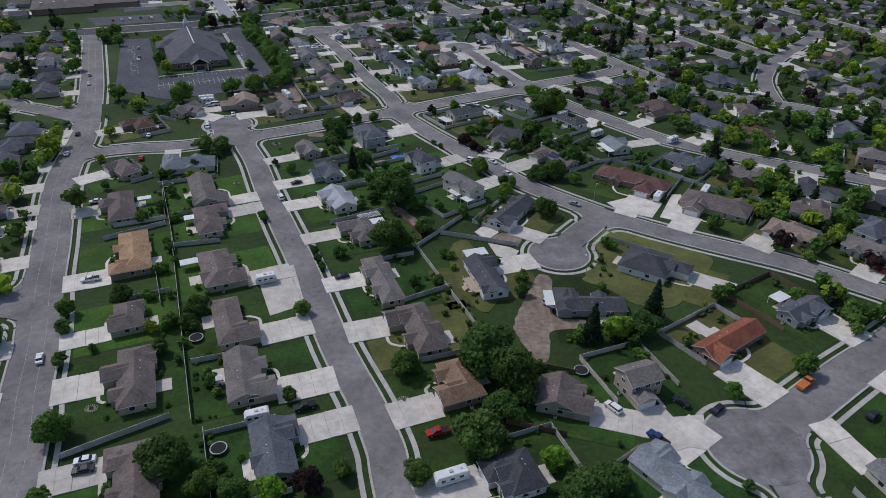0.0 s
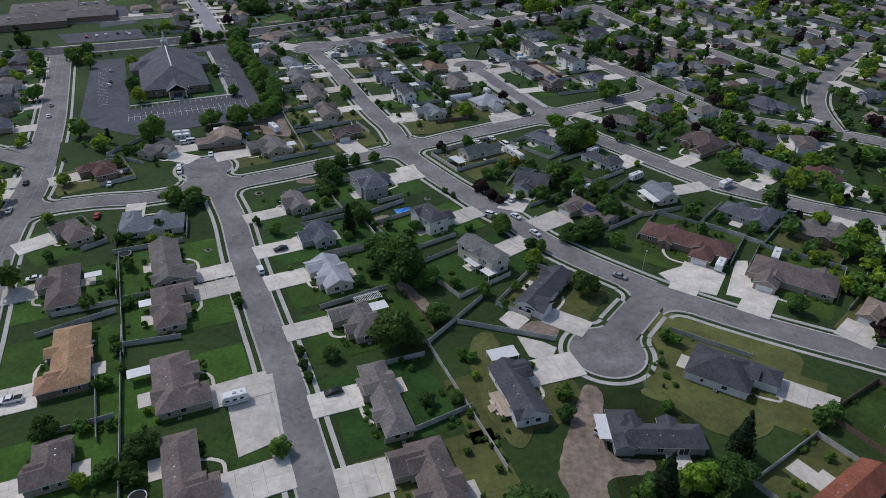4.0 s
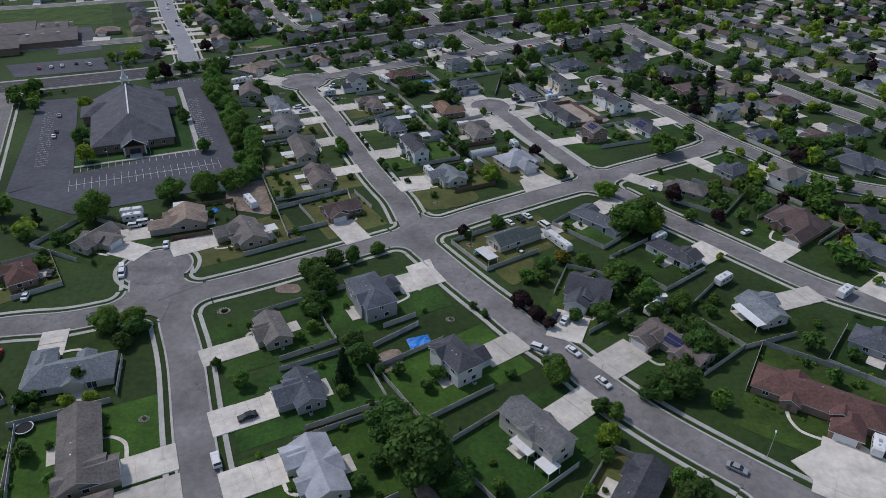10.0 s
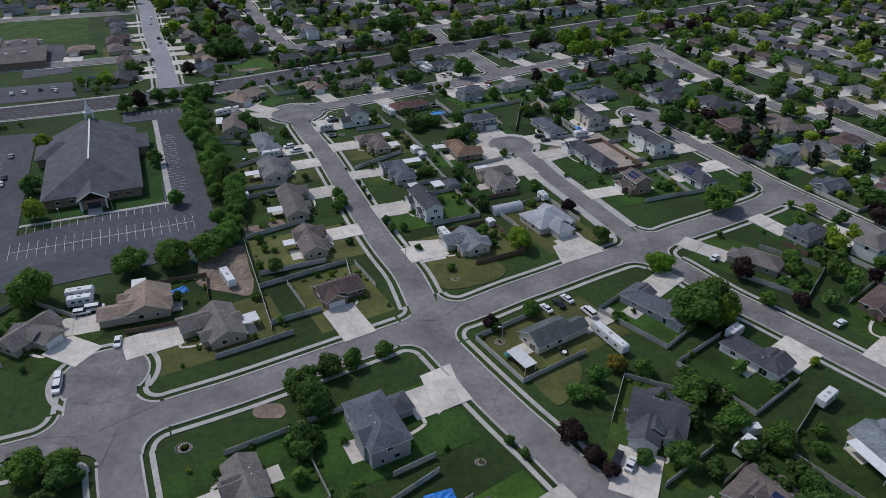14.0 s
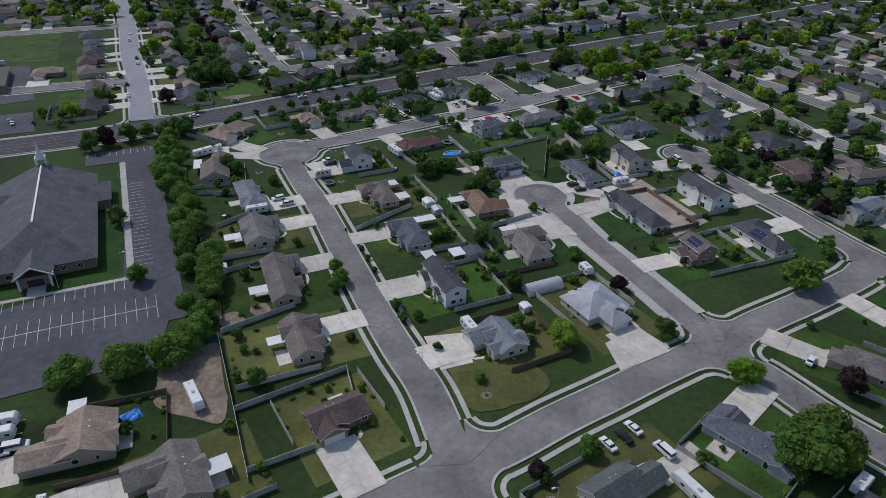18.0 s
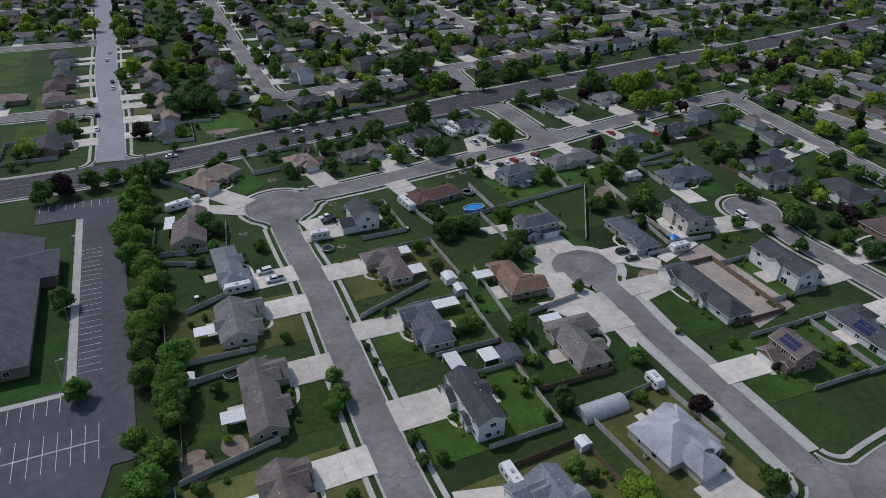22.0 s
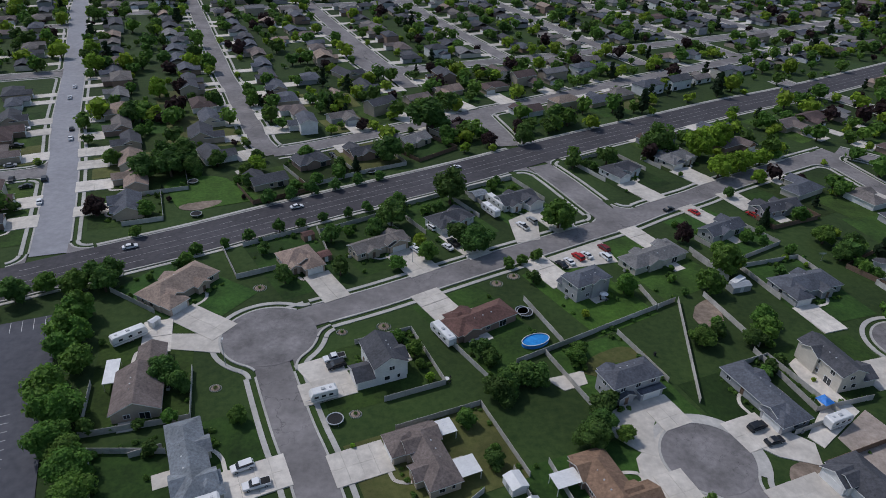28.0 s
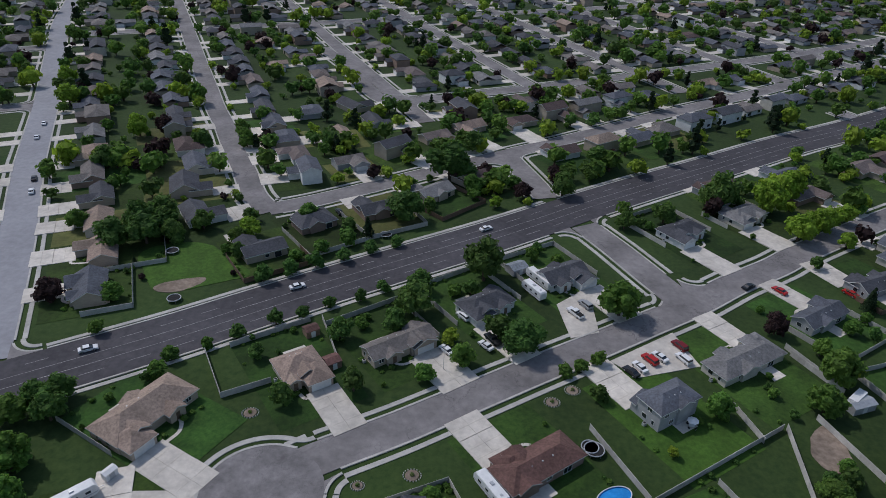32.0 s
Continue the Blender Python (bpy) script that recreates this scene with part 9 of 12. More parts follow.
patch('concrete', 37, (-24.3, 499.0), (-19.1, 500.8), (-14.3, 502.8), (-13.9, 497.9), (-20.0, 495.0))
patch('lush', 39, (-159.4, 605.4), (-153, 593), (-146.0, 582.0), (-138.9, 582.0), (-128, 588.0), (-118.5, 592.1), (-125.0, 599.8), (-135.3, 609.8), (-147, 611))
patch('dirt', 40, (-147.5, 583.0), (-143, 587.5), (-134.5, 590.5), (-131.5, 589.5), (-134.0, 585.5), (-141, 581.0))
patch('dry', 41, (46.6, 188.6), (50, 190.6), (54.6, 197), (57.6, 206), (61.6, 211.5), (66, 207), (74, 196), (80, 184), (75.6, 170.0), (66, 168.5), (59.6, 170.6), (55, 177.5), (50.4, 181.0))
patch('concrete', 42, (-6.3, 450.6), (-0.6, 463.2), (4.0, 463.0), (9.0, 461.7), (13.6, 450.5), (17.2, 438.9), (15.2, 433.1), (10.0, 447.1), (3.4, 454.6))
patch('concrete', 32, (-87.5, 500.5), (-78.0, 505.7), (-72.3, 496.8), (-80.1, 492.1))


def trampoline(x, y, r):
    base = thing("trampoline", pose(x, y, 0), "round black trampoline with pale rim in a yard", "trampoline", "trampolines")
    n = 20
    s = Shape()
    for i in range(n):
        a, b = 2 * math.pi * i / n, 2 * math.pi * (i + 1) / n
        s.tube((math.cos(a) * r, math.sin(a) * r, 0.9), (math.cos(b) * r, math.sin(b) * r, 0.9), 0.14, 0.14, 6)
    part("rim", s, METAL, base, "pale padded rim")
    part("mat", Shape().tube((0, 0, 0.84), (0, 0, 0.88), r - 0.1, r - 0.1, 24), RUBBER, base)
    for i in range(6):
        a = math.pi * i / 3
        part("leg", Shape().tube((math.cos(a) * r, math.sin(a) * r, 0), (math.cos(a) * r, math.sin(a) * r, 0.9), 0.04, 0.04, 6), METAL, base)


for tx, ty, tr in ((-88.3, 420.6, 1.9), (-27.1, 526.4, 2.2), (38.1, 138.7, 1.9), (-112.6, 246.2, 2.0), (-137.8, 577.9, 1.9), (-147.8, 604.0, 1.9)):
    trampoline(tx, ty, tr)


def oval_pool(x, y, turn):
    base = thing("swimming_pool", pose(x, y, 0, 0, 0, turn), "blue oval above-ground swimming pool with white rim", "pool")
    n = 28
    ring = [(4.1 * math.cos(2 * math.pi * i / n), 2.3 * math.sin(2 * math.pi * i / n)) for i in range(n)]
    wall, rim = Shape(), Shape()
    for i in range(n):
        a, b = ring[i], ring[(i + 1) % n]
        wall.face(((*a, 0), (*b, 0), (*b, 1.2), (*a, 1.2)))
        rim.tube((*a, 1.22), (*b, 1.22), 0.13, 0.13, 6)
    part("wall", wall, BLUE, base)
    part("rim", rim, WHITE, base)
    part("water", Shape().face([(x0 * 0.98, y0 * 0.98, 1.02) for x0, y0 in ring]), POOL_WATER, base, "clear blue water")


oval_pool(-25.4, 513.4, 28)


def tarpaulin(x, y, turn, w, d):
    rng = random.Random(int(w * 10))
    s = Shape()
    n = 7
    h = [[0.25 + 0.5 * rng.random() for _ in range(n)] for _ in range(n)]
    for i in range(n - 1):
        for j in range(n - 1):
            q = [(i, j), (i + 1, j), (i + 1, j + 1), (i, j + 1)]
            s.face([(w * (a / (n - 1) - 0.5), d * (b / (n - 1) - 0.5), h[a][b] if 0 < a < n - 1 and 0 < b < n - 1 else 0.1) for a, b in q])
    ob = new("tarpaulin", s.mesh("tarpaulin", BLUE))
    ob.matrix_world = pose(x, y, 0.05, 0, 0, turn)
    tagged(ob, "crumpled bright blue tarpaulin over a heap", "tarpaulin")


tarpaulin(-20.8, 280.3, 20, 6.5, 5.5)
tarpaulin(-101.4, 355.2, 40, 4.5, 3.6)


def barrel_hut(x, y, turn, length, r):
    base = thing("barrel_hut", pose(x, y, 0, 0, 0, turn), "ribbed silver metal barrel-roofed hut", "hut")
    n = 12
    s = Shape()
    arc = [(r * math.cos(math.pi * i / n), r * math.sin(math.pi * i / n)) for i in range(n + 1)]
    for i in range(n):
        (a, b), (c, d) = arc[i], arc[i + 1]
        s.face(((-length / 2, a, b), (-length / 2, c, d), (length / 2, c, d), (length / 2, a, b))[::-1])
    for e in (-1, 1):
        s.face([(e * length / 2, a, b) for a, b in (arc if e > 0 else arc[::-1])])
    part("shell", s, METAL, base)
    for k in range(9):
        rib = Shape()
        cx = -length / 2 + length * k / 8
        for i in range(n):
            (a, b), (c, d) = arc[i], arc[i + 1]
            rib.tube((cx, a * 1.01, b * 1.01), (cx, c * 1.01, d * 1.01), 0.09, 0.09, 5)
        part("rib", rib, METAL, base)


barrel_hut(2.0, 411.5, 25, 12, 2.7)


FAR_SPOTS = []


def far_houses(*rows):
    """Houses far off, joined: walls, roof with garage wing, garage door and drive."""
    s = Shape()
    roofs, sides = list(ROOF), list(SIDING)
    for x, y, turn, w, d, storeys, kind, roof, wall, front in rows:
        FAR_SPOTS.append((x, y))
        t = Shape()
        h = 2.75 if storeys == 1 else 5.4
        if roof in ("brown", "darkbrown", "tan") and (x * 7 + y * 3) % 5 < 3:
            # most roofs of this suburb are weathered grey
            roof = ("slate", "grey", "greybrown", "dark")[(x + 2 * y) % 4]
        rs, ws = roofs.index(roof), len(roofs) + sides.index(wall)
        left = (x + y) % 2 < 1
        ym = d / 2 - d * 0.68
        gx0, gx1 = (-w / 2, -w / 2 + 7) if left else (w / 2 - 7, w / 2)
        t.box(-w / 2 + 0.4, ym, 0, w / 2 - 0.4, d / 2 - 0.4, h, ws).box(gx0 + 0.4, -d / 2 + 0.4, 0, gx1 - 0.4, ym + 0.1, 2.75, ws)
        if kind == "g":
            gable_roof(t, -w / 2, ym - 0.4, w / 2, d / 2, h, 0.42, True, 0.22, rs)
        else:
            hip_roof(t, -w / 2, ym - 0.4, w / 2, d / 2, h, 0.42, 0.22, rs)
        gable_roof(t, gx0, -d / 2, gx1, ym + 2.5, 2.78, 0.42, False, 0.22, rs)
        gc = (gx0 + gx1) / 2
        t.box(gc - 2.5, -d / 2 + 0.32, 0, gc + 2.5, -d / 2 + 0.42, 2.15, len(roofs) + len(sides))
        t.box(gc - 2.9, -front, -0.1, gc + 2.9, -d / 2 + 0.35, 0.215, len(roofs) + len(sides) + 1)
        t.box(-w / 2 + 2, d / 2 - 0.45, 0.9, -w / 2 + 3.8, d / 2 - 0.36, 2.2, len(roofs) + len(sides) + 2).box(w / 2 - 4.5, d / 2 - 0.45, 0.2, w / 2 - 2, d / 2 - 0.36, 2.2, len(roofs) + len(sides) + 2)
        m = pose(x, y, 0, 0, 0, turn)
        n = len(s.v)
        s.v += [tuple(m @ Vector(p)) for p in t.v]
        s.f += [tuple(n + i for i in f) for f in t.f]
        s.s += t.s
    tagged(new("distant_houses", s.mesh("distant_houses", *ROOF.values(), *SIDING.values(), WHITE, CONCRETE, GLASS)), "distant suburban houses with grey and brown roofs", "houses", kind="stuff")


far_houses((134, 700, 35, 14, 15, 1, 'g', 'darkbrown', 'tan', 18), (152, 710, 35, 14, 14, 1, 'h', 'grey', 'stucco', 16), (205, 745, 35, 14, 11, 1, 'g', 'darkbrown', 'tan', 15), (222, 756, 35, 13, 12, 1, 'g', 'greybrown', 'grey', 14), (238, 768, 35, 15, 13, 1, 'g', 'greybrown', 'stucco', 15), (228, 715, -145, 14, 11, 1, 'g', 'dark', 'tan', 14), (246, 725, -145, 17, 15, 1, 'h', 'darkbrown', 'tan', 16), (-258, 681, 116, 13, 11, 1, 'h', 'tan', 'white', 16), (-267, 697, 116, 15, 14, 1, 'h', 'darkbrown', 'tan', 17))
far_houses((-289, 746, 114, 14, 13, 1, 'g', 'brown', 'cream', 16), (-297, 764, 114, 13, 14, 1, 'g', 'dark', 'cream', 16), (-305, 782, 114, 15, 13, 1, 'h', 'greybrown', 'tan', 16), (-315, 802, 114, 14, 11, 1, 'h', 'slate', 'tan', 17), (-323, 823, 114, 16, 13, 2, 'h', 'slate', 'tan', 15), (-341, 858, 114, 16, 14, 1, 'h', 'greybrown', 'brick', 18), (-350, 881, 114, 17, 11, 1, 'g', 'slate', 'tan', 16), (-359, 902, 114, 15, 14, 2, 'g', 'grey', 'grey', 16), (-368, 924, 112, 17, 12, 1, 'g', 'dark', 'tan', 15), (-379, 946, 112, 17, 14, 2, 'g', 'brown', 'stucco', 18), (-387, 967, 112, 13, 15, 1, 'g', 'darkbrown', 'brick', 18), (-393, 987, 112, 14, 11, 1, 'g', 'dark', 'cream', 16))
far_houses((-402, 1009, 114, 14, 12, 1, 'g', 'greybrown', 'cream', 15), (-410, 1028, 114, 16, 12, 1, 'g', 'brown', 'white', 15), (-422, 1046, 114, 14, 15, 1, 'g', 'greybrown', 'grey', 18), (-430, 1066, 114, 14, 14, 1, 'g', 'slate', 'brick', 18), (-218, 698, -64, 16, 12, 1, 'g', 'grey', 'cream', 17), (-226, 718, -64, 17, 15, 2, 'h', 'greybrown', 'brick', 18), (-238, 737, -64, 14, 12, 1, 'g', 'darkbrown', 'cream', 15), (-245, 756, -66, 16, 13, 1, 'h', 'brown', 'brick', 17), (-255, 776, -66, 13, 14, 1, 'g', 'dark', 'grey', 16), (-265, 797, -66, 13, 12, 1, 'g', 'greybrown', 'cream', 16), (-273, 815, -66, 15, 13, 1, 'g', 'tan', 'stucco', 16), (-280, 836, -66, 13, 13, 2, 'g', 'dark', 'cream', 18))
far_houses((-290, 856, -66, 16, 13, 1, 'h', 'dark', 'brick', 17), (-314, 910, -66, 17, 15, 1, 'h', 'brown', 'tan', 17), (-321, 930, -68, 15, 15, 1, 'g', 'dark', 'stucco', 19), (-332, 948, -68, 16, 14, 1, 'g', 'greybrown', 'white', 15), (-339, 968, -68, 14, 12, 1, 'g', 'brown', 'brick', 16), (-346, 990, -68, 15, 15, 2, 'g', 'tan', 'cream', 18), (-353, 1008, -68, 17, 14, 1, 'h', 'greybrown', 'stucco', 18), (-365, 1031, -66, 14, 15, 1, 'h', 'tan', 'brick', 16), (-372, 1050, -66, 16, 14, 1, 'h', 'dark', 'grey', 17), (-382, 1071, -66, 15, 15, 1, 'g', 'dark', 'stucco', 17), (-391, 1090, -66, 13, 14, 1, 'h', 'darkbrown', 'white', 16), (-190, 728, 114, 16, 11, 1, 'g', 'dark', 'stucco', 16))
far_houses((-199, 749, 114, 14, 12, 1, 'g', 'slate', 'brick', 15), (-210, 767, 114, 16, 13, 1, 'g', 'darkbrown', 'tan', 17), (-219, 788, 114, 14, 15, 1, 'g', 'slate', 'cream', 17), (-225, 808, 114, 14, 11, 1, 'g', 'dark', 'white', 15), (-236, 826, 114, 17, 14, 1, 'g', 'grey', 'white', 17), (-244, 848, 114, 14, 14, 1, 'g', 'dark', 'stucco', 16), (-253, 868, 114, 15, 15, 1, 'h', 'dark', 'tan', 16), (-262, 886, 114, 15, 14, 1, 'g', 'tan', 'white', 17), (-278, 924, 114, 17, 14, 2, 'g', 'dark', 'white', 16), (-288, 945, 114, 16, 15, 2, 'g', 'tan', 'cream', 18), (-295, 965, 114, 14, 12, 1, 'g', 'slate', 'white', 16), (-305, 983, 114, 14, 15, 1, 'h', 'dark', 'white', 18))
far_houses((-313, 1003, 114, 16, 15, 1, 'h', 'tan', 'cream', 17), (-154, 741, -66, 17, 12, 1, 'g', 'dark', 'stucco', 15), (-162, 763, -66, 16, 12, 1, 'g', 'tan', 'grey', 16), (-171, 785, -66, 16, 13, 1, 'g', 'brown', 'tan', 17), (-181, 806, -66, 13, 11, 1, 'g', 'slate', 'grey', 16), (-189, 824, -66, 15, 13, 1, 'g', 'dark', 'tan', 16), (-198, 843, -66, 15, 13, 1, 'g', 'dark', 'white', 15), (-208, 862, -66, 17, 12, 1, 'g', 'slate', 'brick', 14), (-216, 883, -66, 16, 12, 1, 'g', 'brown', 'grey', 15), (-240, 937, -66, 17, 13, 1, 'g', 'dark', 'stucco', 15), (-250, 960, -66, 15, 12, 1, 'g', 'darkbrown', 'tan', 15), (-257, 981, -66, 13, 13, 1, 'g', 'dark', 'grey', 17))
far_houses((-266, 998, -66, 13, 11, 1, 'g', 'greybrown', 'brick', 15), (-271, 1016, -66, 15, 14, 1, 'g', 'slate', 'grey', 18), (10, 758, 34, 17, 12, 2, 'g', 'grey', 'tan', 15), (30, 772, 34, 15, 13, 2, 'h', 'slate', 'white', 16), (48, 784, 34, 13, 14, 1, 'h', 'slate', 'tan', 16), (88, 811, 34, 17, 13, 1, 'g', 'tan', 'white', 16), (107, 822, 35, 13, 12, 1, 'g', 'slate', 'white', 15), (154, 857, 35, 16, 15, 1, 'g', 'slate', 'stucco', 17), (173, 869, 35, 16, 11, 2, 'g', 'greybrown', 'tan', 16), (216, 898, 35, 15, 13, 1, 'g', 'slate', 'white', 15), (237, 912, 35, 16, 11, 1, 'h', 'grey', 'brick', 15), (59, 743, -146, 17, 14, 2, 'h', 'slate', 'white', 16))
far_houses((78, 755, -146, 17, 14, 2, 'g', 'dark', 'white', 16), (96, 768, -146, 14, 11, 1, 'g', 'greybrown', 'white', 16), (113, 779, -146, 13, 11, 2, 'g', 'slate', 'cream', 16), (130, 791, -145, 14, 12, 1, 'h', 'slate', 'grey', 15), (148, 804, -145, 15, 11, 1, 'h', 'dark', 'tan', 15), (167, 815, -145, 14, 12, 1, 'g', 'slate', 'stucco', 17), (186, 828, -145, 17, 15, 1, 'g', 'dark', 'white', 16), (215, 848, -145, 17, 12, 1, 'h', 'darkbrown', 'tan', 11), (233, 863, -145, 14, 12, 1, 'g', 'slate', 'grey', 15), (251, 874, -145, 16, 13, 1, 'g', 'greybrown', 'brick', 16), (-160, 852, 119, 14, 13, 1, 'g', 'tan', 'tan', 17), (-148, 835, 119, 16, 11, 1, 'h', 'brown', 'white', 15))
far_houses((-138, 813, 111, 14, 12, 1, 'h', 'slate', 'stucco', 16), (-132, 794, 111, 13, 13, 2, 'h', 'brown', 'white', 17), (-125, 776, 111, 15, 15, 2, 'g', 'tan', 'stucco', 17), (225, 632, 115, 15, 13, 1, 'g', 'slate', 'cream', 16), (215, 651, 115, 13, 12, 1, 'h', 'darkbrown', 'white', 16), (207, 669, 115, 17, 14, 1, 'g', 'slate', 'tan', 16), (282, 599, -74, 16, 11, 1, 'h', 'dark', 'white', 14), (275, 623, -65, 13, 15, 1, 'g', 'dark', 'grey', 17), (267, 640, -65, 15, 13, 1, 'g', 'dark', 'stucco', 17), (257, 660, -65, 14, 15, 1, 'g', 'dark', 'grey', 16), (247, 678, -65, 15, 12, 1, 'g', 'tan', 'cream', 15), (240, 697, -65, 14, 15, 2, 'g', 'greybrown', 'white', 17))
far_houses((262, 692, 108, 14, 13, 1, 'g', 'grey', 'grey', 16), (347, 573, -69, 16, 11, 1, 'h', 'dark', 'grey', 15), (339, 593, -69, 14, 13, 1, 'h', 'slate', 'stucco', 16), (333, 613, -69, 15, 13, 1, 'h', 'dark', 'tan', 17), (324, 631, -69, 16, 13, 1, 'h', 'darkbrown', 'stucco', 15), (317, 654, -72, 17, 12, 1, 'g', 'grey', 'cream', 16), (311, 677, -72, 17, 13, 1, 'g', 'darkbrown', 'tan', 17), (303, 698, -72, 16, 12, 1, 'h', 'slate', 'brick', 16), (296, 719, -72, 14, 13, 1, 'g', 'brown', 'tan', 16), (290, 739, -72, 17, 13, 2, 'g', 'dark', 'stucco', 16), (-163, 885, 114, 15, 12, 2, 'g', 'slate', 'brick', 16), (-171, 904, 114, 15, 13, 1, 'g', 'brown', 'grey', 15))
far_houses((-196, 954, 114, 14, 15, 1, 'h', 'tan', 'grey', 17), (-203, 974, 114, 17, 14, 2, 'g', 'grey', 'brick', 16), (-211, 996, 114, 17, 12, 1, 'h', 'greybrown', 'brick', 15), (-222, 1017, 114, 16, 12, 1, 'h', 'darkbrown', 'grey', 16), (-232, 1038, 114, 13, 14, 2, 'g', 'tan', 'cream', 16), (-240, 1055, 114, 14, 14, 2, 'g', 'slate', 'tan', 16), (-247, 1073, 114, 16, 13, 1, 'g', 'tan', 'tan', 15), (-256, 1094, 114, 15, 14, 1, 'h', 'greybrown', 'brick', 15), (-77, 792, -66, 17, 13, 1, 'h', 'darkbrown', 'grey', 15), (-85, 813, -66, 17, 15, 1, 'h', 'brown', 'cream', 16), (-94, 834, -66, 14, 13, 2, 'h', 'dark', 'brick', 17), (-104, 853, -66, 15, 14, 2, 'h', 'brown', 'stucco', 16))
far_houses((-112, 873, -66, 16, 15, 1, 'h', 'brown', 'brick', 17), (-120, 893, -66, 13, 13, 1, 'g', 'dark', 'cream', 17), (-129, 911, -66, 16, 15, 2, 'h', 'dark', 'brick', 17), (-139, 933, -66, 17, 13, 1, 'g', 'grey', 'cream', 16), (-155, 971, -66, 15, 13, 1, 'g', 'dark', 'stucco', 17), (-166, 988, -66, 16, 11, 1, 'g', 'slate', 'white', 14), (-174, 1009, -66, 16, 12, 1, 'h', 'tan', 'brick', 16), (-183, 1030, -66, 15, 15, 1, 'g', 'brown', 'tan', 16), (-193, 1049, -66, 17, 13, 1, 'h', 'dark', 'stucco', 15), (-201, 1071, -66, 17, 15, 1, 'g', 'greybrown', 'stucco', 17), (-211, 1093, -66, 13, 12, 1, 'g', 'greybrown', 'grey', 16), (-41, 809, 114, 17, 15, 1, 'g', 'brown', 'cream', 16))
far_houses((-51, 828, 114, 15, 15, 1, 'g', 'dark', 'grey', 18), (-60, 847, 114, 16, 13, 1, 'g', 'greybrown', 'tan', 17), (-69, 866, 114, 14, 15, 2, 'g', 'darkbrown', 'white', 18), (-76, 886, 114, 15, 14, 1, 'g', 'greybrown', 'grey', 16), (-86, 906, 114, 15, 13, 1, 'h', 'dark', 'stucco', 17), (-94, 926, 114, 17, 13, 1, 'g', 'slate', 'tan', 16), (-103, 947, 114, 14, 14, 2, 'g', 'dark', 'grey', 16), (-120, 986, 114, 15, 11, 1, 'g', 'brown', 'grey', 16), (-129, 1006, 114, 15, 14, 1, 'g', 'slate', 'stucco', 16), (-137, 1025, 114, 16, 12, 1, 'g', 'grey', 'brick', 15), (-146, 1045, 114, 15, 11, 1, 'g', 'greybrown', 'cream', 15), (-158, 1065, 114, 15, 14, 1, 'g', 'grey', 'brick', 17))
far_houses((-164, 1085, 114, 13, 12, 1, 'g', 'slate', 'stucco', 15), (-172, 1102, 114, 13, 12, 1, 'h', 'grey', 'white', 15), (-182, 1119, 114, 15, 14, 1, 'h', 'slate', 'grey', 17), (14, 787, -66, 13, 13, 1, 'g', 'greybrown', 'tan', 16), (-4, 826, -66, 15, 13, 1, 'h', 'slate', 'brick', 15), (-13, 846, -66, 17, 12, 1, 'g', 'dark', 'stucco', 15), (-22, 868, -66, 16, 11, 1, 'g', 'dark', 'tan', 16), (-32, 887, -66, 14, 14, 1, 'g', 'dark', 'brick', 16), (-39, 906, -66, 14, 15, 2, 'h', 'greybrown', 'white', 17), (-49, 926, -66, 15, 13, 1, 'g', 'greybrown', 'tan', 15), (-57, 946, -66, 13, 13, 1, 'g', 'tan', 'stucco', 17), (-65, 964, -66, 13, 13, 2, 'h', 'grey', 'white', 16))
far_houses((-85, 1004, -66, 13, 13, 1, 'g', 'dark', 'tan', 15), (-91, 1023, -66, 13, 15, 1, 'g', 'greybrown', 'tan', 17), (-100, 1042, -66, 17, 13, 1, 'g', 'grey', 'tan', 17), (-110, 1062, -66, 14, 11, 1, 'g', 'slate', 'grey', 16), (-119, 1082, -66, 15, 13, 2, 'g', 'brown', 'cream', 16), (-127, 1101, -66, 14, 12, 1, 'g', 'slate', 'stucco', 16), (-137, 1121, -66, 17, 13, 1, 'g', 'tan', 'tan', 15), (-145, 1142, -66, 15, 12, 1, 'g', 'darkbrown', 'cream', 16), (30, 840, 114, 14, 13, 1, 'g', 'tan', 'cream', 16), (20, 860, 114, 17, 13, 1, 'h', 'greybrown', 'cream', 17), (13, 881, 114, 14, 11, 1, 'g', 'dark', 'stucco', 15), (2, 899, 114, 13, 14, 1, 'g', 'slate', 'grey', 17))
far_houses((-6, 918, 114, 14, 15, 1, 'h', 'dark', 'white', 17), (-13, 938, 114, 15, 15, 1, 'g', 'dark', 'brick', 16), (-21, 958, 114, 14, 11, 1, 'g', 'dark', 'brick', 14), (-29, 977, 114, 17, 12, 1, 'g', 'slate', 'cream', 15), (-50, 1018, 114, 16, 15, 1, 'g', 'slate', 'white', 17), (-60, 1040, 114, 14, 12, 1, 'h', 'greybrown', 'stucco', 16), (-69, 1058, 114, 14, 14, 1, 'g', 'slate', 'cream', 17), (-77, 1079, 114, 14, 12, 1, 'g', 'greybrown', 'grey', 16), (-86, 1097, 114, 14, 15, 1, 'g', 'dark', 'tan', 17), (-93, 1115, 114, 14, 13, 1, 'g', 'darkbrown', 'cream', 15), (-101, 1136, 114, 14, 12, 1, 'g', 'greybrown', 'tan', 15), (67, 859, -66, 14, 12, 1, 'g', 'slate', 'tan', 16))
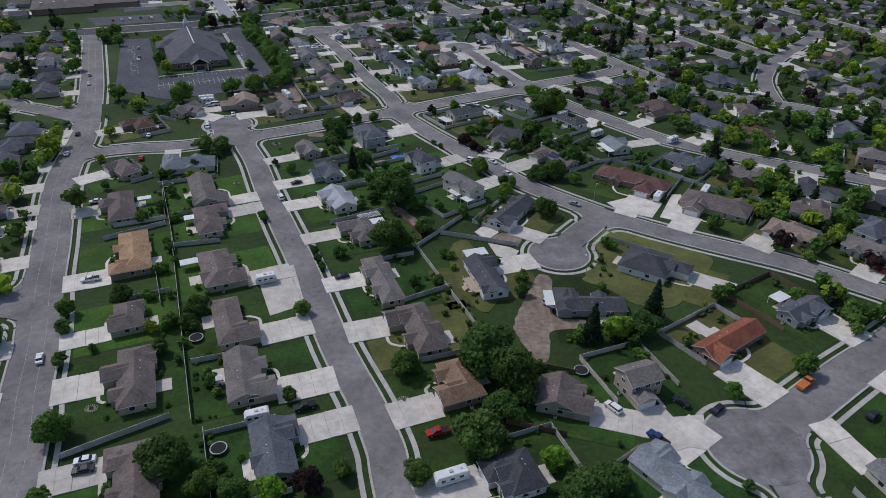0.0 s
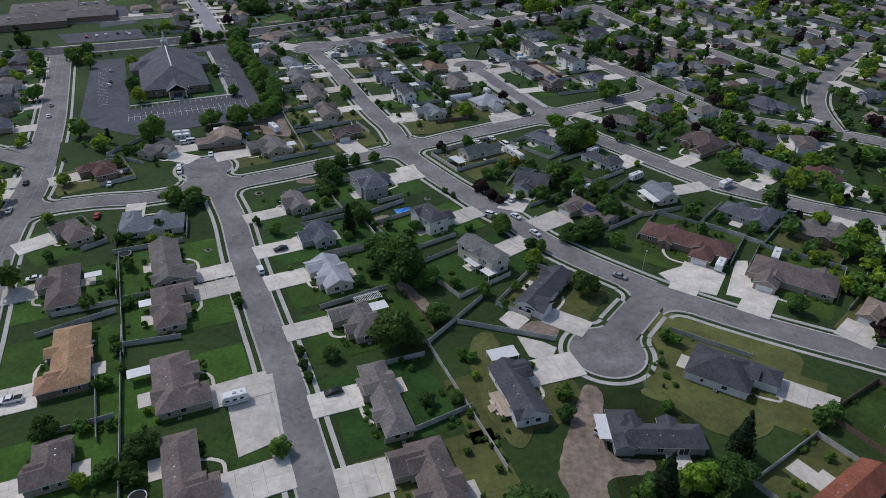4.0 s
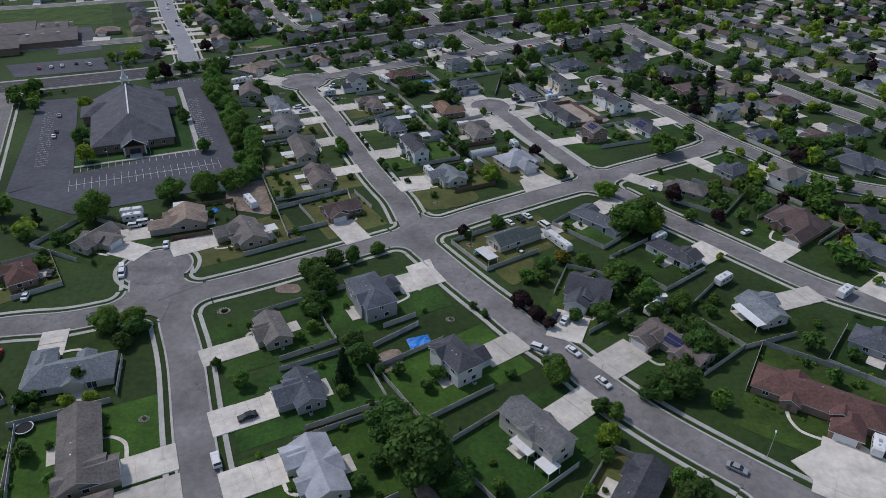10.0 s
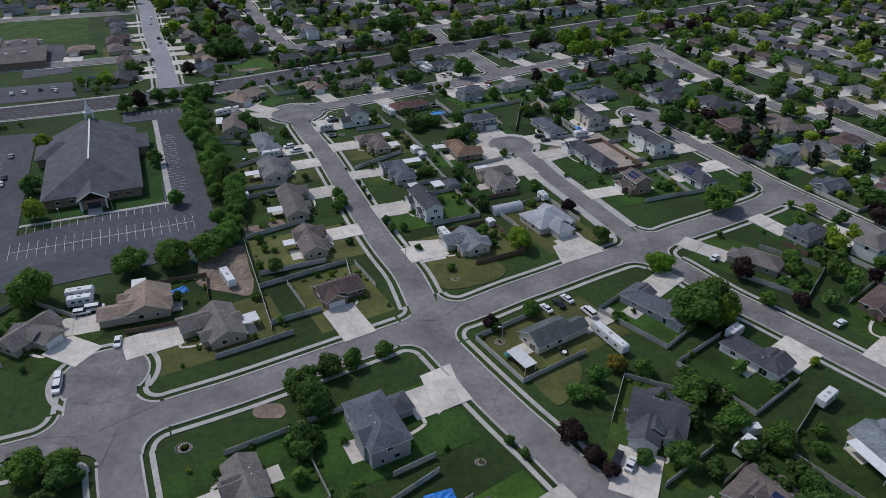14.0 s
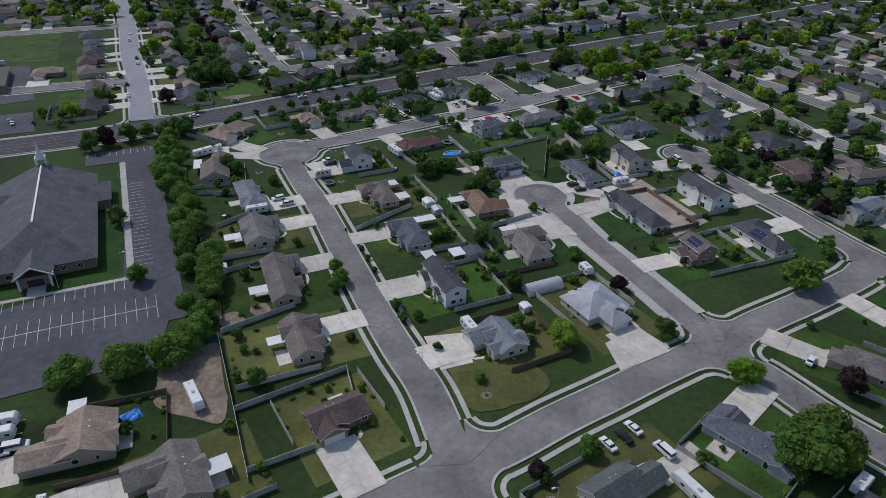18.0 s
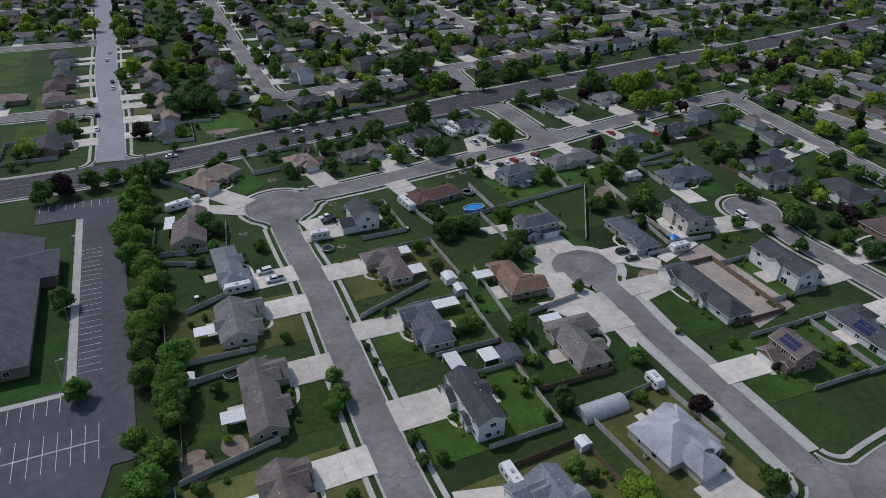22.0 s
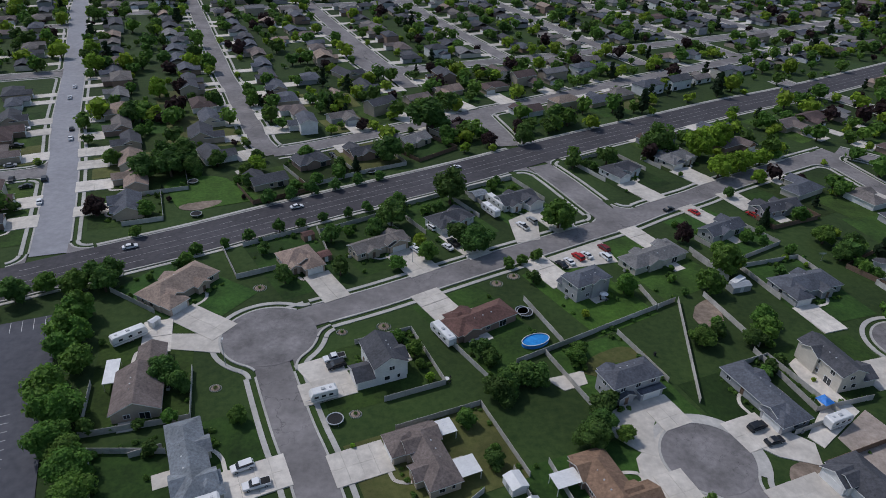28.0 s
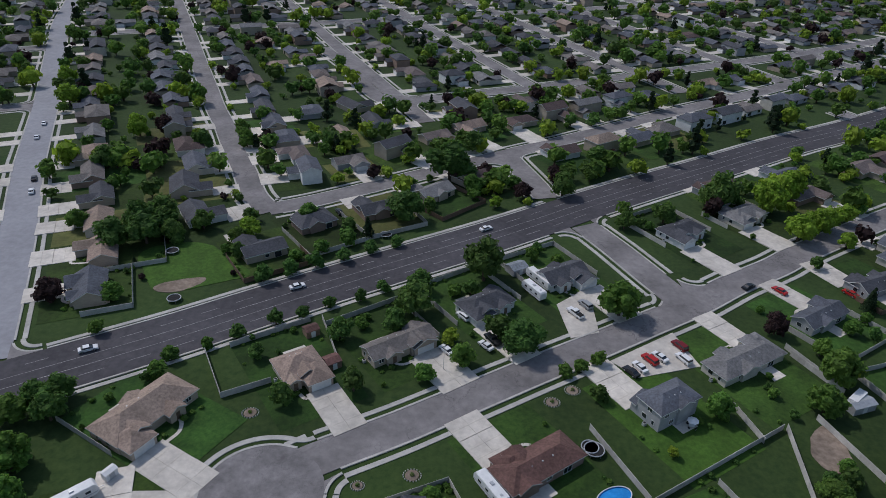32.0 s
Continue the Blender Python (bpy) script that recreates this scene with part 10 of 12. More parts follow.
far_houses((60, 877, -66, 16, 15, 1, 'g', 'grey', 'tan', 17), (49, 896, -66, 15, 12, 1, 'h', 'dark', 'tan', 15), (42, 917, -66, 13, 13, 1, 'g', 'darkbrown', 'stucco', 16), (35, 935, -66, 16, 14, 1, 'g', 'dark', 'cream', 18), (25, 953, -66, 15, 14, 2, 'g', 'tan', 'brick', 16), (16, 973, -66, 15, 12, 1, 'g', 'greybrown', 'white', 16), (9, 992, -66, 14, 14, 1, 'g', 'slate', 'cream', 17), (-14, 1036, -66, 15, 12, 2, 'g', 'dark', 'grey', 15), (-21, 1058, -66, 14, 15, 1, 'g', 'tan', 'stucco', 18), (-29, 1075, -66, 15, 12, 1, 'g', 'dark', 'cream', 16), (-38, 1094, -66, 15, 13, 1, 'g', 'slate', 'tan', 16), (-45, 1114, -66, 14, 14, 1, 'h', 'greybrown', 'grey', 18))
far_houses((-55, 1133, -66, 16, 12, 2, 'g', 'darkbrown', 'stucco', 17), (96, 876, 114, 14, 14, 1, 'g', 'grey', 'grey', 17), (89, 896, 114, 14, 12, 1, 'h', 'darkbrown', 'white', 15), (79, 915, 114, 15, 15, 1, 'h', 'slate', 'brick', 17), (72, 934, 114, 15, 14, 1, 'h', 'slate', 'brick', 16), (62, 954, 114, 14, 11, 1, 'g', 'greybrown', 'stucco', 16), (55, 971, 114, 14, 11, 2, 'g', 'dark', 'tan', 16), (46, 989, 114, 17, 15, 1, 'h', 'dark', 'white', 17), (37, 1013, 114, 17, 12, 1, 'h', 'slate', 'stucco', 15), (20, 1050, 114, 17, 12, 1, 'g', 'dark', 'grey', 15), (12, 1071, 114, 15, 12, 1, 'h', 'slate', 'grey', 15), (1, 1089, 114, 17, 14, 1, 'g', 'slate', 'white', 17))
far_houses((-8, 1111, 114, 15, 13, 1, 'h', 'greybrown', 'cream', 16), (-18, 1129, 114, 14, 15, 2, 'g', 'tan', 'grey', 18), (-25, 1150, 114, 14, 12, 1, 'g', 'tan', 'brick', 15), (134, 898, -66, 16, 12, 2, 'g', 'dark', 'grey', 17), (125, 919, -66, 15, 14, 1, 'g', 'slate', 'tan', 18), (116, 939, -66, 15, 15, 1, 'h', 'darkbrown', 'white', 18), (104, 958, -66, 14, 12, 1, 'h', 'slate', 'stucco', 15), (98, 977, -66, 16, 11, 1, 'g', 'dark', 'white', 16), (90, 998, -66, 14, 15, 1, 'h', 'grey', 'cream', 18), (80, 1015, -66, 17, 15, 1, 'g', 'slate', 'tan', 16), (58, 1064, -66, 13, 14, 2, 'h', 'dark', 'stucco', 16), (49, 1082, -66, 13, 12, 1, 'h', 'greybrown', 'white', 15))
far_houses((43, 1102, -66, 15, 14, 1, 'h', 'tan', 'grey', 18), (35, 1121, -66, 16, 14, 1, 'g', 'grey', 'tan', 18), (25, 1141, -66, 16, 12, 2, 'h', 'slate', 'brick', 17), (163, 913, 114, 14, 13, 1, 'h', 'slate', 'stucco', 17), (154, 932, 114, 14, 13, 1, 'g', 'dark', 'grey', 17), (147, 952, 114, 13, 15, 1, 'g', 'darkbrown', 'grey', 16), (139, 971, 114, 15, 12, 1, 'g', 'darkbrown', 'white', 15), (129, 990, 114, 16, 15, 2, 'g', 'dark', 'white', 17), (120, 1011, 114, 15, 12, 1, 'g', 'tan', 'tan', 17), (110, 1031, 114, 15, 14, 1, 'g', 'tan', 'brick', 17), (88, 1081, 114, 16, 15, 1, 'h', 'grey', 'grey', 17), (79, 1101, 114, 15, 14, 1, 'h', 'dark', 'brick', 16))
far_houses((72, 1121, 114, 17, 12, 1, 'g', 'grey', 'tan', 15), (62, 1143, 114, 15, 13, 1, 'g', 'dark', 'white', 15), (198, 938, -66, 16, 11, 1, 'g', 'dark', 'grey', 15), (188, 957, -66, 17, 12, 1, 'g', 'greybrown', 'grey', 14), (180, 981, -66, 15, 15, 1, 'g', 'greybrown', 'stucco', 17), (170, 1000, -66, 17, 13, 1, 'h', 'slate', 'stucco', 16), (159, 1022, -66, 17, 12, 1, 'h', 'slate', 'stucco', 15), (153, 1044, -66, 14, 15, 1, 'h', 'slate', 'brick', 18), (141, 1062, -66, 14, 12, 1, 'g', 'dark', 'tan', 15), (129, 1095, -66, 14, 13, 2, 'g', 'greybrown', 'brick', 17), (119, 1114, -66, 15, 15, 1, 'g', 'tan', 'tan', 16), (110, 1133, -66, 17, 12, 1, 'g', 'slate', 'white', 16))
far_houses((-295, 915, 22, 14, 11, 1, 'g', 'grey', 'grey', 16), (-221, 946, 22, 15, 13, 1, 'g', 'tan', 'stucco', 16), (146, 1105, 23, 16, 14, 1, 'g', 'slate', 'tan', 16), (167, 1113, 23, 14, 13, 1, 'g', 'brown', 'grey', 15), (186, 1124, 23, 14, 15, 1, 'h', 'dark', 'stucco', 18), (205, 1131, 23, 14, 15, 1, 'h', 'brown', 'grey', 17), (223, 1139, 23, 15, 15, 2, 'g', 'dark', 'cream', 17), (242, 1148, 23, 14, 14, 1, 'g', 'grey', 'white', 18), (-225, 900, -158, 14, 11, 1, 'h', 'dark', 'stucco', 16), (-203, 907, -158, 15, 13, 2, 'g', 'grey', 'tan', 17), (-179, 920, -158, 15, 11, 1, 'g', 'greybrown', 'tan', 14), (-122, 944, -156, 13, 11, 1, 'g', 'dark', 'cream', 15))
far_houses((165, 1068, -157, 15, 12, 1, 'g', 'tan', 'grey', 17), (184, 1077, -157, 17, 13, 1, 'g', 'slate', 'cream', 16), (206, 1084, -157, 17, 14, 1, 'g', 'tan', 'white', 18), (227, 1095, -157, 15, 14, 2, 'g', 'slate', 'cream', 16), (248, 1102, -157, 13, 14, 1, 'g', 'dark', 'white', 18), (266, 1109, -157, 15, 14, 2, 'h', 'dark', 'brick', 18), (285, 1119, -157, 17, 13, 1, 'g', 'slate', 'tan', 16), (305, 1127, -157, 17, 14, 2, 'g', 'slate', 'brick', 16), (328, 1137, -157, 16, 12, 1, 'g', 'dark', 'stucco', 15), (-59, 802, 26, 13, 15, 2, 'h', 'dark', 'white', 18), (216, 946, 32, 15, 12, 1, 'h', 'darkbrown', 'cream', 15), (234, 959, 32, 13, 15, 2, 'g', 'brown', 'stucco', 17))
far_houses((252, 970, 32, 17, 15, 1, 'g', 'brown', 'brick', 16), (272, 983, 32, 13, 12, 2, 'g', 'slate', 'tan', 17), (36, 801, -154, 13, 13, 1, 'g', 'tan', 'white', 15), (254, 924, -148, 14, 12, 1, 'g', 'brown', 'white', 14), (273, 934, -148, 16, 14, 1, 'g', 'slate', 'stucco', 16), (292, 946, -148, 14, 12, 1, 'g', 'slate', 'brick', 15), (-393, 661, -159, 17, 14, 1, 'h', 'dark', 'stucco', 17), (-416, 654, -159, 15, 14, 1, 'h', 'dark', 'tan', 16), (-435, 647, -159, 17, 11, 1, 'g', 'darkbrown', 'cream', 16), (-456, 640, -159, 16, 12, 1, 'g', 'dark', 'tan', 15), (-312, 740, 23, 16, 15, 1, 'g', 'greybrown', 'white', 17), (-333, 730, 23, 17, 12, 1, 'g', 'tan', 'cream', 16))
far_houses((-355, 721, 23, 14, 14, 2, 'g', 'dark', 'grey', 17), (-390, 706, 21, 16, 13, 1, 'g', 'dark', 'tan', 15), (-411, 698, 21, 14, 13, 1, 'g', 'greybrown', 'brick', 15), (-431, 692, 21, 16, 13, 1, 'g', 'slate', 'grey', 17), (-452, 686, 21, 14, 15, 2, 'g', 'darkbrown', 'tan', 18), (-470, 676, 21, 15, 12, 1, 'g', 'darkbrown', 'tan', 15), (-341, 812, -156, 16, 13, 1, 'g', 'brown', 'grey', 17), (-361, 803, -156, 17, 14, 1, 'g', 'slate', 'grey', 17), (-383, 794, -156, 14, 13, 1, 'h', 'tan', 'tan', 16), (-402, 785, -156, 15, 15, 1, 'h', 'slate', 'white', 16), (-422, 777, -158, 17, 13, 1, 'g', 'slate', 'cream', 17), (-444, 767, -158, 15, 15, 2, 'h', 'greybrown', 'brick', 18))
far_houses((-465, 758, -158, 14, 15, 1, 'g', 'greybrown', 'white', 17), (-485, 751, -158, 14, 13, 2, 'g', 'greybrown', 'white', 17), (-504, 745, -158, 14, 12, 1, 'g', 'dark', 'cream', 15), (-362, 849, 24, 15, 12, 1, 'g', 'brown', 'tan', 16), (-380, 841, 24, 17, 11, 1, 'g', 'brown', 'cream', 16), (-401, 830, 24, 14, 12, 1, 'h', 'brown', 'white', 15), (-420, 823, 24, 16, 14, 1, 'g', 'darkbrown', 'brick', 16), (-442, 812, 22, 14, 11, 1, 'g', 'tan', 'tan', 15), (-462, 806, 22, 14, 15, 1, 'g', 'slate', 'tan', 17), (-481, 797, 22, 15, 12, 1, 'g', 'darkbrown', 'grey', 15), (-501, 791, 22, 17, 13, 1, 'h', 'darkbrown', 'tan', 17), (399, 552, -69, 17, 13, 1, 'g', 'dark', 'brick', 20))
far_houses((419, 554, -69, 17, 11, 1, 'g', 'slate', 'white', 20), (-441, 564, 50, 16, 12, 1, 'h', 'brown', 'brick', 20), (374, 563, -69, 15, 11, 1, 'g', 'slate', 'stucco', 19), (441, 565, -69, 14, 11, 1, 'g', 'dark', 'brick', 19), (-416, 570, 22, 15, 12, 1, 'h', 'dark', 'cream', 20), (-459, 586, -171, 14, 12, 1, 'h', 'slate', 'tan', 20), (-397, 582, 22, 17, 12, 1, 'h', 'darkbrown', 'grey', 20), (386, 582, -69, 16, 11, 1, 'g', 'dark', 'grey', 20), (407, 582, -69, 14, 11, 1, 'g', 'grey', 'brick', 19), (432, 586, -69, 13, 11, 1, 'g', 'slate', 'stucco', 20), (-426, 596, 22, 14, 12, 1, 'g', 'tan', 'tan', 20), (361, 594, -69, 14, 11, 1, 'h', 'greybrown', 'tan', 20))
far_houses((452, 597, -69, 16, 14, 1, 'g', 'dark', 'cream', 21), (-471, 604, 179, 15, 12, 1, 'g', 'darkbrown', 'grey', 20), (-395, 607, 22, 16, 14, 1, 'g', 'tan', 'cream', 21), (387, 605, -69, 14, 11, 1, 'h', 'slate', 'white', 19), (421, 607, -69, 16, 11, 1, 'g', 'dark', 'stucco', 20), (471, 607, -69, 17, 13, 1, 'h', 'slate', 'stucco', 21), (-447, 617, -159, 14, 11, 2, 'h', 'grey', 'stucco', 19), (-425, 620, -159, 15, 14, 1, 'g', 'greybrown', 'grey', 21), (-492, 627, 142, 16, 12, 2, 'g', 'darkbrown', 'stucco', 20), (351, 629, -69, 16, 12, 1, 'g', 'slate', 'brick', 20), (372, 629, -69, 14, 11, 1, 'g', 'slate', 'grey', 20), (408, 627, -69, 16, 14, 1, 'h', 'greybrown', 'cream', 21))
far_houses((432, 627, -69, 14, 11, 1, 'g', 'greybrown', 'tan', 20), (452, 629, -69, 16, 13, 1, 'g', 'dark', 'tan', 21), (487, 628, -69, 14, 11, 1, 'g', 'greybrown', 'cream', 20), (-503, 650, 99, 15, 14, 1, 'h', 'slate', 'grey', 21), (342, 650, -69, 15, 13, 1, 'g', 'dark', 'cream', 20), (362, 652, -69, 16, 13, 1, 'g', 'greybrown', 'cream', 20), (387, 648, -69, 16, 13, 1, 'g', 'slate', 'stucco', 20), (420, 651, -69, 17, 13, 1, 'g', 'dark', 'stucco', 21), (476, 652, -69, 13, 11, 1, 'h', 'greybrown', 'cream', 19), (442, 661, -69, 14, 12, 2, 'h', 'slate', 'grey', 20), (498, 661, -69, 14, 12, 1, 'h', 'slate', 'cream', 20), (-525, 674, 71, 15, 13, 1, 'g', 'greybrown', 'brick', 20))
far_houses((342, 675, -72, 14, 12, 1, 'g', 'dark', 'cream', 20), (373, 675, -72, 13, 11, 1, 'h', 'slate', 'stucco', 19), (405, 674, -69, 17, 13, 2, 'g', 'tan', 'stucco', 20), (463, 669, -69, 14, 13, 1, 'h', 'brown', 'white', 21), (431, 682, -69, 15, 13, 1, 'g', 'darkbrown', 'white', 21), (485, 683, -69, 13, 14, 1, 'g', 'dark', 'white', 21), (520, 685, -69, 17, 12, 1, 'h', 'brown', 'brick', 20), (-503, 694, 41, 15, 12, 2, 'h', 'dark', 'brick', 20), (329, 694, -72, 14, 11, 1, 'g', 'slate', 'white', 19), (386, 692, -72, 13, 11, 2, 'h', 'grey', 'stucco', 20), (451, 695, -72, 15, 11, 1, 'g', 'slate', 'tan', 20), (-539, 707, 160, 14, 12, 1, 'g', 'dark', 'grey', 20))
far_houses((-473, 706, 21, 15, 11, 1, 'g', 'dark', 'brick', 20), (350, 706, -72, 14, 12, 1, 'h', 'darkbrown', 'tan', 20), (409, 707, -72, 14, 12, 1, 'g', 'dark', 'white', 20), (473, 706, -72, 15, 11, 1, 'g', 'greybrown', 'tan', 20), (498, 704, -69, 14, 11, 1, 'g', 'slate', 'grey', 19), (517, 708, -69, 16, 13, 1, 'h', 'dark', 'tan', 21), (-514, 716, -173, 17, 13, 1, 'g', 'slate', 'brick', 20), (-451, 716, 21, 17, 14, 1, 'g', 'darkbrown', 'cream', 21), (317, 714, -72, 14, 12, 1, 'g', 'slate', 'tan', 20), (376, 719, -72, 14, 11, 1, 'g', 'darkbrown', 'brick', 20), (430, 713, -72, 15, 11, 2, 'g', 'tan', 'cream', 19), (537, 717, -69, 15, 11, 1, 'g', 'grey', 'tan', 19))
far_houses((-563, 728, 127, 15, 14, 1, 'h', 'greybrown', 'brick', 21), (-482, 725, -158, 16, 11, 1, 'g', 'greybrown', 'brick', 19), (-430, 729, 21, 17, 14, 1, 'h', 'dark', 'grey', 21), (-406, 730, 21, 14, 12, 1, 'h', 'greybrown', 'white', 20), (332, 727, -72, 13, 12, 1, 'g', 'tan', 'white', 20), (397, 729, -72, 13, 11, 1, 'g', 'slate', 'white', 20), (454, 730, -72, 15, 14, 1, 'g', 'slate', 'tan', 21), (485, 729, -72, 13, 11, 1, 'h', 'brown', 'tan', 20), (-536, 738, 144, 16, 11, 2, 'g', 'grey', 'white', 19), (-459, 735, -158, 15, 13, 1, 'g', 'slate', 'white', 20), (-383, 741, 21, 16, 13, 1, 'g', 'dark', 'white', 20), (354, 739, -72, 14, 13, 1, 'g', 'greybrown', 'grey', 20))
far_houses((420, 735, -72, 17, 14, 1, 'g', 'dark', 'tan', 21), (506, 738, -130, 13, 11, 1, 'h', 'dark', 'cream', 19), (528, 739, -126, 15, 11, 1, 'g', 'darkbrown', 'brick', 19), (552, 741, -123, 15, 12, 1, 'g', 'dark', 'brick', 20), (-352, 749, 23, 15, 13, 2, 'h', 'darkbrown', 'grey', 21), (310, 747, -72, 16, 13, 1, 'h', 'slate', 'brick', 21), (330, 749, -72, 14, 11, 2, 'g', 'dark', 'tan', 19), (375, 748, -72, 16, 14, 1, 'g', 'dark', 'tan', 21), (395, 751, -72, 15, 12, 1, 'h', 'dark', 'stucco', 20), (439, 748, -72, 14, 13, 1, 'g', 'grey', 'tan', 20), (472, 752, -133, 14, 11, 1, 'g', 'slate', 'grey', 20), (-559, 763, 86, 16, 11, 1, 'h', 'slate', 'brick', 20))
far_houses((-415, 757, -158, 14, 14, 1, 'g', 'slate', 'tan', 21), (-395, 762, -156, 14, 13, 1, 'g', 'slate', 'stucco', 21), (-327, 763, 114, 16, 12, 1, 'g', 'brown', 'tan', 20), (497, 761, -127, 16, 14, 1, 'g', 'dark', 'stucco', 21), (543, 760, -120, 13, 11, 2, 'g', 'grey', 'white', 20), (572, 760, -117, 17, 12, 1, 'h', 'greybrown', 'cream', 20), (-536, 773, 49, 14, 12, 1, 'g', 'darkbrown', 'cream', 16), (-364, 772, -156, 13, 12, 1, 'g', 'brown', 'brick', 20), (207, 770, -146, 14, 11, 2, 'g', 'tan', 'stucco', 16), (278, 771, -51, 14, 11, 1, 'h', 'dark', 'cream', 16), (308, 769, -72, 13, 12, 1, 'g', 'darkbrown', 'white', 20), (331, 772, -72, 14, 13, 2, 'g', 'dark', 'brick', 21))
far_houses((353, 768, -72, 14, 11, 1, 'h', 'brown', 'cream', 20), (421, 773, -141, 14, 14, 1, 'g', 'dark', 'stucco', 21), (450, 773, -133, 15, 11, 2, 'h', 'slate', 'cream', 20), (527, 771, -120, 14, 11, 1, 'g', 'dark', 'tan', 20), (-341, 782, -156, 14, 11, 1, 'g', 'darkbrown', 'brick', 19), (374, 779, -146, 13, 14, 1, 'g', 'greybrown', 'grey', 21), (472, 784, -125, 16, 12, 1, 'g', 'darkbrown', 'white', 20), (553, 782, -115, 15, 12, 2, 'g', 'tan', 'grey', 20), (585, 780, -112, 15, 11, 1, 'g', 'greybrown', 'brick', 19), (-560, 795, 49, 16, 12, 1, 'g', 'slate', 'stucco', 20), (252, 793, -146, 15, 11, 1, 'h', 'dark', 'tan', 20))
far_houses((290, 791, -40, 13, 14, 2, 'g', 'greybrown', 'grey', 21), (345, 795, -146, 14, 12, 1, 'g', 'brown', 'stucco', 20), (394, 790, -146, 15, 12, 1, 'g', 'slate', 'brick', 20), (507, 792, -118, 16, 12, 1, 'h', 'slate', 'tan', 20), (530, 794, -115, 15, 11, 1, 'h', 'dark', 'grey', 19), (-527, 805, 22, 16, 11, 2, 'h', 'grey', 'white', 19), (322, 805, -146, 13, 12, 1, 'g', 'dark', 'white', 20), (366, 806, -146, 17, 11, 2, 'g', 'slate', 'brick', 19), (420, 803, -133, 17, 11, 1, 'g', 'brown', 'white', 20), (452, 801, -124, 16, 12, 1, 'g', 'slate', 'grey', 20), (485, 804, -117, 16, 11, 1, 'h', 'grey', 'cream', 19), (562, 806, -109, 15, 11, 1, 'g', 'greybrown', 'brick', 19))
far_houses((584, 806, -107, 14, 14, 1, 'g', 'slate', 'white', 21), (603, 805, -106, 14, 12, 2, 'g', 'dark', 'cream', 20), (-503, 813, 22, 15, 12, 1, 'g', 'dark', 'tan', 20), (-163, 818, 119, 14, 13, 1, 'h', 'tan', 'white', 21), (275, 817, -146, 13, 13, 1, 'h', 'slate', 'grey', 14), (343, 815, -146, 16, 11, 1, 'g', 'greybrown', 'stucco', 20), (396, 817, -136, 16, 14, 1, 'h', 'slate', 'tan', 21), (516, 817, -110, 14, 14, 1, 'g', 'greybrown', 'tan', 21), (541, 813, -109, 14, 13, 1, 'g', 'grey', 'white', 20), (-561, 827, 32, 16, 14, 2, 'g', 'slate', 'grey', 21), (-524, 828, 22, 14, 11, 1, 'g', 'slate', 'grey', 19), (-483, 827, 22, 15, 13, 1, 'g', 'brown', 'cream', 21))
far_houses((298, 824, -146, 13, 12, 1, 'h', 'dark', 'white', 20), (432, 827, -119, 14, 12, 1, 'h', 'slate', 'grey', 20), (462, 827, -114, 15, 14, 1, 'g', 'greybrown', 'white', 21), (486, 829, -110, 13, 12, 1, 'g', 'slate', 'stucco', 20), (-459, 840, 22, 17, 12, 1, 'h', 'dark', 'white', 20), (318, 838, -146, 15, 11, 2, 'g', 'slate', 'grey', 19), (354, 840, -146, 16, 13, 1, 'h', 'slate', 'stucco', 21), (417, 839, -118, 13, 11, 1, 'g', 'greybrown', 'grey', 20), (518, 838, -104, 14, 11, 1, 'h', 'brown', 'tan', 20), (542, 837, -103, 16, 12, 1, 'g', 'dark', 'white', 20), (576, 836, -101, 15, 13, 1, 'g', 'dark', 'brick', 21), (603, 840, -99, 14, 11, 1, 'g', 'dark', 'stucco', 19))
far_houses((-559, 851, 23, 15, 11, 1, 'g', 'slate', 'white', 20), (-527, 850, 22, 14, 13, 1, 'h', 'darkbrown', 'white', 21), (-491, 850, 22, 14, 14, 1, 'h', 'slate', 'white', 21), (-438, 847, 24, 14, 13, 2, 'h', 'darkbrown', 'white', 21), (385, 849, -123, 17, 11, 1, 'g', 'grey', 'brick', 19), (463, 849, -105, 14, 14, 1, 'h', 'slate', 'white', 21), (-470, 860, 22, 15, 12, 1, 'g', 'slate', 'white', 20), (-418, 861, 24, 14, 12, 2, 'g', 'slate', 'grey', 20), (420, 861, -105, 13, 11, 2, 'h', 'tan', 'cream', 20), (439, 859, -103, 13, 13, 1, 'h', 'brown', 'tan', 21), (499, 858, -99, 15, 14, 1, 'g', 'darkbrown', 'tan', 21))
far_houses((564, 860, -96, 13, 13, 1, 'g', 'darkbrown', 'cream', 21), (583, 861, -95, 16, 13, 1, 'g', 'darkbrown', 'tan', 20), (-537, 869, 22, 14, 11, 1, 'h', 'grey', 'brick', 20), (-513, 869, 22, 14, 12, 1, 'g', 'slate', 'brick', 20), (-393, 870, 24, 14, 11, 1, 'h', 'brown', 'white', 19), (-184, 872, 90, 17, 14, 1, 'g', 'tan', 'tan', 21), (463, 871, -96, 14, 12, 1, 'h', 'darkbrown', 'stucco', 20), (527, 870, -94, 14, 12, 1, 'h', 'brown', 'brick', 20), (606, 868, -93, 16, 13, 1, 'g', 'slate', 'white', 20), (-560, 881, 22, 16, 13, 1, 'g', 'dark', 'grey', 21), (-494, 882, 22, 17, 13, 1, 'h', 'darkbrown', 'tan', 20), (-450, 882, 24, 15, 11, 1, 'h', 'dark', 'brick', 20))
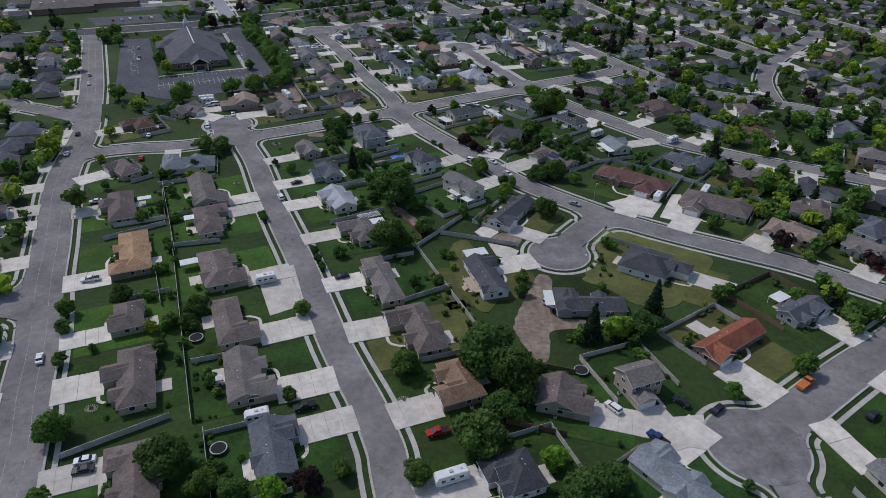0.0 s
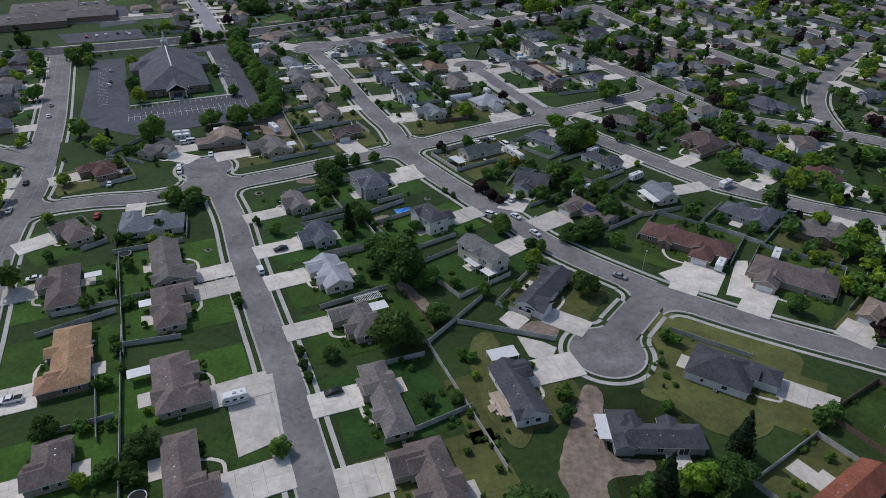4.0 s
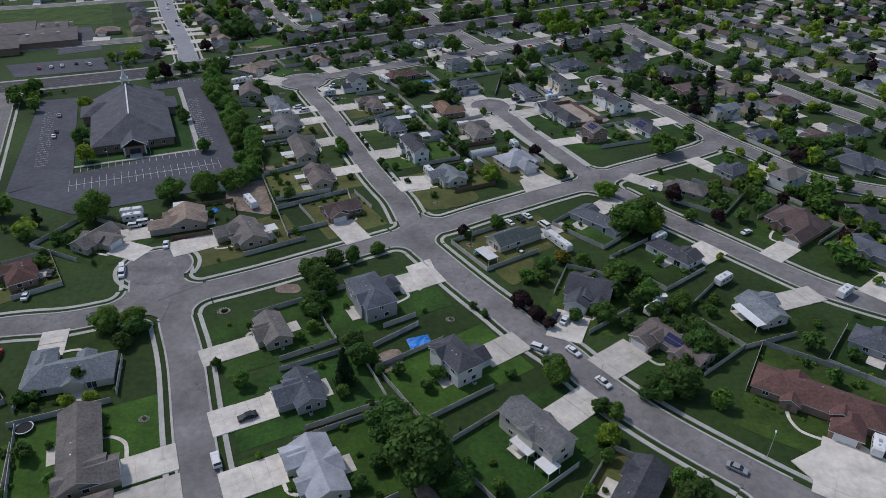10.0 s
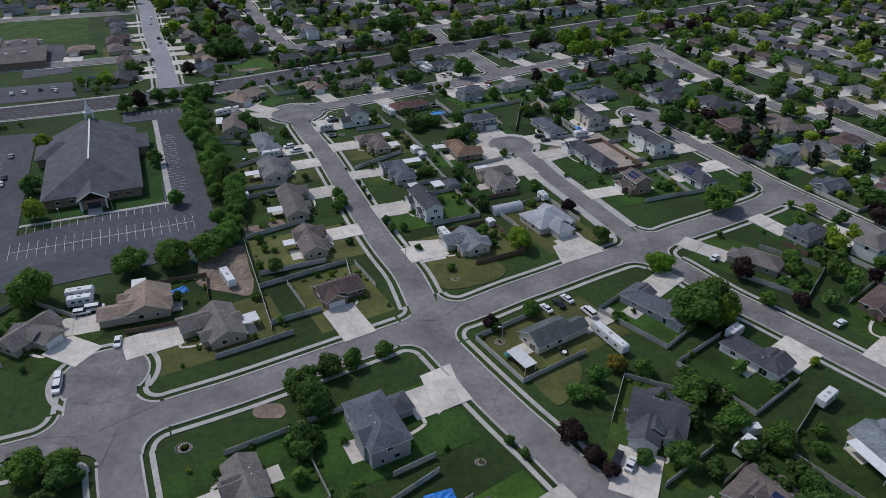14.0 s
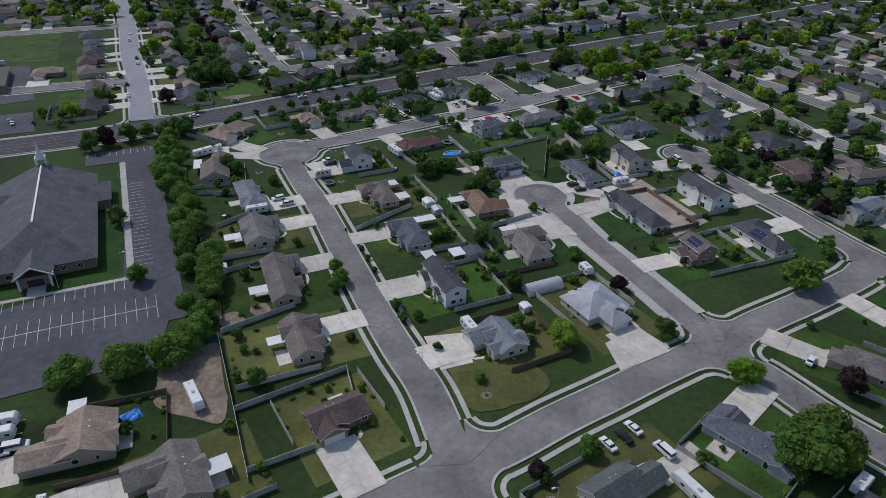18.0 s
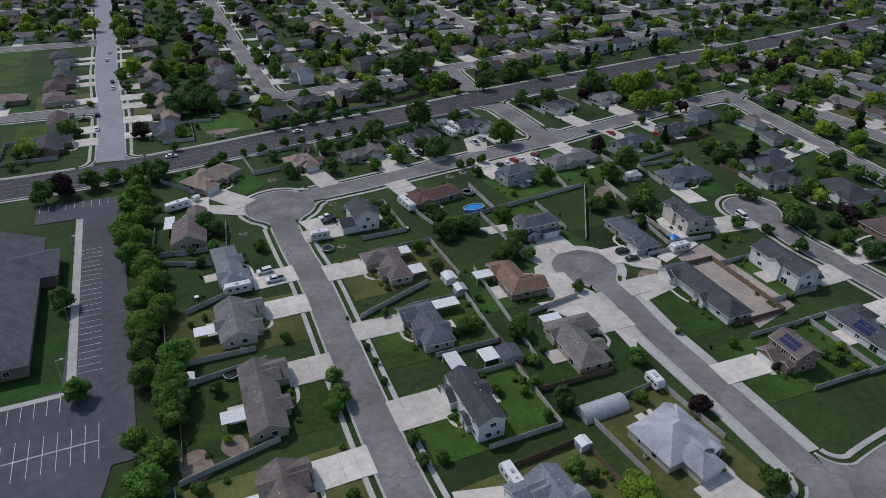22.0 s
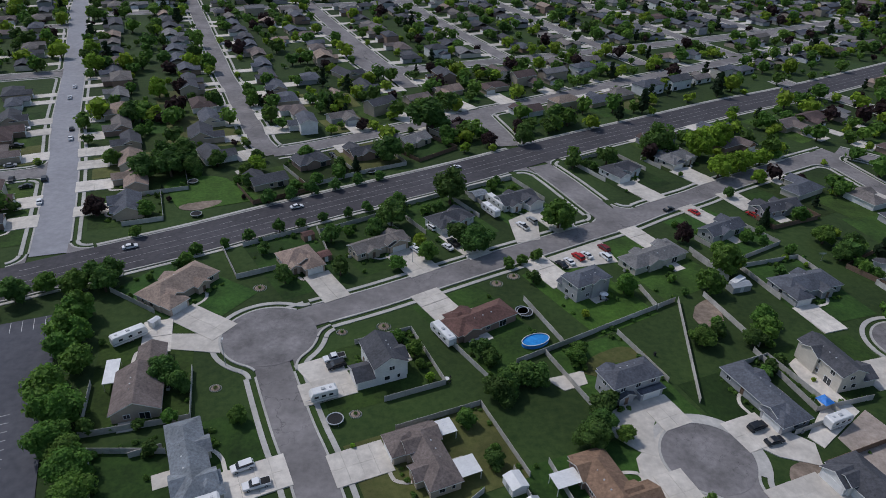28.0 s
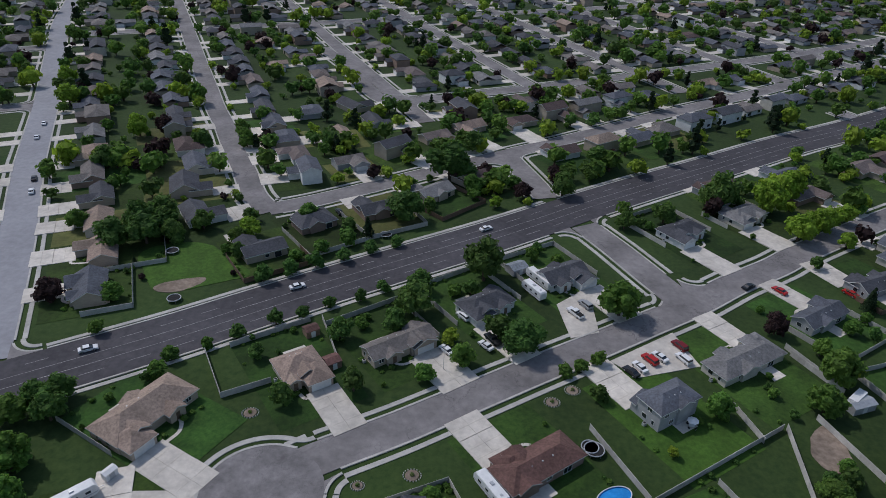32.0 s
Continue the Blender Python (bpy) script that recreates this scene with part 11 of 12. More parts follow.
far_houses((-375, 884, 114, 15, 13, 1, 'h', 'dark', 'cream', 20), (275, 880, 34, 15, 12, 1, 'g', 'darkbrown', 'tan', 17), (365, 879, -100, 16, 11, 1, 'h', 'tan', 'white', 19), (385, 878, -97, 13, 14, 1, 'g', 'greybrown', 'white', 21), (431, 883, -91, 13, 13, 1, 'h', 'slate', 'cream', 21), (486, 882, -91, 15, 12, 1, 'g', 'darkbrown', 'stucco', 20), (509, 883, -91, 16, 11, 2, 'g', 'slate', 'cream', 19), (-538, 891, 22, 14, 12, 1, 'g', 'slate', 'tan', 20), (-471, 892, 22, 15, 11, 1, 'g', 'dark', 'white', 19), (-431, 894, 112, 16, 14, 1, 'g', 'slate', 'cream', 21), (-408, 890, 114, 14, 12, 1, 'g', 'slate', 'stucco', 20), (296, 893, 34, 13, 12, 2, 'g', 'tan', 'brick', 15))
far_houses((407, 894, -84, 14, 13, 1, 'g', 'slate', 'white', 21), (552, 893, -88, 15, 12, 1, 'g', 'tan', 'white', 20), (581, 890, -89, 16, 13, 1, 'h', 'dark', 'tan', 20), (607, 892, -89, 15, 11, 1, 'g', 'greybrown', 'tan', 20), (-518, 905, 22, 14, 11, 1, 'g', 'tan', 'white', 20), (-386, 906, 112, 15, 13, 1, 'g', 'darkbrown', 'stucco', 20), (343, 906, -32, 15, 13, 1, 'h', 'greybrown', 'grey', 14), (377, 903, -69, 13, 13, 1, 'g', 'brown', 'white', 20), (454, 901, -83, 15, 12, 2, 'g', 'slate', 'stucco', 20), (473, 904, -83, 15, 12, 1, 'g', 'dark', 'stucco', 20), (530, 904, -85, 14, 12, 1, 'g', 'slate', 'white', 20), (-563, 916, 22, 14, 12, 1, 'h', 'greybrown', 'stucco', 20))
far_houses((-493, 917, 22, 15, 12, 1, 'g', 'slate', 'stucco', 20), (-450, 915, 112, 17, 11, 1, 'h', 'dark', 'white', 20), (-418, 915, 112, 15, 14, 1, 'g', 'dark', 'cream', 21), (298, 917, 34, 15, 12, 1, 'h', 'slate', 'cream', 20), (406, 916, -68, 14, 12, 1, 'h', 'greybrown', 'brick', 20), (497, 915, -80, 15, 12, 1, 'g', 'dark', 'grey', 20), (552, 914, -82, 14, 11, 2, 'h', 'slate', 'cream', 19), (575, 915, -83, 17, 11, 1, 'g', 'tan', 'tan', 19), (605, 913, -84, 14, 11, 1, 'g', 'darkbrown', 'stucco', 19), (-541, 923, 22, 14, 12, 2, 'g', 'greybrown', 'stucco', 20), (-394, 925, 112, 14, 11, 1, 'g', 'greybrown', 'stucco', 20), (354, 924, -31, 17, 11, 1, 'g', 'slate', 'cream', 20))
far_houses((428, 925, -68, 14, 13, 2, 'h', 'darkbrown', 'cream', 20), (452, 926, -72, 17, 13, 1, 'h', 'grey', 'grey', 20), (-561, 937, 22, 17, 13, 1, 'h', 'darkbrown', 'stucco', 20), (-518, 937, 112, 14, 11, 2, 'g', 'greybrown', 'stucco', 20), (-474, 935, 112, 16, 13, 1, 'h', 'slate', 'white', 21), (-437, 935, 112, 16, 11, 2, 'g', 'greybrown', 'stucco', 19), (322, 936, -148, 16, 11, 1, 'g', 'dark', 'brick', 20), (372, 936, -40, 15, 13, 1, 'g', 'dark', 'cream', 21), (472, 937, -70, 17, 11, 1, 'g', 'darkbrown', 'cream', 19), (516, 936, -75, 15, 11, 1, 'g', 'grey', 'tan', 19), (539, 939, -76, 16, 12, 1, 'g', 'greybrown', 'white', 20), (559, 938, -77, 16, 12, 1, 'h', 'tan', 'stucco', 20))
far_houses((597, 938, -79, 13, 14, 1, 'g', 'slate', 'cream', 21), (-418, 947, 112, 16, 11, 1, 'g', 'tan', 'brick', 19), (396, 950, -45, 16, 14, 1, 'g', 'greybrown', 'cream', 21), (-539, 957, 114, 15, 11, 1, 'g', 'darkbrown', 'grey', 19), (-508, 956, 114, 14, 11, 1, 'g', 'dark', 'brick', 20), (-482, 956, 112, 14, 12, 1, 'g', 'dark', 'white', 20), (-461, 955, 112, 14, 14, 1, 'g', 'slate', 'brick', 21), (-41, 958, 114, 14, 11, 1, 'h', 'slate', 'brick', 20), (340, 959, -111, 16, 14, 1, 'g', 'slate', 'grey', 21), (420, 957, -52, 14, 13, 1, 'h', 'dark', 'cream', 21), (451, 958, -59, 15, 13, 2, 'g', 'darkbrown', 'grey', 20), (486, 955, -66, 15, 11, 1, 'g', 'dark', 'grey', 20))
far_houses((508, 957, -68, 13, 11, 1, 'h', 'greybrown', 'stucco', 20), (554, 961, -71, 14, 11, 1, 'h', 'dark', 'stucco', 19), (582, 959, -74, 15, 13, 1, 'g', 'greybrown', 'brick', 21), (619, 956, -76, 14, 12, 2, 'g', 'slate', 'cream', 20), (-559, 972, 114, 15, 11, 1, 'g', 'tan', 'stucco', 20), (-525, 971, 114, 13, 11, 1, 'g', 'brown', 'grey', 19), (-437, 970, 112, 13, 14, 1, 'g', 'greybrown', 'grey', 21), (-231, 971, -66, 15, 14, 2, 'g', 'dark', 'brick', 21), (210, 970, 32, 14, 11, 1, 'g', 'brown', 'white', 19), (321, 971, -102, 15, 11, 1, 'h', 'dark', 'brick', 17), (365, 966, -98, 14, 13, 1, 'h', 'slate', 'cream', 20), (529, 966, -68, 16, 14, 1, 'h', 'dark', 'stucco', 21))
far_houses((-503, 983, 114, 14, 14, 2, 'g', 'greybrown', 'brick', 21), (-417, 981, 112, 17, 11, 1, 'g', 'brown', 'white', 20), (386, 980, -86, 15, 12, 1, 'g', 'slate', 'cream', 20), (406, 979, -88, 16, 12, 1, 'h', 'slate', 'tan', 20), (432, 982, -87, 17, 12, 1, 'g', 'dark', 'brick', 20), (475, 981, -56, 16, 13, 2, 'h', 'tan', 'cream', 21), (509, 983, -61, 13, 11, 1, 'g', 'dark', 'grey', 19), (571, 980, -68, 15, 12, 2, 'g', 'slate', 'brick', 20), (606, 980, -71, 13, 11, 1, 'g', 'greybrown', 'tan', 19), (-546, 989, 114, 15, 13, 1, 'g', 'dark', 'stucco', 20), (-482, 990, 114, 16, 13, 1, 'h', 'dark', 'cream', 21), (-462, 991, 114, 15, 12, 1, 'g', 'slate', 'brick', 20))
far_houses((198, 990, -66, 15, 13, 1, 'g', 'grey', 'tan', 20), (234, 990, 32, 15, 11, 1, 'h', 'slate', 'grey', 20), (343, 992, -68, 14, 11, 1, 'g', 'dark', 'tan', 19), (-525, 1001, 114, 17, 13, 1, 'g', 'slate', 'brick', 21), (-437, 1003, 114, 15, 11, 1, 'g', 'brown', 'tan', 19), (-240, 1004, 114, 14, 13, 2, 'h', 'dark', 'tan', 21), (-150, 1003, -66, 14, 13, 1, 'g', 'tan', 'cream', 20), (255, 1002, 32, 14, 12, 1, 'g', 'greybrown', 'white', 20), (288, 1000, 27, 16, 13, 2, 'g', 'slate', 'brick', 20), (318, 1000, -35, 13, 12, 1, 'h', 'brown', 'stucco', 20), (365, 999, -69, 15, 11, 1, 'g', 'brown', 'brick', 20), (395, 1003, -73, 14, 11, 1, 'h', 'slate', 'tan', 19))
far_houses((416, 1003, -76, 15, 14, 1, 'h', 'slate', 'brick', 21), (450, 1003, -79, 17, 11, 2, 'g', 'dark', 'tan', 20), (497, 1003, -82, 17, 12, 1, 'g', 'brown', 'white', 20), (520, 1003, -58, 14, 13, 1, 'h', 'greybrown', 'white', 21), (553, 999, -63, 15, 13, 2, 'g', 'dark', 'brick', 20), (586, 1002, -65, 13, 14, 1, 'g', 'dark', 'white', 21), (616, 1004, -67, 14, 12, 1, 'g', 'dark', 'grey', 20), (-561, 1016, 114, 15, 11, 2, 'h', 'slate', 'tan', 19), (-505, 1015, 114, 17, 13, 1, 'h', 'grey', 'white', 20), (-464, 1014, 114, 16, 14, 1, 'g', 'slate', 'cream', 21), (212, 1012, -66, 16, 14, 1, 'h', 'tan', 'tan', 21), (473, 1011, -78, 14, 13, 1, 'h', 'greybrown', 'grey', 20))
far_houses((-539, 1024, 114, 13, 13, 1, 'g', 'dark', 'grey', 21), (-441, 1023, 114, 14, 12, 1, 'g', 'greybrown', 'stucco', 20), (-332, 1026, 77, 17, 13, 1, 'g', 'slate', 'tan', 21), (-249, 1022, 114, 15, 12, 1, 'h', 'dark', 'grey', 20), (231, 1021, 32, 15, 11, 1, 'g', 'dark', 'brick', 19), (267, 1024, 32, 15, 12, 1, 'g', 'grey', 'cream', 20), (297, 1025, 4, 16, 11, 1, 'g', 'grey', 'tan', 19), (329, 1022, -32, 15, 13, 2, 'g', 'brown', 'brick', 21), (354, 1026, -47, 15, 11, 1, 'g', 'brown', 'grey', 19), (388, 1026, -60, 17, 11, 1, 'g', 'tan', 'tan', 20), (432, 1027, -69, 13, 12, 2, 'h', 'darkbrown', 'stucco', 20), (515, 1025, -77, 13, 14, 2, 'h', 'dark', 'grey', 21))
far_houses((542, 1026, -78, 14, 12, 1, 'g', 'slate', 'cream', 20), (572, 1023, -60, 14, 11, 1, 'g', 'brown', 'stucco', 20), (603, 1023, -63, 14, 14, 1, 'g', 'slate', 'grey', 21), (-524, 1037, 114, 14, 12, 1, 'g', 'slate', 'stucco', 20), (-491, 1037, 114, 14, 12, 1, 'h', 'darkbrown', 'stucco', 20), (-294, 1035, -6, 16, 12, 1, 'g', 'greybrown', 'cream', 13), (190, 1037, -66, 15, 14, 1, 'g', 'dark', 'brick', 21), (251, 1037, 32, 16, 12, 1, 'h', 'slate', 'grey', 20), (451, 1035, -68, 14, 12, 1, 'g', 'slate', 'cream', 20), (474, 1037, -70, 15, 12, 1, 'g', 'tan', 'white', 20), (-559, 1045, 112, 16, 13, 1, 'h', 'brown', 'brick', 21), (-472, 1046, 114, 13, 12, 2, 'g', 'darkbrown', 'tan', 20))
far_houses((-448, 1048, 114, 15, 12, 2, 'h', 'greybrown', 'brick', 20), (-349, 1049, -66, 13, 12, 1, 'h', 'slate', 'stucco', 20), (-260, 1046, 114, 16, 12, 1, 'g', 'slate', 'white', 20), (211, 1044, -157, 14, 12, 1, 'g', 'dark', 'white', 20), (289, 1047, 8, 16, 14, 1, 'h', 'darkbrown', 'grey', 21), (321, 1047, -17, 16, 11, 1, 'h', 'grey', 'brick', 20), (362, 1043, -42, 15, 11, 2, 'g', 'dark', 'grey', 20), (411, 1048, -56, 15, 12, 1, 'g', 'slate', 'tan', 20), (498, 1049, -123, 17, 14, 1, 'g', 'dark', 'white', 21), (553, 1046, -117, 13, 12, 1, 'g', 'dark', 'stucco', 20), (587, 1043, -114, 15, 11, 1, 'g', 'greybrown', 'white', 19), (616, 1045, -112, 15, 14, 1, 'g', 'greybrown', 'tan', 21))
far_houses((-525, 1060, 111, 13, 12, 1, 'g', 'slate', 'white', 20), (-504, 1058, 114, 16, 14, 1, 'h', 'greybrown', 'stucco', 21), (-321, 1059, 31, 17, 12, 1, 'g', 'slate', 'cream', 20), (-296, 1059, -0, 14, 12, 1, 'g', 'dark', 'cream', 20), (232, 1057, -157, 16, 12, 1, 'h', 'grey', 'brick', 20), (344, 1060, -28, 13, 14, 1, 'g', 'dark', 'tan', 21), (386, 1060, -151, 17, 12, 1, 'g', 'greybrown', 'cream', 20), (433, 1055, -136, 14, 13, 1, 'g', 'greybrown', 'grey', 20), (532, 1058, -117, 16, 13, 1, 'g', 'slate', 'grey', 20), (-561, 1068, 103, 15, 12, 1, 'g', 'slate', 'grey', 20), (-482, 1066, 114, 16, 12, 1, 'h', 'greybrown', 'brick', 20), (-276, 1067, 114, 16, 11, 1, 'g', 'greybrown', 'cream', 19))
far_houses((255, 1066, -157, 13, 11, 1, 'g', 'brown', 'cream', 20), (288, 1069, -157, 13, 13, 1, 'g', 'dark', 'brick', 20), (451, 1067, -128, 14, 14, 1, 'g', 'slate', 'brick', 21), (483, 1066, -122, 14, 13, 1, 'g', 'slate', 'grey', 20), (564, 1068, -112, 14, 11, 1, 'h', 'greybrown', 'cream', 19), (593, 1071, -109, 16, 11, 1, 'g', 'slate', 'grey', 19), (616, 1068, -108, 14, 13, 2, 'h', 'greybrown', 'cream', 21), (-463, 1079, 114, 15, 13, 1, 'g', 'brown', 'cream', 20), (-362, 1079, -66, 16, 13, 2, 'g', 'grey', 'cream', 21), (-341, 1081, -66, 16, 12, 1, 'h', 'dark', 'grey', 20), (310, 1076, -157, 15, 13, 1, 'g', 'slate', 'cream', 21), (363, 1082, -157, 14, 13, 1, 'g', 'tan', 'cream', 21))
far_houses((406, 1077, -137, 15, 13, 1, 'g', 'dark', 'tan', 21), (506, 1078, -115, 16, 11, 1, 'h', 'darkbrown', 'brick', 20), (537, 1081, -111, 14, 14, 1, 'h', 'dark', 'white', 21), (-547, 1092, 94, 14, 13, 1, 'g', 'slate', 'tan', 20), (-526, 1088, 96, 17, 13, 1, 'h', 'dark', 'cream', 21), (-504, 1090, 97, 16, 12, 1, 'h', 'greybrown', 'stucco', 20), (-485, 1093, 96, 14, 11, 1, 'g', 'slate', 'stucco', 20), (-438, 1092, 114, 15, 11, 1, 'h', 'darkbrown', 'white', 14), (-316, 1087, 16, 15, 11, 1, 'g', 'darkbrown', 'white', 20), (-285, 1092, 110, 14, 13, 1, 'g', 'dark', 'white', 21), (-187, 1091, 114, 16, 12, 1, 'g', 'slate', 'stucco', 20), (273, 1087, -157, 14, 12, 1, 'h', 'slate', 'white', 20))
far_houses((332, 1093, -157, 16, 11, 2, 'g', 'slate', 'stucco', 19), (386, 1091, -141, 16, 13, 1, 'g', 'tan', 'cream', 21), (429, 1090, -125, 16, 13, 1, 'g', 'greybrown', 'brick', 21), (454, 1093, -118, 14, 11, 1, 'h', 'tan', 'brick', 20), (475, 1091, -115, 16, 13, 1, 'g', 'grey', 'stucco', 20), (-373, 1099, -66, 17, 12, 1, 'g', 'slate', 'white', 20), (-331, 1102, -66, 13, 13, 1, 'h', 'slate', 'stucco', 20), (300, 1102, -157, 14, 14, 1, 'g', 'tan', 'grey', 21), (521, 1102, -107, 15, 13, 1, 'g', 'slate', 'grey', 21), (553, 1100, -105, 16, 11, 1, 'h', 'grey', 'white', 20), (573, 1100, -104, 14, 14, 1, 'g', 'greybrown', 'stucco', 21), (595, 1101, -103, 15, 12, 1, 'g', 'brown', 'brick', 20))
far_houses((619, 1099, -102, 16, 13, 1, 'g', 'slate', 'white', 20), (-516, 1113, 82, 17, 11, 1, 'g', 'darkbrown', 'tan', 19), (-463, 1114, 72, 14, 11, 1, 'g', 'brown', 'grey', 19), (-407, 1113, -45, 16, 14, 1, 'g', 'tan', 'grey', 13), (351, 1115, -156, 14, 12, 1, 'g', 'greybrown', 'tan', 20), (395, 1115, -125, 16, 14, 1, 'g', 'slate', 'cream', 21), (419, 1111, -119, 16, 13, 1, 'h', 'grey', 'white', 20), (442, 1113, -113, 13, 11, 1, 'h', 'greybrown', 'stucco', 20), (463, 1112, -110, 13, 11, 1, 'g', 'dark', 'tan', 19), (495, 1111, -106, 17, 13, 2, 'g', 'grey', 'tan', 21), (-562, 1124, 80, 14, 14, 1, 'g', 'slate', 'grey', 21), (-541, 1121, 80, 13, 11, 1, 'h', 'slate', 'grey', 20))
far_houses((-491, 1120, 74, 15, 13, 1, 'g', 'dark', 'tan', 20), (-384, 1121, -60, 16, 12, 1, 'g', 'greybrown', 'brick', 20), (-349, 1122, -66, 17, 14, 2, 'g', 'slate', 'stucco', 21), (-320, 1125, 78, 13, 14, 1, 'h', 'dark', 'grey', 21), (-295, 1121, 76, 14, 14, 1, 'h', 'grey', 'grey', 21), (-271, 1120, 68, 14, 13, 1, 'g', 'slate', 'stucco', 20), (-233, 1124, -25, 16, 11, 1, 'g', 'dark', 'white', 14), (374, 1124, -130, 15, 13, 1, 'g', 'dark', 'white', 21), (520, 1126, -100, 16, 11, 1, 'g', 'dark', 'cream', 20), (538, 1121, -101, 15, 12, 1, 'g', 'greybrown', 'white', 20), (574, 1122, -99, 16, 12, 2, 'h', 'greybrown', 'cream', 20), (617, 1124, -97, 14, 14, 1, 'h', 'dark', 'brick', 21))
far_houses((-441, 1133, 33, 15, 11, 1, 'g', 'slate', 'grey', 20), (-205, 1134, 100, 14, 12, 1, 'h', 'greybrown', 'grey', 20), (134, 1134, -66, 17, 12, 2, 'h', 'dark', 'tan', 20), (163, 1135, 23, 14, 11, 1, 'h', 'greybrown', 'tan', 19), (421, 1136, -105, 14, 13, 1, 'h', 'grey', 'stucco', 21), (451, 1137, -101, 14, 12, 1, 'h', 'brown', 'stucco', 20), (476, 1135, -100, 15, 12, 1, 'h', 'greybrown', 'brick', 20), (497, 1134, -99, 15, 11, 1, 'h', 'greybrown', 'tan', 19), (595, 1135, -95, 16, 13, 1, 'h', 'grey', 'grey', 21), (-549, 1143, 72, 14, 12, 1, 'g', 'slate', 'tan', 20), (-525, 1147, 66, 16, 12, 1, 'g', 'greybrown', 'grey', 20), (-494, 1147, 58, 16, 12, 1, 'g', 'greybrown', 'white', 20))
far_houses((-469, 1144, 48, 14, 13, 2, 'g', 'greybrown', 'white', 20), (-419, 1148, -1, 14, 14, 1, 'g', 'greybrown', 'stucco', 21), (-394, 1143, -31, 14, 12, 1, 'g', 'slate', 'grey', 20), (-362, 1144, -53, 15, 13, 1, 'h', 'slate', 'stucco', 20), (-341, 1147, -59, 15, 11, 2, 'h', 'dark', 'stucco', 19), (-308, 1147, 60, 15, 12, 1, 'g', 'greybrown', 'brick', 20), (-263, 1144, 32, 15, 12, 1, 'g', 'dark', 'white', 20), (-231, 1145, -15, 14, 13, 1, 'h', 'grey', 'tan', 20), (396, 1145, -103, 14, 12, 1, 'g', 'slate', 'white', 20), (540, 1147, -94, 15, 13, 1, 'g', 'slate', 'brick', 21), (619, 1146, -93, 16, 13, 1, 'g', 'greybrown', 'cream', 21))


def garden_ring(x, y, r):
    base = thing("garden_ring", pose(x, y, 0), "ring of pale edging stones round a small planting", "garden bed", "garden rings")
    n = 18
    stones = Shape()
    for i in range(n):
        a = 2 * math.pi * i / n
        cx, cy = math.cos(a) * r, math.sin(a) * r * 0.85
        stones.box(cx - 0.14, cy - 0.13, 0, cx + 0.14, cy + 0.13, 0.26, top=0.04)
    tagged(part("stones", stones, KERB, base), "pale edging stones", kind="stuff")
    part("soil", Shape().tube((0, 0, 0.1), (0, 0, 0.2), r * 0.8, r * 0.75, 12), DIRT, base)
    plant = Shape()
    leaf_cards(plant, random.Random(int(x * 10)), (0, 0, 0.4), (0.5, 0.5, 0.5), 60, 0.15)
    part("plant", plant, LEAF["d"], base)


garden_ring(-104.6, 534.5, 1.9)
garden_ring(-66.5, 518.1, 1.9)
garden_ring(-77.5, 514.9, 1.4)
garden_ring(-34.4, 541.5, 1.9)
garden_ring(-28.9, 545.9, 1.9)
garden_ring(-104.4, 491.5, 1.4)
garden_ring(-9.1, 126.4, 1.6)
garden_ring(-86.5, 121.2, 1.5)
garden_ring(-86.0, 250.2, 1.2)
garden_ring(-79.0, 293.7, 1.5)
garden_ring(-5.4, 333.3, 1.4)
garden_ring(-12.3, 291.1, 1.2)
garden_ring(-79.5, 293.7, 1.8)
garden_ring(-69.9, 484.6, 1.4)
garden_ring(-17.5, 364.2, 1.3)
garden_ring(-33.7, 420.5, 1.8)

# shrubs of the house fronts
for shrub_kind, places in shrub_places.items():
    for start in range(0, len(places), 200):
        tree_mass(shrub_kind, places[start:start + 200], SHRUB_CROWN, " garden shrubs along houses and fences", "garden_shrubs")

# distant trees between the outer houses
HOUSE_SPOTS = [(p[0], p[1], 8.0) for p in PLOTS] + [(hx, hy, 7.6) for hx, hy in FAR_SPOTS]
HOUSE_GRID = {}
for hx, hy, hr in HOUSE_SPOTS:
    HOUSE_GRID.setdefault((int(hx // 20), int(hy // 20)), []).append((hx, hy, hr))


def free_spot(x, y):
    for i in (-1, 0, 1):
        for j in (-1, 0, 1):
            for hx, hy, hr in HOUSE_GRID.get((int(x // 20) + i, int(y // 20) + j), ()):
                if math.hypot(x - hx, y - hy) < hr:
                    return False
    return gap_to_roads(x, y) > 1.6


def built_over(x, y):
    """The near streets, whose trees are planted one by one, the church ground and the school."""
    if 90 < y < 640 and -100 - y * 0.16 < x < (118 if y < 350 else 95 if y < 520 else 78):
        return True
    return (-222 < x < -105 and 350 < y < 530) or (-395 < x < -215 and 510 < y < 730)


outer = random.Random(21)
masses = {k: [] for k in "dDlpc"}
tries = 0
while sum(len(v) for v in masses.values()) < 4500 and tries < 19000:
    tries += 1
    y = outer.uniform(90, 1140)
    x = outer.uniform(-0.70 * (y + 20) - 35, 0.67 * (y + 20) + 50)
    if built_over(x, y) or not free_spot(x, y) or (y < 420 and x < -110 and outer.random() < 0.55) or (y < 650 and outer.random() < 0.25):
        continue
    size_there = 0.84 if y > 650 else 0.76
    masses[outer.choice("dddddddDDllllpc")].append((x, y, outer.choice((2.0, 2.8, 3.6, 4.4, 5.2, 6.4)) * size_there * outer.uniform(0.85, 1.15)))
for far_kind, places in masses.items():
    for start in range(0, len(places), 400):
        tree_mass(far_kind, places[start:start + 400], FAR_CROWN, " trees among distant houses", "distant_trees")


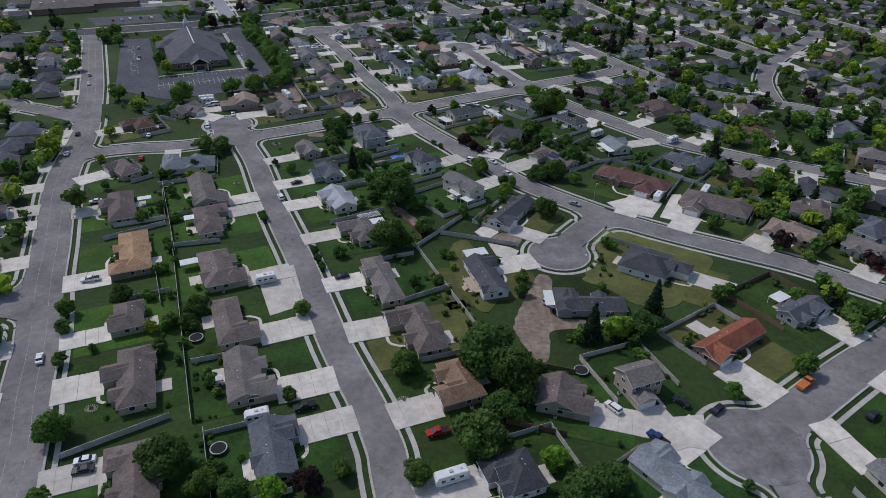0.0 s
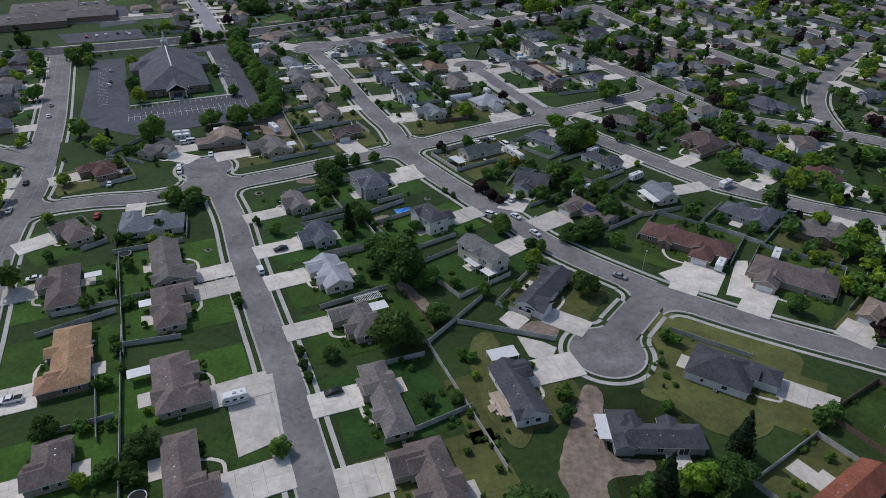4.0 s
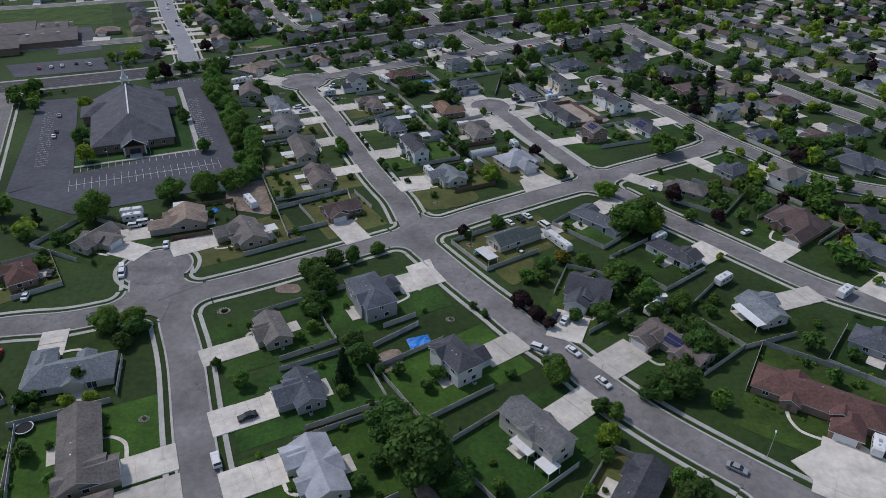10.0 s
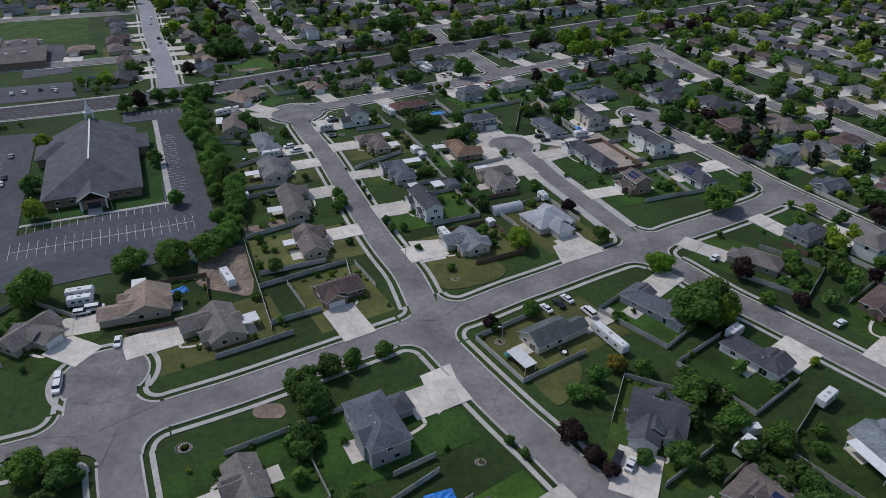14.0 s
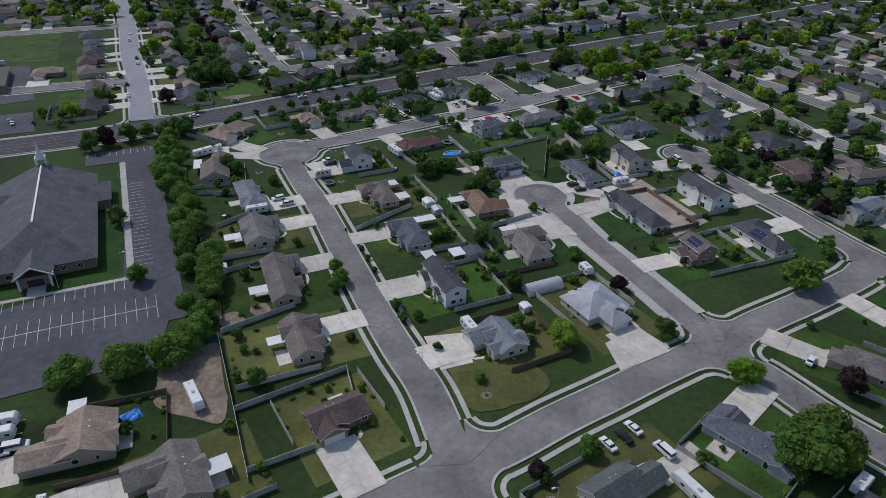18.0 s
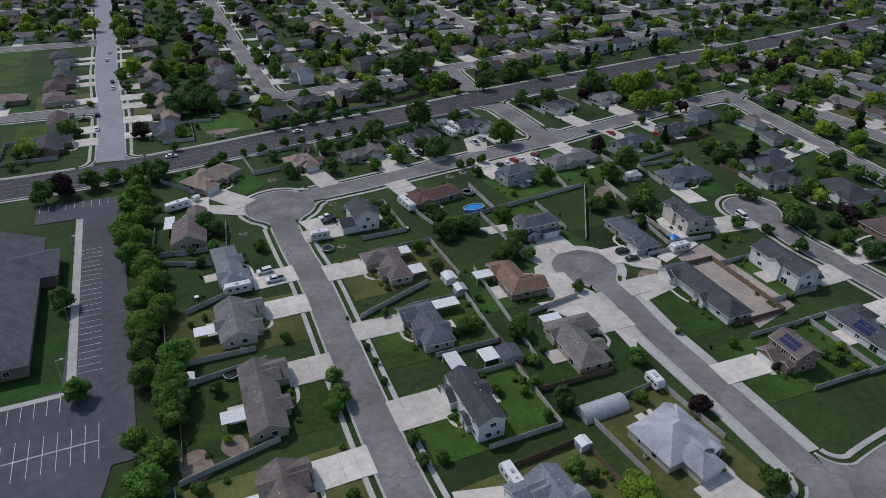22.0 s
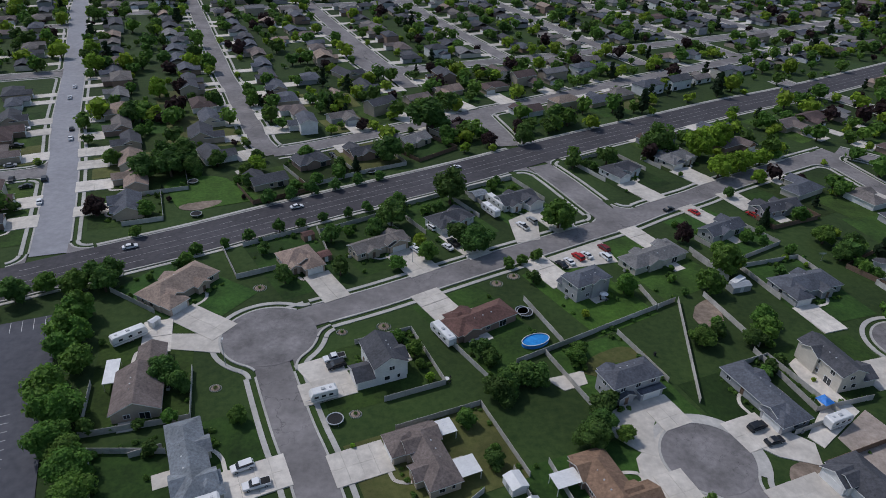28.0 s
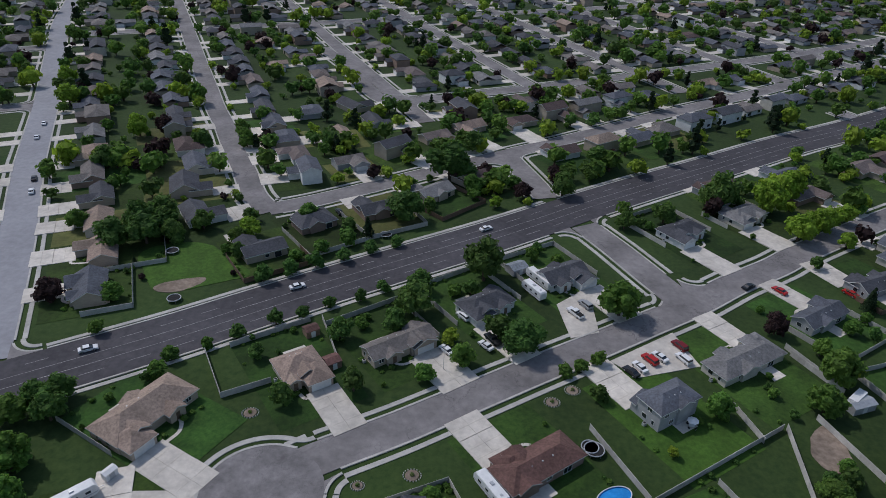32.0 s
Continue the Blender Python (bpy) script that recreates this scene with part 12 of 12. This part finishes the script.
def pergola(x, y, turn, w, d):
    base = thing("pergola", pose(x, y, 0, 0, 0, turn), "white slatted wooden pergola beside a house", "pergola")
    for sx in (-1, 1):
        part("beam", Shape().box(-w / 2, sx * d / 2 - 0.07, 2.3, w / 2, sx * d / 2 + 0.07, 2.5), WHITE, base)
        for sy in (-1, 1):
            part("post", Shape().box(sx * (w / 2 - 0.1) - 0.07, sy * d / 2 - 0.07, 0, sx * (w / 2 - 0.1) + 0.07, sy * d / 2 + 0.07, 2.3), WHITE, base)
    n = int(w / 0.5)
    for i in range(n + 1):
        px = -w / 2 + w * i / n
        part("slat", Shape().box(px - 0.06, -d / 2 - 0.4, 2.5, px + 0.06, d / 2 + 0.4, 2.66), WHITE, base)


def deck(x, y, turn, w, d, h):
    base = thing("deck", pose(x, y, 0, 0, 0, turn), "pale timber deck with steps behind a house", "deck")
    n = int(w / 0.3)
    pale = material("pale_timber", (0.42, 0.34, 0.25), (0.56, 0.46, 0.35), 2.0, 0.85, rand=0.15)
    for i in range(n):
        part("plank", Shape().box(-w / 2 + w * i / n + 0.01, -d / 2, h - 0.06, -w / 2 + w * (i + 1) / n - 0.01, d / 2, h), pale, base)
    for sx in (-1, 1):
        for sy in (-1, 0, 1):
            part("post", Shape().box(sx * (w / 2 - 0.1) - 0.07, sy * (d / 2 - 0.1) - 0.07, 0, sx * (w / 2 - 0.1) + 0.07, sy * (d / 2 - 0.1) + 0.07, h + 1.0), pale, base)
        part("rail", Shape().box(sx * (w / 2 - 0.1) - 0.05, -d / 2, h + 0.92, sx * (w / 2 - 0.1) + 0.05, d / 2, h + 1.0), pale, base)
    for k in range(5):
        part("step", Shape().box(-w / 2 - 0.3 * (k + 1), -1.2, 0, -w / 2 - 0.3 * k, 1.2, h - 0.18 * (k + 1)), pale, base)


def shade_canopy(x, y, turn, w, h, mat, words):
    base = thing("canopy", pose(x, y, 0, 0, 0, turn), words + " pop-up canopy on four thin legs", "canopy", "canopies")
    top = Shape().solid([(-w / 2, -w / 2, h), (w / 2, -w / 2, h), (w / 2, w / 2, h), (-w / 2, w / 2, h), (0, 0, h + w * 0.28)], ((0, 1, 4), (1, 2, 4), (2, 3, 4), (3, 0, 4), (3, 2, 1, 0)))
    part("canvas", top, mat, base, words + " canvas")
    for sx in (-1, 1):
        for sy in (-1, 1):
            part("leg", Shape().tube((sx * (w / 2 - 0.08), sy * (w / 2 - 0.08), 0), (sx * (w / 2 - 0.08), sy * (w / 2 - 0.08), h), 0.035, 0.035, 6), METAL, base)


def box_trailer(x, y, turn, l):
    base = thing("trailer", pose(x, y, 0.2, 0, 0, turn), "white enclosed cargo trailer parked in a yard", "trailer", "trailers")
    part("box", Shape().box(-l / 2, -1.1, 0.5, l / 2, 1.1, 2.6, top=0.08), WHITE, base)
    part("drawbar", Shape().box(l / 2 - 0.1, -0.06, 0.5, l / 2 + 1.0, 0.06, 0.62), METAL, base)
    for sy in (-1, 1):
        part("wheel", TYRE, None, base, at=pose(0, sy * 1.05, 0.35))


def satellite_dish(x, y):
    base = thing("satellite_dish", pose(x, y, 0), "large white satellite dish on a post", "satellite dish")
    part("post", Shape().tube((0, 0, 0), (0, 0, 2.0), 0.08, 0.07, 8), METAL, base)
    bowl = Shape()
    tilt = pose(0, 0, 2.3, -40, 0, 0)
    rings = [[tilt @ Vector((r * math.cos(a * math.pi / 8), r * math.sin(a * math.pi / 8), 0.28 * r * r)) for a in range(16)] for r in (0.3, 0.8, 1.3)]
    bowl.face(rings[0])
    for lo, hi in zip(rings, rings[1:]):
        for a in range(16):
            bowl.face((lo[a], lo[(a + 1) % 16], hi[(a + 1) % 16], hi[a])[::-1])
    part("bowl", bowl, WHITE, base)


SEAT = Shape().box(-0.25, -0.25, 0.40, 0.25, 0.25, 0.46, top=0.02).mesh("seat", RUBBER)
SEAT_BACK = Shape().box(-0.25, 0.2, 0.46, 0.25, 0.26, 0.95, top=0.01).mesh("backrest", RUBBER)
SEAT_LEG = Shape().tube((0, 0, 0), (0, 0, 0.4), 0.025, 0.025, 6).mesh("leg", METAL)


def patio_set(x, y, shade=False):
    """A round table with four chairs."""
    z = 0.17
    base = thing("patio_table", pose(x, y, z), "round white patio table" + (" under a pale parasol" if shade else ""), "table", "patio tables")
    part("tabletop", Shape().tube((0, 0, 0.70), (0, 0, 0.75), 0.7, 0.7, 16), WHITE, base)
    part("pedestal", Shape().tube((0, 0, 0), (0, 0, 0.7), 0.2, 0.05, 8), METAL, base)
    if shade:
        part("parasol_pole", Shape().tube((0, 0, 0.75), (0, 0, 2.3), 0.03, 0.03, 6), METAL, base)
        part("parasol", Shape().tube((0, 0, 2.1), (0, 0, 2.6), 1.35, 0.05, 8), WHITE, base)
    for k in range(4):
        chair = thing("patio_chair", pose(x, y, z, 0, 0, 40 + 90 * k) @ pose(0, 1.05, 0), "dark patio chair beside a round table", "chair", "patio chairs")
        part("seat", SEAT, None, chair)
        part("backrest", SEAT_BACK, None, chair)
        for sx in (-0.2, 0.2):
            for sy in (-0.2, 0.2):
                part("leg", SEAT_LEG, None, chair, at=pose(sx, sy, 0))


def covered_boat(x, y, turn):
    base = thing("boat", pose(x, y, 0.2, 0, 0, turn), "small boat under a teal cover on a trailer", "boat")
    hull = [(-2.4, -0.9), (1.0, -0.95), (2.7, 0.0), (1.0, 0.95), (-2.4, 0.9)]
    s = Shape().solid([(a * 0.92, b * 0.7, 0.5) for a, b in hull] + [(a, b, 1.2) for a, b in hull], [(4, 3, 2, 1, 0)] + [(i, (i + 1) % 5, 5 + (i + 1) % 5, 5 + i) for i in range(5)])
    part("hull", s, WHITE, base, "white hull")
    s = Shape().solid([(a * 1.02, b * 1.03, 1.2) for a, b in hull] + [(0.2, 0, 1.75), (-2.0, 0, 1.5)], ((0, 1, 5, 6), (1, 2, 5), (2, 3, 5), (3, 4, 6, 5), (4, 0, 6)))
    part("cover", s, GREEN_CANVAS, base, "taut teal cover")
    for sy in (-1, 1):
        part("wheel", TYRE, None, base, at=pose(-0.6, sy * 1.05, 0.35))


def wheelie_bin(x, y, turn):
    base = thing("wheeled_bin", pose(x, y, 0.2, 0, 0, turn), "dark wheeled rubbish bin standing at the kerb", "bin", "wheeled bins")
    part("body", Shape().box(-0.24, -0.28, 0.05, 0.24, 0.28, 1.0).solid((), ()), RUBBER, base)
    part("lid", Shape().box(-0.27, -0.31, 1.0, 0.27, 0.31, 1.08, top=0.04), RUBBER, base)


pergola(-28.1, 221.0, 28, 8.0, 3.0)
deck(10.4, 178.5, 20, 5.0, 9.0, 1.1)
shade_canopy(42.0, 492.7, 25, 3.2, 2.2, BLUE, 'bright blue')
shade_canopy(41.1, 649.4, 25, 4.5, 2.4, GREEN_CANVAS, 'teal green')
satellite_dish(74.3, 562.5)
box_trailer(39.7, 544.9, 40, 6.0)
box_trailer(51.5, 300.9, 10, 4.0)
trampoline(-27.9, 527.1, 1.9)
trampoline(-51.1, 108.8, 1.9)
trampoline(-69.4, 149.0, 1.9)
trampoline(-74.2, 482.2, 1.9)
trampoline(-81.2, 619.6, 1.9)
patio_set(-57.8, 131.1, True)
patio_set(-102.4, 200.1)
patio_set(51.0, 130.3)
patio_set(-107.6, 453.1)
patio_set(-49.0, 497.1)
patio_set(-3.2, 534.8, True)
patio_set(11.8, 328.7)
patio_set(-5.5, 438.0, True)
covered_boat(-2.2, 327.3, 20)
wheelie_bin(52.3, 186.2, 41)
wheelie_bin(-62.7, 444.7, 67)
wheelie_bin(8.7, 463.1, 69)
wheelie_bin(36.0, 435.7, 55)
wheelie_bin(5.7, 509.8, 11)
wheelie_bin(-9.9, 248.1, 14)
